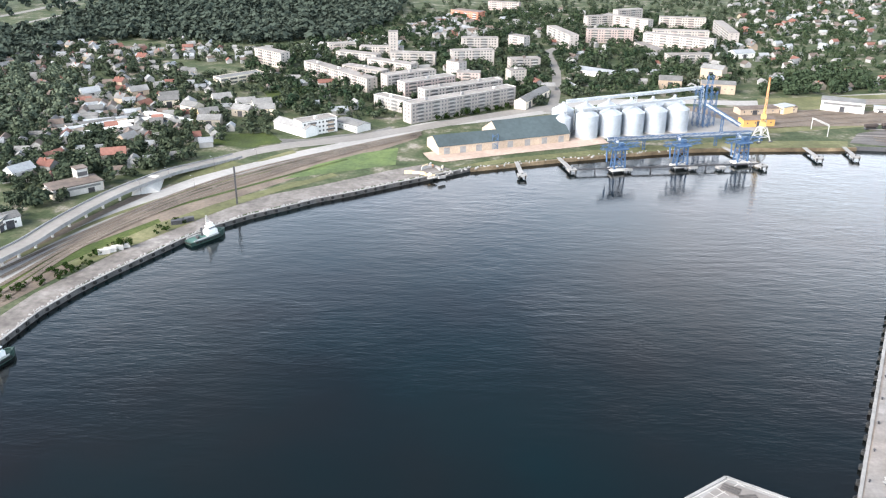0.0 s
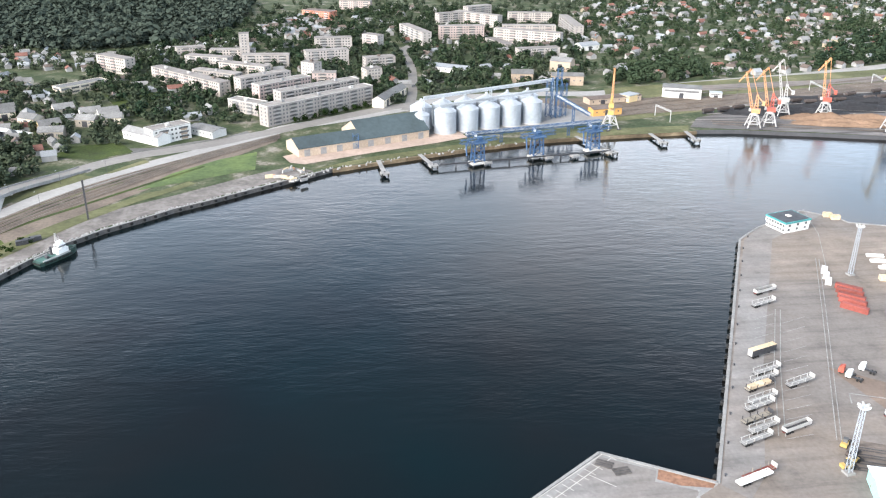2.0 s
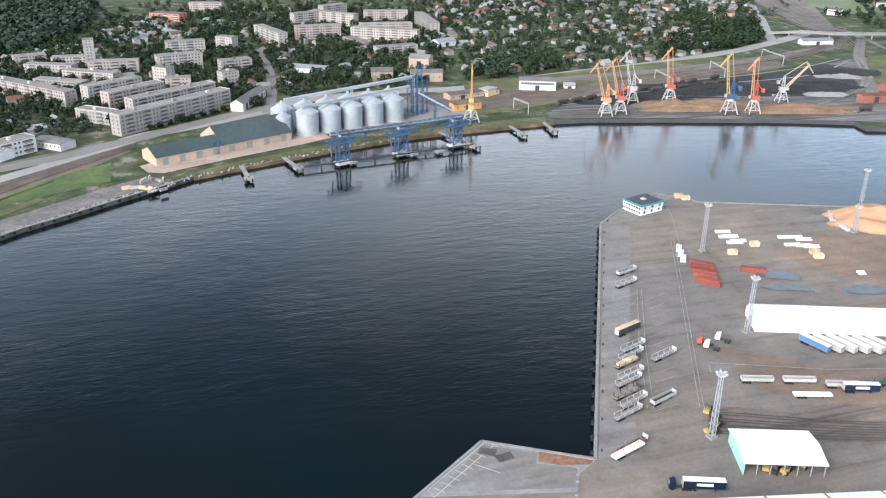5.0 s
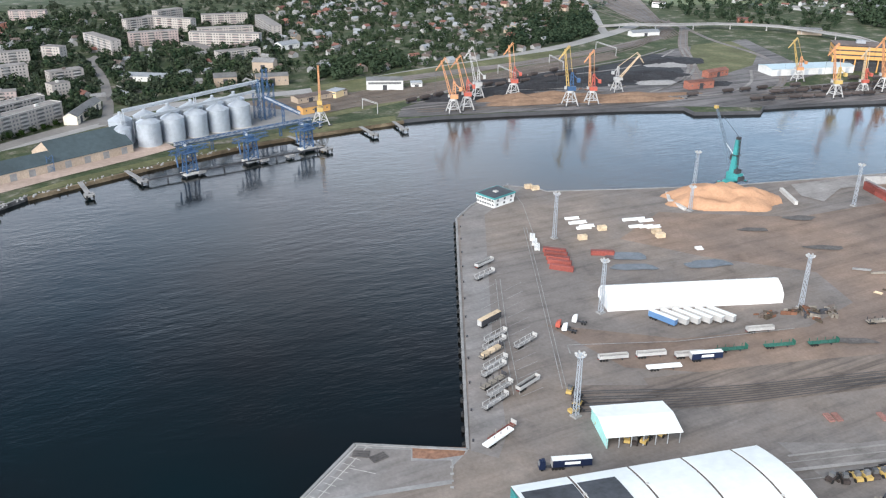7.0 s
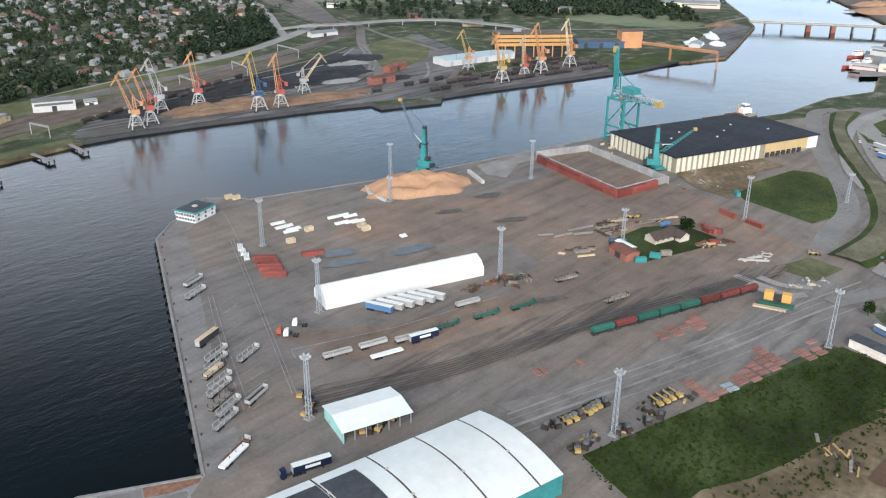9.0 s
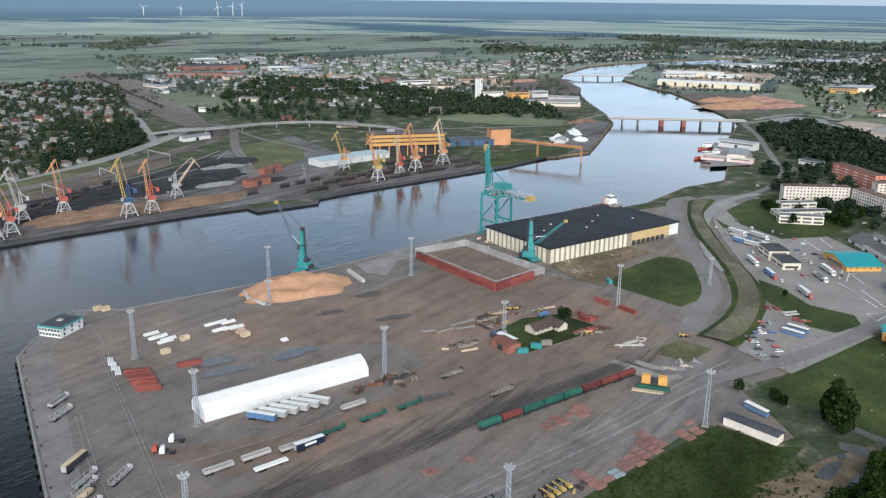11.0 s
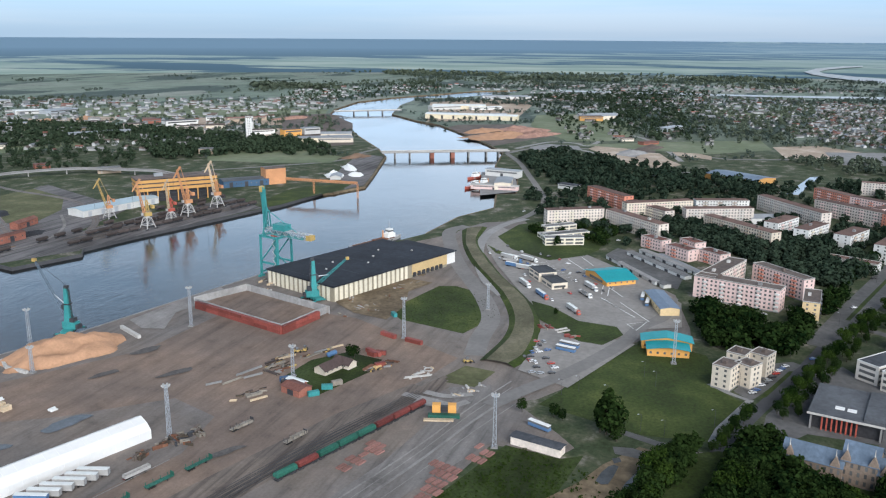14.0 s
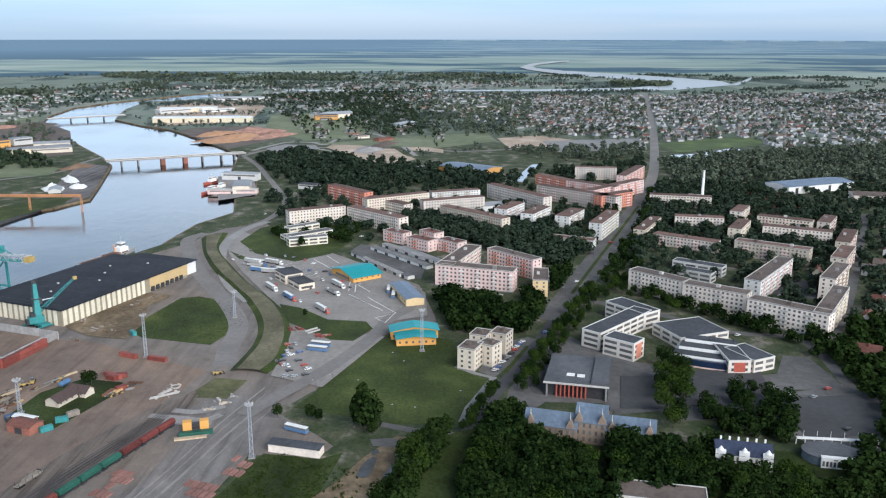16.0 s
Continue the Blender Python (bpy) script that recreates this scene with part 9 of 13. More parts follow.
shed(296.5, 981.9, 19.1, 25.7, 14, 6, 9, "render_white", "roof_metal", "white house with a bright metal roof", "house", "house", 1, wins=4)
shed(-251.5, 496.0, 48.5, 32.4, 14, 4.5, 6, "render_cream", "roof_slate", "low cream workshop beside the overpass", "workshop", "workshop", 1, wins=5)
shed(-251.3, 561.8, 12.9, 15.7, 9, 4, 6, "render_white", "roof_tile", "small house with a bright red roof", "house", "house", 1, wins=2)
shed(-263.9, 437.0, 47.3, 12.2, 12, 6, 8, "render_white", "roof_slate", "white shed beside the overpass", "shed", "shed", 1, wins=2)
shed(247.3, 728.6, 14.2, 53.1, 12, 5, 6, "brick_pale", "roof_felt", "low pale brick depot with a felt roof", "depot", "depot", 2, wins=8)
shed(226.9, 685.3, 11.2, 26.8, 10, 6, 7, "wall_yellow", "roof_felt", "yellow machine house with a flat roof", "machine_house", "machine house", 1, wins=4)
shed(49.1, 751.1, 64.4, 55.3, 11, 7, 10, "render_cream", "roof_slate", "old cream house by the road", "house", "house", 3, wins=9)
shed(119.3, 876.1, -33.8, 44.6, 18, 5, 7, "render_white", "roof_metal", "pale store with a metal roof", "store", "store", 2, wins=7)
shed(592.3, 615.1, -5.8, 28.8, 9, 7, 8, "brick_red", "roof_tile", "small red-brick depot with a tiled roof", "depot", "depot", 1, wins=4)
shed(646.3, 650.1, 8.0, 30.2, 9, 6, 8, "brick_red", "roof_tile", "small red-brick depot with a tiled roof", "depot", "depot", 1, wins=5)
shed(748.3, 624.7, -13.9, 96, 26, 7, 9, "render_white", "roof_sky", "long white shed with a pale blue roof", "storage_shed", "storage shed", 6, "steel_galv", wins=0)
shed(929.6, 574.9, -45.1, 57.3, 26, 8, 9, "blue_wall", "roof_slate_dark", "blue hall with bold white shapes on its wall", "blue_hall", "blue hall", 3, wins=9)


# ---- rows of garages ----
for x, y, r, a, b, c in ((-306.7, 640.7, 41.3, 43.5, 'roof_metal', 3), (-306.5, 653.3, 41.2, 42.2, 'roof_slate', 3), (-288.3, 631.2, 44.2, 42.0, 'roof_white', 3), (-295.1, 663.9, 27.7, 43.3, 'roof_metal', 3), (-267.1, 629.8, 47.6, 27.7, 'roof_slate', 1), (-268.7, 662.8, 39.3, 39.0, 'roof_white', 2), (-302.0, 687.2, 25.7, 40.2, 'roof_metal', 2), (-267.3, 639.4, 50.9, 17.9, 'roof_slate', 1), (-252.5, 672.8, -31.7, 52.5, 'roof_white', 3), (-326.0, 674.1, 39.1, 31.4, 'roof_metal', 2)):
    shed(x, y, r, a, 7, 2.8, 3.3, 'render_grey', b, 'long low row of garages with a pale roof', 'garage_row', 'garages', c, group='garage rows')


# ---- the port: halls, masts and cranes ----
black_warehouse(600.6, 267.9, -20.9, 127.7, 73.1, 11.5)
tent(269.9, 267.6, -20.2, 85, 15.5, 4.5, 9.5, 'long white fabric storage tent with rounded eaves')
canopy(179.2, 195.5, -19, 26.8, 18.5, 5)
hangar(155.5, 149.3, -12.4, 87.5, 43.6, 8, 11.5)
office(254.4, 424.4, -73.1, 14.4, 18.1)
mast(254.2, 359.3)
mast(223.6, 275.4)
mast(165.3, 212.2)
mast(311.3, 238.5)
mast(233.4, 123.6)
mast(352.7, 89.6)
mast(449.9, 322.1)
mast(475.4, 182.3)
mast(488.9, 17.6)
mast(352.5, 359.6, 15)
mast(388.2, 395.4, 22)
mast(396.5, 218.5, 18)
mast(549.7, 148, 18)
quay_crane(577.7, 337.6, 165.1)
mobile_crane(415.3, 389.2, 20, 95, 62, 41)
mobile_crane(529.9, 273.4, 60, -50, 38, 30)
for x, y, col, az, luff, big, jib, label in (
        (333, 631, 'steel_orange', 150, 74, 1, 'steel_orange', 'orange and red portal crane on the coal quay'),
        (348, 634.5, 'steel_red', 150, 76, 1, 'steel_orange', 'orange and red portal crane on the coal quay'),
        (375.6, 665, 'steel_white', 150, 78, 1, None, 'grey portal crane with a raised jib'),
        (411, 661, 'steel_red', 150, 84, 1.02, 'steel_orange', 'orange and red portal crane on the coal quay'),
        (438.3, 609.8, 'steel_blue', 155, 82, 1.1, 'steel_yellow', 'blue portal crane with a yellow jib'),
        (459, 606, 'steel_red', 155, 86, 1, 'steel_orange', 'red portal crane with an orange jib'),
        (509, 634.5, 'steel_white', -20, 50, .9, 'timber_pale', 'pale portal crane with a lowered jib'),
        (704, 595.5, 'steel_orange', 150, 74, .92, 'steel_yellow', 'yellow portal crane on the coal quay'),
        (679.5, 530, 'steel_yellow', 150, 80, 1.05, 'steel_orange', 'yellow and orange portal crane'),
        (713, 527, 'steel_red', 160, 86, .92, 'timber_pale', 'red and white portal crane on the quay'),
        (744, 528.5, 'steel_orange', 155, 78, 1.12, None, ''),
        (794, 526, 'steel_orange', 155, 80, 1.1, 'timber_pale', 'orange portal crane with a pale jib')):
    portal_crane(x, y, -12, col, az, luff, 'steel_white', big, jib, label)
portal_crane(216.7, 638.9, 20, 'steel_yellow', 70, 82, 'steel_white', 1, jib='steel_orange', label='slim yellow portal crane beside the silos')


# ---- the grain terminal ----
silo(84.9, 642.4, 8.6, 17.5, 'grain silos')
silo(103.4, 648.4, 8.6, 17.5, 'grain silos')
silo(121.8, 654.4, 8.6, 17.5, 'grain silos')
silo(140.2, 660.4, 8.6, 17.5, 'grain silos')
silo(158.7, 666.4, 8.6, 17.5, 'grain silos')
silo(67.6, 657.8, 8.6, 17.5, 'grain silos')
silo(86.1, 663.8, 8.6, 17.5, 'grain silos')
silo(104.5, 669.8, 8.6, 17.5, 'grain silos')
silo(123, 675.8, 8.6, 17.5, 'grain silos')
silo(141.4, 681.8, 8.6, 17.5, 'grain silos')
silo(159.9, 687.8, 8.6, 17.5, 'grain silos')
silo(66.5, 642.4, 6, 15, 'small grain silos')
gantry('conveyor', (68.6, 648.1, 26), (181.5, 686.9, 30), 'steel_galv', 'grey conveyor gallery over the silo roofs', 'conveyor', 2, legs=(0.0, 0.5, 1.0), foot=0)
gantry('conveyor', (79.9, 638.4, 22), (173.7, 670.2, 26), 'steel_galv', 'grey conveyor gallery over the silo roofs', 'conveyor', 1.6, legs=(), foot=0)
gantry('elevator_tower', (184.0, 677.6, 0), (184.1, 677.6, 42), 'steel_blue', 'tall blue braced elevator tower', 'elevator tower', 3.6, foot=0, house=False)
gantry('elevator_tower', (179.9, 677.3, 0), (180.0, 677.3, 34), 'steel_blue', 'tall blue braced elevator tower', 'elevator tower', 3.6, foot=0, house=False)
gantry('elevator_tower', (190.3, 683.2, 0), (190.4, 683.2, 28), 'steel_blue', 'tall blue braced elevator tower', 'elevator tower', 3.6, foot=0, house=False)
gantry('elevator_tower', (176.5, 682.3, 0), (176.6, 682.3, 30), 'steel_blue', 'tall blue braced elevator tower', 'elevator tower', 3.6, foot=0, house=False)
gantry('conveyor', (174.6, 646.1, 26), (200.1, 639.2, 12), 'steel_blue', 'blue inclined conveyor by the silos', 'conveyor', 2.6, legs=(0.5,), foot=0)
gantry('conveyor', (95.4, 603.0, 9), (206.4, 629.8, 9), 'steel_blue', 'long blue conveyor gallery along the berth', 'conveyor', 2.6, legs=(0.02, 0.25, 0.5, 0.75, 0.98), foot=0)
loader(97.9, 564.3, 20, 14)
loader(142.5, 574.7, 20, 14)
loader(187, 585.3, 20, 14)
gantry('conveyor', (100.8, 590.6, 11), (100.9, 604.6, 9.5), 'steel_blue', 'blue conveyor bridge to the ship loader', 'conveyor', 2.4)
gantry('conveyor', (146.4, 599.3, 11), (148.4, 613.6, 9.5), 'steel_blue', 'blue conveyor bridge to the ship loader', 'conveyor', 2.4)
gantry('conveyor', (191.7, 608.0, 11), (193.9, 622.6, 9.5), 'steel_blue', 'blue conveyor bridge to the ship loader', 'conveyor', 2.4)
dolphin(104.5, 564.1)
dolphin(150.5, 571.9)
dolphin(170.2, 573.1)
dolphin(198.2, 578.7)
gantry('catwalk', (69.1, 558.5, 0.6), (199.0, 579.2, 0.6), 'steel_dark', 'narrow steel catwalk between the dolphins', 'catwalk', 0.6, legs=(0.1, 0.4, 0.7, 0.95), leg_w=0.6, house=False)
jetty(29.2, 572, -84.7, 23.8)
jetty(59.7, 584.4, -75.6, 23.7)
jetty(244.6, 621.1, -86.7, 21.1)
jetty(274.8, 624.5, -92.6, 20)
jetty(184.7, 618.9, -70.6, 42.8)
gantry('elevator_tower', (14.2, 605.3, 0), (14.299999999999999, 605.3, 11.0), 'steel_blue', 'small blue elevator beside the grain store', 'elevator tower', 4, foot=0, house=False)


# ---- the coal terminal and the far bank ----
ore_house(821.7, 599.1, -41.8, 90.7, 26)
gantry('conveyor', (905.8, 502.7, 16), (907.5, 408.2, 16), 'steel_orange', 'long orange conveyor gallery to the ship loading pier', 'conveyor', 2.6, legs=(0.4, 1.0), foot=-2.5)
shed(954.8, 547.1, -38.9, 26.7, 18, 20, 21, 'steel_orange', 'roof_felt', 'tall orange transfer tower with a lattice front', 'transfer_tower', 'transfer tower')
shed(1018.1, 489, 20, 26, 14, 4, 6, 'render_white', 'roof_metal', 'small white shed on the coal pier', 'pier_shed', 'shed')
heap('ore_mound', 1099.4, 507.1, 35, 50, 16, 6, 'white_paint', 'white heap of bulk cargo on the pier', 862)
heap('ore_mound', 1033.7, 499.2, 35, 34, 22, 7, 'white_paint', 'white heap of bulk cargo on the pier', 835)
heap('ore_mound', 1049, 475, 35, 30, 18, 5, 'white_paint', 'white heap of bulk cargo on the pier', 872)
heap('bulk_mound', 404.7, 632.1, -15, 70, 14, 5, 'chips_brown', 'orange-brown wood chip heap on the coal quay', 1120)
heap('bulk_mound', 435.5, 626.4, -15, 60, 14, 5, 'chips_brown', 'orange-brown wood chip heap on the coal quay', 1180)
heap('bulk_mound', 500, 601.4, -15, 90, 14, 5, 'chips_brown', 'orange-brown wood chip heap on the coal quay', 1320)
heap('bulk_mound', 542.5, 681.9, -15, 110, 30, 6, 'coal', 'long black coal heap', 1290)
heap('bulk_mound', 449.8, 686.1, -15, 80, 22, 5, 'coal', 'long black coal heap', 1140)
heap('bulk_mound', 359.4, 672.8, -15, 60, 18, 4, 'coal', 'black coal heap on the quay', 1000)
heap('bulk_mound', 652.6, 732.5, -15, 80, 40, 4, 'coal', 'black coal heap with pale dust', 1390)
heap('bulk_mound', 593.8, 678.8, -15, 70, 26, 4, 'coal', 'black coal heap on the quay', 1370)
heap('bulk_mound', 611.8, 623.1, -15, 50, 20, 3, 'coal', 'black coal heap on the quay', 690)
heap('bulk_mound', 1568.4, 395.2, -15, 120, 50, 8, 'wood_chips', 'large orange wood chip heap at the timber port', 430)
heap('bulk_mound', 1614.7, 352.8, -15, 90, 50, 8, 'logs', 'red-brown log heap at the timber port', 480)
heap('wood_chip_mound', 383.2, 366.1, -25.8, 66, 38, 11, 'wood_chips', 'large orange wood chip heap on the port yard', 5)
blocks_wall([(360.0, 389.4), (352.6, 378.4), (350.4, 361.2)], 1.8)
blocks_wall([(431.2, 362.2), (425.4, 351.1), (419.2, 339.0)], 2.2)
bridge('road_bridge', (1228.1, 498.6), (1311.5, 339.8), 8, 14, (0.05, 0.18, 0.375, 0.557, 0.7, 0.86, 0.97), 'long concrete road bridge with two red piers', wide=(0.375, 0.557))
bridge('road_bridge', (1868.3, 887.4), (1952.3, 773.7), 6, 12, (0.25, 0.5, 0.75), 'far concrete bridge over the river')
overpass([(730.3, 968.1), (784.8, 909.0), (869.1, 881.1), (927.8, 830.0), (945.1, 752.3), (962.0, 686.7)], 7, 11, 'long concrete overpass above the railway fan', ramp=(0.12, 0.12))
overpass([(-244.1, 362.7), (-238.4, 383.3), (-233.2, 402), (-229.9, 427.2), (-225, 452.3), (-218.4, 477), (-209.5, 499.7), (-200.9, 526.5), (-189, 548.2), (-169.4, 575.7)], 6, 11, 'concrete overpass road beside the railway', ramp=(0, .34))
solid("abutment", Mesh().add([(-212.9, 490, 0), (-198, 498, 0), (-203, 521, 0), (-211, 519, 0), (-213, 496, 5), (-206, 497, 5), (-204, 516, 5), (-210, 517, 5)], [(3, 2, 1, 0), (4, 5, 6, 7), (0, 1, 5, 4), (1, 2, 6, 5), (2, 3, 7, 6), (3, 0, 4, 7)]), "concrete_light", "pale sloping concrete abutment of the overpass", "abutment")
for x, y, h in ((-36, 688, 6), (-28, 694, 6.5), (-20, 700, 6), (-12, 706, 7), (-3, 712, 6.5), (5, 719, 7), (13, 726, 6), (22, 733, 7)):
    tree(x + 4, y - 7, h, (0, 2, 3)[int(x) % 3], "round dark tree before the long block of flats", "trees before the flats")
rails([(-218.7, 344.0), (-209.5, 407.6), (-182.4, 470.8), (-147.3, 521.1), (-97.7, 582.9), (-42.5, 638.2)], 'rusty railway track on gravel')
rails([(-223.0, 352.0), (-211.5, 412.1), (-184.0, 475.6), (-148.8, 526.7), (-98.2, 586.3), (-42.7, 640.6)], 'rusty railway track on gravel')
rails([(-227.4, 360.4), (-213.5, 416.6), (-185.7, 480.4), (-150.2, 532.5), (-98.7, 589.8), (-42.9, 643.0)], 'rusty railway track on gravel')
rails([(-232.0, 369.0), (-215.6, 421.3), (-187.3, 485.3), (-151.7, 538.4), (-99.3, 593.3), (-43.0, 645.5)], 'rusty railway track on gravel')
rails([(-236.8, 378.0), (-217.7, 426.1), (-189.1, 490.4), (-153.3, 544.4), (-99.8, 596.8), (-43.2, 647.9)], 'rusty railway track on gravel')
rails([(231.4, 675.7), (316.1, 700.4), (455.1, 736.5), (585.8, 779.0), (699.8, 827.9), (843.7, 949.2)], 'railway track behind the coal terminal')
rails([(236.5, 690.7), (323.4, 716.9), (463.5, 750.6), (595.4, 792.5), (707.2, 837.1), (850.5, 957.2)], 'railway track behind the coal terminal')
rails([(241.9, 706.3), (330.9, 734.1), (472.1, 765.3), (605.4, 806.4), (714.7, 846.5), (857.3, 965.3)], 'railway track behind the coal terminal')
rails([(247.4, 722.5), (338.8, 752.1), (481.1, 780.4), (615.7, 820.8), (722.5, 856.1), (864.3, 973.6)], 'railway track behind the coal terminal')
for a, b, d in (((600, 530), (800, 477), 24), ((600, 530), (800, 477), 32), ((600, 530), (790, 479), 42), ((640, 519), (780, 482), 58), ((640, 519), (780, 482), 68), ((300, 624), (520, 562), 22), ((300, 624), (520, 562), 30), ((330, 616), (480, 575), 66)):
    rails([(a[0] + (b[0] - a[0]) * k / 3 + .26 * d, a[1] + (b[1] - a[1]) * k / 3 + .965 * d) for k in range(4)], 'dark railway track on the coal quay')
rails([(1296.7, 1935.1), (1078.6, 1460.2), (946.5, 1172.4), (849.9, 978.0), (790.3, 867.5)], 'railway track in the wide fan')
rails([(1216.9, 1818.0), (1030.2, 1395.8), (918.8, 1138.8), (835.1, 961.4), (782.4, 863.1)], 'railway track in the wide fan')
rails([(1146.1, 1714.1), (985.8, 1336.8), (892.7, 1107.0), (820.9, 945.3), (774.7, 858.8)], 'railway track in the wide fan')
rails([(1082.9, 1621.3), (945.0, 1282.5), (867.9, 1076.9), (807.1, 929.7), (767.0, 854.5)], 'railway track in the wide fan')
rails([(1026.1, 1537.9), (907.3, 1232.4), (844.5, 1048.4), (793.7, 914.6), (759.4, 850.3)], 'railway track in the wide fan')
rails([(974.7, 1462.5), (872.3, 1186.0), (822.2, 1021.3), (780.7, 899.9), (752.0, 846.2)], 'railway track in the wide fan')
rails([(928.1, 1394.1), (839.9, 1142.8), (801.0, 995.6), (768.2, 885.8), (744.7, 842.1)], 'railway track in the wide fan')
rails([(175.6, 224.4), (232.4, 200.9), (322.1, 174.0), (400.9, 145.2)], 'railway track sunk into the port yard', z=0.5, sunk=True)
rails([(172.8, 221.0), (229.7, 198.4), (319.6, 172.5), (398.9, 144.4)], 'railway track sunk into the port yard', z=0.5, sunk=True)
rails([(170.0, 217.7), (227.0, 196.1), (317.1, 171.0), (396.9, 143.5)], 'railway track sunk into the port yard', z=0.5, sunk=True)
rails([(167.4, 214.5), (224.4, 193.7), (314.7, 169.5), (394.9, 142.6)], 'railway track sunk into the port yard', z=0.5, sunk=True)


# ---- freight and vehicles on the port yard ----
for x, y, r, a in ((458, 264.5, 71.5, 0.1), (458, 264.5, 71.5, 2.72), (461.9, 276.2, 71.5, 0.1), (461.9, 276.2, 71.5, 2.72), (465.8, 288, 71.5, 0.1), (465.8, 288, 71.5, 2.72), (469.7, 299.8, 71.5, 0.1), (469.7, 299.8, 71.5, 2.72), (473.7, 311.5, 71.5, 0.1), (473.7, 311.5, 71.5, 2.72), (477.6, 323.3, 71.5, 0.1), (477.6, 323.3, 71.5, 2.72), (481.5, 335.1, 71.5, 0.1), (481.5, 335.1, 71.5, 2.72), (462.1, 257.3, -12.3, 0.1), (462.1, 257.3, -12.3, 2.72), (474.2, 254.6, -12.3, 0.1), (474.2, 254.6, -12.3, 2.72), (486.3, 252, -12.3, 0.1), (486.3, 252, -12.3, 2.72)):
    container(x, y, r, a)
panel_wall([(486.8, 344.1), (458.8, 260.2), (504.5, 250.3)], 5.8)
sheet("bulk_floor", "yard_brown", 0.352, [(456, 258.6), (503.8, 248.2), (531.7, 330), (490.7, 347.9)], "grey dusty floor of the bulk yard")
panel_wall([(503.8, 248.2), (531.7, 330.0), (490.7, 347.9)], 5.4)
for x, y, r in ((234.2, 322.6, -46.9), (237, 328.7, -46.8), (239.1, 333.2, -43.1), (241.2, 338.3, -43), (243.2, 342.6, -42.6), (264.6, 329, -29.5), (474.9, 192.7, -113.1), (469.7, 173.6, -105.9), (443.8, 189.8, -117.7)):
    container(x, y, r, 0.1)
for x, y, r in ((295.4, 167.7, 'wagon_green'), (307.2, 163.4, 'wagon_red'), (319, 159.1, 'wagon_green'), (330.8, 154.8, 'wagon_green'), (342.6, 150.5, 'wagon_green'), (354.4, 146.2, 'wagon_red'), (366.2, 141.9, 'wagon_red'), (378, 137.6, 'wagon_red')):
    wagon(x, y, -20, r)
for p, q, n in (((315, 677), (520, 738), 13), ((640, 562), (810, 545), 11), ((560, 588), (700, 575), 7), ((600, 549), (830, 493), 18), ((625, 566), (838, 512), 16), ((760, 575), (850, 545), 7), ((420, 700), (560, 722), 9)):
    for k in range(n):
        if (k * 5 + n) % 4:
            wagon(p[0] + (q[0] - p[0]) * k / n, p[1] + (q[1] - p[1]) * k / n, math.degrees(math.atan2(q[1] - p[1], q[0] - p[0])), 'rust_dark')
for p, q, n in (((1198, 1754), (1020, 1385), 30), ((1020, 1385), (925, 1172), 16), ((1240, 1745), (1168, 1475), 20)):
    for k in range(n):
        if (k * 7 + n) % 3:
            wagon(p[0] + (q[0] - p[0]) * k / n, p[1] + (q[1] - p[1]) * k / n, math.degrees(math.atan2(q[1] - p[1], q[0] - p[0])), 'wagon_red' if (k + n) % 3 == 0 else 'rust_dark')
for x, y, r in ((159.6, 265.1, 'timber'), (201.5, 344.9, 'tipper'), (194.4, 332.4, 'frame'), (172.5, 289.1, 'boxdark'), (167.8, 275.9, 'frame'), (163.9, 270.2, 'frame'), (156.5, 256.5, 'frame'), (153.3, 252.3, 'frame'), (148.6, 244.7, 'timber'), (148.4, 239, 'frame'), (142.5, 232.4, 'frame'), (176.9, 266, 'frame'), (160.4, 237.5, 'tipper'), (134.9, 214.5, 'red'), (132.1, 212.1, 'flat')):
    trailer(x, y, 20, r)
timber_load(159.6, 265.1, 20, 1.5, 11, 'timber_pale')
for x, y, r in ((202.8, 238.8, 'tipper'), (218.6, 233.8, 'tipper'), (216.9, 223.7, 'flat'), (232.9, 226.4, 'tipper'), (237.3, 221.7, 'boxnavy'), (252.1, 222.4, 'green'), (276, 229.6, 'tipper'), (273, 216, 'green'), (291.8, 209.2, 'green'), (331.4, 211.7, 'timber'), (328.1, 180.7, 'timber')):
    trailer(x, y, -17.8, r)
timber_load(331.9, 210.4, -19, 1.5, 10, 'wood_grey')
timber_load(330.6, 179.9, -17, 1.5, 10, 'wood_grey')
for k, r in enumerate(('boxblue', 'box', 'box', 'box', 'box', 'box')):
    trailer(243 + k * 5.2, 255.5 - k * 1.8, -73, r)
tractor(199.4, 270.6, 132.2, 'steel_red')
tractor(200.2, 266.8, 132.2, 'white_paint')
tractor(208.7, 271.4, 132.2, 'white_paint')
trailer(146.5, 188.1, -20.1, 'boxnavy')
tractor(138.8, 190.9, 159.9, 'navy_paint')
for x, y, r, a, b in ((280.1, 379.2, -12.4, 2.2, 1.3), (280.4, 372.3, -12.4, 2.2, 1.3), (280.8, 365.5, -12.4, 2.2, 1.3), (278, 372.3, -12.4, 2.2, 1.3), (277.5, 363.9, -12.4, 2.2, 1.3), (309.4, 362.9, -12.4, 2.2, 1.3), (314.5, 361.6, -12.4, 2.2, 1.3), (317.1, 357.4, -12.4, 2.2, 1.3), (306.2, 352.7, -12.4, 2.2, 1.3), (311.3, 350, -12.4, 2.2, 1.3), (314.6, 347.8, -12.4, 2.2, 1.3), (243.5, 365.1, 57.6, 3, 2.6), (240.9, 358.9, 57.6, 3, 2.6), (238.5, 352.5, 57.6, 3, 2.6)):
    stack(x, y, r, 9, a, b, 'white_paint')
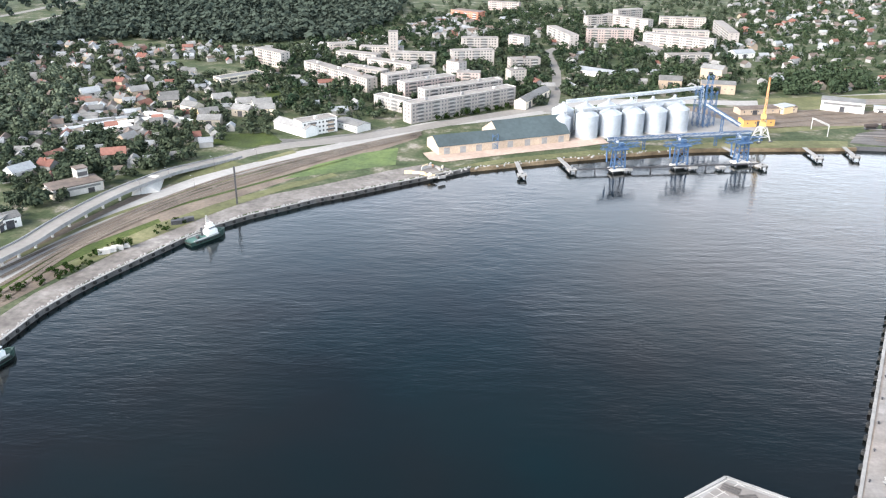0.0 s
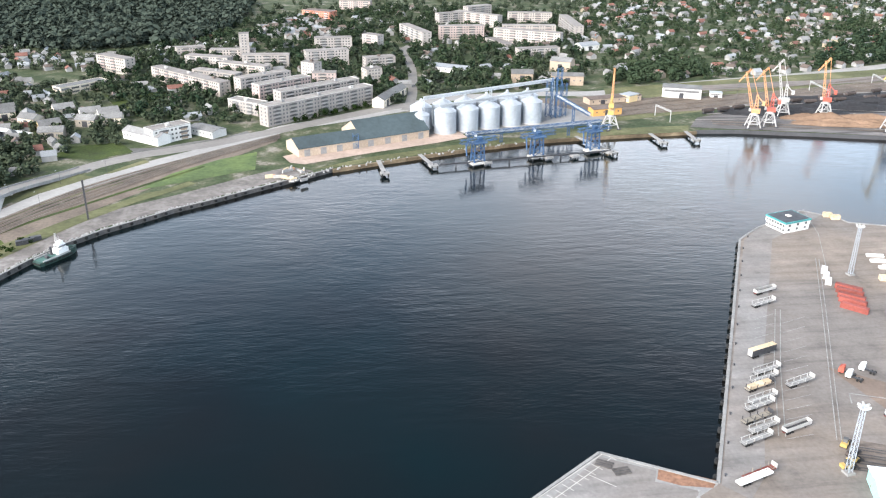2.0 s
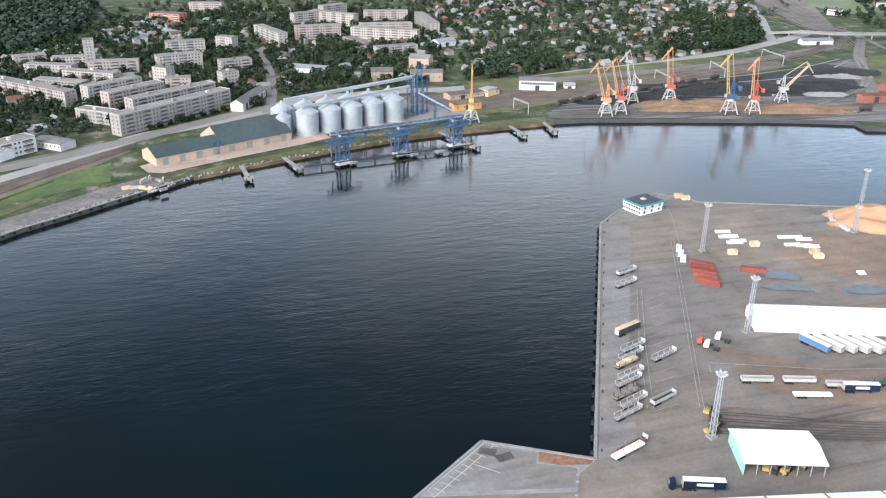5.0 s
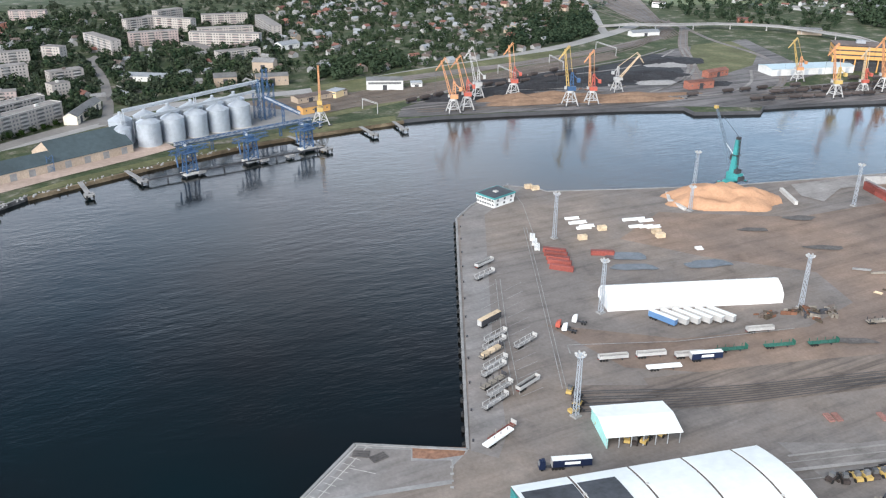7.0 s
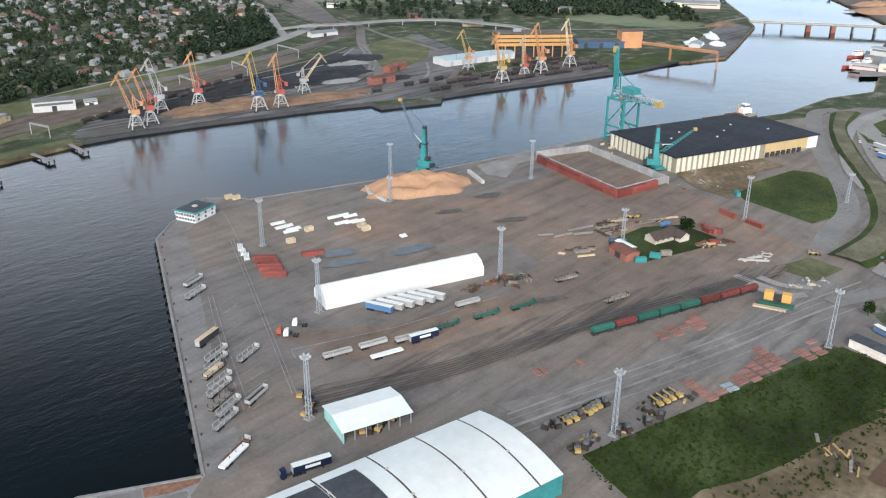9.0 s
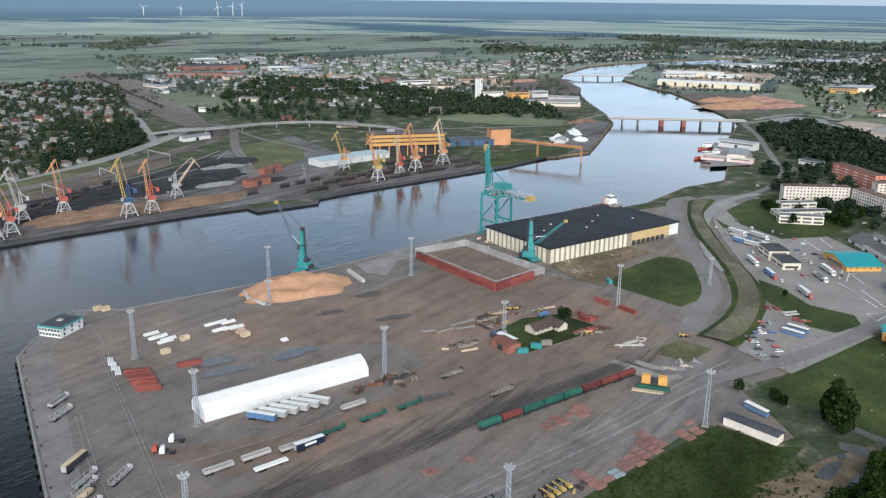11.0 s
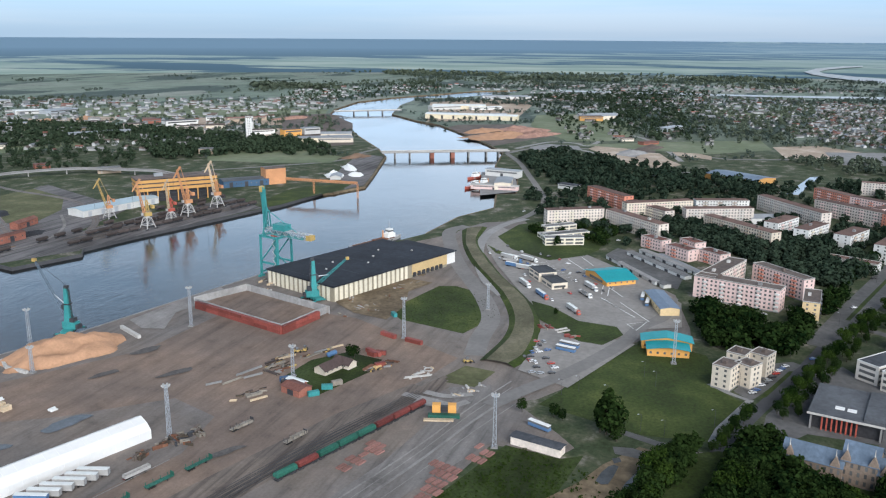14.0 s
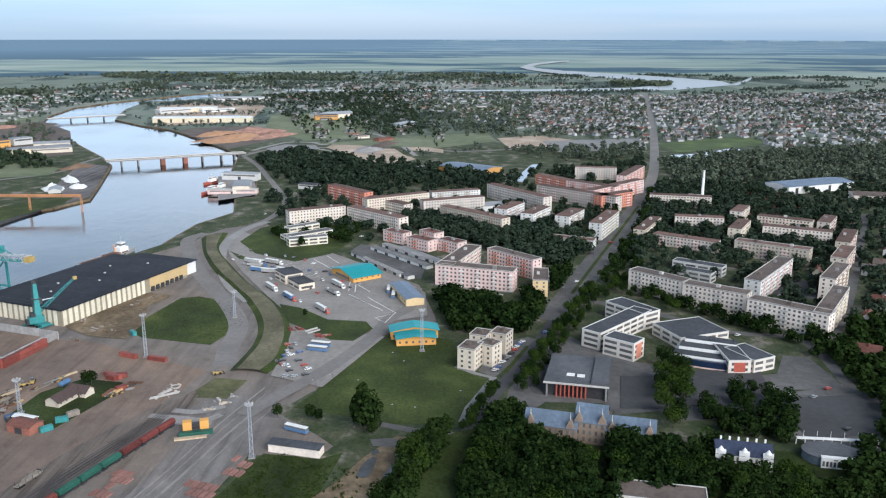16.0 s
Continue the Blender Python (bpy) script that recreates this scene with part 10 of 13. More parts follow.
for x, y in ((286.2, 436.9), (288.7, 432.7), (285.6, 357.7), (267.5, 351.3), (308.6, 334.6), (310.4, 340.3)):
    stack(x, y, -12.4, 5, 3, 2.6, 'timber_pale', 'stack of pale timber packs')
stack(316.5, 312.3, -12.4, 4, 3, 1.3, 'white_paint')
for x, y, r, a in ((311.4, 147.4, 2, 1), (319.2, 145.4, 3, 1), (325.6, 144.2, 1, 1), (331, 141.2, 3, 1), (336.2, 142.6, 3, 1), (351, 96.4, 1, 1), (338.4, 94.2, 3, 1), (345.4, 91, 2, 1), (326.8, 105.2, 5, 1), (320, 103.6, 4, 1), (312.9, 104.4, 3, 1), (306, 104.2, 3, 1),
                   (299.5, 106, 2, 1), (281.6, 114, 5, 1), (286.3, 107.6, 1, 1), (292, 106.5, 2, 0), (250.5, 168.9, 2, 2), (267.5, 161, 1, 2)):
    for k in range(r):
        f = (k - (r - 1) / 2) * 3.3
        slab(x + f * .33 * (a < 2) + f * .94 * (a == 2), y + f * .94 * (a < 2) - f * .33 * (a == 2), -19 if a < 2 else -109, "slab_red" if a else "slab_blue")
for x, y, r, a in ((220.5, 143.9, 10, 1), (223.6, 142, 60, 1), (228, 140.9, 70, 0), (231.3, 139.9, 75, 2), (234.6, 139.2, 64, 1), (237.9, 138.4, 80, 0), (241.2, 138.3, 70, 2), (244.5, 138, 66, 0), (247.6, 136.8, 72, 1),
                   (216.5, 128, 40, 2), (220.3, 126.5, 10, 1), (235.6, 123, 20, 1), (239, 121.6, 60, 1), (248, 118.2, 40, 1), (254.2, 122, 75, 1), (255, 116.4, 20, 1), (172.6, 226.5, 44, 0), (172.1, 221.2, 31, 1), (170.3, 217.4, 18, 2)):
    machine(x, y, r, a)
for x, y, r in ((261.5, 121.6, 62), (264.8, 120.6, 66), (268.2, 119.9, 62), (271.8, 119, 64)):
    boom_loader(x, y, r)
for x, y, r, a in ((166.5, 214.4, 4.9, 23), (170.5, 204.7, 41.9, 24), (170.2, 201.2, 28.9, 25), (169.5, 197.9, 15.9, 26), (172.8, 191.8, 52.9, 27), (174.8, 189.5, 39.9, 28), (178.4, 188.2, 26.9, 29), (186.9, 188.6, 13.9, 30)):
    machine(x, y, r, a)
yellow_hut(379.9, 123.4, -74.1)
BEAMS = ((373.2, 254.4, -39, 9, 'concrete'), (380.1, 246.7, -21, 14, 'wood_grey'), (395.7, 245.5, -21, 18, 'concrete'), (390, 239.8, -33, 11.6, 'concrete'),
         (408.2, 236, -17, 16, 'wood_grey'), (396.9, 232.2, -109, 12, 'rust_dark'), (404, 229, -36, 10, 'rust'), (420.6, 236, -31, 13.7, 'timber_pale'), (412, 240.5, -24, 10, 'rust_dark'),
         (430.5, 222.1, -20, 12, 'wood_grey'), (437, 221, -26, 10, 'concrete'), (447.2, 215.5, -33, 9.2, 'timber_pale'), (423, 181.4, -25, 12, 'wood_grey'), (432, 176, -60, 8, 'rust_dark'), (436, 174, -89, 8, 'rust'))
for x, y, r, a, b in BEAMS:
    long_beams(x, y, r, a, b)
for x, y, r, a in ((367.5, 231.5, -42, 7), (373.5, 226.5, -42, 7), (402, 236, -20, 5), (410, 231, 12, 5)):
    scrap(x, y, r, 300 + a, ('rust_dark', 'bark', 'rust_dark', 'wood_grey'), 'dark wooden frames lying on the yard', L=8.0, n=9, h=.9)
long_beams(363.8, 220.8, -33, 10, 'timber_pale')
long_beams(356.9, 232.1, -67, 3.8, 'timber_pale')
long_beams(419.7, 151.8, -56, 15.9, 'concrete_light')
long_beams(424, 153, -30, 8, 'concrete_light')
for x, y, r, a in ((405, 238, -20, 1), (413, 236.5, -35, 2), (419, 239, -15, 3), (401, 230, -60, 4), (409, 228, -30, 5), (427, 226, -20, 6), (426, 236, -50, 7), (440, 218, -30, 8), (420, 179, -25, 9), (430, 174.5, -40, 10)):
    scrap(x, y, r, 330 + a, ('rust_dark', 'wood_grey', 'steel_yellow', 'rust', 'concrete', 'bark'), 'mixed boards and rusty parts beside the garden', L=7.0, n=9, h=1.1)
ring_frame(431.1, 150.2)
tank(431.8, 211.5, -20)
machine(430.5, 233.5, -46, 0)
machine(435, 231, 20, 2)
machine(386, 219, 30, 1)
machine(449.6, 132, -60, 0)
stack(421.7, 183.4, -10.8, 9, 2.2, 1.3, 'rust', 'heap of rusty beams')
stack(426.6, 178.5, -21.8, 9, 2.2, 1.3, 'timber', 'stack of sawn boards')
stack(366.6, 225.6, -32.8, 9, 2.2, 1.3, 'wood_grey', 'stack of weathered beams')
rig(689.7, 170.1, -119.3, 'box', 'white_paint')
rig(695.4, 164, -111.3, 'flat', 'steel_red')
rig(679.4, 165, -103.3, 'tipper', 'bus_blue')
rig(688.7, 152.4, -119.3, 'box', 'white_paint')
rig(664.2, 158.8, -111.3, 'boxblue', 'steel_red')
rig(659.8, 148.2, -103.3, 'box', 'bus_blue')
rig(669.7, 138.4, -119.3, 'flat', 'white_paint')
rig(616.8, 138.2, -144.3, 'box', 'white_paint')
rig(592.8, 119.7, -144.3, 'boxblue', 'steel_red')
rig(565.7, 91.6, -144.3, 'box', 'steel_red')
rig(606.7, 90.2, -144.3, 'tipper', 'white_paint')
rig(625.4, 88.8, -144.3, 'box', 'white_paint')
bus(612.1, 47.8, -179.3)
bus(599, 43.3, -179.3)
bus(487.2, 81.3, -103.7)
bus(495, 80.5, -103.7)
bus(378.7, 73.9, -114.7, 'bus_blue')
for x, y, r, a in ((463.2, 96.3, -58.8, 0), (454.7, 92.3, -54.8, 1), (446.5, 88.2, -50.8, 2), (470.4, 90, -55.8, 3), (463.4, 85.4, -51.8, 4), (457.5, 82.1, -56.8, 5), (484.1, 91.8, -52.8, 6), (479.4, 96.1, -57.8, 7), (470.2, 99.3, -53.8, 8), (446.4, 92.9, -58.8, 9), (449.1, 82.2, -54.8, 10), (496.4, 101.8, -50.8, 11), (458.2, -25.7, -55.8, 12), (462.5, -27.8, -51.8, 13), (470.4, -30.5, -56.8, 14), (474, -32.3, -52.8, 15), (478.6, -34.2, -57.8, 16), (485.1, -36.7, -53.8, 17), (490.8, -38.7, -58.8, 18), (495.7, -40.4, -54.8, 19), (499.7, -42.4, -50.8, 20), (504.7, -44.5, -55.8, 21), (716.3, -33.1, -51.8, 22)):
    car(x, y, r, a)
for x, y, r, a in ((424.3, -193.9, -56.8, 23), (386.4, -195.2, -52.8, 24), (435.7, -206.1, -57.8, 25), (435.1, -176.8, -53.8, 26), (426.1, -175.1, -58.8, 27), (427.7, -181.7, -54.8, 28), (416.6, -167.3, -50.8, 29), (466.2, -119.3, -55.8, 30), (677, -290.4, -51.8, 31), (694.7, -302.1, -56.8, 32), (713.4, -312, -52.8, 33), (660.1, -286, -57.8, 34), (620.9, -255.6, -53.8, 35), (613.5, -248.7, -58.8, 36), (606.3, -241.9, -54.8, 37), (728.1, -120.5, -50.8, 38), (770.5, -145.1, -55.8, 39), (639.8, -96.4, -51.8, 40), (522.7, -60.8, -56.8, 41), (520.2, -183.7, -52.8, 42), (515.8, -219.8, -57.8, 43), (712, 145.9, 17.2, 44), (706.5, 137.4, -33.8, 45)):
    car(x, y, r, a)
car(699.2, 126.4, -4.8, 46)
car(688.4, 117.3, -55.8, 47)
car(667.4, 117.1, -26.8, 48)
car(659.1, 110.2, 2.2, 49)
car(664.3, 104.1, -48.8, 50)
car(674.7, 98.7, -19.8, 51)
car(620.5, 77.9, 9.2, 52)
car(635.5, 86.4, -41.8, 53)
car(889, 202.4, -12.8, 54)
car(775.8, 97.3, 16.2, 55)
car(787.4, 88, -34.8, 56)
car(744.3, 52.5, -5.8, 57)
car(638, -21.4, -56.8, 58)
car(638.4, -34.7, -27.8, 59)
car(615.9, -40.1, 1.2, 60)
car(601.6, -35.2, -49.8, 61)
car(630.9, -43, -20.8, 62)
ship(-147.7, 430.4, 54, 24.3, 8, 'green and white tugboat moored at the quay', 'ship_dark', 'deck_green', (-.02, .24))
ship(711.8, 300.8, -23, 62, 11, 'white coaster moored behind the warehouse', 'steel_white', 'rust', (0.18, 0.34), 'coaster', 'ship', 9, 'rust')
ship(1100.1, 318.8, 160, 40, 8.5, 'red fishing vessel moored at the shipyard', 'steel_red', 'rust', (-0.1, 0.2), 'fishing_vessel', 'ship', 6)
ship(1032.7, 299.9, 160, 46, 8.5, 'red and white vessel moored at the shipyard', 'steel_red', 'rust', (-0.1, 0.2), 'fishing_vessel', 'ship', 6)
ship(1055.2, 294.2, 160, 34, 8.5, 'dark vessel moored at the shipyard', 'ship_dark', 'rust', (-0.1, 0.2), 'fishing_vessel', 'ship', 6)
ship(-193.9, 294.5, 70, 18, 6, 'small dark workboat at the quay', 'ship_dark', 'steel_dark')
shed(1031.2, 262.5, 10, 46, 20, 9, 10, 'render_cream', 'roof_metal', 'cream shipyard hall on the river bank', 'shipyard_hall', 'hall', 3)
sheet("yard_patch", "yard_pale", 0.354, [(446, 367.7), (496, 361.9), (531.9, 352.4), (521.7, 337.9), (497.9, 341.6), (470, 348.4), (439.2, 335.1), (434.9, 349.1)], "pale dusty concrete beside the quay")
sheet("shipyard_quay", "concrete", 0.356, [(1134.7, 321.5), (1151.1, 277.9), (1003.3, 237.5), (963.9, 274.3)], "concrete shipyard quay")
turbine(2802, 3647, 58.3, 57, 24, -128)
turbine(2940, 3537, 69, 47, 20, -130)
turbine(3076, 3420, 58.2, 62, 26, -132)
turbine(3130, 3371, 72.1, 52, 22, -133)
turbine(3163, 3339, 77.7, 52, 22, -133)
gantry('lattice_pole', (-143.5, 478.9, 0), (-143.4, 478.9, 24.0), 'steel_dark', 'slender dark lattice pole beside the quay', 'pole', 0.55, foot=0, house=False)
for x, y in ((-199.3, 520.2), (-176.8, 545.4), (-152.1, 563.5), (-177.6, 504.8), (-207.6, 492.4)):
    lamp_post(x, y, 200)
signal_portal((268.0, 676.3), (272.8, 654.3))
signal_portal((527.9, 778.0), (519.3, 738.7))
signal_portal((624.9, 825.1), (620.7, 781.3))
signal_portal((448.3, 752.6), (444.5, 713.2))
for x, y in ((422.2, 71.4), (429.8, 63.4), (462.9, 31.9), (422.7, 47.2), (450.4, 24.6), (392.2, 26.7), (389.3, 15.3), (464, -19), (522.4, -48), (595.8, -82.3), (718.4, -121.5), (856.2, -171.3), (455.7, -26.9), (409.6, -7.3)):
    lamp_post(x, y, 120)


# ---- fenders and small quay things ----
fenders([(236.4, 424.3), (219.4, 409.7), (145.4, 262.9), (119.8, 212.2)], 9)
tyres([(-200.1, 308.9), (-196.4, 336.7), (-189.5, 359.3), (-180.2, 380.5), (-170.4, 400.8), (-159.7, 422.9), (-145.9, 445.4), (-132.1, 461.4), (-115.1, 475.7), (-97.5, 491.6), (-78.2, 504.3), (-51.5, 524.5), (-30.3, 539.7), (-15.5, 550.3)], 7)


# ---- works, garages and clutter ----
hall(1338.4, 1568.2, -55.1, 127.1, 40, 10, 'brick_red', 'roof_felt', 'long red works hall with a dark roof', doors=0)
hall(1488.7, 1683, -28.6, 151.6, 50, 12, 'brick_red', 'roof_dark', 'wide red factory hall', doors=0)
hall(1358, 1449.9, -55.3, 75.4, 30, 8, 'render_pink', 'roof_metal', 'pink works hall with a pale roof', doors=0)
hall(1662.7, 1917.7, -20, 65.6, 30, 8, 'render_white', 'roof_white', 'white works hall', doors=0)
hall(1773.1, 1837.7, -6.5, 69.2, 30, 9, 'render_white', 'roof_metal', 'white works hall', doors=0)
hall(1592.5, 1552.1, -37.2, 65.3, 36, 8, 'render_white', 'roof_white', 'white works hall with a white roof', doors=0)
hall(1626.1, 1497.3, -7.7, 80.1, 36, 9, 'steel_galv', 'roof_metal', 'pale metal works hall', doors=0)
hall(1158.8, 1229.4, -31.2, 52.5, 24, 7, 'render_grey', 'roof_felt', 'grey workshop with a felt roof', doors=0)
hall(1086, 1135.9, -56.5, 34.6, 24, 7, 'render_cream', 'roof_slate', 'cream workshop', doors=0)
hall(1352.3, 1355.2, -30.1, 50.3, 26, 8, 'render_cream', 'roof_metal', 'cream works hall', doors=0)
hall(1335.9, 1189.7, -77.8, 34.5, 22, 7, 'brick_pale', 'roof_slate', 'brick workshop', doors=0)
hall(1452.9, 1238, -81.3, 33.8, 22, 7, 'render_white', 'roof_felt', 'small white works hall', doors=0)
hall(1432.5, 1135.3, -55.6, 41.9, 26, 8, 'render_cream', 'roof_felt', 'cream works hall', doors=0)
hall(1520.6, 1158.4, -55.4, 36.6, 26, 8, 'brick_red', 'roof_tile', 'brick works with a red roof', doors=0)
hall(1492.7, 1068.4, -31.5, 68, 24, 12, 'render_white', 'roof_slate', 'pale office block of the works', doors=0)
hall(1426.7, 1005.7, -74.5, 39.6, 16, 9, 'panel_pale', 'roof_felt', 'pale works building', doors=0)
hall(1603.9, 1059.4, -55.3, 36, 20, 10, 'render_white', 'roof_metal', 'white works building', doors=0)
hall(1424.5, 840.7, -42.7, 49, 20, 9, 'render_white', 'roof_felt', 'white low works building', doors=0)
hall(1426.9, 777.8, -37.5, 34.3, 22, 12, 'wall_orange', 'roof_felt', 'orange works hall', doors=0)
hall(1477.1, 896.6, -55.9, 15, 14, 28, 'render_white', 'roof_felt', 'tall white mill tower', doors=0)
hall(1635.3, 1000.2, -45, 85, 20, 8, 'brick_pale', 'roof_tile', 'brick works beside the mill', doors=0)
hall(949.9, 798.4, -45, 29.6, 16, 7, 'brick_pale', 'roof_slate', 'brick house behind the overpass', doors=0)
hall(947.6, 911, -36.6, 19.8, 14, 6, 'brick_red', 'roof_tile', 'red brick house between trees', doors=0)
for x, y, r, a, b, c, d, e, f in ((940.2, 1087.2, -57.1, 18.2, 14, 8, 'render_white', 'roof_felt', 'white tank house'), (1164.8, 774.6, -68.2, 42.1, 18, 8, 'brick_pale', 'roof_slate', 'long brick store'), (1131.6, 1454, -95.5, 68.1, 14, 5, 'render_grey', 'roof_metal', 'low railway shed'), (1076.2, 1365.3, -102, 38.9, 12, 5, 'render_white', 'roof_metal', 'white railway hut'), (1883, 631.8, -80.5, 72.9, 26, 10, 'render_cream', 'roof_metal', 'long cream saw mill hall'), (1908.7, 542, -71.2, 111.3, 26, 8, 'timber_pale', 'roof_metal', 'long cream timber store'), (2087.3, 683.2, -44.7, 107.4, 26, 9, 'render_white', 'roof_white', 'white saw mill hall'), (2489, 641, -64, 139.7, 30, 9, 'steel_galv', 'roof_metal', 'long pale works hall'), (2114, 593.8, -54.9, 82.4, 22, 7, 'render_white', 'roof_white', 'white timber store')):
    hall(x, y, r, a, b, c, d, e, f, doors=0)
hall(1364.6, 675.2, -62.4, 95.8, 30, 8, 'render_cream', 'roof_metal', 'long cream timber store beside the river', doors=0)
hall(1465.3, 756.9, -36.1, 32.8, 18, 12, 'render_white', 'roof_metal', 'white saw mill tower', doors=0)
hall(1929.6, 296.7, -70.9, 51.9, 26, 10, 'wall_yellow', 'roof_felt', 'yellow works hall', doors=0)
hall(2012.6, 281.6, -55.7, 70.2, 20, 9, 'render_white', 'roof_metal', 'white works hall', doors=0)
hall(1792.7, 111.3, -27.8, 66.4, 24, 7, 'steel_galv', 'roof_metal', 'pale works hall', doors=0)
hall(1578.4, 175.2, -56.9, 22.9, 14, 5, 'render_cream', 'roof_felt', 'low site office', doors=0)
hall(1541.1, 132.7, -43.2, 34.3, 16, 5, 'brick_red', 'roof_tile', 'low brick store', doors=0)
hall(1046.5, 182.2, -114.3, 26, 12, 6, 'render_white', 'roof_dark', 'white house beside the river road', doors=0)
sheet("yard", "sand", 0.372, [(1329.9, 1348), (1482.3, 1442.2), (1579.9, 1364), (1481, 1259.7), (1355.1, 1225.4), (1268.8, 1236.2)], "pale sawdust yard of the works")
sheet("yard", "sand", 0.374, [(1356.9, 1018.3), (1631.7, 1184.8), (1678.2, 1074.5), (1687.6, 893.8), (1610.1, 852.5), (1529.3, 970.6), (1349.4, 925)], "pale works yard")
sheet("yard", "road_grey", 0.376, [(1046.9, 1147.3), (1226, 1266.3), (1367.7, 1293.1), (1433.6, 1110.7), (1342.2, 1040.1), (1292, 1168.7), (1138.5, 1143.4)], "grey works yard")
sheet("yard", "sand", 0.378, [(1763, 628.8), (2269, 797.9), (2644.7, 599.1), (2335.3, 518.1), (1880.1, 457.6)], "pale timber yard")
sheet("yard", "brownish_mud", 0.38, [(1587.1, 886.2), (1769.3, 988.4), (1858, 907.5), (1671.2, 763.1), (1343.5, 611.9), (1270.5, 682.3), (1392.1, 762.4)], "brown log yard")
heap('bulk_mound', 1434.2, 1395.8, 20, 70, 30, 8, 'sand', 'pale sawdust mound', 600, fine=False)
heap('bulk_mound', 1525.1, 1337.1, 20, 60, 30, 8, 'wood_chips', 'orange wood chip mound', 740, fine=False)
heap('bulk_mound', 1463.1, 1382.5, 20, 50, 30, 6, 'wood_chips', 'orange wood chip mound', 640, fine=False)
heap('bulk_mound', 1550.1, 411.5, -30, 120, 70, 9, 'wood_chips', 'large orange wood chip mound at the timber port', 640, fine=False)
for x, y, r, a, b, c, d, e in ((1627.1, 459.1, 90, 40, 7, 'wood_chips', 'orange wood chip mound', 600), (1650.6, 374, 110, 40, 8, 'logs', 'long red-brown log pile', 740), (1595.7, 342.5, 110, 30, 7, 'logs', 'long red-brown log pile', 770), (1693.9, 410.7, 80, 40, 7, 'logs', 'red-brown log pile', 700), (1710.4, 929, 110, 30, 6, 'logs', 'red-brown log pile', 30), (1772, 882.5, 90, 30, 6, 'brownish_mud', 'brown bark pile', 120)):
    heap('bulk_mound', x, y, -30, r, a, b, c, d, e, fine=False)
heap('bulk_mound', 1205, 545.2, -30, 50, 20, 6, 'chips_brown', 'brown log pile beside the bridge', 210, fine=False)
for x, y, r, a, b, c, d, e, f in ((1405.7, 145.6, -30, 60, 30, 6, 'concrete_slab', 'grey gravel mound', 1070), (1485.1, 124.5, -30, 60, 30, 6, 'brownish_mud', 'brown earth mound', 1130), (389, 680.3, -14, 90, 16, 4, 'coal', 'long black coal mound', 470), (472.5, 712, -14, 120, 18, 4, 'coal', 'long black coal mound', 650), (541.7, 689.9, -14, 80, 40, 5, 'coal', 'black coal mound', 870)):
    heap('bulk_mound', x, y, r, a, b, c, d, e, f, fine=False)
heap('bulk_mound', 598.3, 696, -14, 70, 40, 3, 'coal', 'black coal mound with pale dust', 1000, fine=False)
heap('bulk_mound', 640.4, 716.7, -14, 50, 30, 2, 'concrete_slab', 'pale ash mound', 1060, fine=False)
heap('bulk_mound', 569.5, 650.8, -14, 40, 20, 2, 'concrete_slab', 'pale ash mound', 1020, fine=False)
heap('bulk_mound', 434, 645.7, -14, 110, 14, 5, 'chips_brown', 'long wood chip mound on the quay', 660, fine=False)
heap('bulk_mound', 402.1, 649.4, -14, 60, 14, 6, 'chips_brown', 'wood chip mound on the quay', 560, fine=False)
heap('bulk_mound', 497.6, 616.1, -14, 150, 12, 4, 'chips_brown', 'long wood chip mound on the quay', 900, fine=False)
hall(317, 741.4, -22.3, 34.5, 16, 9, 'render_white', 'roof_slate', 'white three-storey port office')
hall(348.3, 737.5, -17.7, 10.5, 8, 4, 'render_white', 'roof_metal', 'small white hut')
hall(263.3, 729.8, -56.2, 10.6, 14, 6, 'render_yellow', 'roof_metal', 'small yellow shed')
for x, y, r, a in ((395.4, 718.2, 0, 0), (389.7, 647.1, 41, 1), (423, 647.9, 82, 2), (457.4, 648.8, 123, 3), (492.8, 649.7, 164, 4), (529.3, 650.6, 25, 5), (567, 651.6, 66, 6), (548.1, 585.8, 107, 7), (384.4, 650, 148, 8), (417.7, 650.9, 9, 9), (452, 651.9, 50, 10), (487.4, 652.8, 91, 11), (523.9, 653.8, 132, 12), (561.5, 654.8, 173, 13), (543, 588.7, 34, 14), (379, 653, 75, 15), (412.3, 654, 116, 16), (446.6, 654.9, 157, 17), (482, 655.9, 18, 18), (518.4, 657, 59, 19), (556, 658, 100, 20), (537.9, 591.6, 141, 21), (373.7, 656, 2, 22)):
    scrap(x, y, r, a, ('steel_dark', 'rust', 'concrete_slab', 'wood_grey'), 'loose pile of dark scrap on the coal quay', L=10.0, n=4)
scrap(407, 657, 43, 23, ('steel_dark', 'rust', 'concrete_slab', 'wood_grey'), 'loose pile of dark scrap on the coal quay', L=10.0, n=4)
scrap(441.2, 658, 84, 24, ('steel_dark', 'rust', 'concrete_slab', 'wood_grey'), 'loose pile of dark scrap on the coal quay', L=10.0, n=4)
scrap(476.5, 659.1, 125, 25, ('steel_dark', 'rust', 'concrete_slab', 'wood_grey'), 'loose pile of dark scrap on the coal quay', L=10.0, n=4)
rails([(296.3, 658.6), (357.8, 653.5), (437.8, 630.2), (534.7, 617.2), (539.7, 579.9)], 'rusty railway track on the coal terminal', bed='yard_pale')
rails([(316.6, 690.0), (401.5, 716.3), (475.4, 735.0), (553.0, 744.3), (635.7, 764.1), (704.5, 792.9)], 'rusty railway track on the coal terminal', bed='yard_pale')
rails([(351.0, 699.3), (435.2, 705.5), (509.6, 716.0), (576.0, 719.7), (635.1, 736.2), (706.7, 781.8)], 'rusty railway track on the coal terminal', bed='yard_pale')
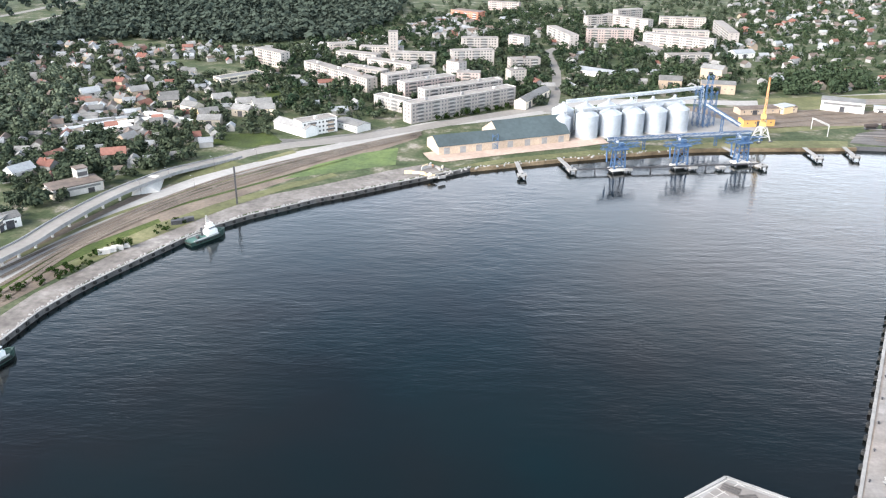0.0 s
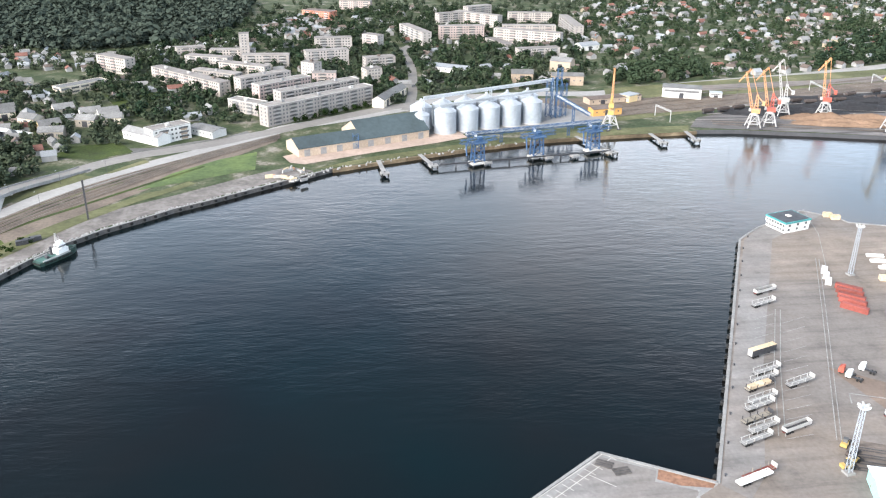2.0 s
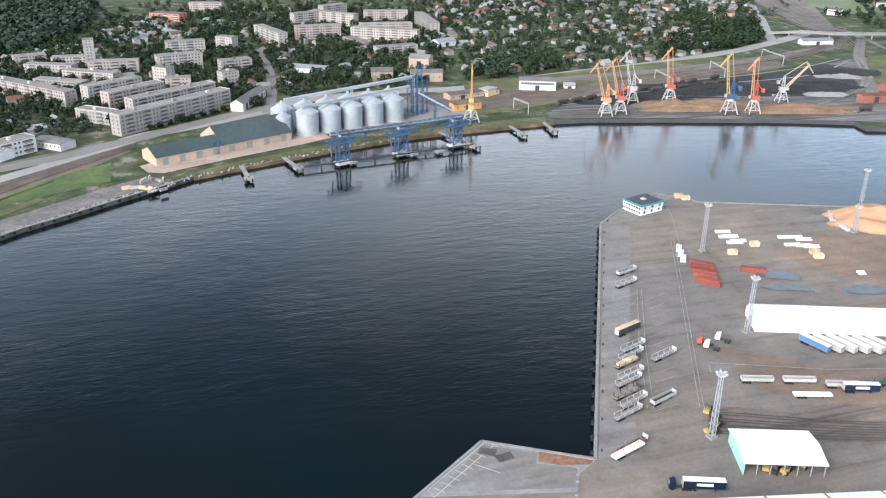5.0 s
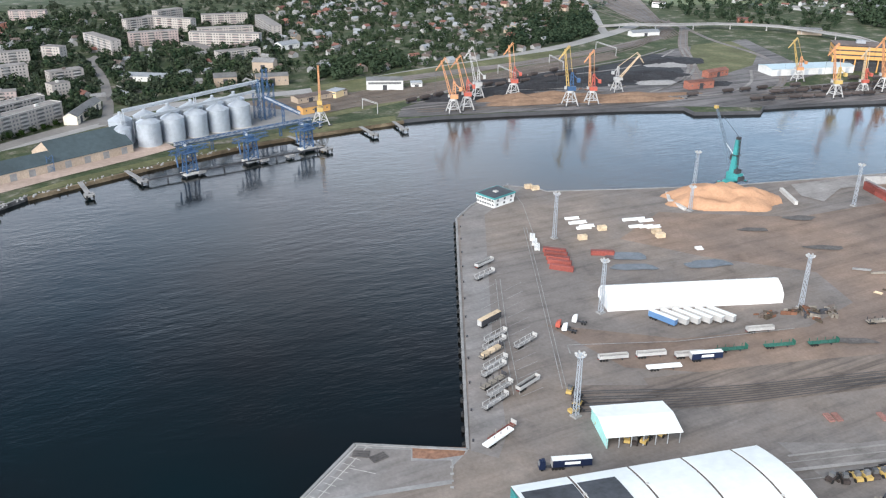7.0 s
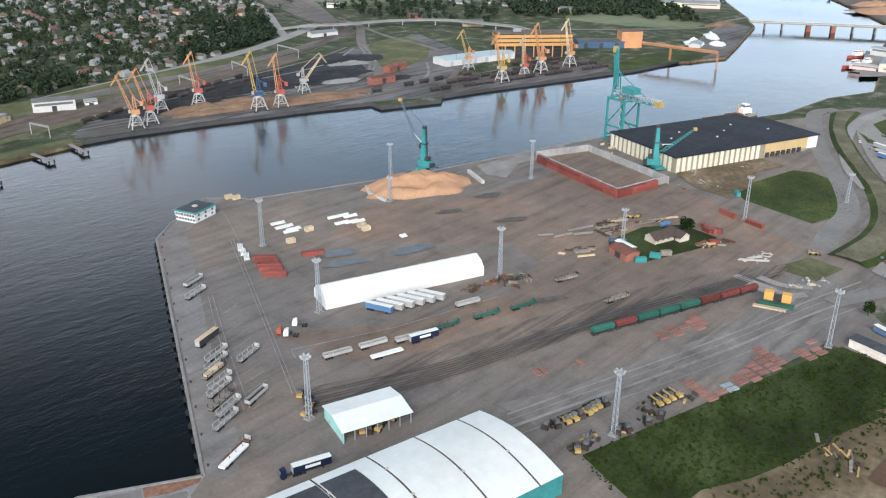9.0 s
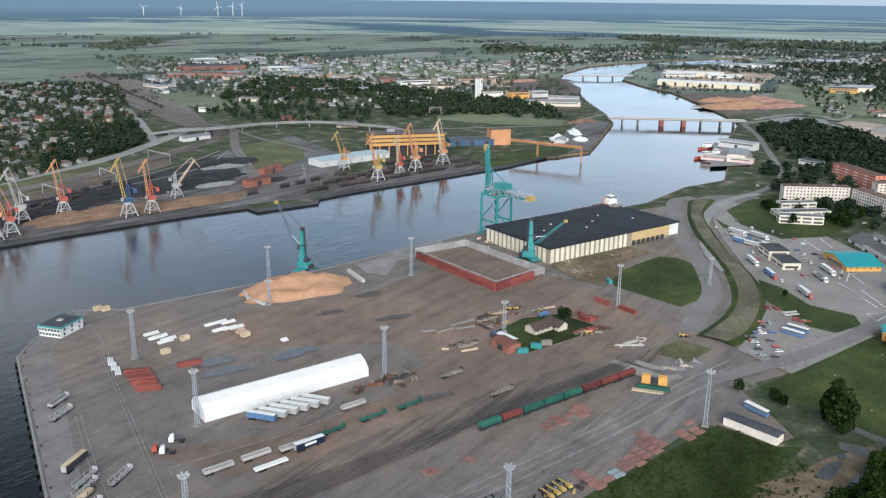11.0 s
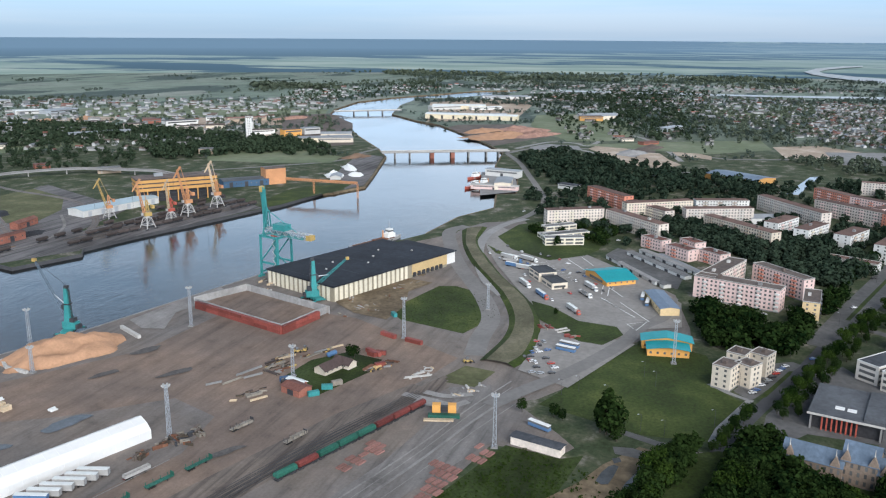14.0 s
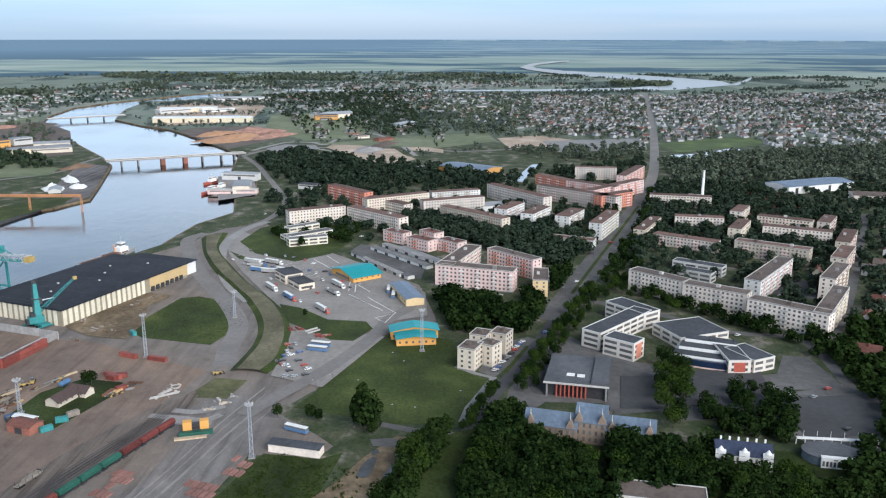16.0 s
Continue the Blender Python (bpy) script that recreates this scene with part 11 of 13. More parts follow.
rails([(428.4, 615.9), (501.7, 598.3), (558.3, 588.8), (600.0, 585.7), (654.0, 609.2), (701.5, 655.0)], 'rusty railway track on the coal terminal', bed='yard_pale')
rails([(536.4, 619.4), (594.0, 642.9), (658.0, 702.3), (715.9, 778.9)], 'rusty railway track on the coal terminal', bed='yard_pale')
rails([(557.0, 626.3), (610.4, 652.6), (670.8, 707.0), (726.7, 786.0)], 'rusty railway track on the coal terminal', bed='yard_pale')
rails([(313.4, 675.5), (395.1, 685.2), (464.0, 670.1), (519.7, 645.2)], 'rusty railway track on the coal terminal', bed='yard_pale')
road("tyre_trail", "yard_pale", 0.384, 0.5, [(213.9, 157.1), (248.7, 146.6), (290.8, 133.5), (337.5, 120.5), (381.9, 110.4), (422.9, 98.6)], "pale dusty wheel trail along the lane")
road("tyre_trail", "yard_pale", 0.386, 1.6, [(210, 154.1), (244, 143.5), (285.1, 130.5), (330.5, 117.5), (373.6, 107.3), (413.4, 95.7)], "pale dusty wheel trail along the lane")
road("tyre_trail", "yard_pale", 0.388, 0.5, [(205, 150.3), (238.1, 139.8), (277.9, 126.7), (321.9, 113.7), (363.4, 103.6), (401.6, 92)], "pale dusty wheel trail along the lane")
road("tyre_trail", "yard_pale", 0.39, 1.0, [(217.2, 159.6), (252.7, 149.1), (295.7, 136), (343.4, 123), (389, 112.9), (431.1, 101.1)], "pale dusty wheel trail along the lane")
road("tyre_trail", "yard_pale", 0.392, 5, [(394.9, 151.6), (392.1, 134.8), (390.3, 122.1), (397.1, 115.9)], "pale trodden ground beside the tracks")
road("tyre_trail", "yard_pale", 0.394, 5, [(401.2, 141.6), (399.7, 128.8), (407, 116.6)], "pale trodden ground beside the tracks")
road("tyre_trail", "yard_pale", 0.396, 5, [(388.5, 142.5), (386.6, 126.6), (386.9, 117.9)], "pale trodden ground beside the tracks")
sheet("lane", "concrete", 0.398, [(-335.3, 611.8), (-341.2, 669.8), (-361, 755), (-342.2, 750.3), (-306.4, 702.4), (-269.5, 694.4), (-230.7, 658), (-240.3, 639.3), (-257.3, 608.6), (-292.4, 631.6), (-301, 597.8), (-316.9, 592.9)], "pale trodden lanes between garages")
roofs("garage_rows", [(-335.3, 611.8), (-341.2, 669.8), (-361, 755), (-342.2, 750.3), (-306.4, 702.4), (-269.5, 694.4), (-230.7, 658), (-240.3, 639.3), (-257.3, 608.6), (-292.4, 631.6), (-301, 597.8), (-316.9, 592.9)], 150, 71, "dense rows of low garages with pale roofs", 8.5, (8, 15), pal=1)
roofs("garage_rows", [(-100.7, 1156.5), (-39.5, 1257.8), (-0.2, 1218), (19.8, 1128.9), (-3.4, 1080.8), (-63.6, 1076.1)], 90, 72, "dense rows of low garages with pale roofs", 9.5, (8, 15), pal=1)
hall(-251.1, 495.9, 43, 30.6, 16, 6, 'concrete_light', 'roof_felt', 'low grey works hall below the overpass', doors=2)
hall(-251.8, 507.7, 45, 6.9, 8, 12, 'concrete_light', 'roof_felt', 'square grey works tower', doors=2)
hall(-267.9, 431.5, 88.5, 11.4, 12, 7, 'render_cream', 'roof_slate', 'cream house below the overpass', doors=2)
shed(-252.1, 561.3, 20, 16, 11, 6, 9.5, 'render_cream', 'roof_tile', 'red-roofed two-storey house among garden trees', 'house', 'house', 1, wins=0, group='northern houses')
for x, y, r, a, b in ((-271.5, 731.9, 30, 'render_cream', 'roof_slate'), (-245.6, 708.5, 110, 'render_cream', 'roof_slate'), (-220.6, 677.6, 30, 'render_yellow', 'roof_slate'), (-224, 729.5, 30, 'render_cream', 'roof_slate'), (-198.8, 714.8, 25, 'render_white', 'roof_slate'), (-184.3, 712.6, 25, 'render_white', 'roof_slate'), (-347.9, 744, 40, 'render_white', 'roof_metal'), (-307, 752.7, 40, 'brick_pale', 'roof_slate'), (-298.4, 520.6, 60, 'render_white', 'roof_metal')):
    shed(x, y, r, 16, 11, 6, 9.5, a, b, 'pale two-storey house among garden trees', 'house', 'house', 1, wins=0, group='northern houses')
for x, y, r in ((-193.2, 401.1, 'concrete_light'), (-191, 403.6, 'concrete_light'), (-188.2, 406.6, 'concrete_light'), (-185.9, 410, 'concrete_light'), (-169.2, 444.6, 'steel_dark'), (-166.5, 447.1, 'steel_dark'), (-163.8, 449.6, 'steel_dark')):
    container(x, y, 25, 0.1, 6, r, 'small pale site container on the quay', 'small site containers')
riprap([(-200.1, 308.9), (-196.4, 336.7), (-189.5, 359.3), (-180.2, 380.5), (-170.4, 400.8), (-159.7, 422.9), (-145.9, 445.4), (-132.1, 461.4), (-115.1, 475.7), (-97.5, 491.6), (-78.2, 504.3), (-51.5, 524.5), (-30.3, 539.7), (-15.5, 550.3)], -1.4, .9, 5, "pale rough stones along the quay edge", 4)
riprap([(-30.3, 539.7), (-15.5, 550.3), (-3.4, 559.7), (27.2, 571.8), (63.9, 586), (101.8, 599.4), (155.6, 614.6)], .5, 2.5, 6, "rubble tipped along the bank", 2)
for x, y, r, a in ((-42, 544.4, 0, 40), (-32.6, 558.2, 50, 41), (-24.2, 555.4, 100, 42), (-33.7, 541.7, 150, 43), (-27.3, 535.8, 200, 44)):
    scrap(x, y, r, a, ('concrete_light', 'wood_chips', 'concrete_slab', 'timber_pale'), 'rubble and timber at the quay corner', L=11.0, n=8, h=2.5)
for x, y, r, a, b, c in ((683.6, 60.1, -144.4, 93.4, 'roof_slate', 6), (708.7, 45.6, -140.8, 83.6, 'roof_slate', 5), (724, 38.9, -139.8, 73.6, 'concrete_slab', 5), (715.3, 28.2, -144.6, 60.8, 'roof_metal', 4), (677.4, 57.4, -144.9, 61, 'concrete_slab', 4)):
    shed(x, y, r, a, 6.5, 2.8, 3.2, 'render_white', b, 'long low row of garages with a grey roof', 'garage_row', 'garages', c, group='garage rows')
double_chimney(960.5, -281.5, -20)
for x, y, r, a in ((303, 235.9, 168, 124), (306, 235.1, 25, 125), (308.7, 233.9, 62, 126), (311.8, 233.1, 99, 127), (314.5, 231.9, 136, 128), (317.2, 230.7, 173, 129), (320.9, 230.2, 30, 130), (319, 226.4, 67, 131), (308.3, 228.9, 104, 132), (289.6, 239.4, 141, 133), (291.7, 238, 178, 134)):
    scrap(x, y, r, a, ('rust', 'steel_dark', 'brownish_mud', 'bark', 'wood_grey'), 'row of brown rusty machine parts', L=8.0, n=10, h=2.2)
for x, y, r, a in ((389.8, 219.8, -53, 'steel_blue'), (387.6, 193, -66, 'steel_teal'), (377.3, 196, -46, 'steel_teal'), (513.9, 204.5, 42, 'steel_teal'), (440.9, 189.5, -111, 'container_red'), (444.6, 185.2, -80, 'container_red'), (394.5, 190.5, -40, 'wood_grey'), (427, 178.5, -40, 'container_red')):
    container(x, y, r, 0.1, 6, a, 'small painted site container beside the garden', 'small site containers')
for x, y, r, a in ((416.6, 156.2, 8, 144), (420.2, 153, 45, 145), (426.5, 150.8, 82, 146), (433, 150.1, 29, 147), (402.5, 125.8, 66, 148), (405.8, 122.7, 13, 149), (413, 120.8, 50, 150), (411.1, 117.3, 87, 151), (417.7, 115.2, 34, 152)):
    scrap(x, y, r, a, ('concrete_slab', 'concrete_light', 'timber_pale'), 'pale broken concrete and pallets beside the tracks', L=7.0, n=5, h=0.9)
for x, y, r, a in ((521.7, 231.2, 71, 153), (519.2, 224.1, 18, 154), (529.4, 222.7, 55, 155), (538.9, 249.5, 2, 156), (553.3, 225, 39, 157), (575.3, 225.8, 76, 158), (600.4, 229.6, 23, 159), (504, 238.8, 60, 160), (614.8, 222.2, 7, 161)):
    scrap(x, y, r, a, ('rust', 'wood_grey', 'concrete_slab', 'soil'), 'rubble and pallets beside the warehouse', L=9.0, n=6, h=1.2)
for x, y, r, a in ((527.9, 100.8, -115, 1), (524.5, 103, -115, 2), (514.1, 81.7, -90, 3), (511, 84, -60, 4)):
    scrap(x, y, r, 350 + a, ('container_red', 'wagon_red', 'container_red', 'wood_grey'), 'red steel frames stacked on the lorry park', L=8.0, n=9, h=1.8)
long_beams(525, 91.2, -44, 9.8, 'concrete_light')
long_beams(521.5, 89, -44, 9.8, 'concrete_light')
hall(1012.3, 269.1, -86, 59.5, 10, 5, 'render_pink', 'concrete_light', 'long pinkish floating dock at the shipyard', cat='floating dock')
hall(1112.3, 283.9, -99.2, 48.9, 14, 9, 'render_white', 'roof_metal', 'white shipyard workshop on the quay')
sheet("puddle", "puddle", 0.4, [(351.3, 36.6), (354, 34.3), (353, 32.1), (342.6, 33.2), (335.6, 34.5), (334.6, 37.3), (336.9, 40), (344.5, 38.9)], "shallow puddle on bare earth")
sheet("puddle", "puddle", 0.402, [(347.9, 24.8), (351.6, 22.5), (353.2, 20.5), (343.8, 21.4), (333.4, 24.9), (333.3, 28.6), (339.7, 27.4)], "shallow puddle on bare earth")
sheet("puddle", "puddle", 0.404, [(356.3, 24.1), (359.1, 22.2), (359.7, 20.2), (351.6, 20.7), (351, 24.2)], "shallow puddle on bare earth")
sheet("puddle", "puddle", 0.406, [(359.4, 36.1), (361.6, 32.9), (357.8, 31.5), (355, 34.4)], "shallow puddle on bare earth")
for x, y, r, a in ((699.5, 188.5, 28, 0), (710.9, 185.5, 31, 1), (684.5, 175.5, 34, 2), (730.7, 180.3, 28, 3), (696.5, 166.4, 31, 4), (715, 163.5, 34, 5), (677.5, 149.6, 28, 6), (642.3, 143.8, 31, 7), (601, 124, 34, 8), (654, 129.7, 28, 9), (617.3, 108.4, 31, 10), (605.3, 100.5, 34, 11), (639.6, 102.3, 28, 12), (655.3, 97.9, 31, 13), (634.5, 90.6, 34, 14), (662.9, 81.2, 28, 15), (630.7, 73, 31, 16), (680.3, 89.9, 34, 17), (626.2, 136.1, 28, 18), (584.4, 109.9, 31, 19), (477.4, 100.2, 34, 20), (484.6, 99.5, 28, 21), (491, 98.3, 31, 22)):
    car(x, y, r, a)
car(497.7, 97.1, 34, 23)
car(468.5, 102.9, 28, 24)
car(464.2, 98.9, 31, 25)
car(461.7, 94.7, 34, 26)
for x, y, r, a in ((557.6, 331.6, 0, 327), (570.6, 331.6, 40, 328), (583.9, 331.6, 80, 329), (552.2, 317.9, 120, 330), (562.1, 311, 160, 331), (534.7, 314.8, 20, 332)):
    scrap(x, y, r, a, ('concrete_light', 'timber_pale', 'wood_grey'), 'stacked pale goods on the quay', L=10.0, n=6, h=2.4)
sheet("mud", "door_wood", 0.408, [(291.7, 45.8), (309.4, 38.3), (315.5, 27.8), (282.3, 20.9), (268.4, 35.7), (269.1, 47.2)], "dark wet mud with puddles")
woods("grass_tufts", [(213.3, 123.9), (225.6, 122), (316.1, 96.1), (358.8, 78.8), (345.6, 56), (341.7, 39.6), (311.2, 51.1), (279.8, 60.5), (256.4, 70.6), (221.7, 86.5), (205, 107.3)], 1500, 91, h=(.5, 1.4), n=8, size=3.2, mat="tuft", label="tall rough grass and weeds of the meadow", xy=scatter([(213.3, 123.9), (225.6, 122), (316.1, 96.1), (358.8, 78.8), (345.6, 56), (341.7, 39.6), (311.2, 51.1), (279.8, 60.5), (256.4, 70.6), (221.7, 86.5), (205, 107.3)], 1500, 91, -9))
woods("weeds", [(225.3, 82.1), (253.2, 69.4), (281.2, 58.8), (314, 47.7), (336.8, 39), (323.5, 36), (293.6, 46.3), (257.8, 51.3), (239.7, 64.2)], 160, 92, h=(.5, 1.8), n=12, size=2.6, mat="tuft", label="weeds along the bare earth", xy=scatter([(225.3, 82.1), (253.2, 69.4), (281.2, 58.8), (314, 47.7), (336.8, 39), (323.5, 36), (293.6, 46.3), (257.8, 51.3), (239.7, 64.2)], 160, 92, -9))
woods("grass_tufts", [(525.3, 212.9), (592, 198.8), (596.5, 186.8), (582.2, 156.7), (540.5, 137.2), (496.4, 149.8), (508.5, 197.4)], 220, 93, h=(.3, .7), n=8, size=3.2, mat="tuft", label="rough grass of the meadow by the warehouse", xy=scatter([(525.3, 212.9), (592, 198.8), (596.5, 186.8), (582.2, 156.7), (540.5, 137.2), (496.4, 149.8), (508.5, 197.4)], 500, 93, -9))
sheet("square", "asphalt_dark", 0.41, [(461, -134.6), (462, -178.4), (422.1, -171.5), (430.8, -232.7), (384.1, -221.6), (375.8, -172.4), (402.4, -172.7), (407.3, -145.1), (413.8, -123.7)], "grey asphalt square before the school")
sheet("school_court", "asphalt_dark", 0.412, [(451.7, -96.5), (452.2, -120.6), (409.3, -110.7), (408.8, -88.6)], "dark asphalt school court")
sheet("forecourt", "asphalt", 0.414, [(448, -41.5), (508.8, -64.1), (498.9, -80.9), (489.2, -86.6), (426.9, -53.9), (426.8, -46.2)], "paved forecourt of the hall")
sheet("rubble_ground", "soil", 0.416, [(548.7, 269.3), (569.4, 248), (602.9, 227.2), (597.6, 206), (570.1, 215.4), (535.8, 205.1), (504.8, 206.7), (510.6, 233.1), (525.5, 252.9)], "bare rubble ground beside the meadow")
for x, y, r, a in ((534.9, 245.4, 0, 400), (523.7, 233, 47, 401), (528.3, 229.2, 94, 402), (517, 234, 141, 403), (524, 219.8, 8, 404), (544, 259.3, 55, 405), (585.9, 229.5, 102, 406), (593.1, 219.4, 149, 407)):
    scrap(x, y, r, a, ('rust', 'brick_pale', 'concrete_slab', 'wood_grey'), 'loose rubble and bricks beside the meadow', L=8.0, n=5, h=0.8)
sheet("apron", "apron_pink", 0.418, [(-38.1, 590.7), (-27.4, 597), (69.6, 635.8), (95.1, 643.8), (100.4, 625.5), (76.3, 613.6), (23.8, 591.8), (-22.1, 570.1), (-32.3, 574.8)], "pinkish concrete apron of the grain store")
roofs("suburb_houses", [(-380.5, 1049.3), (-268.5, 983.2), (-182.8, 1024.7), (-98, 1113.8), (-91.2, 1024.2), (-171.7, 954.9), (-236.9, 900.3), (-338.1, 921)], 90, 73, "small houses at the forest edge", 12, (7, 12))
woods("garden_trees", [(-380.5, 1049.3), (-268.5, 983.2), (-182.8, 1024.7), (-98, 1113.8), (-91.2, 1024.2), (-171.7, 954.9), (-236.9, 900.3), (-338.1, 921)], 260, 74, h=(5, 10), n=30, size=1.8, mat="leaf_mid", label="garden trees at the forest edge", slack=-1.5)
sheet("puddle", "puddle", 0.42, [(283.9, 316.8), (281.6, 313.5), (277.3, 314.8), (272.8, 317.4), (269, 319.1), (265.1, 322.1), (263.1, 325.7), (265.1, 327), (268.9, 327.3), (272, 328.2), (275.6, 327.1), (280.2, 324.2), (283.3, 322.7), (284.2, 321)], "shallow dark puddle on the yard")
sheet("puddle", "puddle", 0.422, [(280, 301.3), (277.4, 300.9), (272.5, 303.8), (267.7, 305.4), (262.7, 307.3), (258.1, 311.1), (256.7, 313.3), (258.5, 313.5), (260.6, 314.7), (263.2, 315.7), (268.2, 313.6), (273.7, 311.1), (277.2, 309.6), (279.4, 305.8)], "shallow dark puddle on the yard")
sheet("puddle", "puddle", 0.424, [(317.9, 288), (314.5, 289.1), (310.4, 290.1), (306, 290.2), (301.3, 292.2), (298.3, 295.1), (298.4, 296.6), (299.6, 298.2), (300.8, 300.7), (304.1, 301), (309.5, 299.2), (314.1, 297.7), (316.9, 295.2), (318.5, 290.6)], "shallow dark puddle on the yard")
sheet("puddle", "puddle", 0.426, [(306.1, 292.9), (304, 293.3), (301.5, 292.6), (298.6, 292.6), (295.8, 294.3), (294.6, 296), (294.6, 297.3), (294.6, 299.4), (295.6, 300.9), (298.6, 300.6), (302.1, 299.7), (304.6, 298.6), (306.3, 296.1), (307.1, 293.3)], "shallow dark puddle on the yard")
sheet("stain", "oil_stain", 0.428, [(412.2, 317.9), (409.7, 317.1), (406.2, 315.7), (401.6, 316.9), (397.6, 319.5), (395.5, 321.2), (393.9, 323.6), (393.1, 326.6), (395.6, 327.3), (400.7, 325.9), (405.2, 324.9), (408.9, 322.8), (412.2, 319.2), (413.4, 317.5)], "dark oily stain on the yard")
sheet("stain", "oil_stain", 0.43, [(388.9, 279.9), (387.2, 277.7), (383.7, 277.4), (379, 280.2), (375.1, 282.7), (372.1, 284.8), (369.3, 288.1), (369, 290.2), (372.4, 289.2), (376.8, 287.9), (380.6, 286.8), (384.7, 283.9), (388.3, 281), (389.5, 280.5)], "dark oily stain on the yard")
sheet("stain", "oil_stain", 0.432, [(371.5, 316.7), (370, 314.5), (366.7, 315.3), (363, 317.5), (359.9, 318.9), (356.8, 321), (354.8, 323.6), (355.8, 324.3), (358.8, 323.8), (361.5, 324), (364.4, 323.2), (368, 320.9), (370.7, 319.6), (371.6, 319)], "dark oily stain on the yard")
sheet("stain", "oil_stain", 0.434, [(272.5, 282), (271.3, 281.4), (269.2, 282.6), (267.1, 283.5), (264.9, 284.4), (262.9, 286.1), (262.2, 287.4), (263.2, 287.6), (264.5, 288), (265.7, 288.4), (267.8, 287.5), (270.2, 286.3), (271.7, 285.6), (272.4, 284.2)], "dark oily stain on the yard")
sheet("stain", "oil_stain", 0.436, [(315, 198.5), (312.7, 199.6), (309.5, 201.4), (306.2, 202.3), (302.5, 204.3), (299.8, 206.9), (299.5, 207.9), (300.5, 208.4), (301.4, 209.7), (303.6, 209.6), (307.6, 207.4), (311.2, 205.6), (313.5, 203.8), (315.1, 200.5)], "dark oily stain on the yard")
sheet("lorry_park", "lot_grey", 0.438, [(765.8, 211.5), (807.2, 206.6), (757.2, 161.1), (732.5, 113.9), (662.4, 50.4), (608.7, 20.3), (555.5, 16.7), (544.5, 37.9), (523.3, 50.2), (527.1, 66.5), (548.9, 106.4), (585.6, 130.2), (663.4, 171.6), (719.8, 196.9)], "pale grey asphalt lorry park")
sheet("car_park", "lot_grey", 0.44, [(533, 104.9), (513.2, 42.4), (469, 57.2), (432, 69.9), (448, 101.6), (492.9, 101.6)], "pale grey asphalt car park")
road("quay_access", "road_grey", 0.066, 13, [(800, 240), (772, 249), (716, 229.5), (660, 205), (616, 181), (575, 158.5), (532, 141), (492, 137), (462, 132)], "pale asphalt road along the dike", keep=False)
sheet("grass_island", "grass", 0.45, [(730.1, 199.2), (711.1, 181.2), (694.5, 162.3), (702.9, 183.8)], "small green island in the lorry park")
road("ring_road", "road_pale", 0.444, 9, [(852.8, 191.4), (824.4, 204), (778.5, 210.6), (730.7, 206), (673.4, 190.7), (620, 169.1), (584.5, 146.2)], "pale road round the lorry park", keep=False)
road("access_road", "road_grey", 0.452, 10, [(620, 28), (575, 30), (548, 42), (520, 48), (490, 58), (455, 73), (420, 92), (396, 104)], "grey road from the lorry park to the yard", keep=False)
for k in range(14):
    f, g = k / 14, (k + .55) / 14
    line_paint([(602.6 - 38 * f, 76.6 - 29 * f), (602.6 - 38 * g, 76.6 - 29 * g)], 1.3, .46, "white dashed lane line on the lorry park", "white_paint")
for p in ([(596, 62), (560, 38.5)], [(636.5, 80), (612, 78)], [(634, 75), (609, 73)], [(549.9, 51.9), (559.5, 39.6), (539.1, 44.8), (549.9, 51.9)], [(704, 120), (676, 102), (610, 62)], [(715, 110), (690, 96)]):
    line_paint(p, .55, .462, "white line painted on the lorry park", "white_paint")
for k in range(9):
    line_paint([(640 + k * 5.5, 107 + k * 4.2), (646 + k * 5.5, 102 + k * 4.2)], .3, .464, "white bay mark on the lorry park", "white_paint")
for x, y, r, a in ((256, 124.8, 176, 168), (254.8, 120.7, 33, 169), (248.9, 119.7, 70, 170), (261.4, 121, 107, 171), (269, 120.5, 144, 172), (272.6, 119, 1, 173), (272.8, 115.7, 38, 174), (275.8, 115, 75, 175), (238.8, 121.6, 112, 176), (217.3, 128.1, 149, 177), (223, 128.5, 6, 178), (226.8, 128.7, 43, 179), (222.7, 144.1, 80, 180)):
    scrap(x, y, r, a, ('rust_dark', 'steel_yellow', 'steel_dark', 'wood_grey'), 'dark and yellow machine parts beside the lawn', L=5.0, n=7, h=1.4)
for x, y, r in ((276.9, 64.3, 181), (280.3, 62.6, 182), (270.5, 57.5, 183), (278, 55.4, 184), (276.7, 53.2, 185)):
    scrap(x, y, 30, r, ('wood_grey', 'timber', 'rust_dark'), 'boards and rusty parts on the bare earth', L=12.0, n=6, h=0.8)


# ---- houses, trees and woods ----
GARDENS = [(245.5, 838.2), (379.6, 799.4), (488.2, 816.2), (628.8, 861.4), (762, 1025.5), (1115.9, 1549.5), (604.2, 2155.5), (383.5, 1364.6), (291.2, 988.2)]
SUBURB = [(2648.6, -267.6), (2709.7, -599.8), (2771, -882.4), (2870.8, -1409.3), (2140.6, -1157.4), (1442, -721.8), (1402, -548.4), (1622.8, -535.7), (1507.2, -360.3), (1590.7, -358.5), (1630.1, -163.1), (2107.8, -166.6)]
VILLAGE = [(-512.4, 896.6), (-488.2, 1021.2), (-355, 975), (-295.8, 853.3), (-197.5, 717.9), (-188, 613.4), (-222.5, 542.6), (-267.3, 504.9), (-338.8, 500.7), (-437.3, 682.5)]
MIDTOWN = [(1384.7, 1952.5), (1880.7, 1961.3), (2049.8, 1542.4), (2363.8, 1121.7), (1910.5, 936.2), (1772.2, 1002.3), (1342.8, 830.7), (1105.6, 902.9), (1074.1, 1086.5), (1061.7, 1253.2)]
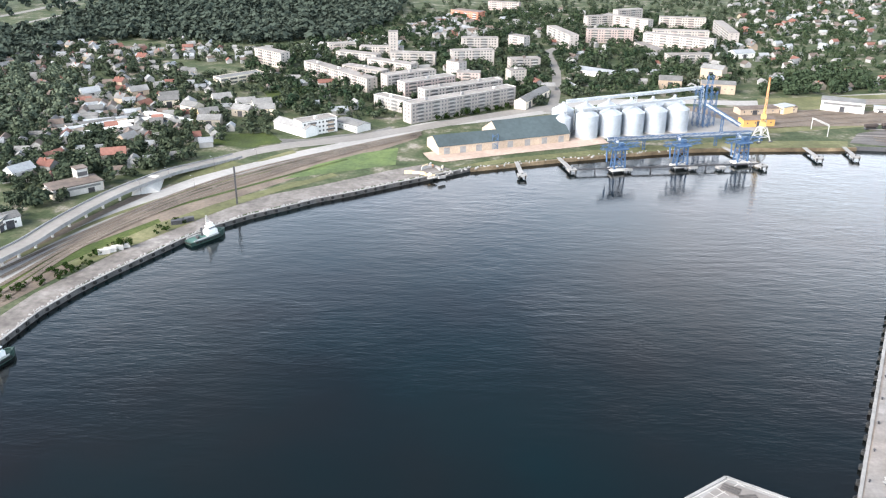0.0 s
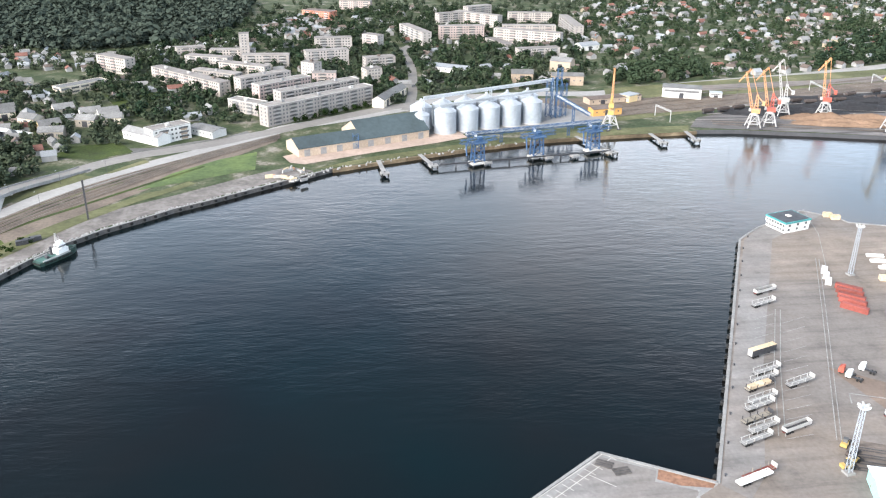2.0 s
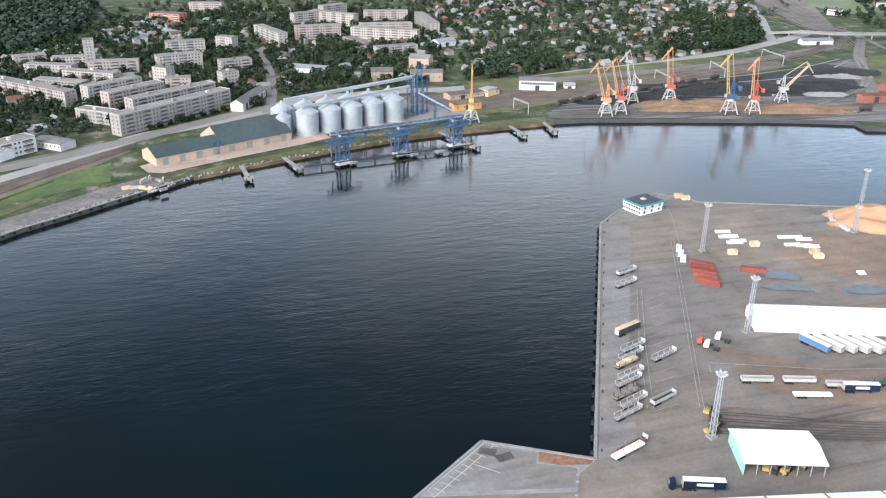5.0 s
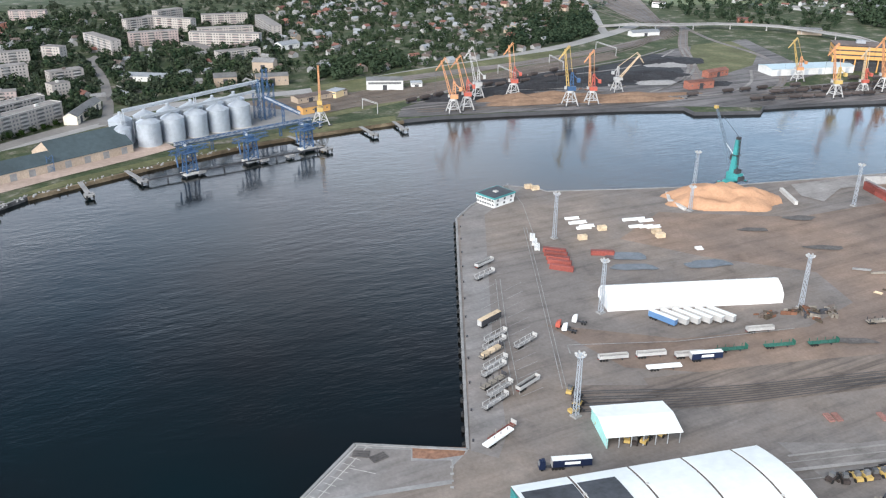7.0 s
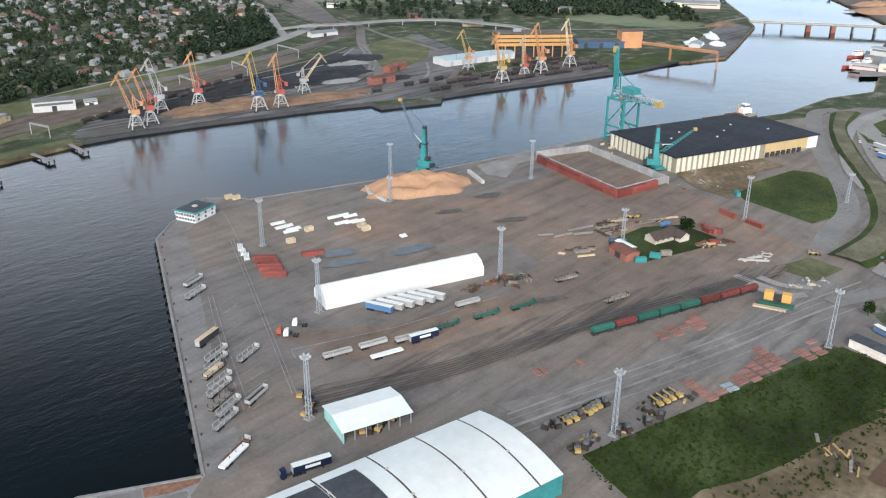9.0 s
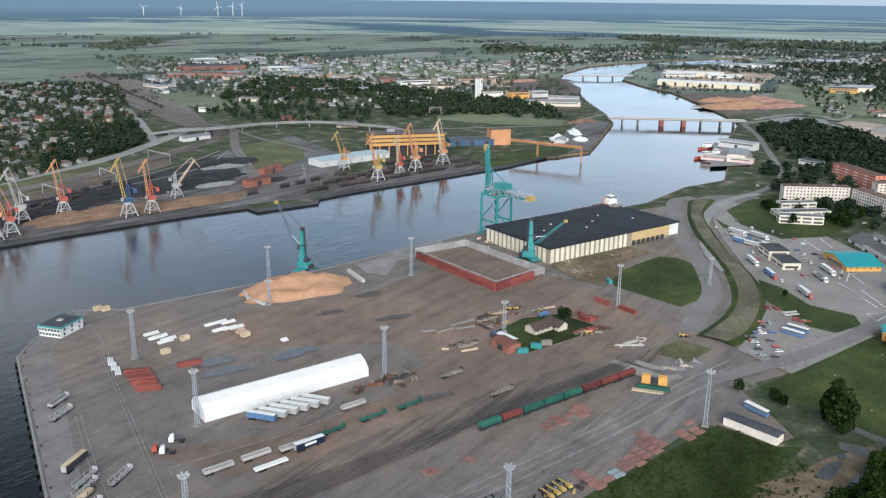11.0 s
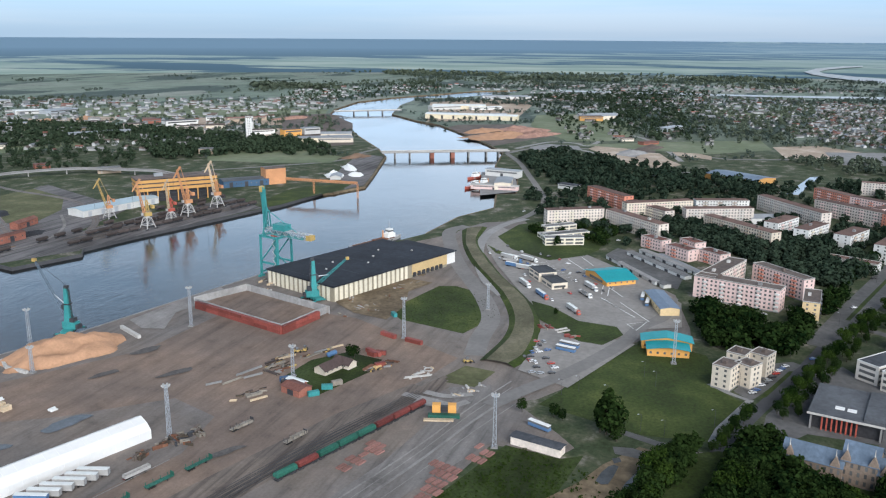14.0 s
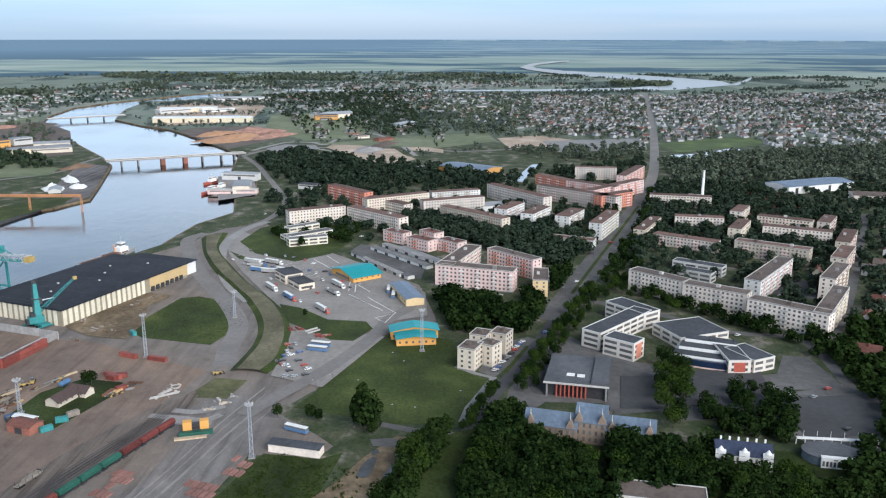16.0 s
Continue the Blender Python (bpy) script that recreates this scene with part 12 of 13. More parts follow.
OLDTOWN = [(560.6, -225.3), (516.5, -252.2), (429, -244), (646.2, -370.3), (905.7, -463.7), (905.1, -440.6)]
FAR_STRIP = [(2635.4, 1413), (2911.4, 1268.2), (3258, 878.7), (3352.4, 419.1), (2354, 170.3), (2087.3, 454.6), (2793.2, 643.6), (2924.7, 924.8), (2323.5, 1046.1), (2065.6, 1111.7)]
for k, (x, y) in enumerate(scatter(GARDENS, 64, 11, 2, 17)):
    house(x, y, 20 + 90 * (k % 2) + (k * 17) % 12, k % 12, "garden suburb houses")
for k, (x, y) in enumerate(scatter(VILLAGE, 34, 12, 2, 18)):
    house(x, y, 60 + 90 * (k % 2) + (k * 17) % 14, k % 12, "northern village houses")
for k, (x, y) in enumerate(scatter(OLDTOWN, 34, 13, 3, 22)):
    house(x, y, -35 + 90 * (k % 2) + (k * 17) % 9, 20 + k % 8, "old town houses")
roofs("suburb_houses", GARDENS, 490, 14, "dense far suburb of small houses", 12)
roofs("suburb_houses", VILLAGE, 190, 19, "small sheds and houses among gardens", 10, (5, 11))
roofs("suburb_houses", SUBURB, 1700, 15, "dense far suburb of small white and grey houses", 12, (8, 14), "walls_pale")
roofs("suburb_houses", MIDTOWN, 440, 16, "scattered far workshops and houses", 21, (10, 30), "walls_pale")
roofs("suburb_houses", FAR_STRIP, 220, 17, "far village houses along the river", 19, (10, 20), "walls_pale")
roofs("suburb_houses", [(1500, -330), (1750, -120), (2500, 260), (2850, 60), (2700, -350), (1900, -420)], 330, 83, "scattered far houses between trees", 19, (9, 24), "walls_pale")
roofs("suburb_houses", [(3000, 500), (3250, 600), (3500, 100), (3350, -500), (3150, -300)], 160, 84, "far village houses behind the river", 20, (10, 20))
woods('forest', [(-787.4, 1018.1), (-564.6, 1077.6), (-575.5, 1253), (-530.9, 1579.9), (-288, 1803.4), (-120.7, 1455.9), (-121.5, 1183.1), (-169.8, 1045.6), (-238.1, 1040.4), (-274.1, 1018.1), (-357.3, 1043.3), (-488.2, 1021.2), (-462.2, 870), (-594.3, 832.1)], 4200, 21, h=(11, 17), n=24, size=2.2, mat='forest_pine', label='dense dark pine and birch forest')
woods('forest', [(-781.4, 1060.5), (-612.7, 1279.4), (-545.2, 1624.2), (-197.3, 2067.7), (-415.3, 3125.1), (-1496.5, 2446)], 2000, 22, h=(11, 17), n=22, size=2.6, mat='forest_pine', label='dense dark far forest')
woods('trees', [(-566.4, 834.1), (-469.3, 884.4), (-381, 794.8), (-326.9, 662.1), (-360.2, 610.2), (-396.5, 532.1)], 420, 23, h=(8, 14), n=60, size=1.5, mat='pine', label='thick dark grove beside the allotments')
woods("garden_trees", VILLAGE, 760, 24, h=(5, 10), n=36, size=1.7, mat="leaf_mid", label="garden trees between the houses", slack=-1.5)
woods("garden_trees", GARDENS, 3300, 25, h=(5, 10), n=24, size=1.8, mat="leaf_garden", label="garden trees between the houses", slack=-1.5)
woods("garden_trees", SUBURB, 1700, 26, h=(5, 10), n=18, size=2.4, mat="pine", label="garden trees of the far suburb", slack=-1.5)
woods("garden_trees", MIDTOWN, 500, 27, h=(6, 12), n=30, size=1.8, mat="pine", label="far trees between workshops", slack=-1)
woods('trees', [(-213, 985.7), (-92.7, 959.9), (36.2, 1041.8), (98.1, 973.9), (79, 757.1), (41.6, 714), (-66.1, 679), (-108.5, 789.4), (-181.9, 834.2)], 330, 28, h=(6, 11), n=60, size=1.5, mat='leaf_mid', label='street trees between the blocks of flats', slack=-2)
woods('trees', [(-287.3, 826.8), (-169.6, 891), (-83.7, 757), (-66.1, 679), (-94.9, 651.2), (-164.1, 700.5), (-157.7, 630.9), (-213.4, 611.8), (-246.6, 658.5)], 210, 29, h=(5, 10), n=56, size=1.5, mat='leaf_mid', label='trees round the old houses')
woods('trees', [(-356.3, 602.8), (-259.9, 632.4), (-225.9, 651.2), (-196.1, 570), (-228.6, 518.5), (-267.9, 436.6)], 260, 30, h=(5, 10), n=60, size=1.5, mat='leaf_mid', label='trees and bushes below the overpass')
woods('trees', [(98.1, 973.9), (200.7, 1016.7), (291.2, 988.2), (241.1, 801.5), (167.9, 832.8), (77.1, 736.1)], 190, 31, h=(6, 11), n=60, size=1.4, mat='leaf_mid', label='trees round the old mills')
woods('trees', [(142.7, 1479.6), (441.4, 1585.2), (291.2, 988.2), (101.2, 1009.2), (-107.2, 1113.6), (-132.8, 1384.6)], 430, 32, h=(7, 12), n=44, size=1.5, mat='leaf_mid', label='trees between the far blocks of flats')
NORTHTOWN = [(-75, 690), (40, 735), (240, 800), (300, 990), (330, 1250), (100, 1350), (-150, 1200), (-250, 900), (-170, 700)]
roofs("suburb_houses", NORTHTOWN, 110, 140, "small houses between the northern flats", 17, (8, 15))
woods('garden_trees', NORTHTOWN, 1150, 141, h=(6, 12), n=44, size=1.5, mat='leaf_garden', label='leafy trees between the northern flats', slack=-1.5)
woods('trees', [(270.2, 756), (369.5, 821.7), (408.6, 910.7), (299.6, 875.3), (261.4, 798.1)], 90, 33, h=(8, 13), n=60, size=1.5, label='dark clump of trees')
woods('trees', [(502.3, 828.4), (653.3, 873.4), (778.1, 1048), (684.9, 1048.7), (541.1, 908.1)], 170, 34, h=(8, 13), n=50, size=1.6, label='dark wood beside the main road')
woods('trees', [(1054.7, 1188.1), (1239.8, 985.5), (1056.1, 796.4), (1177.7, 728.3), (1198.8, 575.1), (1298.5, 634.2), (1354.4, 813.3), (1402, 1000.1), (1401.3, 1413.3)], 800, 35, h=(10, 15), n=32, size=2.2, label='dark belt of trees behind the terminal')
woods('trees', [(687.9, 1030), (741.1, 988.8), (662.6, 876.6), (591.5, 889.9)], 120, 36, h=(8, 13), n=50, size=1.6, label='dark wood beside the tracks')
woods('park_trees', [(1282.6, 307.1), (1379.1, 265), (1287.1, 143.9), (1207.1, 13.6), (1091, -68.6), (1048.9, -38.1), (1067, 47.4), (1044.9, 116.8), (1062.9, 205), (1150.4, 260.4)], 460, 37, h=(9, 15), n=60, size=1.7, mat='leaf_town_haze', label='dark park behind the flats')
woods('park_trees', [(789, 23.4), (853.3, -55.4), (770.1, -129.3), (689.8, -93.6), (689.1, -65.2), (746.1, -24), (837.7, 42.2)], 190, 38, h=(9, 14), n=90, size=1.4, mat='leaf_town_haze', label='trees between the blocks of flats', slack=-2)
woods('park_trees', [(878.1, 62.3), (852.9, -38), (840.7, -77.5), (855.6, -148.1), (791.5, -78.9), (812.9, 24.3)], 190, 39, h=(8, 13), n=80, size=1.4, mat='leaf_town_haze', label='trees between the blocks of flats', slack=-2)
woods('park_trees', [(1459.6, -50.4), (1266.2, -154.2), (1329.6, -293.4), (1467.4, -322.3), (1425.6, -143.9)], 130, 40, h=(9, 14), n=40, size=1.7, mat='pine', label='dark trees beyond the flats')
woods('park_trees', [(1270.3, -302), (1365.7, -445), (1479.4, -739.8), (1225.8, -675.6), (1082.6, -548.8), (1122.8, -443.7), (1077.5, -355.3), (1075.6, -283.3)], 620, 41, h=(10, 15), n=44, size=1.7, mat='pine', label='dark park beyond the stadium')
woods('park_trees', [(1075, -258), (1077.5, -355.3), (904.6, -422.3), (733.8, -357.3), (712.8, -290.1), (751.7, -253.9), (749.9, -182.3), (749.3, -156.7)], 420, 42, h=(8, 13), n=60, size=1.6, mat='leaf_town_haze', label='trees between the southern flats', slack=-2)
woods('far_woods', [(3453.6, 862.8), (3690.5, 461.3), (3293, 23.8), (3307.1, -320.9), (4356.7, 316.9), (4529.7, 921.7)], 300, 46, h=(10, 16), n=14, size=3.2, mat='pine', label='far dark copses between fields')
woods('far_woods', [(2664.9, 614.3), (2809.8, 203.7), (1721.8, 55.6), (1576.7, 113.4), (1716.9, 214.9), (2256.8, 312.1)], 420, 47, h=(9, 14), n=24, size=2.2, label='dark wood beyond the timber port')
woods('far_woods', [(2680.4, 194.2), (2825.9, -220.4), (1728.7, -172.4), (1625.6, -12.3), (2100.1, 68.7)], 240, 48, h=(8, 13), n=24, size=2.2, mat='pine', label='scattered trees beyond the town')
woods('hedgerow', [(1811.8, 2173.8), (2061.7, 1722.1), (2448.4, 1428.8), (2834.4, 1323.9), (2961.6, 1006), (3536, 1178.6), (3050.3, 1449.6), (2450.8, 1517.4), (1862.1, 1720.7)], 420, 50, h=(8, 14), n=20, size=2.2, mat='pine', label='far hedgerow and village trees')
woods('town_trees', [(985.6, 223.9), (1043.5, 173.1), (1067.4, 33), (1210.8, -123.7), (1299, -287), (1074.9, -254.4), (749.2, -151.6), (672.7, -110), (672.1, -82.2), (800.8, 23.9), (764.9, 85.5), (834.5, 173.1)], 420, 53, h=(8, 13), n=60, size=1.6, mat='leaf_town_haze', label='trees of the courtyards between flats', slack=-2.5)
woods('town_trees', [(1054.5, -253.4), (1077.5, -355.3), (1082.6, -548.8), (800.5, -451.7), (562.2, -298.4), (516.3, -245), (548, -190.5), (691, -145.7)], 620, 54, h=(7, 12), n=60, size=1.6, mat='leaf_town_haze', label='trees of the southern courtyards', slack=-2.5)
woods('town_trees', [(515.7, -216.2), (550.3, -292.7), (478.6, -282.1), (334, -205.9), (324.3, -184), (342.9, -171.2), (388, -214.6), (460, -221)], 180, 55, h=(7, 12), n=90, size=1.4, mat='leaf', label='garden trees of the old town', slack=-2)
woods('town_trees', [(2660.3, -589.2), (2511.2, -246), (2261.9, 163.6), (1666.6, 208.6), (1581.7, -54), (1506.3, -330.4)], 420, 56, h=(7, 12), n=20, size=2.4, mat='pine', label='scattered trees beyond the town', slack=-1)
woods('town_trees', [(1592.1, 2342.6), (1669.7, 2051.5), (1449.9, 1461.9), (1535.9, 1219.7), (1666.9, 1031.5), (1850, 891.3), (1436.2, 690.4), (1272.7, 858.7), (1133.3, 1145.6), (1091.6, 1287.8), (1349.3, 1861.3)], 420, 57, h=(7, 12), n=20, size=2.4, mat='pine', label='scattered trees beyond the town', slack=-1)
roofs("suburb_houses", [(2507.5, 675.1), (2969, 403.1), (3120.8, 75.5), (1387.1, 19.8), (1640.9, 74.6), (1595.9, 184.8), (1525.1, 252.1), (1873, 369.5), (2335.3, 518.1)], 170, 81, "scattered far houses and workshops among trees", 20, (9, 22))
woods('far_woods', [(2507.5, 675.1), (2969, 403.1), (3120.8, 75.5), (1387.1, 19.8), (1640.9, 74.6), (1595.9, 184.8), (1525.1, 252.1), (1873, 369.5), (2335.3, 518.1)], 1500, 82, h=(5, 9), n=16, size=2.2, mat='leaf_garden', label='scattered dark trees beyond the town', slack=-1)
woods('far_woods', [(925.1, 1097.6), (1218.8, 1223.1), (1205.5, 1042.7), (1139, 883.3), (977.3, 783.2), (895.4, 942.2), (876.3, 990.8)], 200, 83, h=(7, 12), n=36, size=1.8, mat='leaf_dark', label='trees between the tracks and the overpass', slack=-1)
woods('far_woods', [(1300.9, 899.3), (1305.5, 799.7), (1359, 718.8), (1219.3, 644.4), (1171.8, 717.6), (1158.3, 814.4)], 200, 84, h=(8, 13), n=30, size=2.0, mat='leaf_dark', label='dark trees behind the unloading house', slack=-1)
woods('far_woods', [(2437.4, 1363.1), (2650.5, 1221.2), (3312.4, 1198.9), (2974.1, 948.9), (2364.1, 978.6), (2080.7, 1057.9), (2076.6, 1160.8)], 420, 85, h=(6, 10), n=16, size=2.2, mat='leaf_dark', label='trees of the far river village', slack=-1)
woods('hedgerow', [(1836.2, 2696.9), (2365.9, 3136.5), (2322.1, 2858.3), (2031.6, 2607.6), (1719.6, 2428.9)], 160, 86, h=(9, 14), n=14, size=3, mat='pine', label='far dark copses between fields')
woods('hedgerow', [(4414.3, 2250.9), (4138.8, 1500.9), (3568.3, 1082.3), (3274.4, 563.1), (3038, 576.6), (3384.8, 1110.1), (3796.3, 1577.1), (3984.7, 2070.6)], 420, 87, h=(9, 14), n=12, size=3.2, mat='pine', label='long far belt of trees between fields')
woods('park_trees', [(309.6, -3.4), (352.3, -10.1), (390.1, -20.1), (395.3, -24.3), (378, -33.1), (352.8, -34), (349.8, -68.1), (310.8, -60.8)], 150, 94, h=(8, 13), n=150, size=1.0, mat='leaf', label='dense dark canopy of the park', slack=-3)
woods('park_trees', [(310.9, -64.7), (339.8, -71.5), (345.2, -92.4), (351.9, -118.1), (311.8, -107.4)], 60, 95, h=(7, 12), n=150, size=1.0, mat='leaf', label='dark park trees behind the villa', slack=-3)
woods('park_trees', [(312, -114.8), (333.2, -123.7), (331.9, -152.1), (325.5, -154.4), (326.3, -192.5), (313.5, -186)], 60, 96, h=(7, 11), n=150, size=1.0, mat='leaf', label='dark trees beside the villa', slack=-3)
woods('park_trees', [(434.6, -155.2), (434.9, -170.6), (390.1, -169.1), (372, -159.7), (377.3, -137.4), (389.2, -125.8), (408.9, -132.7), (405.8, -143.4)], 13, 97, h=(6, 10), n=150, size=1.0, mat='leaf', label='dark trees beside the square', slack=-3)
woods('park_trees', [(309, 25.3), (338.9, 19.1), (368.3, 11.6), (380.9, 2.5), (377.3, -0.3), (346.7, 6.9), (324.7, 13.4), (309.2, 17.9)], 54, 98, h=(7, 11), n=150, size=1.0, mat='leaf', label='dark trees along the avenue', slack=-3)
woods('park_trees', [(362, -36), (358, -55.2), (358.2, -61.7), (345.6, -59.9), (347.6, -34.9)], 26, 99, h=(8, 12), n=140, size=1.0, mat='leaf', label='dark trees before the brick school', slack=-1)
woods('park_trees', [(361.7, -73.9), (364.4, -96.7), (359, -100.7), (345.3, -97.5), (343.3, -73.3)], 22, 100, h=(8, 12), n=140, size=1.0, mat='leaf', label='dark trees before the brick school', slack=-1)
woods('hedgerow', [(3939.9, 1632.8), (4038.9, 1406.8), (3864.5, 964.7), (3762.9, 989), (3810.2, 1264.9), (3701.7, 1498.1)], 150, 119, h=(13, 20), n=9, size=4.2, mat='pine', label='long far belt of trees between fields', slack=-1)
woods('hedgerow', [(3665.3, 1035.9), (3751.6, 803.5), (3601.8, 403.1), (3513.4, 439.2), (3553.8, 700.7), (3458.5, 943.7)], 150, 120, h=(13, 20), n=9, size=4.2, mat='pine', label='long far belt of trees between fields', slack=-1)
woods('hedgerow', [(3317.7, -580.5), (3382.8, -688.1), (3253.9, -801.5), (3181.8, -742.9), (3220.7, -678.8), (3148.3, -582.2)], 150, 122, h=(13, 20), n=9, size=4.2, mat='pine', label='long far belt of trees between fields', slack=-1)
woods('hedgerow', [(2754.8, 1660.2), (2825.1, 1551), (2691, 1262.9), (2616.5, 1263.3), (2654.8, 1423.2), (2578.1, 1529.3)], 150, 124, h=(13, 20), n=9, size=4.2, mat='pine', label='long far belt of trees between fields', slack=-1)
woods('hedgerow', [(3899.7, 181.6), (3993.3, -11.7), (3819.8, -294.7), (3721.1, -239), (3770.3, -58), (3667.7, 134.7)], 150, 125, h=(13, 20), n=9, size=4.2, mat='pine', label='long far belt of trees between fields', slack=-1)


def copses():
    """Clumps and lines of trees all over the plain, thinning out over the open fields."""
    rng = np.random.default_rng(200)
    n = 60000
    az, r = np.radians(rng.uniform(-38, 72, n)), 1320 + 2930 * rng.uniform(0, 1, n) ** .75
    xy = np.stack([r * np.cos(az), r * np.sin(az)], 1)
    ok = inside(xy, north_land) | inside(xy, south_land)
    for p in BARE:
        ok &= ~inside(xy, p)
    xy = xy[ok]
    open_land = np.clip((np.degrees(np.arctan2(xy[:, 1], xy[:, 0])) - 16) / 12, 0, 1) * np.clip((np.hypot(*xy.T) - 1900) / 500, 0, 1)
    keep = []
    for (x, y), o in zip(xy, open_land):
        u, v = x * .94 + y * .34, y * .94 - x * .34
        k = noise.noise(Vector((u / 150, v / 420, 3))) + .55 * noise.noise(Vector((u / 55, v / 70, 9)))
        keep.append(k > .2 + .42 * o or (abs(noise.noise(Vector((u / 500, v / 300, 20)))) < .012 and o < .5))
    xy = xy[np.array(keep)]
    xy = xy[free_spots(xy)]
    d = np.hypot(*xy.T)
    woods('far_woods', None, 0, 201, h=(5, 10), n=9, size=2.5, mat='hazed_leaf', label='scattered copses and garden trees of the plain', xy=xy[d < 2300])
    woods('far_woods', None, 0, 202, h=(7, 12), n=6, size=3.2, mat='hazed_leaf', label='far copses and lines of trees on the plain', xy=xy[d >= 2300])


copses()


woods('park_trees', [(417.9, -132.3), (427.3, -162), (419, -180), (369.2, -164), (377.6, -151), (386.4, -137.5), (380, -121.9)], 34, 130, h=(7, 11), n=130, size=1.0, mat='leaf', label='dark trees between the villa and the school', slack=-3)
woods('park_trees', [(412, -26), (398.2, -36.8), (366.9, -44), (350, -50), (345, -40), (372, -20.2)], 30, 131, h=(7, 12), n=130, size=1.0, mat='leaf', label='dark trees beside the avenue', slack=-2)
woods('park_trees', [(366, -77.2), (364, -97.5), (366.4, -124), (347.3, -126), (328, -143.5), (326.5, -71.6)], 60, 132, h=(8, 13), n=130, size=1.0, mat='leaf', label='dense dark canopy before the villa', slack=-3)


# ---- single trees of the park, avenue and yards ----
for k, (x, y) in enumerate(scatter([(311.7, -2.3), (360.5, -17.6), (359.3, -35.8), (353.2, -53.3), (353.5, -68.7), (335.7, -63.4), (308.7, -59.3)], 80, 61, -2.0, 5)):
    tree(x, y, 9 + (k * 37 % 10) / 10 * 5, (0, 1, 3, 0, 2)[k % 5], "large leafy park tree with a deep green crown", "park trees")
for k, (x, y) in enumerate(scatter([(308.8, 34.4), (333.8, 24.9), (362.5, 16.6), (380.3, 3.8), (374.3, 1), (339, 10.4), (309.2, 19.5)], 34, 62, -2.0, 5)):
    tree(x, y, 9 + (k * 37 % 10) / 10 * 5, (0, 4, 2)[k % 3], "leafy tree beside the avenue", "trees beside the avenue")
for k, (x, y) in enumerate(scatter([(360.7, -76.3), (354.2, -99.5), (350.9, -116.5), (332, -111.2), (331.1, -70)], 34, 63, -2.0, 5.5)):
    tree(x, y, 8 + (k * 37 % 10) / 10 * 5, (0, 1, 3)[k % 3], "leafy park tree near the brick school", "park trees")
for k, (x, y) in enumerate(scatter([(475.1, -124.6), (475.5, -139.7), (379.8, -115.1), (385.6, -102.8)], 26, 64, -2.0, 5)):
    tree(x, y, 10 + (k * 37 % 10) / 10 * 4, (0, 1)[k % 2], "leafy tree of the school avenue", "school trees")
for k, (x, y) in enumerate(scatter([(434.6, -155.2), (434.9, -169.1), (387, -168), (372, -159.7), (383.1, -128.3), (405.5, -131.8)], 9, 65, -2.0, 6)):
    tree(x, y, 8 + (k * 37 % 10) / 10 * 4, (0, 3, 2)[k % 3], "leafy tree beside the square", "square trees")
for k, (x, y) in enumerate(scatter([(337, -124.9), (336.7, -154), (310.5, -143.8), (312, -117.1)], 24, 66, -2.0, 5.5)):
    tree(x, y, 10 + (k * 37 % 10) / 10 * 4, (0, 3, 4)[k % 3], "leafy green park tree", "park trees")
woods('town_trees', [(607.5, 13), (594.2, -12.2), (568.6, -39.6), (556.9, -62.2), (511.9, -47.2), (521.4, -0.4), (555.4, 3.7)], 78, 67, h=(10, 15), n=120, size=1.1, mat='leaf', label='dark leafy trees below the pink flats', slack=-2)
for k, (x, y) in enumerate(scatter([(576, -83.9), (640, -105.2), (673.4, -137.7), (559.8, -190.3), (541.8, -173.6), (596.7, -123.6), (596.3, -107.1)], 40, 68, -2.0, 6)):
    tree(x, y, 7 + (k * 37 % 10) / 10 * 4, (0, 1, 3)[k % 3], "round street tree before the grey flats", "street trees")
row = [(432, -37.5), (473.5, -51), (539.6, -75.6), (621.8, -106)]
for k in range(26):
    x, y = along(row, (k + .5) / 26)
    tree(x + math.sin(k * 5.3) * 1.5, y + math.cos(k * 3.7) * 1.5, 8 + (k * 7 % 5) * .6, (0, 4, 1)[k % 3], 'street tree in the row along the avenue', 'avenue trees')
row = [(424.6, -40.7), (469.2, -56.6), (536.4, -81.9), (613.2, -110.6)]
for k in range(22):
    x, y = along(row, (k + .5) / 22)
    tree(x + math.sin(k * 5.3) * 2.5, y + math.cos(k * 3.7) * 2.5, 7 + (k * 7 % 5) * .6, (0, 2, 4)[k % 3], 'street tree in the row along the avenue', 'avenue trees')
woods('town_trees', None, 0, 22, h=(8, 12), n=110, size=1.15, mat='leaf', label='street trees in the row along the avenue', xy=np.array([along([(632.5, -112.8), (719, -146.1), (843.4, -188.8), (1034.7, -242.1)], (k + .5) / 22) for k in range(22)]) + np.random.default_rng(22).normal(0, 1.5, (22, 2)))
row = [(377.5, -7.1), (406.4, -16), (431.7, -25.8)]
for k in range(9):
    x, y = along(row, (k + .5) / 9)
    tree(x + math.sin(k * 5.3) * 1, y + math.cos(k * 3.7) * 1, 7 + (k * 7 % 5) * .6, (0, 4)[k % 2], 'street tree in the row along the avenue', 'avenue trees')
woods('town_trees', None, 0, 20, h=(8, 12), n=110, size=1.15, mat='leaf', label='street trees in the row along the avenue', xy=np.array([along([(689.8, -93.6), (770, -124.1), (883.7, -164.4), (1014.9, -207.2)], (k + .5) / 20) for k in range(20)]) + np.random.default_rng(20).normal(0, 1.5, (20, 2)))
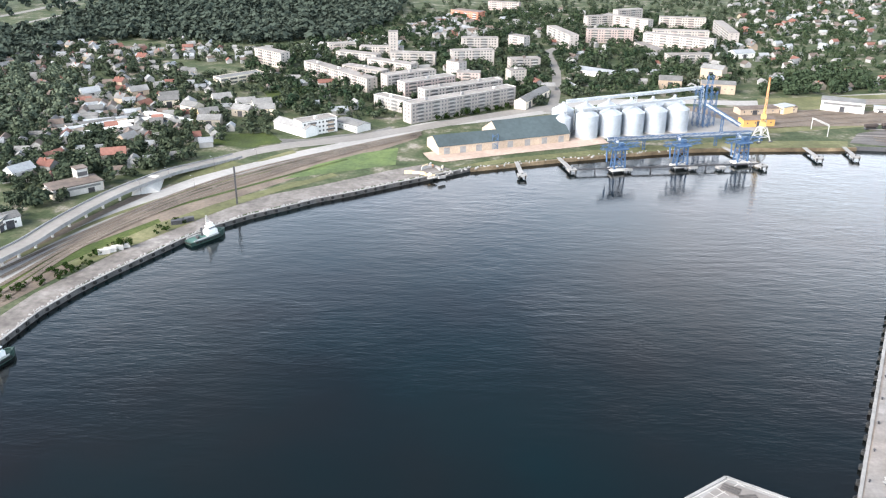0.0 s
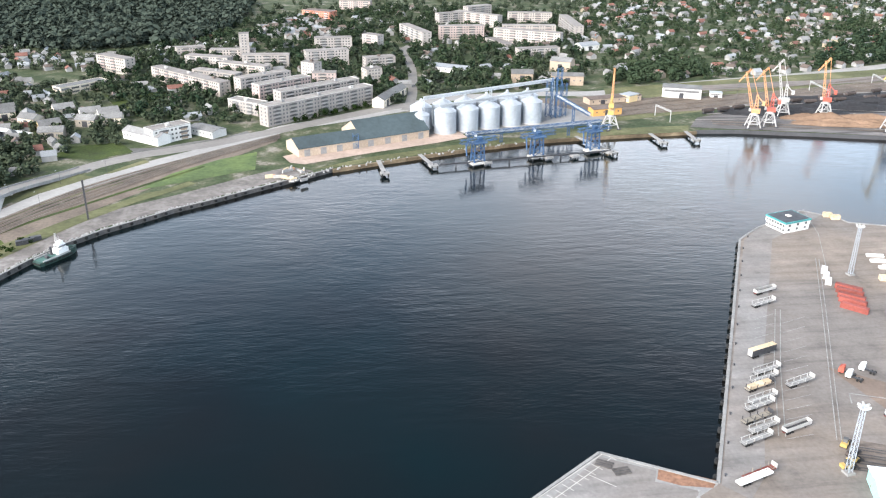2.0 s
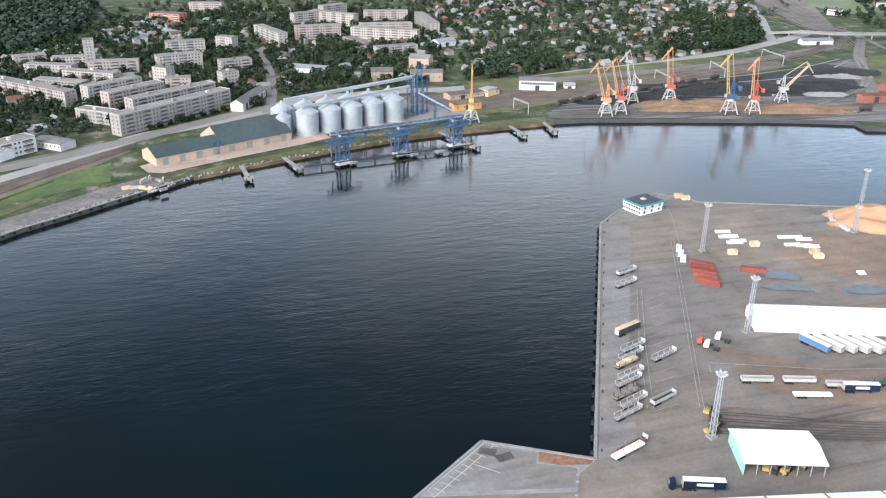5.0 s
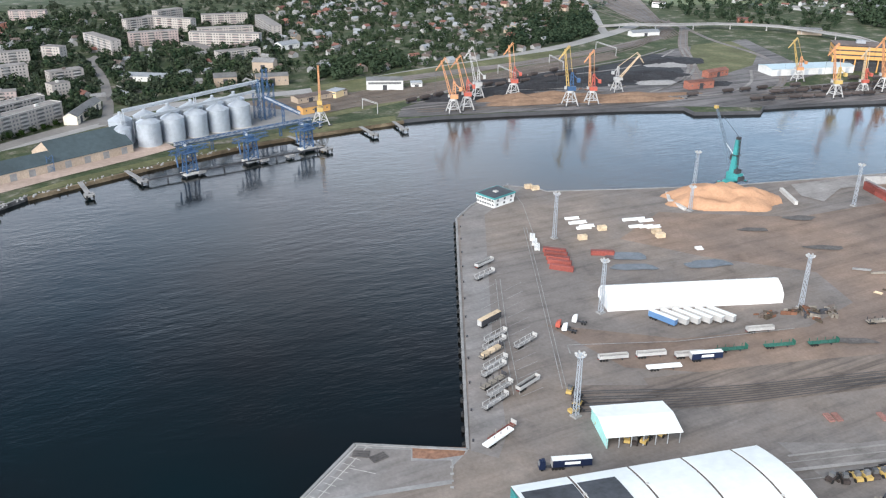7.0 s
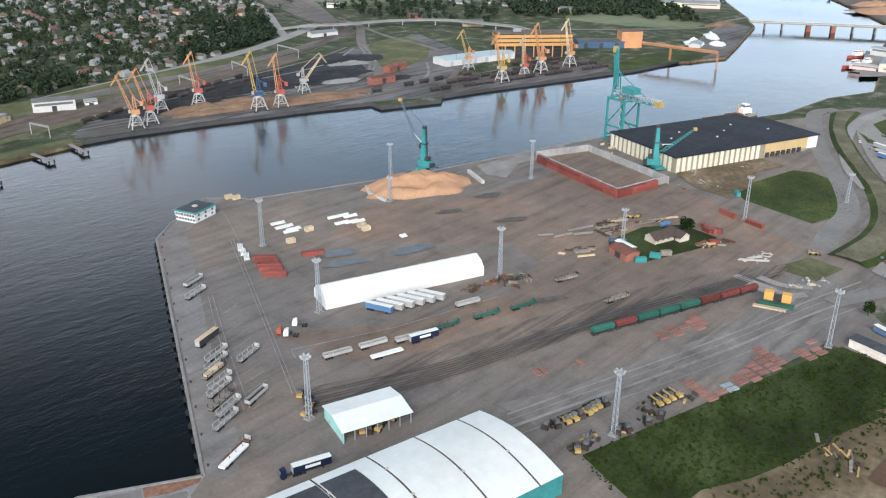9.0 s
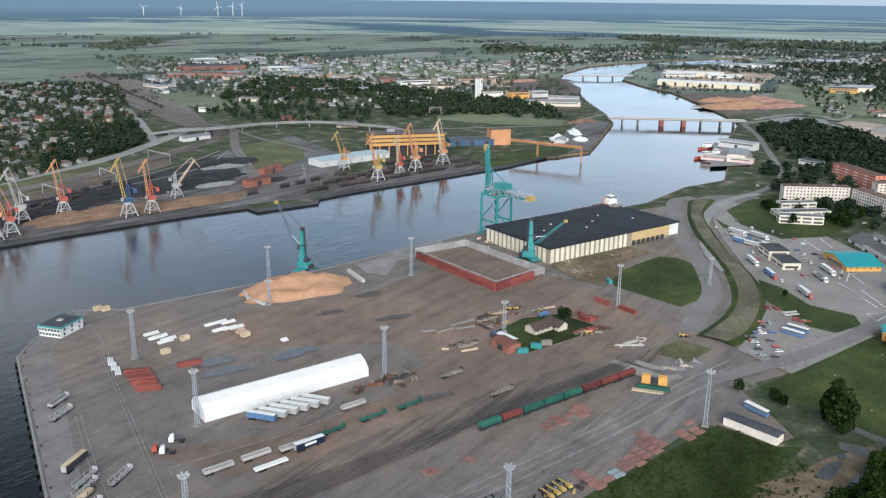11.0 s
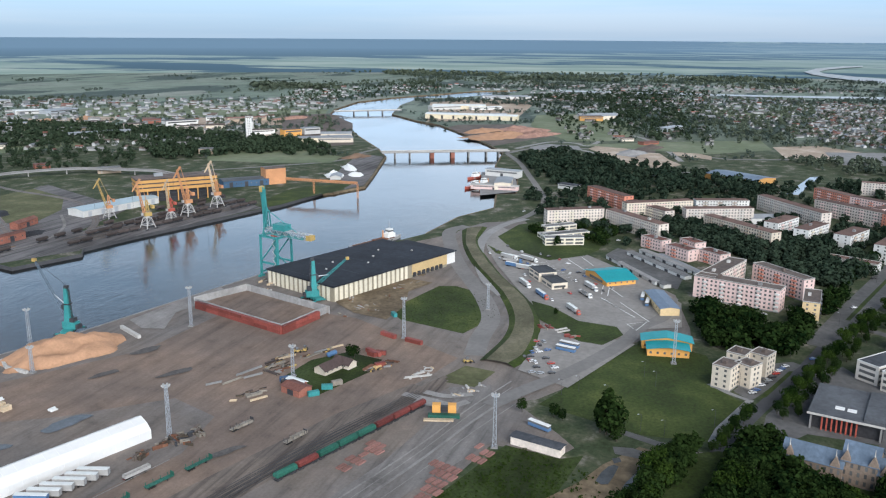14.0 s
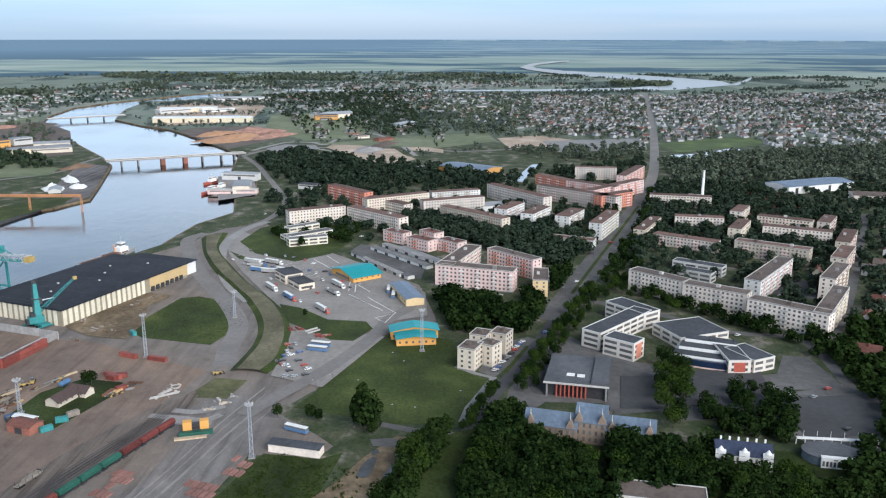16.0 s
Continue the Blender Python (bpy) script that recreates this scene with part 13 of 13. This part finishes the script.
woods('town_trees', None, 0, 20, h=(7, 11), n=110, size=1.15, mat='leaf', label='street trees before the grey flats', xy=np.array([along([(640.5, -127.3), (590.7, -155.1), (542.1, -184.9), (510.5, -214.3)], (k + .5) / 20) for k in range(20)]) + np.random.default_rng(20).normal(0, 1.2, (20, 2)))
woods('town_trees', [(550.8, -59.7), (642.9, -94.6), (675.7, -91.9), (616.3, -55), (556.5, -44.7)], 44, 73, h=(8, 12), n=120, size=1.1, mat='leaf', label='leafy trees between the flats and the avenue', slack=-2)
woods('town_trees', [(718.5, -126.4), (843.6, -197.4), (691.4, -159.9), (640.7, -136.1)], 28, 70, h=(8, 12), n=120, size=1.1, mat='leaf', label='pale green trees beside the avenue', slack=-2)
woods('town_trees', [(848.6, 135.4), (836.5, 93.5), (764.7, 93.3), (742.1, 144.2), (785.6, 163.2), (797, 176.5)], 36, 71, h=(7, 11), n=120, size=1.1, mat='leaf', label='trees in the clinic garden', slack=-2)
woods('town_trees', [(553.9, -196.2), (516.3, -245), (477.4, -225.1), (495.7, -215.6), (530.9, -185.2)], 18, 72, h=(7, 11), n=120, size=1.1, mat='leaf', label='street trees before the flats', slack=-2)
for x, y, r, a in ((383.1, 42.2, 24, 5), (384.3, 45.2, 17, 5), (382.5, 39.9, 24, 6), (377.6, 36.4, 11, 6)):
    tree(x, y, r, a, 'tall dark poplar clump on the lawn')
tree(394.2, 86.2, 8, 0, 'small round tree beside the lane')
tree(393.2, 69.5, 9, 2, 'small dark tree beside the lane')
tree(391.4, 64.9, 7, 2, 'small dark tree beside the lane')
tree(431.1, 198.7, 10, 0, 'round dark tree in the garden')
tree(433.8, 197.7, 9, 0, 'round dark tree in the garden')
tree(553.2, 100.6, 6, 2, 'small dark conifer on the verge')
tree(642.3, 134.2, 6, 2, 'small dark tree on the verge')
tree(953.4, 191, 7, 2, 'round bush on the river bank')
tree(-187.1, 408.8, 7, 2, 'dark bush beside the tracks')
tree(-183.2, 410.6, 6, 0, 'bush beside the tracks')
tree(-170.2, 446.6, 4, 2, 'small bush beside the tracks')
woods("shrubs", [(-215.7, 338.4), (-188.6, 401.2), (-164.4, 447), (-167.2, 455.7), (-194.6, 416.1), (-223.3, 352.6)], 90, 51, h=(1.5, 3.5), n=40, size=1.6, mat="leaf", label="low bushes along the railway", xy=scatter([(-215.7, 338.4), (-188.6, 401.2), (-164.4, 447), (-167.2, 455.7), (-194.6, 416.1), (-223.3, 352.6)], 90, 51, -9))
woods("shrubs", [(-37.1, 699.3), (28.2, 749.5), (30.1, 729), (-33.9, 682.9)], 60, 52, h=(2, 4), n=50, size=1.6, mat="leaf", label="bushes before the long block of flats", xy=scatter([(-37.1, 699.3), (28.2, 749.5), (30.1, 729), (-33.9, 682.9)], 60, 52, -9))
